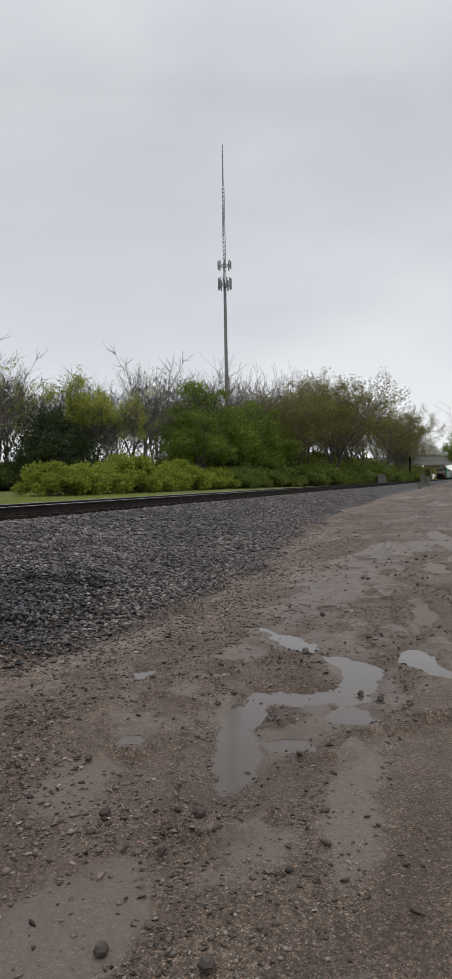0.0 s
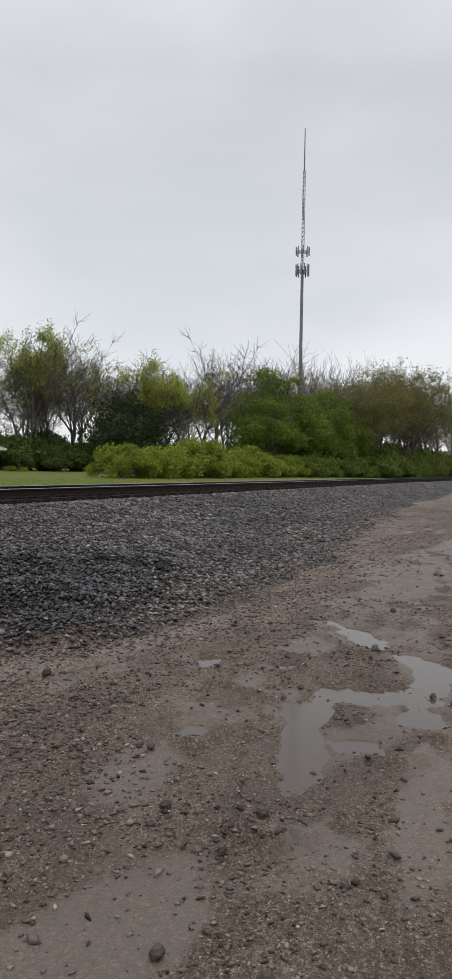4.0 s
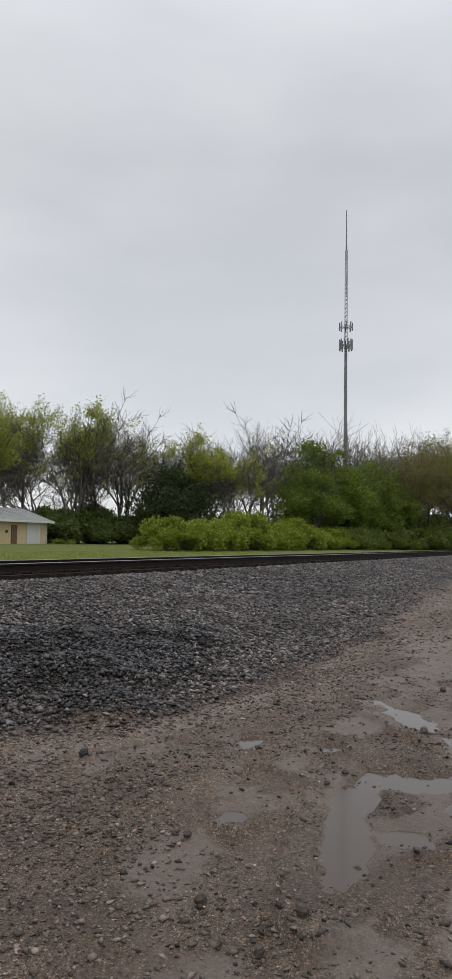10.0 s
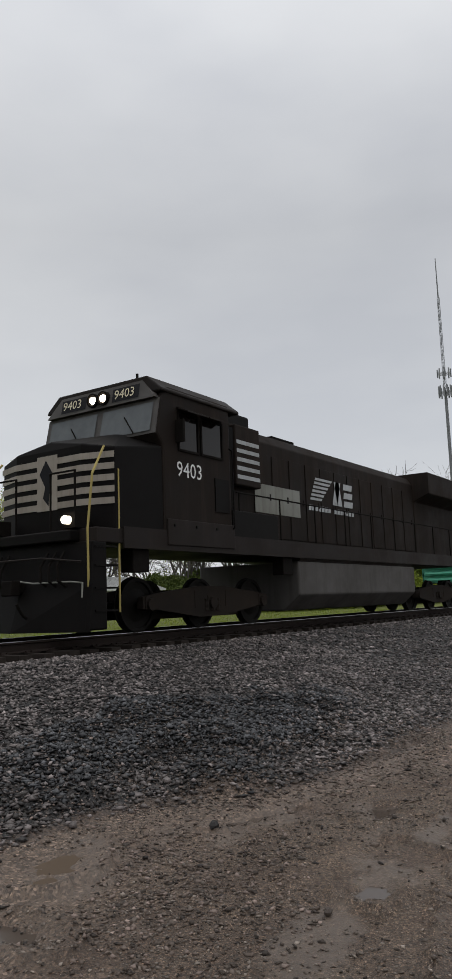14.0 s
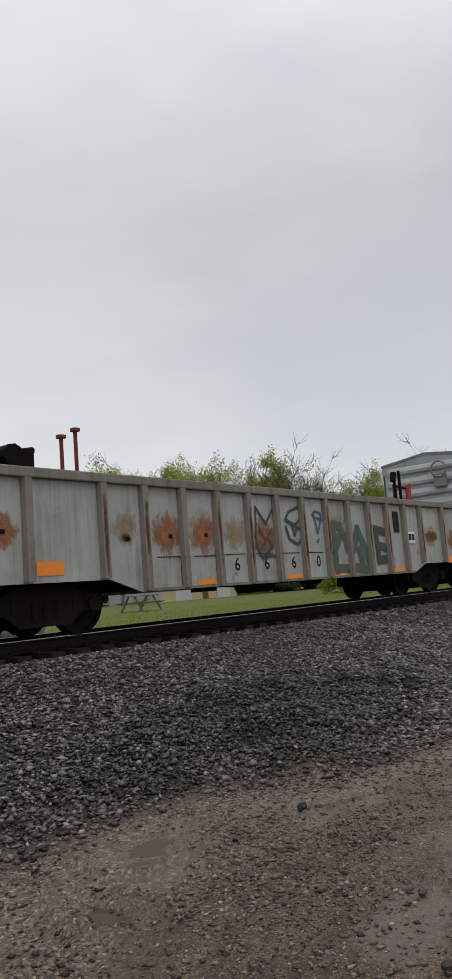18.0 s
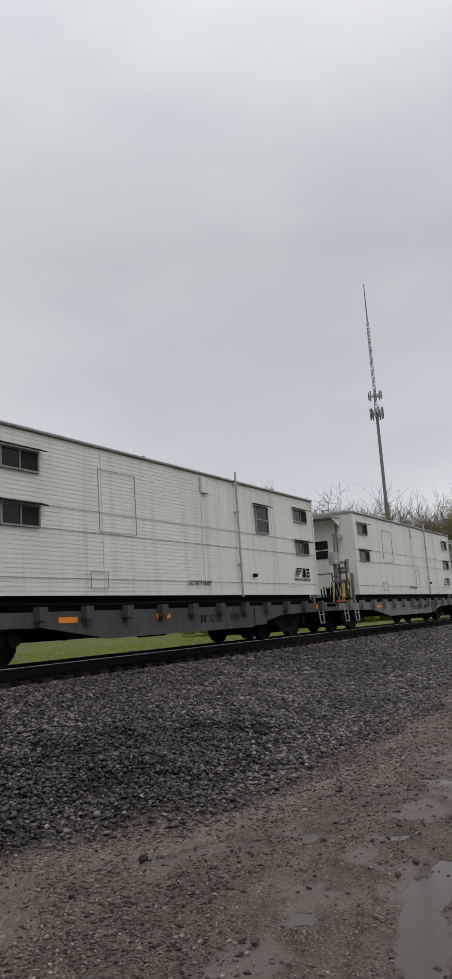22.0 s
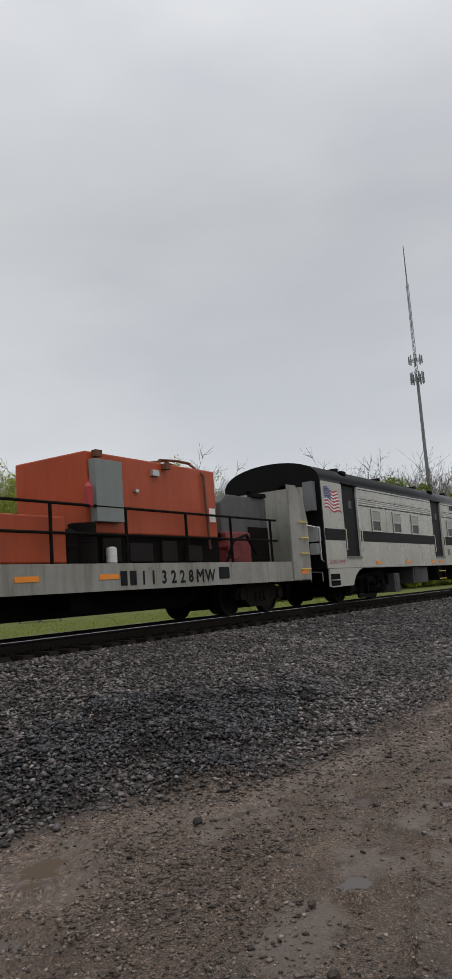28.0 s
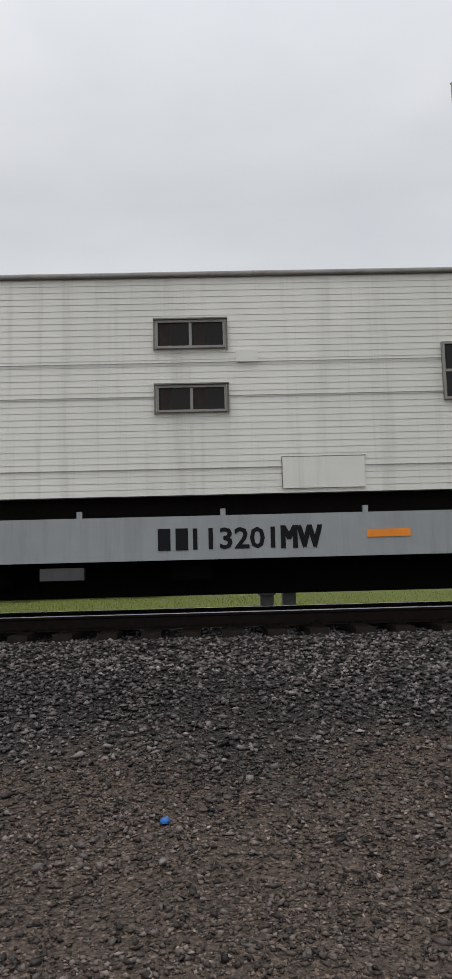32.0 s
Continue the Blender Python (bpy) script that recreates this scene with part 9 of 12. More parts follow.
part("panel_seam", MB().box(0.1, 2.5, -W - 0.003, -W - 0.0005, 0.995, 1.005), COACH_BLACK, e)
for x in (4.7, 6.1, 7.9, 8.9, 12.0, 13.2, 15.0, 17.2, 19.4, 21.2):
    part("panel_seam", MB().box(x, x + 0.008, -W - 0.003, -W - 0.0005, 1.02, 1.77).box(x, x + 0.008, -W - 0.003, -W - 0.0005, 2.11, 2.86), GREY_END, e)
part("step_well", MB().box(0.15, 0.75, -W - 0.006, -W + 0.02, 0.52, 0.85), BLACK_STEEL, e)
part("step", MB().path([(0.15, -W - 0.03, 0.5), (0.75, -W - 0.03, 0.5)], 0.02).path([(0.15, -W - 0.03, 0.68), (0.75, -W - 0.03, 0.68)], 0.014), ALU, e)
for a, b in DOORS:
    d = part("door", MB().box(a, b, -W + 0.05, -W + 0.09, 1.33, 3.42), COACH_BLACK, e, "black side door")
    part("pane", MB().box((a + b) / 2 - 0.02, (a + b) / 2 + 0.2, -W + 0.044, -W + 0.05, 2.75, 2.98), GLASS_DUSTY, d)
    part("threshold", MB().box(a - 0.02, b + 0.02, -W - 0.03, -W + 0.05, 1.28, 1.33), GREY_END, d)
    part("door_frame", MB().box(b - 0.01, b + 0.05, -W - 0.012, -W + 0.05, 1.33, 3.42), SILVER_TRIM, d)
    for x in (a - 0.05, b + 0.06):
        part("handrail", MB().path([(x, -W, 1.5), (x, -W - 0.06, 1.52), (x, -W - 0.06, 2.1), (x, -W, 2.12)], 0.013), CREAM_PAINT, d, "pale grab rail")
    part("gutter", MB().box(a - 0.05, b + 0.05, -W - 0.05, -W - 0.005, 3.43, 3.47), COACH_BLACK, d)
xs2 = [0.02] + [q for d in DOORS for q in (d[0] - 0.02, d[1] + 0.06)] + [l - 0.02]
for a, b in zip(xs2[::2], xs2[1::2]):
    part("black_band", MB().box(a, b, -W - 0.006, -W - 0.001, 1.78, 2.10), COACH_BLACK, e)
    if b - a > 2:
        fl = MB()
        # Black strips paint the shadow lines under and between the mouldings.
        part("shadow_gap", MB().box(a + 0.05, b - 0.05, -W - 0.004, -W - 0.0008, 2.855, 2.875).box(a + 0.05, b - 0.05, -W - 0.004, -W - 0.0008, 3.065, 3.08).box(a + 0.05, b - 0.05, -W - 0.004, -W - 0.0008, 3.355, 3.37), COACH_BLACK, e, "thin black strips drawn as shadow between mouldings")
        for z in (2.88, 2.945, 3.01):
            fl.prism([(-W, z), (-W - 0.022, z + 0.015), (-W - 0.022, z + 0.03), (-W, z + 0.045)], "x", a + 0.05, b - 0.05)
        part("fluting", fl, SILVER_TRIM, e, "raised horizontal mouldings")
        part("letter_board", MB().box(a + 0.05, b - 0.05, -W - 0.01, -W - 0.001, 3.385, 3.415), SILVER_TRIM, e)
        rv = MB()
        for x in np.arange(a + 0.15, b - 0.1, 0.12):
            rv.cbox(x, -W - 0.004, 3.105, 0.018, 0.01, 0.018)
        part("rivets", rv, SILVER, e)["kind"] = "stuff"
for x in (3.42, 5.26, 7.04, 11.2, 13.75, 15.9, 18.15, 20.25):
    w = window(e, x + 0.05, x + 0.70, 2.14, 2.75, y=-W - 0.004, split="h", frame=SILVER_TRIM, glass=GLASS_DUSTY, t=0.04)
    part("outer_frame", MB().box(x - 0.01, x + 0.002, -W - 0.016, -W - 0.001, 2.09, 2.80).box(x + 0.748, x + 0.76, -W - 0.016, -W - 0.001, 2.09, 2.80).box(x + 0.002, x + 0.748, -W - 0.016, -W - 0.001, 2.792, 2.80), GREY_END, w)
    part("blind", MB().box(x + 0.05, x + 0.70, -W - 0.022, -W - 0.012, 2.46, 2.75), painted("window_blind", (0.36, 0.36, 0.33), amount=0.2) if "window_blind" not in bpy.data.materials else bpy.data.materials["window_blind"], w)
for x in np.arange(3.5, 22, 2.68):
    reflector(e, float(x), 1.10, 0.44, 0.09)
reflector(e, 9.8, 1.1, 0.4, 0.1)
reflector(e, 24.5, 1.15, 0.6, 0.32)
part("vent_grille", MB().box(21.45, 22.0, -W - 0.02, -W - 0.002, 1.4, 1.7), WHITE_PAINT, e)
gl = MB()
for i in range(4):
    for j in range(2):
        gl.box(21.49 + j * 0.27, 21.70 + j * 0.27, -W - 0.026, -W - 0.018, 1.43 + i * 0.065, 1.47 + i * 0.065)
part("grille_slot", gl, BLACK_STEEL, e)
part("vent_grille", MB().box(11.0, 11.3, -W - 0.012, -W - 0.002, 1.38, 1.62), GREY_END, e)
lettering(e, "Dining Car", 12.3, 1.84, 0.24, WHITE_PAINT, y=-W - 0.010, shear=0.3, width=3.1)
owner_bars(e, 12.75, 1.40, 0.26, 2, BLACK_PAINT)
lettering(e, "960424MW", 13.22, 1.40, 0.26, BLACK_PAINT, shear=0.3, width=1.95)
nb = MB()
for i in range(7):
    nb.box(11.8 + i * 0.23, 11.98 + i * 0.23, -W - 0.008, -W - 0.003, 3.19, 3.39)
for i in range(8):
    nb.box(13.85 + i * 0.30, 14.08 + i * 0.30, -W - 0.008, -W - 0.003, 3.19, 3.39)
part("marking", nb, BLACK_PAINT, e, "company name as plain dark blocks")
emblem(e, 23.95, 2.2, 1.1, bar=False)
lettering(e, "DO NOT HUMP", 0.18, 1.12, 0.12, RED_PAINT, width=1.0)
waving_flag(e, 0.16, 1.24, 2.66, 3.26)
part("end_wall", MB().prism(arc + [(W, 1.0), (-W, 1.0)], "x", -0.06, 0.0), COACH_BLACK, e, "black coach end")
part("end_wall", MB().prism(arc + [(W, 1.0), (-W, 1.0)], "x", l, l + 0.06), COACH_BLACK, e, "black coach end")
for x, d in ((-0.06, -1), (l + 0.06, 1)):
    df = MB()
    df.box(min(x, x + d * 0.35), max(x, x + d * 0.35), -0.6, -0.45, 1.1, 3.35).box(min(x, x + d * 0.35), max(x, x + d * 0.35), 0.45, 0.6, 1.1, 3.35).box(min(x, x + d * 0.35), max(x, x + d * 0.35), -0.6, 0.6, 3.2, 3.4)
    part("gangway", df, COACH_BLACK, e)
    part("electric_box", MB().box(min(x, x + d * 0.18), max(x, x + d * 0.18), -1.4, -1.1, 2.6, 3.4), FLAT_GREY, e, "grey electric cabinet on the end")
    part("electric_box", MB().box(min(x, x + d * 0.2), max(x, x + d * 0.2), -1.45, -1.15, 1.75, 2.15).box(min(x, x + d * 0.22), max(x, x + d * 0.22), -1.4, -1.2, 1.4, 1.7), ELEC_GREY, e)
    part("handrail", MB().path([(x, -1.48, 1.2), (x + d * 0.14, -1.48, 1.25), (x + d * 0.14, -1.48, 2.1), (x + d * 0.3, -1.2, 2.2), (x, -1.0, 2.2)], 0.018), ALU, e)
for x in (3.3, 6.9, 10.75, 14.6, 18.6, 22.4):
    part("roof_vent", MB().prism([(x - 0.20, 4.04), (x - 0.18, 4.19), (x + 0.18, 4.25), (x + 0.22, 4.19), (x + 0.18, 4.04)], "y", -0.55, 0.35), BLACK_STEEL, e, "dark roof ventilator", bevel=0.03)
for x in (1.65, 9.8, 22.8):
    fl = part("roof_floodlight", MB().cbox(x + 0.2, -W + 0.16, 3.80, 0.28, 0.16, 0.12).tube((x + 0.02, -W + 0.14, 3.82), (x + 0.38, -W + 0.14, 3.82), 0.045, 8), BLACK_STEEL, e, "black roof floodlight", bevel=0.02)
    part("foot", MB().path([(x + 0.08, -W + 0.10, 3.62), (x + 0.2, -W + 0.16, 3.80)], 0.022).path([(x + 0.32, -W + 0.10, 3.62), (x + 0.2, -W + 0.16, 3.80)], 0.022), BLACK_STEEL, fl)
truck(e, 3.55, "coach")
truck(e, l - 3.55, "coach")
coupler(e, 0.05, -1)
coupler(e, l - 0.05, 1)
for a, b, z0, z1, m in ((5.42, 5.94, 0.18, 0.80, FLAT_DARK), (7.3, 8.9, 0.42, 1.0, FLAT_DARK), (9.6, 10.4, 0.5, 0.98, BLACK_STEEL), (12.0, 14.2, 0.45, 1.0, LOCO_GREY), (15.0, 16.0, 0.4, 1.0, FLAT_DARK), (16.4, 18.2, 0.42, 1.0, LOCO_GREY), (18.6, 19.4, 0.5, 1.0, BLACK_STEEL)):
    b_ = part("equipment_box", MB().box(a, b, -1.35, -0.3, z0, z1), m, e, bevel=0.02)
    part("cover", MB().box(a + 0.12, b - 0.12, -1.37, -1.352, z0 + 0.1, z1 - 0.08), m, b_)
fs_ = part("steps", MB().box(9.55, 9.6, -W, -W + 0.2, 0.5, 1.0).box(10.4, 10.45, -W, -W + 0.2, 0.5, 1.0).box(9.6, 10.4, -W + 0.12, -W + 0.16, 0.5, 1.0), BLACK_STEEL, e, "black folding steps")
for z in (0.5, 0.78):
    part("tread", MB().box(9.6, 10.4, -W - 0.02, -W + 0.12, z, z + 0.025), BLACK_STEEL, fs_)
    part("tread_edge", MB().box(9.6, 10.4, -W - 0.035, -W - 0.021, z, z + 0.03), YELLOW_PAINT, fs_, "yellow step edge")
part("centre_sill", MB().box(2.0, l - 2.0, -0.4, 0.4, 0.62, 0.98), BLACK_STEEL, e)

# ---- kitchen trailer and smooth box on one long flatcar ----
e = rail_car("kitchen_flatcar", "long grey flatcar with railed end platforms", "flatcar", 624.3)
l = 23.3
flat_deck(e, l, KITCHEN_GREY, top=1.02, ends=0.66, fish=False, pockets=False, trucks=(2.2, -2.2), deep=0.22)
part("truss", MB().prism([(5.0, 0.66), (18.0, 0.66), (16.5, 0.48), (6.5, 0.48)], "y", -W + 0.06, -W + 0.1), BLACK_STEEL, e)
owner_bars(e, 9.2, 0.72, 0.22, 2, BLACK_PAINT, y=-W + 0.034)
lettering(e, "525462", 9.7, 0.72, 0.22, BLACK_PAINT, y=-W + 0.034, width=1.3)
lettering(e, "MW", 11.4, 0.72, 0.22, BLACK_PAINT, y=-W + 0.034)
for x in (2.9, 13.2, 15.8, 20.6):
    reflector(e, x, 0.82, 0.5, 0.09, -W + 0.034)
for y in (-1.42, 1.35):
    er = part("end_railing", MB().path([(0.12, y, 1.02), (0.12, y, 2.05), (0.22, y, 2.12), (0.62, y, 2.12), (0.72, y, 2.05), (0.72, y, 1.02)], 0.026), CREAM_PAINT, e, "pale pipe railing round the end platform")
    part("mid_rail", MB().path([(0.12, y, 1.55), (0.72, y, 1.55)], 0.02), CREAM_PAINT, er)
part("brake_stand", MB().tube((0.3, -0.9, 1.02), (0.3, -0.9, 1.75), 0.05, 8).lathe([(0.20, -0.02), (0.24, 0.0), (0.20, 0.02), (0.17, 0.0)], (0.2, -0.9, 1.75), "x", 16, ring=True).cbox(0.35, -0.9, 1.5, 0.2, 0.3, 0.4), BLACK_STEEL, e)
part("corner_step", MB().path([(0.1, -W + 0.02, 0.7), (0.12, -W + 0.0, 0.35), (0.5, -W + 0.0, 0.35), (0.52, -W + 0.02, 0.7)], 0.018), CREAM_PAINT, e)
SK = 624.3
c = cargo("kitchen_trailer", "white siding kitchen trailer with round roof ventilator", "trailer", SK)
trailer(c, 0.85, 11.35, 1.28, 4.03)
for y in (-1.3, 1.15):
    part("skid", MB().box(1.0, 12.0, y, y + 0.15, 1.02, 1.29), BLACK_STEEL, c)
window(c, 9.85, 10.65, 2.78, 3.1, awning=True)
part("ventilator", MB().lathe([(0.28, 0.0), (0.28, 0.14), (0.42, 0.16), (0.42, 0.46), (0.36, 0.5), (0.34, 0.62), (0.1, 0.66)], (8.6, -0.8, 4.08), n=20), TANK_WHITE, c, "white round roof ventilator")
part("vent_hood", MB().prism([(-W - 0.14, 2.75), (-W - 0.03, 3.12), (-W, 3.12), (-W, 2.72)], "x", 7.72, 8.12), WHITE_SIDING, c)
part("vent_hood", MB().prism([(-W - 0.14, 2.9), (-W - 0.03, 3.27), (-W, 3.27), (-W, 2.87)], "x", 9.1, 9.5), WHITE_SIDING, c)
part("vent_pipe", MB().tube((9.0, -W - 0.05, 1.3), (9.0, -W - 0.05, 4.1), 0.025, 6), GREY_END, c)
emblem(c, 10.75, 1.72, 1.25)
lettering(c, "DO NOT HUMP", 10.8, 1.45, 0.14, RED_PAINT, width=1.15)
end_door(c, 0.85 + 11.35, 1, 1.28, y0=-0.9)
part("power_box", MB().box(0.1, 0.5, -1.4, -1.0, 1.3, 1.9).tube((0.3, -1.2, 1.02), (0.3, -1.2, 1.4), 0.06), ELEC_GREY, c)
c = cargo("platform_rail", "rusty pipe posts and folded ladder on flatcar", "railing", SK)
for x, y in ((12.5, -1.3), (12.9, -1.3), (13.7, -1.35), (13.75, 1.3), (12.5, 1.3)):
    part("post", MB().tube((x, y, 1.02), (x, y, 2.05), 0.035, 8), RAIL_STEEL, c)
part("folded_ladder", MB().path([(13.35, -1.35, 1.05), (13.6, -1.35, 2.3)], 0.03).path([(13.55, -1.35, 1.05), (13.8, -1.35, 2.3)], 0.03), YELLOW_PAINT, c)
part("low_rail", MB().path([(12.4, -1.4, 1.2), (13.8, -1.4, 1.3)], 0.03).path([(12.4, -1.4, 1.4), (13.8, -1.4, 1.45)], 0.03), RAIL_STEEL, c)
c = cargo("supply_box", "smooth white steel supply box with roof hatch", "container", SK)
part("body", MB().box(14.0, 19.15, -W, W - 0.02, 1.05, 3.3), TANK_WHITE, c, "smooth off-white steel walls", bevel=0.03)
part("roof", MB().prism([(-W - 0.02, 3.24), (-W - 0.02, 3.34), (-W + 0.2, 3.42), (W - 0.2, 3.42), (W + 0.0, 3.34), (W + 0.0, 3.24)], "x", 13.95, 19.2), ROOF_CAP, c)
part("base_rail", MB().box(14.0, 19.15, -W - 0.02, -W - 0.002, 1.05, 1.14), RAIL_STEEL, c)
part("hatch", MB().box(14.25, 14.65, -W - 0.06, -W, 2.75, 3.1), TANK_WHITE, c, bevel=0.02)
emblem(c, 15.9, 2.85, 1.45)
lettering(c, "DO NOT HUMP", 18.1, 1.75, 0.16, RED_PAINT, width=1.0)
part("boarded_window", MB().box(19.15, 19.18, -0.9, -0.3, 2.55, 3.0), plain("plywood", (0.42, 0.22, 0.10), 0.7), c)
part("roof_fan", MB().tube((17.3, -0.5, 3.4), (17.3, -0.5, 3.7), 0.2, 14).lathe([(0.3, 0), (0.34, 0.1), (0.3, 0.2)], (17.4, -0.5, 3.75), "x", 18), BLACK_STEEL, c)
hoop = MB()
for t in np.linspace(0, math.pi * 1.5, 10):
    hoop.tube((18.7 + 0.35 * math.cos(t), -0.3 + 0.35 * math.sin(t), 3.42), (18.7 + 0.35 * math.cos(t), -0.3 + 0.35 * math.sin(t), 4.0), 0.012, 5)
for z in (3.6, 4.0):
    hoop.path([(18.7 + 0.35 * math.cos(t), -0.3 + 0.35 * math.sin(t), z) for t in np.linspace(0, math.pi * 1.5, 14)], 0.016)
part("ladder_cage", hoop, GALV, c)
for i, (x, y) in enumerate(((19.75, -1.0), (20.55, -0.75), (20.95, -1.0))):
    c = cargo("gas_tank", "squat white propane tank strapped on flatcar", "tank", SK)
    c["group"] = "propane tanks"
    part("shell", MB().lathe([(0.34, 0.0), (0.40, 0.06), (0.41, 0.12), (0.41, 0.78), (0.36, 0.9), (0.22, 0.97), (0.08, 0.99)], (x, y, 1.03), n=24), TANK_WHITE, c, smooth=True)
    part("collar", MB().lathe([(0.20, 0.93), (0.20, 1.08), (0.18, 1.08), (0.18, 0.93)], (x, y, 1.03), n=18), TANK_WHITE, c)
    part("band", MB().lathe([(0.415, 0.3), (0.42, 0.32), (0.415, 0.34)], (x, y, 1.03), n=24), ALU, c)
c = cargo("tank_guard", "grey pipe frame round the propane tanks", "frame", SK)
fr = MB()
for x in (19.3, 20.4):
    fr.tube((x, -1.45, 1.02), (x, -1.45, 2.15), 0.03, 8)
fr.path([(19.3, -1.45, 2.1), (20.4, -1.45, 2.15)], 0.028).path([(19.3, -1.45, 1.45), (20.4, -1.45, 1.5)], 0.028)
part("pipe_frame", fr, GALV, c)
c = cargo("end_posts", "grey stakes and pipes at flatcar end", "stakes", SK)
for x, y, h, m in ((21.5, -1.3, 1.1, GALV), (22.1, 0.6, 1.2, YELLOW_PAINT), (22.6, -1.4, 1.25, GALV), (22.9, 0.3, 2.2, GALV), (21.2, 1.2, 1.0, RAIL_STEEL)):
    part("post", MB().tube((x, y, 1.02), (x, y, 1.02 + h), 0.045, 8), m, c)
part("rail", MB().path([(21.6, -1.44, 1.12), (23.0, -1.44, 1.16)], 0.03), YELLOW_PAINT, c)
c = cargo("winch", "tangle of black hoses and brake machinery", "machinery", SK)
rg2 = random.Random(9)
for i in range(9):
    x, y, z = rg2.uniform(22.2, 23.2), rg2.uniform(-0.9, 0.9), rg2.uniform(1.15, 2.0)
    part("machine_part", MB().cbox(x, y, (z + 1.02) / 2, rg2.uniform(0.12, 0.4), rg2.uniform(0.12, 0.3), z - 1.02), BLACK_STEEL, c)
part("reel", MB().lathe([(0.36, -0.12), (0.40, -0.1), (0.2, -0.05), (0.2, 0.05), (0.40, 0.1), (0.36, 0.12)], (22.6, -0.5, 1.75), "y", 20), BLACK_STEEL, c)
part("hose", MB().path([(23.0, -0.9, 2.3), (23.3, -0.9, 1.7), (23.7, -0.9, 1.5), (24.0, -0.7, 1.7)], 0.035), CREAM_PAINT, c)
part("motor", MB().cbox(23.15, -0.7, 2.35, 0.36, 0.36, 0.4).tube((23.15, -0.7, 1.02), (23.15, -0.7, 2.2), 0.08), ELEC_GREY, c)

# ---- last flatcar in view: shed and bunk trailer ----
e = rail_car("trailer_flatcar", "pale grey bulkhead flatcar with dark stencilled number", "flatcar", 648.25)
l = 20.6
flat_deck(e, l, FLAT_PALE, top=1.13, ends=0.63, fish=False, pockets=False, trucks=(2.2, -2.2), deep=0.20)
bulkhead(e, 0.05, 1.15, False, 3.1, FLAT_PALE, 0.2)
owner_bars(e, 12.0, 0.74, 0.25, 2, BLACK_PAINT, y=-W + 0.034)
lettering(e, "113201", 12.40, 0.74, 0.25, BLACK_PAINT, y=-W + 0.034, width=0.94, bold=0.022)
lettering(e, "MW", 13.42, 0.74, 0.25, BLACK_PAINT, y=-W + 0.034, width=0.45, bold=0.06)
lettering(e, "DO NOT HUMP", 6.35, 0.93, 0.10, RED_PAINT, y=-W + 0.034, width=1.05)
for x in (1.5, 8.55, 14.4, 18.0):
    reflector(e, x, 0.84, 0.5, 0.09, -W + 0.034)
for x in np.arange(4.5, l - 0.5, 1.65):
    part("tie_down", MB().cbox(float(x), -W + 0.1, 1.16, 0.06, 0.06, 0.1), FLAT_PALE, e)
part("grab_iron", MB().path([(4.55, -W + 0.02, 0.92), (4.55, -W - 0.03, 0.94), (5.3, -W - 0.03, 0.96), (5.3, -W + 0.02, 0.94)], 0.014), YELLOW_PAINT, e)
step_iron(e, 4.75, ALU, 0.66, 0.3, 0.4)
part("brake_wheel", MB().lathe([(0.1, -0.01), (0.18, 0.0), (0.18, 0.02), (0.1, 0.03)], (10.0, -W + 0.1, 0.48), "y", 16).cbox(10.9, -W + 0.12, 0.5, 0.5, 0.1, 0.14), FLAT_DARK, e)
ST = 648.25
c = cargo("shed_box", "white clapboard shed box with louvre vent", "shed", ST)
trailer(c, 1.25, 2.6, 1.15, 4.12, p=0.13)
part("louvre", MB().box(2.75, 2.98, -W - 0.02, -W, 2.9, 3.1), WHITE_PAINT, c)
lv = MB()
for i in range(4):
    lv.box(2.77, 2.96, -W - 0.026, -W - 0.016, 2.92 + i * 0.045, 2.94 + i * 0.045)
part("louvre_slot", lv, BLACK_STEEL, c)
end_door(c, 3.85, 1, 1.15, y0=-0.6)
part("wall_fan", MB().cbox(4.05, 0.5, 2.75, 0.3, 0.5, 0.45).lathe([(0.2, 0.0), (0.22, 0.06), (0.2, 0.12)], (4.2, 0.5, 2.7), "x", 14), GREY_END, c)
c = cargo("walkway", "grey railed walkway between the trailers", "railing", ST)
part("floor_plate", MB().box(3.9, 5.75, -1.2, 1.2, 1.13, 1.17), BLACK_STEEL, c)
part("red_mat", MB().box(4.4, 5.3, -1.25, -0.6, 1.17, 1.2), RED_PAINT, c)
rl = MB()
for x in (5.0, 5.65):
    rl.tube((x, -1.3, 1.13), (x, -1.3, 2.1 if x < 5.5 else 2.3), 0.03, 8)
for z in (1.7, 2.1):
    rl.path([(5.0, -1.3, z), (5.65, -1.3, z)], 0.028)
rl.tube((4.2, 1.3, 1.13), (4.2, 1.3, 2.0), 0.03).tube((5.0, 1.3, 1.13), (5.0, 1.3, 2.0), 0.03).path([(4.2, 1.3, 2.0), (5.6, 1.3, 2.0)], 0.025)
part("pipe_rail", rl, GALV, c)
part("barrier", MB().path([(4.0, -1.32, 1.6), (4.3, -1.32, 1.6)], 0.02).path([(4.0, -1.32, 2.0), (4.3, -1.32, 2.0)], 0.02), YELLOW_PAINT, c)
c = cargo("bunk_trailer", "white lapped-siding bunk trailer with streaked walls", "trailer", ST)
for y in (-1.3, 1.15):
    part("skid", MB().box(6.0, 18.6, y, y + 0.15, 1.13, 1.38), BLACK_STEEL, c)
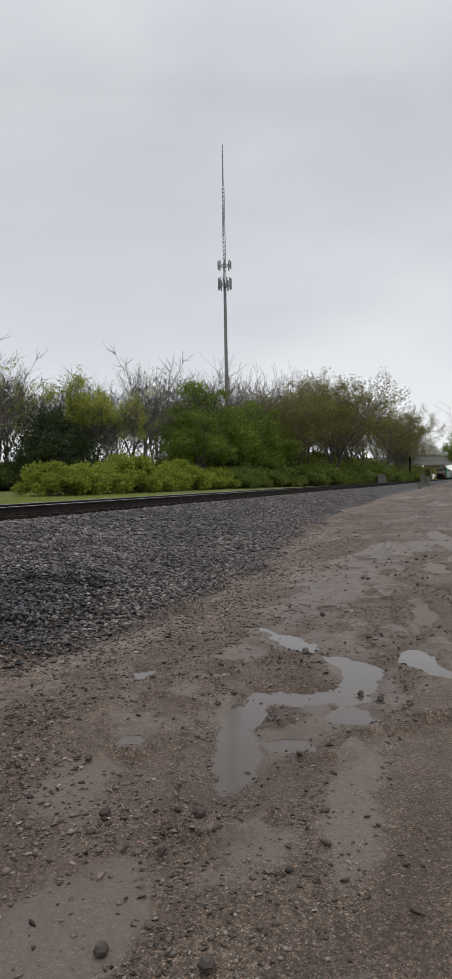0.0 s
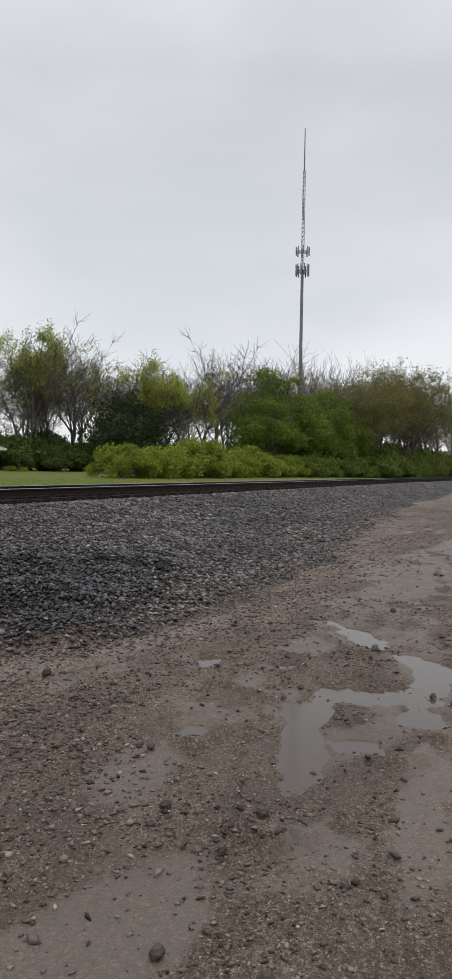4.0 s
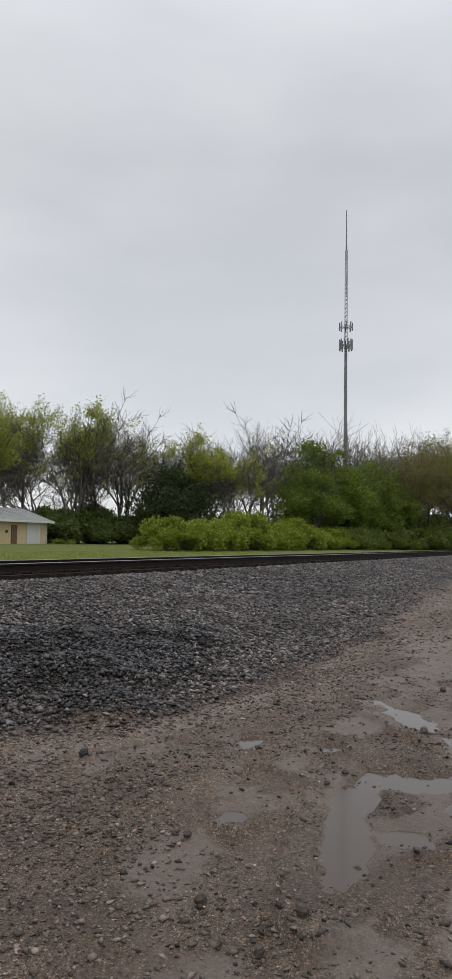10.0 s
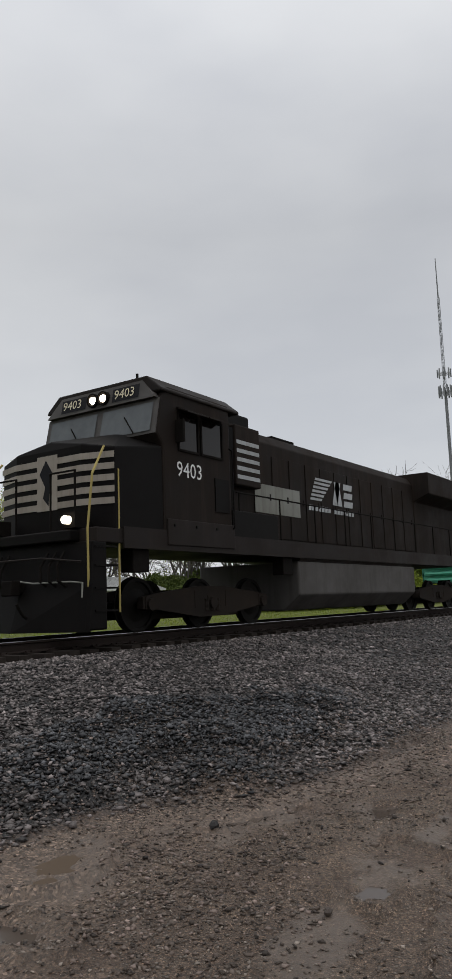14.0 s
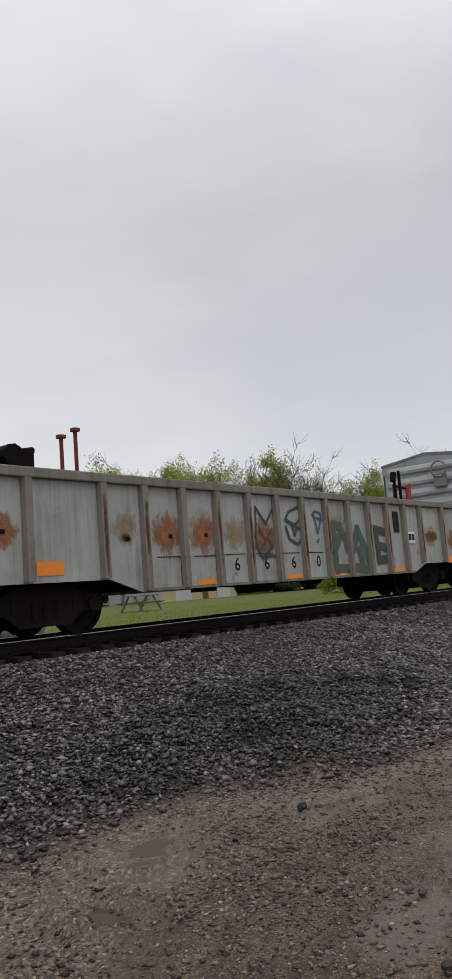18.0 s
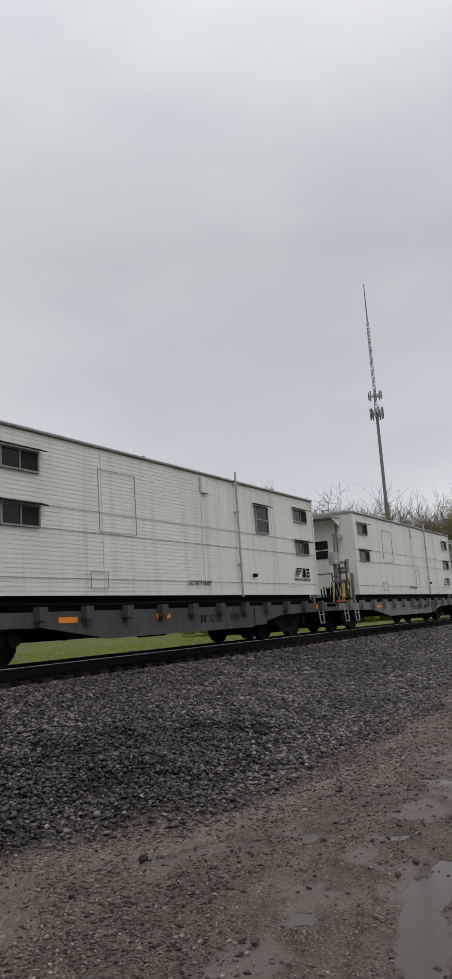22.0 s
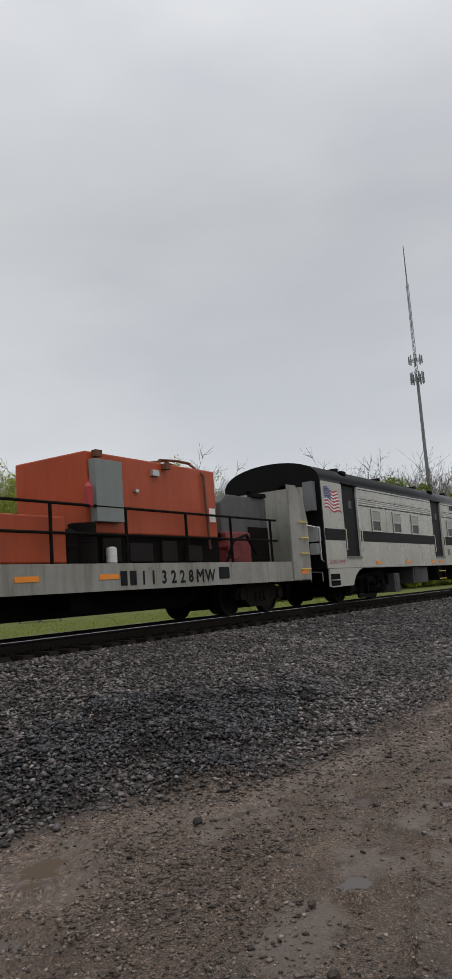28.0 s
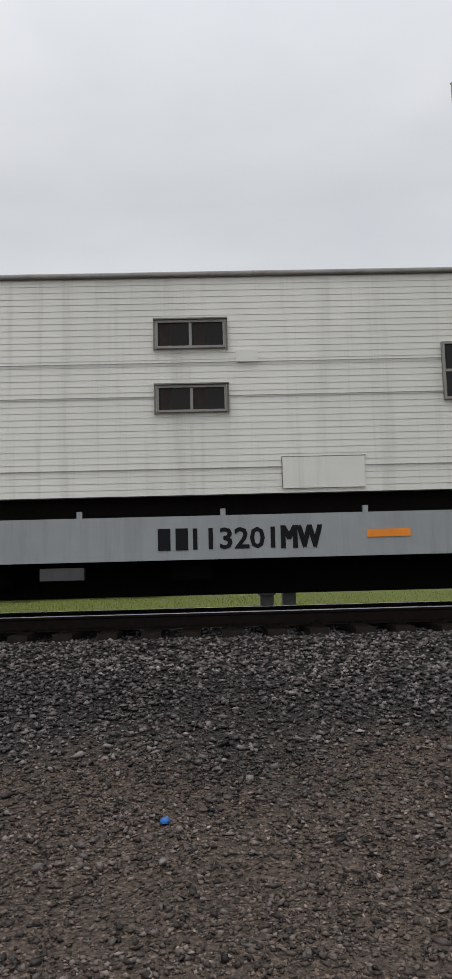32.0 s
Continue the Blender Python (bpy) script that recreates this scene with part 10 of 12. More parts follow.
trailer(c, 5.8, 13.0, 1.37, 4.0)
window(c, 6.2, 6.98, 2.34, 2.98, split="h")
for za, zb in ((2.36, 2.62), (3.12, 3.40)):
    w = window(c, 12.04, 12.80, za, zb, frame=FRAME_GREY, t=0.028)
    part("outer_frame", MB().box(11.985, 12.005, -W - 0.02, -W, za - 0.05, zb + 0.05).box(12.835, 12.855, -W - 0.02, -W, za - 0.05, zb + 0.05).box(11.985, 12.855, -W - 0.05, -W, zb + 0.035, zb + 0.05), GREY_END, w, "weathered grey outer frame")
    for cx in (12.06, 12.46):
        part("curtain", MB().box(cx, cx + 0.13, -W - 0.0105, -W - 0.0085, za + 0.01, zb - 0.01), CURTAIN, w, "drawn grey-brown curtain")
window(c, 15.4, 16.2, 2.45, 3.08, split="h", frame=FRAME_GREY, t=0.03)
part("vent_grille", MB().box(12.95, 13.2, -W - 0.02, -W, 2.92, 3.06), WHITE_SIDING, c)
emblem(c, 6.1, 1.95, 1.15)
pn = MB()
pn.box(13.45, 14.4, -W - 0.004, -W + 0.012, 1.42, 1.78)
part("patch_panel", pn, WHITE_SIDING, c)
part("patch_edge", MB().box(13.44, 13.447, -W - 0.005, -W + 0.01, 1.42, 1.79).box(13.44, 14.42, -W - 0.006, -W + 0.01, 1.783, 1.79), GREY_END, c)
end_door(c, 5.8, -1, 1.37, y0=-0.7)

# ---- trees and bushes ----
class Twigs:
    """Gathers tapered limbs for one bark mesh, and the points where leaves grow."""

    def __init__(self, seed):
        self.r = random.Random(seed)
        self.seg, self.tips = [], []

    def limb(self, p, d, length, rad, level, depth, spread, up, kids, steps=4, wob=0.16):
        r = self.r
        d = d.normalized()
        pts = [(p.copy(), rad)]
        for i in range(steps):
            d = (d + Vector((r.gauss(0, wob), r.gauss(0, wob), r.gauss(0, wob) + up))).normalized()
            p = p + d * (length / steps)
            pts.append((p.copy(), rad * (1 - 0.75 * (i + 1) / steps)))
        n = 7 if level == 0 else 5 if level == 1 else 3
        for a, b in zip(pts, pts[1:]):
            self.seg.append((a[0], b[0], a[1], b[1], n))
        if level >= depth:
            self.tips += [q[0] for q in pts[1:]]
            return
        for k in range(kids[level]):
            f = r.uniform(0.3, 1.0) if level else r.uniform(0.35, 1.0)
            i = min(int(f * steps), steps - 1)
            a, b = pts[i], pts[i + 1]
            g = f * steps - i
            q, rr = a[0].lerp(b[0], g), a[1] + (b[1] - a[1]) * g
            ax = (b[0] - a[0]).normalized()
            side = ax.cross(Vector((r.gauss(0, 1), r.gauss(0, 1), r.gauss(0, 1)))).normalized()
            nd = ax * math.cos(spread) + side * math.sin(spread)
            self.limb(q, nd, length * r.uniform(0.38, 0.68), max(rr * 0.6, 0.017), level + 1, depth, spread, up, kids, 4 if level == 0 else 3, wob * 1.25)

    def bark(self, name, mat):
        mb = MB()
        for a, b, ra, rb, n in self.seg:
            mb.tube(a, b, ra, n, max(rb, 0.010), caps=False)
        me = bpy.data.meshes.new(name)
        me.from_pydata(mb.v, [], mb.f)
        me.materials.append(mat)
        return me


def leaf_mesh(name, pts, per, spread, size, mat, seed, droop=0.0):
    """Small leaves, each a folded blade of its own, strewn round the given points."""
    g = np.random.default_rng(seed)
    c = np.repeat(np.array(pts, float), per, 0)
    n = len(c)
    c = c + g.normal(0, spread, (n, 3)) - np.array([0, 0, droop]) * g.uniform(0, 1, (n, 1))
    a = g.normal(0, 1, (n, 3))
    a /= np.linalg.norm(a, axis=1)[:, None]
    b = np.cross(a, g.normal(0, 1, (n, 3)))
    b /= np.linalg.norm(b, axis=1)[:, None]
    s = size * g.uniform(0.6, 1.3, (n, 1))
    nn = np.cross(a, b) * s * 0.18
    v = np.stack([c - a * s, c + b * s * 0.55 + nn, c + a * s, c - b * s * 0.55 + nn], 1).reshape(-1, 3)
    return big_mesh(name, v, np.arange(n * 4).reshape(-1, 4), mat)


def tree(name, label, seed, height, bark, leaves=None, per=3, spread=0.4, size=0.11, kids=(9, 6, 6), fan=0.65, up=0.07, thin=1.0, stems=1, crown="crown", first=0.28, clump=0.55):
    e = thing(name, label, "tree" if name != "bush" else "bush")
    tw = Twigs(seed)
    r = tw.r
    for s in range(stems):
        lean = Vector((r.gauss(0, 0.10 + 0.12 * (stems > 1)), r.gauss(0, 0.10 + 0.12 * (stems > 1)), 1))
        base = Vector((r.gauss(0, 0.25), r.gauss(0, 0.25), -0.15)) if stems > 1 else Vector((0, 0, -0.15))
        tw.limb(base, lean, height * 0.74, height * 0.017 / math.sqrt(stems), 0, 3, fan, up, kids, 6, 0.10)
    top = sorted(q.z for q in tw.tips)[int(len(tw.tips) * 0.985)]
    f = height / top
    tw.seg = [(a * f, b * f, ra, rb, n) for a, b, ra, rb, n in tw.seg]
    tw.tips = [q * f for q in tw.tips]
    t = new("trunk", tw.bark("trunk", bark))
    t.parent = e
    if leaves is not None:
        tips = tw.tips if thin >= 1 else sorted(tw.tips, key=lambda q: -0.085 * q.z + noise.noise(q * clump + Vector((seed, 0, 0))) + r.gauss(0, 0.05))[:int(len(tw.tips) * thin)]
        c = new(crown, leaf_mesh(crown, [tuple(q) for q in tips], per, spread, size, leaves, seed))
        c.parent = e
    return e


def leafy_lobes(r, lobes, n):
    """Points on the outer skin of rounded masses of foliage, thickest on their tops."""
    pts, total = [], sum(l[3] ** 2 for l in lobes)
    for lx, ly, lz, lr in lobes:
        for _ in range(int(n * lr * lr / total)):
            d = Vector((r.gauss(0, 1), r.gauss(0, 1), r.gauss(0.25, 1))).normalized() * lr * (1 - 0.45 * r.random() ** 2) * (1 + 0.18 * r.gauss(0, 1))
            if lz + d.z * 0.8 > 0.05:
                pts.append((lx + d.x, ly + d.y, lz + d.z * 0.8))
    return pts


def bush(label, seed, w, h, leaves, n, size):
    """A spreading shrub: many stems from the ground and a ragged crown of small leaves in rounded masses."""
    e = thing("bush", label, "bush")
    r = random.Random(seed)
    mb, lobes = MB(), []
    for _ in range(40):
        f = r.random() ** 0.6
        a = r.uniform(0, 6.283)
        lobes.append((math.cos(a) * f * w * 1.15, math.sin(a) * f * w * 0.9, h * (0.10 + (0.70 - 0.52 * f * f) * r.uniform(0.25, 1.0)), w * r.uniform(0.12, 0.27)))
    for lx, ly, lz, lr in lobes:
        mid = (lx * 0.45 + r.gauss(0, 0.1), ly * 0.45 + r.gauss(0, 0.1), lz * 0.4)
        mb.tube((r.gauss(0, 0.2), r.gauss(0, 0.2), -0.1), mid, 0.025, 3, 0.018, caps=False)
        for _ in range(3):
            mb.tube(mid, (lx + r.gauss(0, 0.5) * lr, ly + r.gauss(0, 0.5) * lr, lz + r.uniform(0, 0.9) * lr), 0.016, 3, 0.006, caps=False)
    part("stem", mb, BARK, e)
    c = new("crown", leaf_mesh("crown", leafy_lobes(r, lobes, n), 4, 0.13, size, leaves, seed))
    c.parent = e
    return e


def dome_tree(name, label, seed, height, width, leaves, n, size, bark, low=0.22):
    """A full rounded tree: trunk and limbs, and many leafy masses that lie over one another with gaps between."""
    e = thing(name, label, "tree")
    tw = Twigs(seed)
    r = tw.r
    for _ in range(3):
        tw.limb(Vector((r.gauss(0, 0.3), r.gauss(0, 0.3), -0.15)), Vector((r.gauss(0, 0.2), r.gauss(0, 0.2), 1)), height * 0.7, height * 0.012, 0, 2, 0.8, 0.05, (9, 5), 6, 0.10)
    t = new("trunk", tw.bark("trunk", bark))
    t.parent = e
    lobes = []
    for _ in range(46):
        a, b = r.uniform(0, 6.283), math.asin(r.uniform(-0.25, 1.0))
        f = r.uniform(0.45, 0.88)
        lobes.append((math.cos(a) * math.cos(b) * width * f, math.sin(a) * math.cos(b) * width * f, height * (low + (0.90 - low) * (0.30 + 0.66 * math.sin(b) * f)), width * r.uniform(0.13, 0.29)))
    c = new("crown", leaf_mesh("crown", leafy_lobes(r, lobes, n), 5, 0.16, size, leaves, seed))
    c.parent = e
    return e


def plant(proto, x, y, s, turn, sz=None):
    """A copy of a tree or bush standing on the ground."""
    m = pose(x, y, float(ground_z(x, y)) - 0.03, 0, 0, turn) @ Matrix.Diagonal((s, s, sz or s, 1))
    return copy_thing(proto, m)


def settle(proto, x, y, s, turn, sz=None):
    proto.matrix_basis = pose(x, y, float(ground_z(x, y)) - 0.03, 0, 0, turn) @ Matrix.Diagonal((s, s, sz or s, 1))


def row(proto, spots, seed=0):
    """The first spot takes the tree itself, the others take copies; spots are x, y, scale."""
    r = random.Random(seed)
    low = 0.68 if proto.name.startswith("bush") else 0.92
    made = [plant(proto, x, y, s, r.uniform(0, 360), s * r.uniform(low, 1.08)) for x, y, s in spots[1:]]
    x, y, s = spots[0]
    settle(proto, x, y, s, r.uniform(0, 360))
    return made


spring_a = tree("leafing_tree", "tall tree with yellow-green spring leaves in clumps", 11, 10, BARK, LEAF_SPRING, 22, 0.22, 0.080, (8, 6, 5), thin=0.36, stems=2, clump=0.42)
spring_b = tree("leafing_tree", "slim tree with sparse yellow-green spring leaves", 12, 10, BARK_GREY, LEAF_SPRING, 20, 0.22, 0.078, (9, 6, 5), 0.55, thin=0.30, stems=1, clump=0.45)
spring_c = tree("leafing_tree", "broad crooked tree with thin spring leaves", 18, 10, BARK, LEAF_SPRING, 15, 0.20, 0.074, (10, 6, 6), 0.8, thin=0.22, stems=3, clump=0.5)
bare_a = tree("bare_tree", "bare grey tree with fine upright twigs", 13, 10, BARK_GREY, kids=(10, 7, 6), fan=0.55, up=0.09)
bare_b = tree("bare_tree", "bare dark tree with crooked spreading limbs", 14, 10, BARK, kids=(9, 7, 7), fan=0.75, up=0.05, stems=2)
bare_c = tree("bare_tree", "bare brown tree with budding twigs", 19, 10, BARK_GREY, LEAF_OLIVE, 2, 0.25, 0.05, (10, 7, 6), 0.5, 0.09, thin=0.6)
green_a = dome_tree("green_tree", "broad tree with a full green crown", 15, 12.6, 4.7, LEAF_TREE, 5200, 0.12, BARK, low=0.10)
olive_a = tree("olive_tree", "tall tree with olive-yellow young leaves", 16, 10, BARK, LEAF_OLIVE, 12, 0.22, 0.075, (10, 7, 5), 0.62, 0.06, thin=0.62, clump=0.7, stems=2)
ever_a = tree("evergreen_tree", "dark cedar with dense drooping foliage", 17, 7, BARK, LEAF_DARK, 6, 0.28, 0.125, (16, 6, 5), 1.15, -0.02)
bush_a = bush("bright green leafy bush at the lawn's edge", 21, 2.5, 3.0, LEAF_BUSH, 3000, 0.100)
bush_b = bush("dark green tangled undergrowth", 22, 2.6, 3.0, LEAF_GREEN, 2300, 0.115)
bush_d = bush("dark evergreen shrub under the trees", 23, 2.4, 3.3, LEAF_SHADE, 2600, 0.115)

row(spring_a, [(57, 43.5, 1.22), (45.0, 43.5, 0.98), (65.5, 34, 1.08), (51, 45, 1.1), (35, 38.5, 0.86), (76, 41, 1.05), (-10, 27, 0.85), (-82, 26, 1.22), (-134, 28, 1.9)], 1)
row(spring_b, [(66.5, 42, 1.06), (48, 47, 1.0), (71, 45, 1.05), (62.5, 45, 1.1), (-7.5, 30, 0.9)], 2)
row(spring_c, [(52, 43, 1.12), (60.5, 44, 1.05), (42, 47, 0.95), (70, 35, 1.0)], 3)
row(bare_a, [(66, 45, 1.25), (76, 45, 1.12), (98, 37, 1.55), (104, 38, 1.5), (112, 31, 1.55), (118, 30, 1.6), (125, 30, 1.62), (133, 32, 1.7), (63.5, 47, 1.05), (122, 27, 1.6), (93, 33, 1.35), (109, 24, 1.5), (101, 33, 1.5), (107, 35, 1.6), (115, 36, 1.7), (128, 38, 1.9), (136, 38, 1.95), (144, 36, 1.9),
             (140, 29, 1.6), (150, 27, 1.6), (160, 26, 1.55), (-4, 29, 1.0), (-2, 31.5, 1.1), (-91, 26, 1.75), (-104, 27, 1.7), (106, 28, 1.45)], 4)
row(bare_b, [(74.5, 34, 1.22), (80, 37, 1.2), (50, 50, 1.1), (91, 38, 1.45), (129, 26, 1.5), (145, 24, 1.6), (-6, 33.5, 1.1), (-98, 30, 1.3), (69, 36, 1.0), (54.5, 42.5, 1.22), (61, 41.5, 1.18), (68, 40, 1.15), (47, 44, 1.0), (72, 38.5, 1.1)], 5)
row(bare_c, [(116, 26, 1.6), (95, 41, 1.5), (121, 24, 1.55), (134, 22, 1.6), (154, 22, 1.6), (168, 22, 1.55), (180, 21, 1.5), (110, 34, 1.6), (87, 36, 1.2), (-88, 31, 1.6),
             (200, 20, 1.5), (225, 19, 1.45), (245, 18, 1.45), (270, 18, 1.35)] + [(40 + 5.5 * k, 60 - 0.6 * k + 2.5 * (k % 2), 1.15 + 0.1 * (k % 3)) for k in range(13)], 6)
row(green_a, [(81, 28.5, 1.12), (87, 27.5, 0.98), (76, 27.5, 0.82), (98, 26.5, 1.05), (92.5, 27, 1.0), (165, -2.2, 1.45), (180, -4, 1.5), (152, -6, 1.4), (200, -3, 1.5), (140, -9, 1.2)], 7)
row(olive_a, [(115, 20.5, 1.55), (108, 22.5, 1.2), (126, 20, 1.6), (138, 19.5, 1.62), (150, 18.5, 1.6), (163, 18, 1.55), (184, 17.5, 1.55), (205, 17, 1.5), (230, 16.5, 1.4),
              (255, 17, 1.4), (290, 16, 1.2), (322, 15.5, 1.1), (103, 24.5, 1.1), (-95, 24, 1.35)], 8)
row(ever_a, [(62.5, 36.5, 1.02), (65.5, 37.5, 0.86), (38, 48, 1.0)], 9)
row(bush_a, [(42.5, 25.2, 0.80), (46, 25.3, 0.92), (49.5, 25.6, 1.02), (53.5, 25.4, 1.10), (57.5, 25.6, 1.02), (61.5, 25.2, 1.05), (65.5, 25.4, 0.98), (70, 25.0, 1.0), (74.5, 25.0, 0.9)], 10)
row(bush_b, [(79, 24.3, 0.95), (84, 24, 0.9), (89, 23.4, 0.95), (94, 22.4, 1.05), (99.5, 21.2, 1.2), (105, 20, 1.25), (111, 18.8, 1.25), (118, 17.8, 1.3), (126, 17, 1.3), (135, 16.4, 1.3),
             (145, 15.8, 1.3), (157, 15.6, 1.3), (170, 15.4, 1.35), (186, 15.2, 1.4), (205, 15, 1.4), (150, -1.2, 1.3), (160, -3, 1.5), (-7, 26.5, 0.7), (-12, 25.5, 0.55), (-3.0, 27, 0.6),
             (86, 26, 1.25), (93, 25.4, 1.4), (101, 24.4, 1.5), (109, 23.4, 1.5), (-14.5, 22, 0.5), (-16.5, 22, 0.45), (-18.5, 20.5, 0.5), (-20.5, 21, 0.45)] + [(86 + 6.5 * k, 33 - 0.11 * k * 6.5, 1.6 + 0.1 * (k % 3)) for k in range(15)]
    + [(118 + 9 * k, 23 - 0.4 * k, 1.8) for k in range(12)] + [(96 + 8 * k, 29 - 0.45 * k, 2.3) for k in range(22)], 11)
row(bush_d, [(50.5, 42, 1.15), (53.5, 41.8, 1.2), (57, 41, 1.15), (60, 40, 1.2), (63.5, 39, 1.1), (67, 38, 1.2), (71, 36.5, 1.2), (74.5, 34, 1.15), (79, 32, 1.2), (46.5, 45, 1.1), (55, 39.5, 0.7), (52, 45, 1.3), (56, 45, 1.35), (60, 44, 1.35), (64, 43, 1.3), (68, 42, 1.35), (72, 40, 1.35), (76, 38, 1.3), (80, 35, 1.3), (84, 33, 1.35), (58.5, 42, 1.2), (62, 41.5, 1.2), (48.5, 43, 1.15), (65.5, 40.5, 1.15), (69, 38.8, 1.1), (73, 37, 1.1), (44, 47, 1.1), (40, 49, 1.1)] + [(46 + 5 * k, 50 - 0.55 * k, 1.25) for k in range(12)], 12)


def far_woods():
    """A low line of woods all round the horizon."""
    g = np.random.default_rng(31)
    n = 26000
    a = g.uniform(0, 2 * np.pi, n)
    rad = g.uniform(430, 560, n)
    top = 7 + 7 * lattice(a * 60, a * 0 + 3, 2) + 5 * lattice(a * 190, a * 0 + 1, 3)
    z = g.uniform(0, 1, n) ** 0.7 * top
    c = np.stack([np.cos(a) * rad, np.sin(a) * rad, z], -1)
    keep = (np.abs(c[:, 1] - Y_MID) > 5) | (c[:, 0] < 0)
    return tagged(new("far_woods", leaf_mesh("far_woods", c[keep], 1, 1.0, 2.2, LEAF_OLIVE, 5)), "distant line of budding woods along the horizon", "woods", kind="stuff")


far_woods()

# ---- grass on the lawn behind the track ----
def grass():
    g = np.random.default_rng(41)
    n = 42000
    x, y = g.uniform(-20, 48, n), 13.6 + 12 * g.uniform(0, 1, n) ** 1.6
    h, lean = g.uniform(0.03, 0.09, n), g.normal(0, 0.03, (n, 2))
    z = ground_z(x, y)
    a = g.uniform(0, 6.283, n)
    dx, dy = np.cos(a) * 0.012, np.sin(a) * 0.012
    v = np.stack([np.stack([x - dx, y - dy, z], -1), np.stack([x + dx, y + dy, z], -1), np.stack([x + lean[:, 0], y + lean[:, 1], z + h], -1)], 1).reshape(-1, 3)
    return tagged(new("grass", big_mesh("grass", v, np.arange(n * 3).reshape(-1, 3), LEAF_BUSH)), "short wet green lawn grass", "grass", kind="stuff")


grass()

# ---- radio masts ----
TOWER_GREY = plain("weathered_tower_steel", (0.17, 0.178, 0.185), 0.6, 0.0, 0.3, 1.0)
TOWER_PALE = plain("antenna_housing_grey", (0.24, 0.25, 0.255), 0.6)
tower = thing("radio_tower", "tall slender grey lattice radio tower with antenna arrays", "radio tower", at=(125.5, 39.6, 0.9), turn=20)
part("lower_mast", MB().tube((0, 0, -0.3), (0, 0, 34.5), 0.34, 12, 0.25), TOWER_GREY, tower, "tapered lower mast")
for k in range(3):
    a = math.radians(120 * k)
    part("chord", MB().tube((math.cos(a) * 0.27, math.sin(a) * 0.27, 34.0), (math.cos(a) * 0.21, math.sin(a) * 0.21, 51.2), 0.045, 6), TOWER_GREY, tower)
lace = MB()
for i in range(24):
    z0, z1 = 34.3 + i * 0.7, 34.3 + (i + 1) * 0.7
    r0, r1 = 0.27 - 0.06 * i / 24, 0.27 - 0.06 * (i + 1) / 24
    for k in range(3):
        a, b = math.radians(120 * k), math.radians(120 * (k + 1))
        lace.tube((math.cos(a) * r0, math.sin(a) * r0, z0), (math.cos(b) * r1, math.sin(b) * r1, z1), 0.03, 4)
part("lattice", lace, TOWER_GREY, tower)
part("top_whip", MB().tube((0, 0, 51.2), (0, 0, 58.3), 0.12, 8, 0.07), TOWER_GREY, tower)
for i in range(9):
    part("dipole", MB().tube((0, 0, 52.4 + i * 0.68), (0.55, 0, 52.5 + i * 0.68), 0.03, 5).tube((0.55, 0, 52.3 + i * 0.68), (0.55, 0, 52.75 + i * 0.68), 0.03, 5), TOWER_GREY, tower)
for z, n, h in ((34.4, 11, 1.9), (37.6, 8, 1.4)):
    ring = MB()
    for k in range(18):
        a, b = math.radians(20 * k), math.radians(20 * (k + 1))
        ring.tube((math.cos(a) * 1.0, math.sin(a) * 1.0, z), (math.cos(b) * 1.0, math.sin(b) * 1.0, z), 0.05, 4)
        if k % 3 == 0:
            ring.tube((0, 0, z), (math.cos(a) * 1.0, math.sin(a) * 1.0, z), 0.05, 4)
    part("platform", ring, TOWER_GREY, tower)
    for k in range(n):
        a = 2 * math.pi * k / n
        part("panel_antenna", MB().cbox(math.cos(a) * 1.08, math.sin(a) * 1.08, z + 0.1, 0.16, 0.22, h), TOWER_PALE if k % 2 else TOWER_GREY, tower)
for i in range(4):
    part("side_antenna", MB().tube((0, 0, 43.0 + i * 1.0), (-0.95, 0, 43.1 + i * 1.0), 0.035, 5).tube((-0.95, 0, 42.7 + i), (-0.95, 0, 43.6 + i), 0.04, 5), TOWER_GREY, tower)
part("whip", MB().tube((0.3, 0, 48.0), (1.25, 0, 48.0), 0.04, 5).tube((1.25, 0, 47.8), (1.25, 0, 50.6), 0.035, 5), TOWER_GREY, tower)
part("whip", MB().tube((0, 0, 27.5), (0.9, 0, 27.6), 0.04, 5).tube((0.9, 0, 27.5), (0.9, 0, 32.0), 0.03, 5), TOWER_GREY, tower)

mast = thing("antenna_mast", "slim steel antenna mast with a four-way dipole array", "antenna mast", at=(16.7, 46.2, 1.0))
part("pole", MB().tube((0, 0, -0.3), (0, 0, 33.0), 0.20, 10, 0.10), GALV, mast)
for k, z in enumerate((31.0, 32.2)):
    s = 1 if k else -1
    part("boom", MB().tube((-0.80, 0.25 * s, z - 0.45), (0.85, -0.25 * s, z + 0.55), 0.055, 6), GALV, mast)
for x, z in ((-0.80, 30.55), (0.70, 30.95), (-0.62, 31.9), (0.85, 32.75), (0.15, 32.4)):
    part("dipole", MB().tube((x, 0, z - 0.8), (x, 0, z + 1.1), 0.05, 6), GALV, mast)
part("cable_loop", MB().path([(0.0, 0.1, 29.6), (0.35, 0.1, 29.3), (0.5, 0.1, 30.2), (0.2, 0.1, 30.8)], 0.03, 5), BLACK_STEEL, mast)

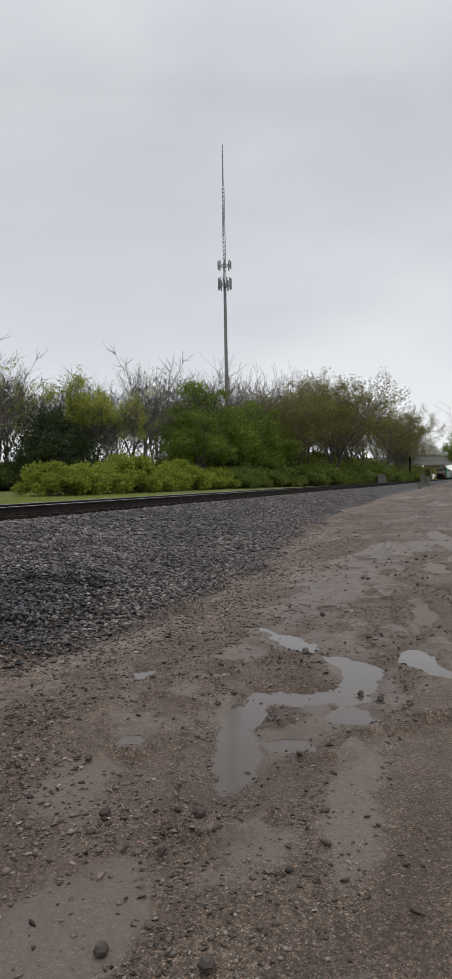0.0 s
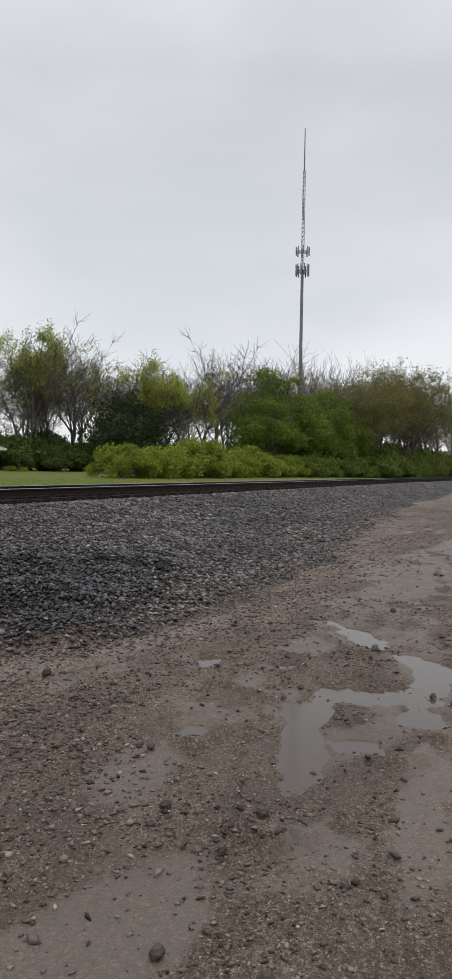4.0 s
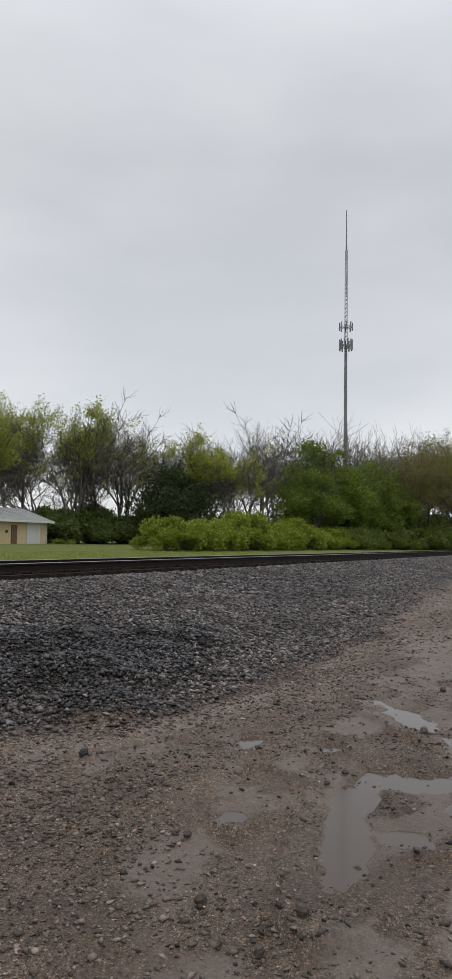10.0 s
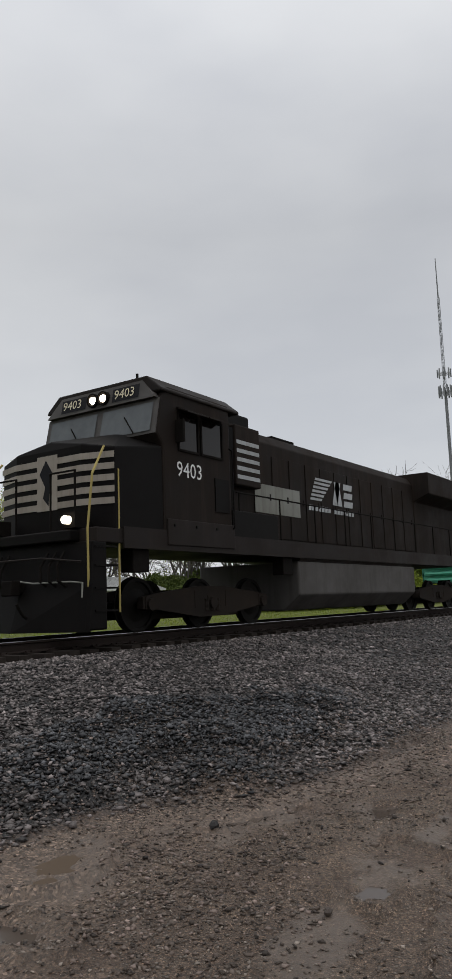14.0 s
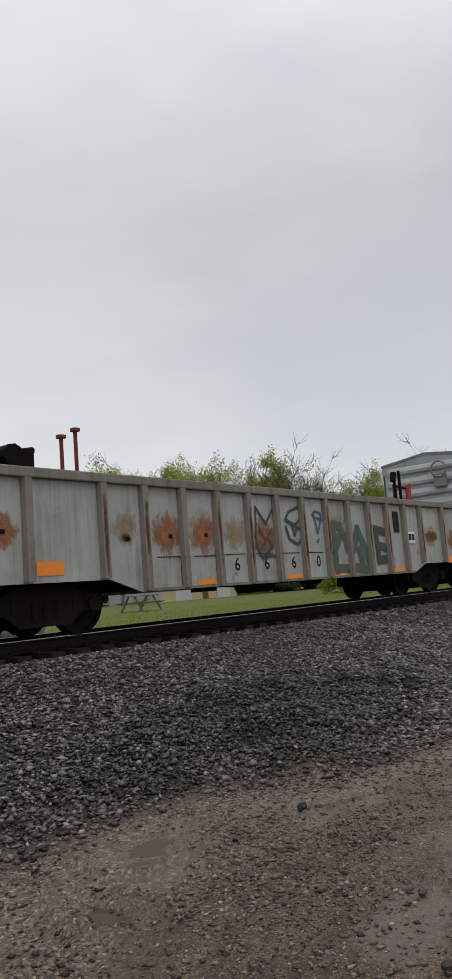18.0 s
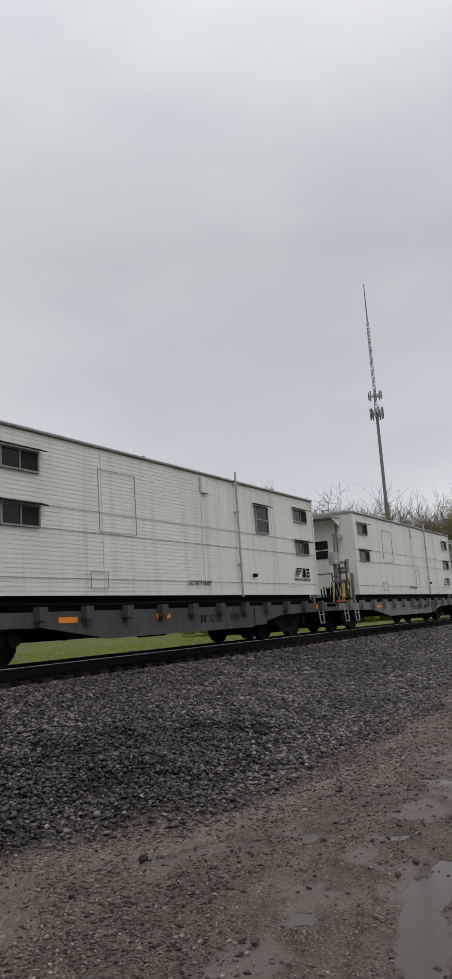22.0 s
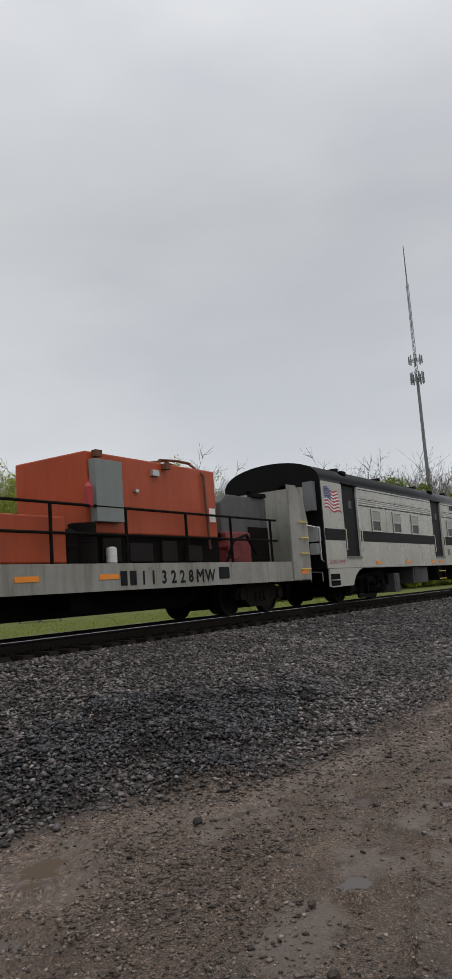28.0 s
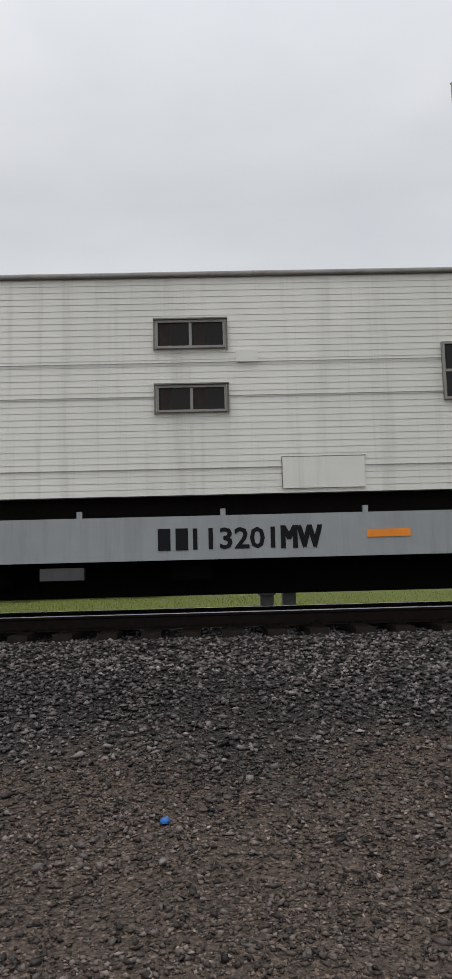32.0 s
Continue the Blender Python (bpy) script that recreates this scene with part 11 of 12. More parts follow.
# ---- house behind the lawn ----
HOUSE_Y, HZ = 38.7, 1.0
WALL_YELLOW = painted("pale_yellow_wall_paint", (0.56, 0.45, 0.27), (0.25, 0.20, 0.13), 0.35, 0.7)
GARAGE_WHITE = painted("grey_white_garage_door", (0.58, 0.59, 0.58), (0.3, 0.3, 0.28), 0.35, 0.6)
METAL_ROOF = painted("grey_metal_roofing", (0.36, 0.37, 0.37), (0.17, 0.15, 0.13), 0.5, 0.45)
DOOR_BROWN = painted("brown_door_paint", (0.14, 0.085, 0.05), amount=0.3)
GREY_BLOCK = painted("grey_block_wall", (0.42, 0.43, 0.43), (0.2, 0.2, 0.19), 0.4, 0.8)
house = thing("garage_building", "low pale yellow garage with grey metal roof on a lawn", "garage", at=(0, HOUSE_Y, HZ))
X0, X1, EAVE, DEPTH = 38.8, 46.9, 1.78, 5.4
part("front_wall", MB().box(X0, 40.2, 0, 0.2, 0, EAVE).box(41.95, X1, 0, 0.2, 0, EAVE).box(40.2, 41.95, 0, 0.2, 1.66, EAVE), WALL_YELLOW, house)
part("side_wall", MB().prism([(0, 0), (DEPTH, 0), (DEPTH, EAVE), (DEPTH / 2, EAVE + 0.9), (0, EAVE)], "x", X0 - 0.2, X0), GREY_BLOCK, house, "grey side wall")
part("side_wall", MB().prism([(0, 0), (DEPTH, 0), (DEPTH, EAVE), (DEPTH / 2, EAVE + 0.9), (0, EAVE)], "x", X1, X1 + 0.2), GREY_BLOCK, house, "grey side wall")
part("back_wall", MB().box(X0, X1, DEPTH - 0.2, DEPTH, 0, EAVE), GREY_BLOCK, house)
gd2 = part("garage_door", MB().box(40.2, 41.95, 0.02, 0.07, 0.02, 1.66), GARAGE_WHITE, house, "grey-white sectional garage door")
gd3 = part("garage_door", MB().box(44.75, 46.25, -0.03, 0.02, 0.05, 1.62), GARAGE_WHITE, house, "grey-white boarded opening")
for g, a, b, y in ((gd2, 40.2, 41.95, 0.008), (gd3, 44.75, 46.25, -0.042)):
    for k in range(4):
        part("panel", MB().box(a + 0.05, b - 0.05, y, y + 0.01, 0.1 + k * 0.39, 0.44 + k * 0.39), GARAGE_WHITE, g)
fd = part("door", MB().box(43.08, 43.7, -0.04, 0.01, 0.02, 1.42), DOOR_BROWN, house, "brown panel door")
part("handle", MB().cbox(43.64, -0.06, 0.75, 0.04, 0.05, 0.08), GALV, fd)
part("window", MB().box(42.5, 42.75, -0.02, 0.01, 0.85, 1.05), GLASS_DUSTY, house)
for s in (0, 1):
    y0, y1 = (-0.45, DEPTH / 2) if s == 0 else (DEPTH + 0.45, DEPTH / 2)
    z0, z1 = EAVE - 0.06, EAVE + 0.95
    roof = part("roof", MB().add([(X0 - 0.5, y0, z0), (X1 + 0.5, y0, z0), (X1 + 0.5, y1, z1), (X0 - 0.5, y1, z1), (X0 - 0.5, y0, z0 + 0.07), (X1 + 0.5, y0, z0 + 0.07),
                                  (X1 + 0.5, y1, z1 + 0.07), (X0 - 0.5, y1, z1 + 0.07)],
                                 [(0, 1, 2, 3), (4, 5, 6, 7), (0, 1, 5, 4), (2, 3, 7, 6), (0, 3, 7, 4), (1, 2, 6, 5)]), METAL_ROOF, house, "ribbed grey metal roof")
    for k in range(22):
        x = X0 - 0.45 + k * 0.42
        part("seam", MB().tube((x, y0, z0 + 0.08), (x, y1, z1 + 0.08), 0.022, 4), METAL_ROOF, roof)
part("fascia", MB().box(X0 - 0.5, X1 + 0.5, -0.48, -0.45, EAVE - 0.14, EAVE + 0.02), GARAGE_WHITE, house)

back_house = thing("house", "pale house gable behind the garage under trees", "house", at=(49.5, 55, 1.0))
part("wall", MB().box(-3.5, 3.5, 0, 6, 0, 4.0), GARAGE_WHITE, back_house)
part("roof", MB().prism([(-0.5, 3.9), (3, 5.4), (6.5, 3.9), (6.5, 4.0), (3, 5.55), (-0.5, 4.0)], "x", -4, 4), METAL_ROOF, back_house)
part("window", MB().box(-1.0, 0.2, -0.03, 0.02, 1.6, 2.9), GLASS_DUSTY, back_house)

bench = thing("picnic_table", "weathered grey wooden picnic table on the lawn", "picnic table", at=(25.6, 27.0, float(ground_z(25.6, 27.0))), turn=8)
WOOD_GREY = plain("weathered_wood", (0.15, 0.135, 0.115), 0.9, 0.0, 0.4, 8, 0.3)
for k in range(4):
    part("plank", MB().box(-0.95, 0.95, -0.36 + k * 0.185, -0.20 + k * 0.185, 0.71, 0.75), WOOD_GREY, bench)
for y in (-0.72, 0.62):
    part("bench_plank", MB().box(-0.95, 0.95, y, y + 0.22, 0.41, 0.45), WOOD_GREY, bench)
for x in (-0.7, 0.7):
    for s in (-1, 1):
        part("leg", MB().tube((x, s * 0.18, 0.71), (x, s * 0.68, -0.02), 0.05, 4), WOOD_GREY, bench)
    part("brace", MB().box(x - 0.03, x + 0.03, -0.72, 0.84, 0.36, 0.41), WOOD_GREY, bench)


def flower_clump(x, y, seed):
    g = np.random.default_rng(seed)
    e = thing("weed_clump", "low clump of pale weeds on the lawn", "weeds", "weed clumps", at=(x, y, float(ground_z(x, y))))
    p = np.stack([g.normal(0, 0.35, 60), g.normal(0, 0.25, 60), g.uniform(0.03, 0.35, 60)], -1)
    c = new("leaves", leaf_mesh("leaves", p, 5, 0.06, 0.045, LEAF_BUSH, seed))
    c.parent = e


for i, (x, y) in enumerate(((47.6, 38.2), (49.2, 38.0), (36.0, 37.6))):
    flower_clump(x, y, 60 + i)

# ---- things beside the track ----
tank = thing("propane_tank", "white propane tank lying on feet behind the track", "propane tank", at=(9.35, 13.95, float(ground_z(9.35, 13.95))))
part("shell", MB().lathe([(0.02, -0.88), (0.15, -0.85), (0.22, -0.77), (0.255, -0.63), (0.255, 0.63), (0.22, 0.77), (0.15, 0.85), (0.02, 0.88)], (0, 0, 0.40), "x", 18),
     TANK_WHITE, tank, "white-painted tank shell", smooth=True)
part("valve_dome", MB().lathe([(0.12, 0), (0.12, 0.10), (0.09, 0.16), (0.01, 0.18)], (-0.2, 0, 0.63), "z", 12), TANK_WHITE, tank)
for x in (-0.5, 0.5):
    part("foot", MB().box(x - 0.08, x + 0.08, -0.25, 0.25, -0.05, 0.20), ELEC_GREY, tank)


CABINET_DULL = painted("dull_cabinet_grey", (0.15, 0.15, 0.14), (0.07, 0.06, 0.05), 0.5, 0.7)


def cabinet(label, x, y, w, d, h, z=None, turn=0, mat=ELEC_GREY):
    z = float(ground_z(x, y)) if z is None else z
    e = thing("equipment_cabinet", label, "cabinet", "trackside cabinets", at=(x, y, z), turn=turn)
    part("body", MB().box(-w / 2, w / 2, -d / 2, d / 2, 0, h), mat, e, bevel=0.01)
    dr = part("door", MB().box(-w / 2 + 0.04, w / 2 - 0.04, -d / 2 - 0.02, -d / 2 + 0.005, 0.06, h - 0.08), mat, e)
    part("handle", MB().cbox(w / 2 - 0.1, -d / 2 - 0.035, h * 0.5, 0.02, 0.03, 0.10), GALV, dr)
    part("lid", MB().box(-w / 2 - 0.03, w / 2 + 0.03, -d / 2 - 0.03, d / 2 + 0.03, h, h + 0.04), mat, e)
    part("plinth", MB().box(-w / 2 - 0.02, w / 2 + 0.02, -d / 2 - 0.02, d / 2 + 0.02, -0.1, 0.02), GALV, e)
    return e


cabinet("small grey equipment box behind the track", 0.62, 12.95, 0.22, 0.2, 0.40)
cabinet("small grey equipment box behind the track", 0.98, 12.95, 0.22, 0.2, 0.44)
cabinet("grey signal cabinet beside the far track", 124, 13.6, 1.6, 1.2, 1.5, turn=15, mat=CABINET_DULL)
cabinet("slim grey signal box beside the track", 132, 7.6, 0.8, 0.6, 1.9, mat=CABINET_DULL)
cabinet("slim grey signal box beside the track", 140, 7.2, 0.7, 0.6, 1.8, mat=CABINET_DULL)
cabinet("low grey box beside the track", 112, 6.9, 0.5, 0.5, 0.8, mat=CABINET_DULL)
box_w = thing("metal_cabinet", "low white metal cabinet near a road crossing", "cabinet", at=(-23.7, 16.4, float(ground_z(-23.7, 16.4))))
part("body", MB().box(-1.0, 1.0, -0.4, 0.4, -0.05, 0.85), TANK_WHITE, box_w, bevel=0.02)
part("lid", MB().box(-1.04, 1.04, -0.44, 0.44, 0.85, 0.92), TANK_WHITE, box_w)
meter = thing("meter_post", "grey utility meter box on a white post", "meter post", at=(-5.0, 14.6, float(ground_z(-5.0, 14.6))))
part("post", MB().box(-0.06, 0.06, -0.04, 0.04, -0.1, 1.25), TANK_WHITE, meter)
part("box", MB().box(-0.11, 0.13, -0.14, -0.045, 0.35, 0.75), ELEC_GREY, meter, bevel=0.01)
part("meter", MB().lathe([(0.09, 0), (0.09, 0.08), (0.07, 0.11), (0.01, 0.12)], (0.0, -0.16, 1.0), "y", 14), GALV, meter)
shelter = thing("map_stand", "small roofed sign stand beside a road", "sign stand", at=(-33.0, 16.2, float(ground_z(-33.0, 16.2))))
part("post", MB().tube((0, 0, -0.1), (0, 0, 1.1), 0.05, 8), BLACK_STEEL, shelter)
part("roof", MB().prism([(-0.6, 1.05), (0, 1.25), (0.6, 1.05), (0, 1.12)], "x", -0.7, 0.7), GALV, shelter)

PLASTIC_BLUE = plain("blue_barrel_plastic", (0.02, 0.09, 0.28), 0.45)
barrel = thing("barrel", "blue plastic barrel behind the track", "barrel", at=(-4.75, 14.8, float(ground_z(-4.75, 14.8)) - 0.25))
part("drum", MB().lathe([(0.24, 0), (0.28, 0.05), (0.28, 0.26), (0.295, 0.28), (0.28, 0.30), (0.28, 0.56), (0.295, 0.58), (0.28, 0.60), (0.26, 0.82)], (0, 0, 0), "z", 18), PLASTIC_BLUE, barrel, smooth=True)
part("lid", MB().lathe([(0.27, 0.82), (0.27, 0.86), (0.02, 0.87)], (0, 0, 0), "z", 18), PLASTIC_BLUE, barrel)
for x in (-6.6,):
    p = thing("marker_post", "short white marker post behind the track", "post", "marker posts", at=(x, 13.9, float(ground_z(x, 13.9))))
    part("shaft", MB().tube((0, 0, -0.1), (0, 0, 0.75), 0.05, 8), TANK_WHITE, p)
    part("cap", MB().lathe([(0.055, 0.75), (0.05, 0.79), (0.01, 0.81)], (0, 0, 0), "z", 8), TANK_WHITE, p)

# road bridge over the track, far off
CONCRETE = painted("bridge_concrete", (0.30, 0.295, 0.28), (0.12, 0.11, 0.10), 0.5, 0.8)
bridge = thing("road_bridge", "concrete and steel road bridge over the track", "bridge", at=(262, Y_MID, 0))
part("deck", MB().box(-5, 5, -26, 26, 7.0, 7.6), CONCRETE, bridge)
for x in (-4.8, -1.6, 1.6, 4.8):
    part("girder", MB().box(x - 0.2, x + 0.2, -26, 26, 5.9, 7.0), GALV, bridge)
for y in (-9.5, 9.5):
    part("pier", MB().box(-4.5, 4.5, y - 0.6, y + 0.6, -0.2, 5.9), CONCRETE, bridge)
for x in (-4.9, 4.9):
    part("parapet", MB().box(x - 0.12, x + 0.12, -26, 26, 7.6, 8.5), CONCRETE, bridge)
post = thing("far_signal", "dark railway signal mast beside the far track", "signal", at=(190, 13.9, 0.6))
part("mast", MB().tube((0, 0, -0.3), (0, 0, 6.5), 0.07, 8), SIGNAL_BLACK, post)
part("head", MB().cbox(0, 0, 5.7, 0.3, 0.45, 1.5), SIGNAL_BLACK, post)
part("ladder", MB().box(-0.35, -0.3, -0.2, 0.2, -0.2, 6.0), SIGNAL_BLACK, post)

# ---- signal mast on the gravel heap ----
sig = thing("railway_signal", "galvanised railway signal mast with three black oval heads", "signal", at=(-11.545, 4.83, 1.12))
sig.matrix_basis = pose(-11.545, 4.83, 1.12, -0.7, 0.42, 0)
part("base", MB().lathe([(0.34, -0.1), (0.34, 0.03), (0.17, 0.10), (0.13, 0.45), (0.11, 0.6)], (0, 0.02, 0), "z", 14), GALV, sig, "flared mast base", smooth=False)
part("mast", MB().tube((0, 0.02, 0.4), (0, 0.02, 6.02), 0.105, 12), GALV, sig)
part("mast_cap", MB().lathe([(0.12, 6.06), (0.12, 6.12), (0.02, 6.18)], (0, 0.02, 0), "z", 12), GALV, sig)
box_m = part("relay_case", MB().box(0.108, 0.225, -0.13, 0.17, 0.30, 2.22), GALV, sig, "tall grey relay case", bevel=0.015)
part("door", MB().box(0.226, 0.234, -0.11, 0.15, 0.34, 2.18), ELEC_GREY, box_m)
part("hinge", MB().box(0.230, 0.238, -0.13, -0.112, 1.9, 2.05), BLACK_STEEL, box_m)
part("small_box", MB().box(0.0, 0.16, -0.46, -0.33, 1.0, 1.3), ELEC_GREY, sig)


def oval(zc, h, w, yc):
    pts = []
    for i in range(28):
        a = 2 * math.pi * i / 28
        r = 0.5 * w
        pts.append((yc + r * math.cos(a), zc + (h / 2 - r) * (1 if math.sin(a) >= 0 else -1) + r * math.sin(a)))
    return pts


for zc, h, lights in ((5.74, 0.86, 2), (4.36, 1.10, 3), (2.76, 0.92, 2)):
    head = part("signal_head", MB().prism(oval(zc, h, 0.70, -0.04), "x", -0.30, -0.24), SIGNAL_BLACK, sig, "black oval backboard")
    part("lamp_case", MB().prism(oval(zc, h - 0.25, 0.40, -0.04), "x", -0.24, -0.05), SIGNAL_BLACK, head)
    for k in range(lights):
        zz = zc + (k - (lights - 1) / 2) * 0.30
        part("hood", MB().lathe([(0.11, -0.62), (0.115, -0.62), (0.115, -0.30), (0.11, -0.30)], (0, -0.04, zz), "x", 14, ring=True), SIGNAL_BLACK, head)
    part("bracket", MB().box(-0.1, 0.0, -0.24, -0.04, zc - 0.06, zc + 0.06), GALV, sig)


def tubing(pts, r=0.022):
    return MB().path(pts, r, 6)


for zp in (4.80, 3.30, 1.80):
    if zp > 2:
        deck = part("platform", MB().box(-0.02, 0.50, -0.59, -0.56, zp, zp + 0.06).box(-0.02, 0.50, 0.37, 0.40, zp, zp + 0.06).box(-0.02, 0.01, -0.59, 0.40, zp, zp + 0.06).box(0.47, 0.50, -0.59, 0.40, zp, zp + 0.06), GALV, sig)
        for k in range(16):
            part("bar", MB().box(0.02, 0.48, -0.55 + k * 0.057, -0.538 + k * 0.057, zp + 0.01, zp + 0.05), GALV, deck)
        for k in range(6):
            part("cross_bar", MB().box(0.06 + k * 0.08, 0.068 + k * 0.08, -0.56, 0.37, zp + 0.014, zp + 0.048), GALV, deck)
    # guard rails round the platform
    for x in (0.0, 0.48):
        part("rail_post", tubing([(x, -0.59, zp), (x, -0.59, zp + 0.95)]), GALV, sig)
    part("hand_rail", tubing([(0.0, -0.59, zp + 0.95), (0.48, -0.59, zp + 0.95), (0.48, -0.20, zp + 1.2)]), GALV, sig)
    part("hand_rail", tubing([(0.0, -0.59, zp + 0.5), (0.48, -0.59, zp + 0.5)]), GALV, sig)
    part("hand_rail", tubing([(0.0, 0.40, zp + 0.72), (0.50, 0.40, zp + 0.98)]), BLACK_STEEL, sig)
    part("rail_post", tubing([(0.48, 0.40, zp), (0.48, 0.40, zp + 1.05)]), GALV, sig)
# ladder with a hooped cage
for y in (-0.20, 0.12):
    part("stile", MB().box(0.24, 0.29, y - 0.012, y + 0.012, -0.05, 6.30), GALV, sig)
for k in range(22):
    part("rung", MB().tube((0.265, -0.20, 0.25 + k * 0.28), (0.265, 0.12, 0.25 + k * 0.28), 0.013, 6), GALV, sig)
part("standpipe", MB().tube((0.30, 0.70, 1.8), (0.30, 0.70, 6.1), 0.035, 8), GALV, sig)
part("standpipe", MB().tube((0.05, 0.50, 1.8), (0.05, 0.50, 6.3), 0.03, 8), GALV, sig)


def hoop(z):
    pts = []
    for i in range(21):
        a = math.radians(-90 + 180 * i / 20)
        pts.append((0.36 * math.cos(a * 1.0) * 1.0 + 0.42, 0.29 + 0.48 * math.sin(a), z))
    pts = [(0.02, -0.18, z)] + pts + [(0.02, 0.77, z)]
    return pts


for z in (1.75, 2.74, 3.72, 4.70, 5.58, 6.45):
    mb = MB()
    h = hoop(z)
    for a, b in zip(h, h[1:]):
        mb.tube(a, b, 0.024, 5)
    mb.tube(h[0], h[-1], 0.02, 5)
    part("cage_hoop", mb, GALV, sig)
for i in (1, 6, 11, 16, 21):
    p = hoop(0)[i]
    part("cage_strap", MB().tube((p[0], p[1], 1.75), (p[0], p[1], 6.45), 0.016, 5), GALV, sig)
part("guy_wire", MB().tube((0.62, 0.80, 1.6), (0.55, 0.82, 6.4), 0.006, 4), GALV, sig)

# ---- utility poles and wires ----
POLE_WOOD = plain("weathered_pole_wood", (0.085, 0.075, 0.066), 0.9, 0.0, 0.4, 4, 0.3)
PX = -28.3


def utility_pole(x, y):
    z = float(ground_z(x, y))
    e = thing("utility_pole", "weathered wooden utility pole with a crossarm", "utility pole", "utility poles", at=(x, y, z), turn=-6)
    part("pole", MB().tube((0, 0, -0.3), (0, 0, 11.5), 0.16, 10, 0.11), POLE_WOOD, e)
    arm = part("crossarm", MB().cbox(0, 0.13, 11.0, 1.9, 0.10, 0.13), POLE_WOOD, e)
    for k in (-0.85, -0.35, 0.35, 0.85):
        part("insulator", MB().lathe([(0.03, 11.06), (0.06, 11.12), (0.04, 11.16), (0.06, 11.20), (0.02, 11.24)], (k, 0.13, 0), "z", 8), SIGNAL_BLACK, arm)
    part("brace", MB().tube((-0.6, 0.13, 10.95), (0, 0.13, 10.4), 0.02, 4).tube((0.6, 0.13, 10.95), (0, 0.13, 10.4), 0.02, 4), GALV, e)
    part("bracket", MB().cbox(0.1, 0, 8.6, 0.3, 0.10, 0.4), SIGNAL_BLACK, e)
    return e


for y in (20.4, 70, -30):
    utility_pole(PX, y)


def wire(name, a, b, sag, r, n=14):
    a, b = Vector(a), Vector(b)
    pts = [a.lerp(b, i / n) - Vector((0, 0, sag * 4 * (i / n) * (1 - i / n))) for i in range(n + 1)]
    tagged(new(name, MB().path(pts, r, 5).mesh(name, SIGNAL_BLACK)), "thin black overhead wire between utility poles", "wire", "overhead wires")


WIRES = ((-0.85, 11.24), (0.85, 11.24), (0.12, 8.75), (0.12, 8.4), (0.12, 6.6))
for y0, y1 in ((-30, 20.4), (20.4, 70)):
    z0, z1 = float(ground_z(PX, y0)), float(ground_z(PX, y1))
    for dx, h in WIRES:
        wire("overhead_wire", (PX + dx, y0, z0 + h), (PX + dx, y1, z1 + h), 0.35, 0.006)
wire("guy_wire", (PX, 20.4, 11.2), (-31.5, 12.0, 8.6), 0.1, 0.012)

# sleeper at the end of the lot
beam = thing("timber_beam", "weathered timber beam lying on gravel", "timber", at=(-18.0, 3.5, float(ground_z(-18.0, 3.5)) + 0.02), turn=12)
part("beam", MB().box(-1.3, 1.3, -0.12, 0.12, -0.02, 0.17), WOOD_GREY, beam, bevel=0.015)

# road crossing and a parked truck, far to the left
strip = []
for y in np.linspace(-60, 110, 120):
    for x in (-35.5, -29.6):
        strip.append((x, y, max(float(ground_z(x, y)) + 0.03, 0.03)))
tagged(new("road", MB().add(strip, [(2 * i, 2 * i + 1, 2 * i + 3, 2 * i + 2) for i in range(119)]).mesh("road", plain("wet_asphalt", (0.040, 0.039, 0.038), 0.7, 0.0, 0.5, 9, 0.3))),
       "wet grey asphalt road crossing the track", "road", kind="structure")


# ---- red car parked beside the lot ----
def car_paint():
    m = Mat("wet_red_car_paint", 0.20, 0.0, 0.35)
    flake = m.noise(900, 2)
    m.colour(m.mix(flake, (0.215, 0.006, 0.010), (0.30, 0.011, 0.015)))
    m.b.inputs["Coat Weight"].default_value, m.b.inputs["Coat Roughness"].default_value = 0.4, 0.05
    drops = m.math("MULTIPLY", m.ramp(m.cells(60, out="Distance"), (0.0, 1.0), (0.30, 0.0)), m.ramp(m.noise(26, 3), (0.42, 0.0), (0.55, 1.0)))
    m.bump(drops, 0.5, 0.004)
    return m.done()


CAR_RED = car_paint()
CLADDING = plain("black_car_plastic", (0.007, 0.007, 0.0075), 0.6, 0.0, 0.3, 30)
RUBBER = plain("tyre_rubber", (0.006, 0.006, 0.006), 0.85, 0.0, 0.3, 30)
RIM = plain("alloy_rim", (0.42, 0.42, 0.43), 0.35, 0.7, 0.15, 12)
CHROME = plain("headlight_chrome", (0.75, 0.76, 0.77), 0.12, 0.9, 0.05, 9, 0.0)
AMBER = plain("amber_lens", (0.66, 0.105, 0.015), 0.15, 0.0, 0.1, 9, 0.0)
LAMP_DARK = plain("headlight_inside", (0.055, 0.058, 0.062), 0.10, 0.3, 0.6, 22, 0.02)
CAR_GLASS = glassy("car_window_glass", (0.012, 0.014, 0.015), 0.04)

CAR = thing("car", "wet red sport utility car parked on dirt", "car", at=(-2.99, -0.115, -0.12))
HW = 0.94
PLAN = [(0.0, HW), (1.30, HW), (1.50, 0.932), (1.62, 0.912), (1.72, 0.875), (1.80, 0.82), (1.87, 0.74), (1.92, 0.62), (1.96, 0.42), (1.985, 0.2), (1.99, 0.0)]


def half_width(y):
    return float(np.interp(y, [p[0] for p in PLAN], [p[1] for p in PLAN]))


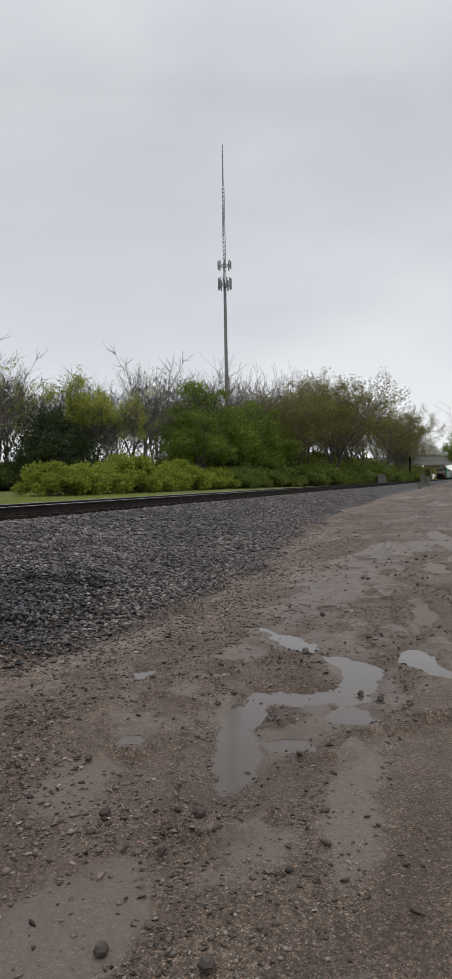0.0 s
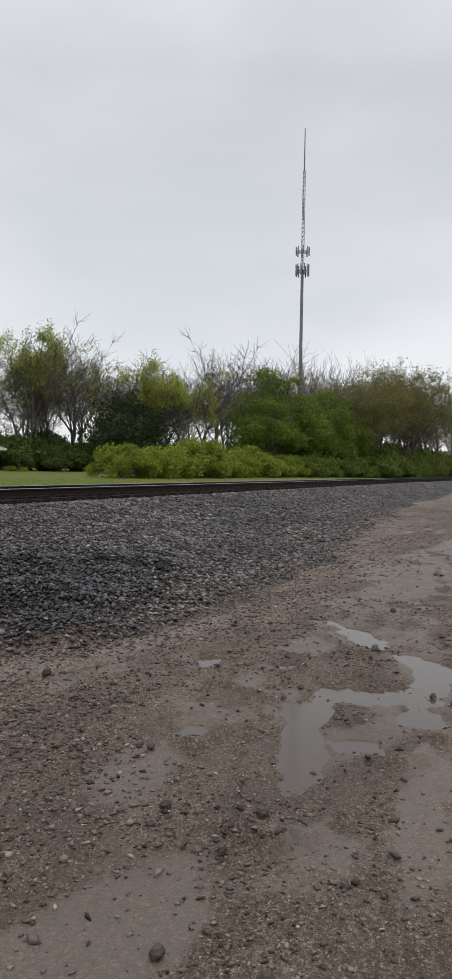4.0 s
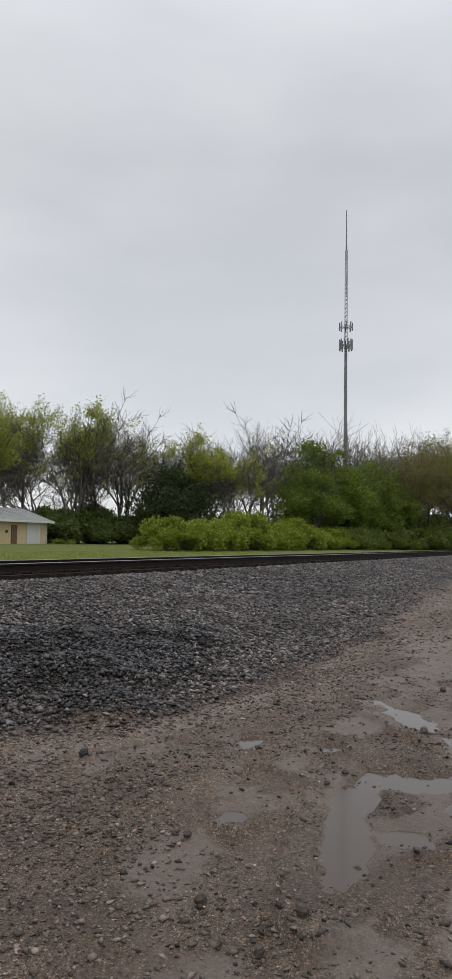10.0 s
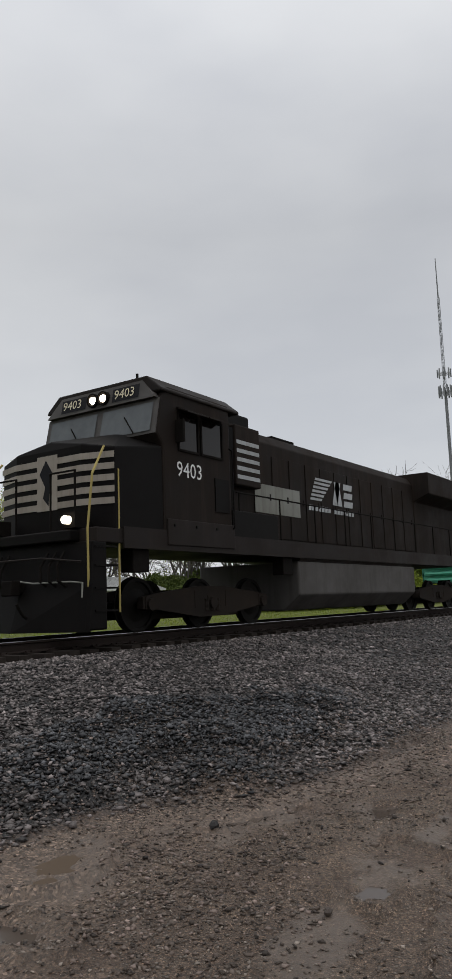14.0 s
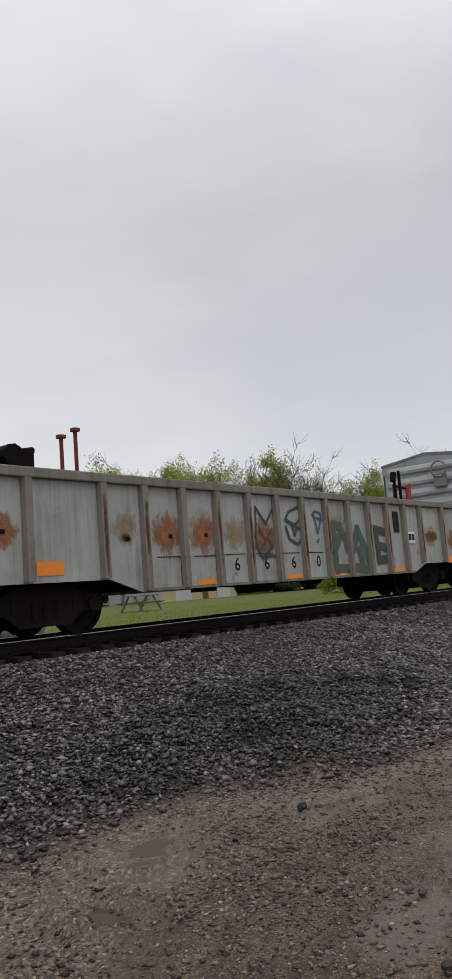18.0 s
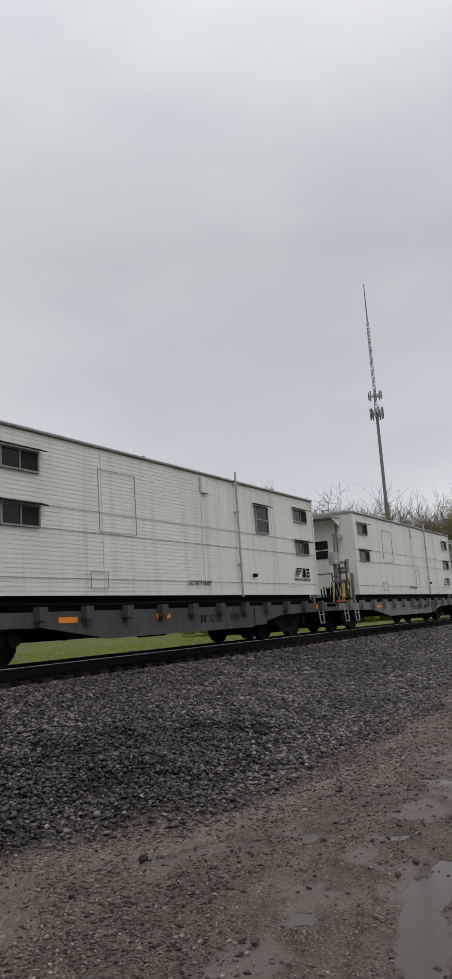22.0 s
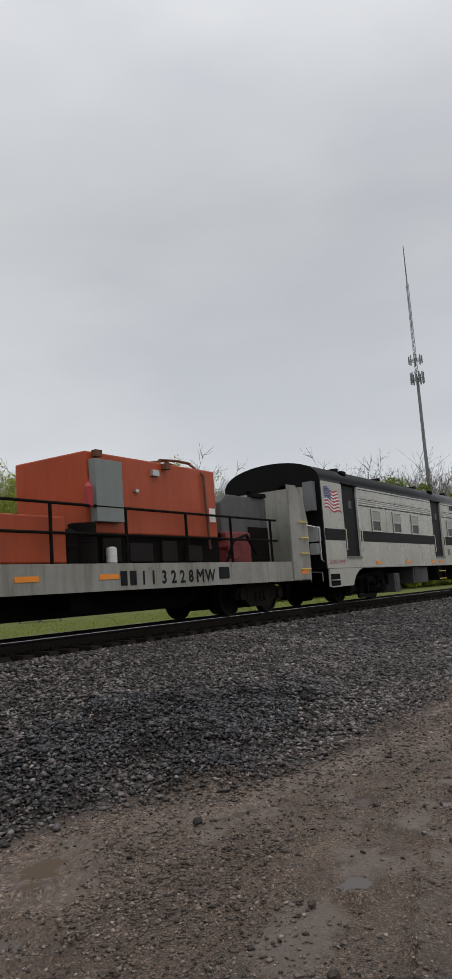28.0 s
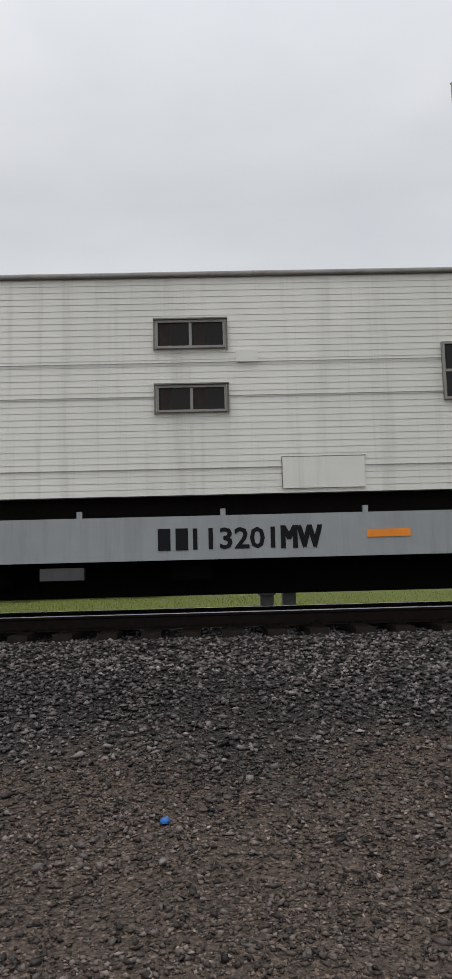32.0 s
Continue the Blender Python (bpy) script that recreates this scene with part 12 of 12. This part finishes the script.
def shoulder(y):
    """Height of the edge between hood and fender."""
    return float(np.interp(y, [-2.6, -1.0, 0.2, 0.60, 1.12, 1.34, 1.72, 1.9, 2.0], [1.30, 1.29, 1.34, 1.345, 1.252, 1.205, 1.115, 1.02, 0.95]))


def inward(z):
    return -0.13 * max(0.0, (z - 0.86) / 0.45) ** 2 - 0.10 * max(0.0, (0.40 - z) / 0.4) ** 2


def skin(y, z, off=0.0):
    """A point of the car's side at y, z; off stands proud of it."""
    back = 0.16 * max(0.0, (z - 0.62) / 0.4) ** 1.6 * max(0.0, min(1.0, (y - 1.3) / 0.5))
    crease = 0.018 * math.exp(-((z - 0.98 + 0.06 * y) / 0.05) ** 2) + 0.025 * math.exp(-((math.hypot(y - 0.92, z - 0.38) - 0.68) / 0.06) ** 2)
    return Vector((half_width(y) + inward(z) + crease * (1 if y < 1.55 else 0.3) + off, y - back + off * 0.5 * (y > 1.6), z))


def skin_at(y, z, off=0.0):
    """The same, for a true y."""
    q = y
    for _ in range(12):
        q += y - skin(q, z).y
    return skin(q, z, off)


def mirror_part(name, mb, mat, label="", bevel=0.0, parent=None, both=True):
    made = part(name, mb, mat, parent or CAR, label, smooth=True, bevel=bevel)
    if both:
        o = MB()
        o.v, o.f = [(-x, y, z) for x, y, z in mb.v], list(mb.f)
        part(name, o, mat, parent or CAR, label, smooth=True, bevel=bevel)
    return made


AX = (0.92, -1.78)      # axles
R_ARCH, WHEEL_R = 0.475, 0.38


def fender():
    mb, cols = MB(), 44
    vs, fs, rows = [], [], 12
    cy, cz = AX[0], WHEEL_R
    for i in range(cols + 1):
        th = math.radians(-14 + 208 * i / cols)
        c, s = math.cos(th), math.sin(th)
        best = 9.0
        for k in range(1, 400):
            d = R_ARCH + k * 0.005
            y, z = cy + c * d, cz + s * d
            if y > 1.905 or y < 0.02 or z < 0.22 or z > shoulder(y) - 0.004:
                best = d
                break
        for j in range(rows + 1):
            d = R_ARCH + (best - R_ARCH) * j / rows
            vs.append(skin(cy + c * d, cz + s * d))
    for i in range(cols):
        for j in range(rows):
            a = i * (rows + 1) + j
            fs.append((a, a + 1, a + rows + 2, a + rows + 1))
    return mb.add(vs, fs)


mirror_part("front_fender", fender(), CAR_RED, "glossy red fender beaded with rain")


def sheet(ys, zf0, zf1, rows, off=0.0):
    """A strip of the car's side between two lines."""
    vs, fs = [], []
    for y in ys:
        a, b = zf0(y), zf1(y)
        for j in range(rows + 1):
            vs.append(skin(y, a + (b - a) * j / rows, off))
    for i in range(len(ys) - 1):
        for j in range(rows):
            k = i * (rows + 1) + j
            fs.append((k, k + 1, k + rows + 2, k + rows + 1))
    return MB().add(vs, fs)


def arch_strip(cy):
    vs, fs = [], []
    prof = ((R_ARCH - 0.05, -0.10), (R_ARCH - 0.045, 0.016), (R_ARCH + 0.02, 0.030), (R_ARCH + 0.085, 0.022), (R_ARCH + 0.10, -0.005))
    for i in range(41):
        th = math.radians(-20 + 220 * i / 40)
        for d, o in prof:
            z = max(0.16, WHEEL_R + math.sin(th) * d)
            p = skin(cy + math.cos(th) * d, z, 0)
            vs.append((p.x + o, p.y, p.z))
    n = len(prof)
    for i in range(40):
        for j in range(n - 1):
            k = i * n + j
            fs.append((k, k + 1, k + n + 1, k + n))
    return MB().add(vs, fs)


for cy in AX:
    mirror_part("wheel_arch", arch_strip(cy), CLADDING, "black plastic wheel arch trim")
doors = [(0.02, -0.98), (-0.99, -1.25)]
mirror_part("front_door", sheet(np.linspace(0.01, -0.98, 8), lambda y: 0.30, lambda y: shoulder(y) - 0.25, 6), CAR_RED)
mirror_part("rear_door", sheet(np.linspace(-0.99, -1.28, 6), lambda y: 0.30, lambda y: shoulder(y) - 0.25, 6), CAR_RED)
mirror_part("rear_quarter", sheet(np.linspace(-1.28, -2.60, 12), lambda y: WHEEL_R + math.sqrt(max(0.0, R_ARCH ** 2 - (y - AX[1]) ** 2)) if abs(y - AX[1]) < R_ARCH else 0.35,
                                  lambda y: shoulder(y) - 0.25, 6), CAR_RED)
mirror_part("sill", sheet(np.linspace(0.50, -1.26, 8), lambda y: 0.17, lambda y: 0.31, 2, 0.008), CLADDING)
mirror_part("belt_panel", sheet(np.linspace(0.3, -2.6, 14), lambda y: shoulder(y) - 0.26, lambda y: shoulder(y) - 0.01, 3), CAR_RED)


def hood():
    vs, fs, n, rows = [], [], 16, 22
    for i in range(rows + 1):
        y = 0.52 + (1.97 - 0.52) * i / rows
        p = skin(min(y, 1.90), shoulder(min(y, 1.9)))
        w = half_width(y) + inward(shoulder(min(y, 1.9))) - 0.006
        yy = p.y if y <= 1.9 else p.y + (y - 1.9)
        zs = shoulder(y)
        crown = 0.085 * (1 - 0.55 * max(0.0, (y - 1.2) / 0.8))
        for j in range(-n, n + 1):
            u = j / n
            rib = 0.012 * math.exp(-((abs(u) - 0.78) / 0.05) ** 2)
            vs.append((w * u, yy, zs + crown * (1 - abs(u) ** 2.2) + rib))
    m = 2 * n + 1
    for i in range(rows):
        for j in range(2 * n):
            k = i * m + j
            fs.append((k, k + 1, k + m + 1, k + m))
    return MB().add(vs, fs)


part("hood", hood(), CAR_RED, CAR, "red hood covered in raindrops", smooth=True)
part("hood_gap", MB().path([tuple(skin(y, shoulder(y) - 0.003, -0.004)) for y in np.linspace(0.55, 1.72, 20)], 0.005, 5), DARK, CAR)
part("hood_gap", MB().path([(-q[0], q[1], q[2]) for q in (tuple(skin(y, shoulder(y) - 0.003, -0.004)) for y in np.linspace(0.55, 1.72, 20))], 0.005, 5), DARK, CAR)


def bumper(z0, z1, rows, off=0.0, lim=0.0):
    vs, fs = [], []
    line = [p for p in PLAN if p[0] >= 1.5]
    line = line + [(y, -x) for y, x in line[-2::-1]]
    fine = []
    for a, b in zip(line, line[1:]):
        for k in range(3):
            fine.append((a[0] + (b[0] - a[0]) * k / 3, a[1] + (b[1] - a[1]) * k / 3))
    fine.append(line[-1])
    if lim:
        fine = [p for p in fine if abs(p[1]) < lim]
    for y, x in fine:
        for j in range(rows + 1):
            z = z0 + (z1 - z0) * j / rows
            back = 0.16 * max(0.0, (z - 0.62) / 0.4) ** 1.6 * max(0.0, min(1.0, (y - 1.3) / 0.5))
            vs.append((x + math.copysign(inward(z), x) * min(1.0, abs(x) / 0.5), y - back + off - 0.03 * max(0.0, (0.35 - z) / 0.2), z))
    for i in range(len(fine) - 1):
        for j in range(rows):
            k = i * (rows + 1) + j
            fs.append((k, k + 1, k + rows + 2, k + rows + 1))
    return MB().add(vs, fs)


part("front_bumper", bumper(0.30, 0.94, 12, -0.022), CAR_RED, CAR, "rounded red front bumper", smooth=True)
part("lower_bumper", bumper(0.16, 0.31, 3, -0.012), CLADDING, CAR, smooth=True)
grille = part("grille", bumper(0.48, 0.76, 3, 0.0, 0.50), CLADDING, CAR, "black grille with chrome bars", smooth=True)
for k in range(3):
    part("grille_bar", bumper(0.52 + k * 0.08, 0.545 + k * 0.08, 1, 0.008, 0.47), CHROME, grille)


def lens(outline, off, thick=0.008):
    """A piece of lamp on the car's skin; outline of (y, z)."""
    n = len(outline)
    c = (sum(p[0] for p in outline) / n, sum(p[1] for p in outline) / n)
    vs, fs, rings = [], [], 6
    for k in range(rings + 1):
        f = k / rings
        for y, z in outline:
            lift = off if k < rings else -0.01
            g = min(f, 1 - 1 / rings) / (1 - 1 / rings)
            vs.append(skin_at(c[0] + (y - c[0]) * g, c[1] + (z - c[1]) * g, lift))
    for k in range(rings):
        for i in range(n):
            j = (i + 1) % n
            fs.append((k * n + i, k * n + j, (k + 1) * n + j, (k + 1) * n + i))
    return MB().add(vs, fs)


def fill(pts, m=5):
    out = []
    for a, b in zip(pts, pts[1:] + pts[:1]):
        out += [(a[0] + (b[0] - a[0]) * i / m, a[1] + (b[1] - a[1]) * i / m) for i in range(m)]
    return out


D = 0.07   # the car stands that much lower than the lot
HL = [(1.07, 1.13 + D), (1.15, 1.145 + D), (1.38, 1.115 + D), (1.60, 1.075 + D), (1.70, 0.99 + D), (1.745, 0.885 + D), (1.67, 0.785 + D), (1.55, 0.85 + D), (1.38, 0.94 + D), (1.20, 1.05 + D)]
HL = [(y, min(z, shoulder(y + 0.05) - 0.012)) for y, z in HL]
hc = (sum(p[0] for p in HL) / len(HL), sum(p[1] for p in HL) / len(HL))
part("headlight_seal", lens(fill([(hc[0] + (y - hc[0]) * 1.02, min(hc[1] + (z - hc[1]) * 1.035, shoulder(y + 0.05) - 0.004)) for y, z in HL]), 0.005), DARK, CAR, "dark seal round the headlight", smooth=True)
lamp = mirror_part("headlight", lens(fill(HL), 0.010), LAMP_DARK, "swept-back clear headlight", both=False)
amber = [(1.115, 1.112 + D), (1.18, 1.108 + D), (1.26, 1.085 + D), (1.33, 1.03 + D), (1.45, 0.925 + D), (1.37, 0.962 + D), (1.22, 1.045 + D), (1.13, 1.098 + D)]
part("indicator", lens(fill(amber), 0.0145), AMBER, lamp, "amber indicator lens", smooth=True)
for pts in ([(1.09, 1.128 + D), (1.17, 1.136 + D), (1.36, 1.10 + D), (1.56, 1.06 + D), (1.54, 1.045 + D), (1.35, 1.08 + D), (1.15, 1.115 + D)],
            [(1.35, 1.06 + D), (1.52, 1.045 + D), (1.50, 1.015 + D), (1.44, 1.005 + D), (1.52, 0.93 + D), (1.62, 0.86 + D), (1.63, 0.835 + D), (1.54, 0.865 + D), (1.44, 0.95 + D)],
            [(1.575, 1.03 + D), (1.62, 1.015 + D), (1.665, 0.87 + D), (1.635, 0.865 + D), (1.60, 0.95 + D)],
            [(1.66, 0.99 + D), (1.69, 0.965 + D), (1.705, 0.89 + D), (1.685, 0.89 + D)]):
    part("reflector", lens(fill(pts, 4), 0.0155), CHROME, lamp, "bright chrome reflector", smooth=True)
other = MB()
other.v, other.f = [(-v[0], v[1], v[2]) for v in lens(fill(HL), 0.010).v], lens(fill(HL), 0.010).f
part("headlight", other, LAMP_DARK, CAR, smooth=True)
for s in (1, -1):
    fog = lens(fill([(1.865, 0.60), (1.895, 0.60), (1.90, 0.40), (1.84, 0.29), (1.80, 0.29), (1.86, 0.42)], 4), 0.012)
    fog.v = [(v[0] * s, v[1], v[2]) for v in fog.v]
    part("fog_light_trim", fog, CHROME, CAR, "chrome fog light trim", smooth=True)

# cabin
cab = [(0.56, 1.335, 0.80), (-0.45, 1.74, 0.62), (-1.0, 1.785, 0.63), (-1.9, 1.74, 0.60), (-2.35, 1.60, 0.56), (-2.66, 1.30, 0.74)]
vs = []
for y, z, w in cab:
    vs += [(-w, y, z), (-w * 0.5, y + 0.04 * (z > 1.4), z + 0.03), (w * 0.5, y + 0.04 * (z > 1.4), z + 0.03), (w, y, z)]
roof_f = [(i * 4 + j, i * 4 + j + 1, i * 4 + j + 5, i * 4 + j + 4) for i in (1, 2, 3) for j in range(3)]
part("roof", MB().add(vs, roof_f), CAR_RED, CAR, smooth=True)
part("windscreen", MB().add(vs[:8], [(0, 1, 5, 4), (1, 2, 6, 5), (2, 3, 7, 6)]), CAR_GLASS, CAR, smooth=True)
part("rear_window", MB().add(vs[16:24], [(0, 1, 5, 4), (1, 2, 6, 5), (2, 3, 7, 6)]), CAR_GLASS, CAR, smooth=True)
for s in (1, -1):
    side = MB().add([(s * 0.83, 0.40, 1.325), (s * 0.83, -2.6, 1.285)] + [(s * w, y, z) for y, z, w in cab[4:0:-1]], [(0, 1, 2, 3, 4, 5)])
    part("side_window", side, CAR_GLASS, CAR)
    for k in (0, 2):
        y = -0.42 - k * 0.55
        part("pillar", MB().tube((s * 0.835, y, 1.31), (s * 0.635, y - 0.03, 1.75), 0.035, 6), CLADDING, CAR)
    mi = part("mirror", MB().lathe([(0.02, -0.11), (0.09, -0.09), (0.115, 0.0), (0.10, 0.09), (0.02, 0.11)], (s * 1.03, 0.10, 1.36), "x", 14), CAR_RED, CAR, smooth=True)
    part("mirror_arm", MB().tube((s * 0.85, 0.12, 1.30), (s * 1.0, 0.10, 1.33), 0.03, 6), CLADDING, mi)
part("cowl", MB().add([(-0.80, 0.40, 1.335), (0.80, 0.40, 1.335), (0.80, 0.60, 1.352), (-0.80, 0.60, 1.352), (-0.4, 0.42, 1.40), (0.4, 0.42, 1.40), (0.4, 0.62, 1.412), (-0.4, 0.62, 1.412)],
                      [(0, 4, 7, 3), (4, 5, 6, 7), (5, 1, 2, 6)]), CLADDING, CAR, "black windscreen cowl")
part("wiper", MB().tube((0.72, 0.50, 1.375), (0.1, 0.42, 1.44), 0.012, 5), CLADDING, CAR)
part("tailgate", MB().prism([(-0.9, 0.35), (0.9, 0.35), (0.86, 1.28), (-0.86, 1.28)], "y", -2.66, -2.60), CAR_RED, CAR)
part("underbody", MB().box(-0.80, 0.80, -2.4, 1.75, 0.20, 0.55).box(-0.60, 0.60, -2.4, 1.45, 0.5, 1.0), DARK, CAR)


def wheel_well(y, s):
    """The dark hollow round a wheel."""
    vs, fs = [], []
    for i in range(25):
        th = math.radians(-25 + 230 * i / 24)
        for x in (0.45, 0.925):
            vs.append((s * x, y + math.cos(th) * (R_ARCH - 0.012), WHEEL_R + math.sin(th) * (R_ARCH - 0.012)))
    fs += [(2 * i, 2 * i + 1, 2 * i + 3, 2 * i + 2) for i in range(24)] + [tuple(range(0, 50, 2))]
    part("wheel_well", MB().add(vs, fs), DARK, CAR)


def wheel(x, y, s):
    w = part("wheel", MB().lathe([(0.25, -0.11), (0.35, -0.115), (0.372, -0.09), (WHEEL_R, -0.04), (WHEEL_R, 0.04), (0.372, 0.09), (0.35, 0.115), (0.25, 0.11)], (x, y, WHEEL_R), "x", 40, ring=True),
             RUBBER, CAR, "black tyre on an alloy rim", smooth=True)
    part("rim", MB().lathe([(0.228, 0.105 * s), (0.256, 0.114 * s), (0.256, -0.1 * s), (0.245, -0.1 * s), (0.235, 0.06 * s)], (x, y, WHEEL_R), "x", 40, ring=True), RIM, w, smooth=True)
    part("brake_disc", MB().lathe([(0.05, 0), (0.17, 0), (0.17, 0.02), (0.05, 0.02)], (x, y, WHEEL_R), "x", 24, ring=True), GALV, w)
    for k in range(5):
        for d in (-0.13, 0.13):
            a = 2 * math.pi * k / 5 + d + 0.3
            b = 2 * math.pi * k / 5 + d * 0.55 + 0.3
            part("spoke", MB().tube((x + 0.085 * s, y + 0.05 * math.cos(b), WHEEL_R + 0.05 * math.sin(b)), (x + 0.10 * s, y + 0.24 * math.cos(a), WHEEL_R + 0.24 * math.sin(a)), 0.021, 6, 0.017), RIM, w)
    part("hub_cap", MB().lathe([(0.065, 0.08 * s), (0.06, 0.10 * s), (0.01, 0.105 * s)], (x, y, WHEEL_R), "x", 16), RIM, w, smooth=True)


for ay in AX:
    wheel_well(ay, 1)
    wheel_well(ay, -1)
    wheel(0.80, ay, 1)
    wheel(-0.80, ay, -1)



def motions():
    """The train rolls past at a steady speed, with turning wheels."""
    for e, s in MOVERS:
        walk(e, [(t, pose(s - SPEED * t, Y_MID, RAIL_Z)) for t in (0, 16, 32)])
    first = {}
    for w, kind, a in WHEELSETS:
        key = (kind, a)
        if key not in first:
            r = TRUCKS[kind][1]
            rows = []
            for i in range(961):
                t = i / 30
                rows.append((t, pose(a, 0, r, 0, -math.degrees(SPEED * t / r) % 360)))
            walk(w, rows)
            first[key] = w
        else:
            src = first[key].animation_data
            w.rotation_mode = "QUATERNION"
            w.animation_data_create()
            w.animation_data.action = src.action
            w.animation_data.action_slot = src.action_slot


motions()
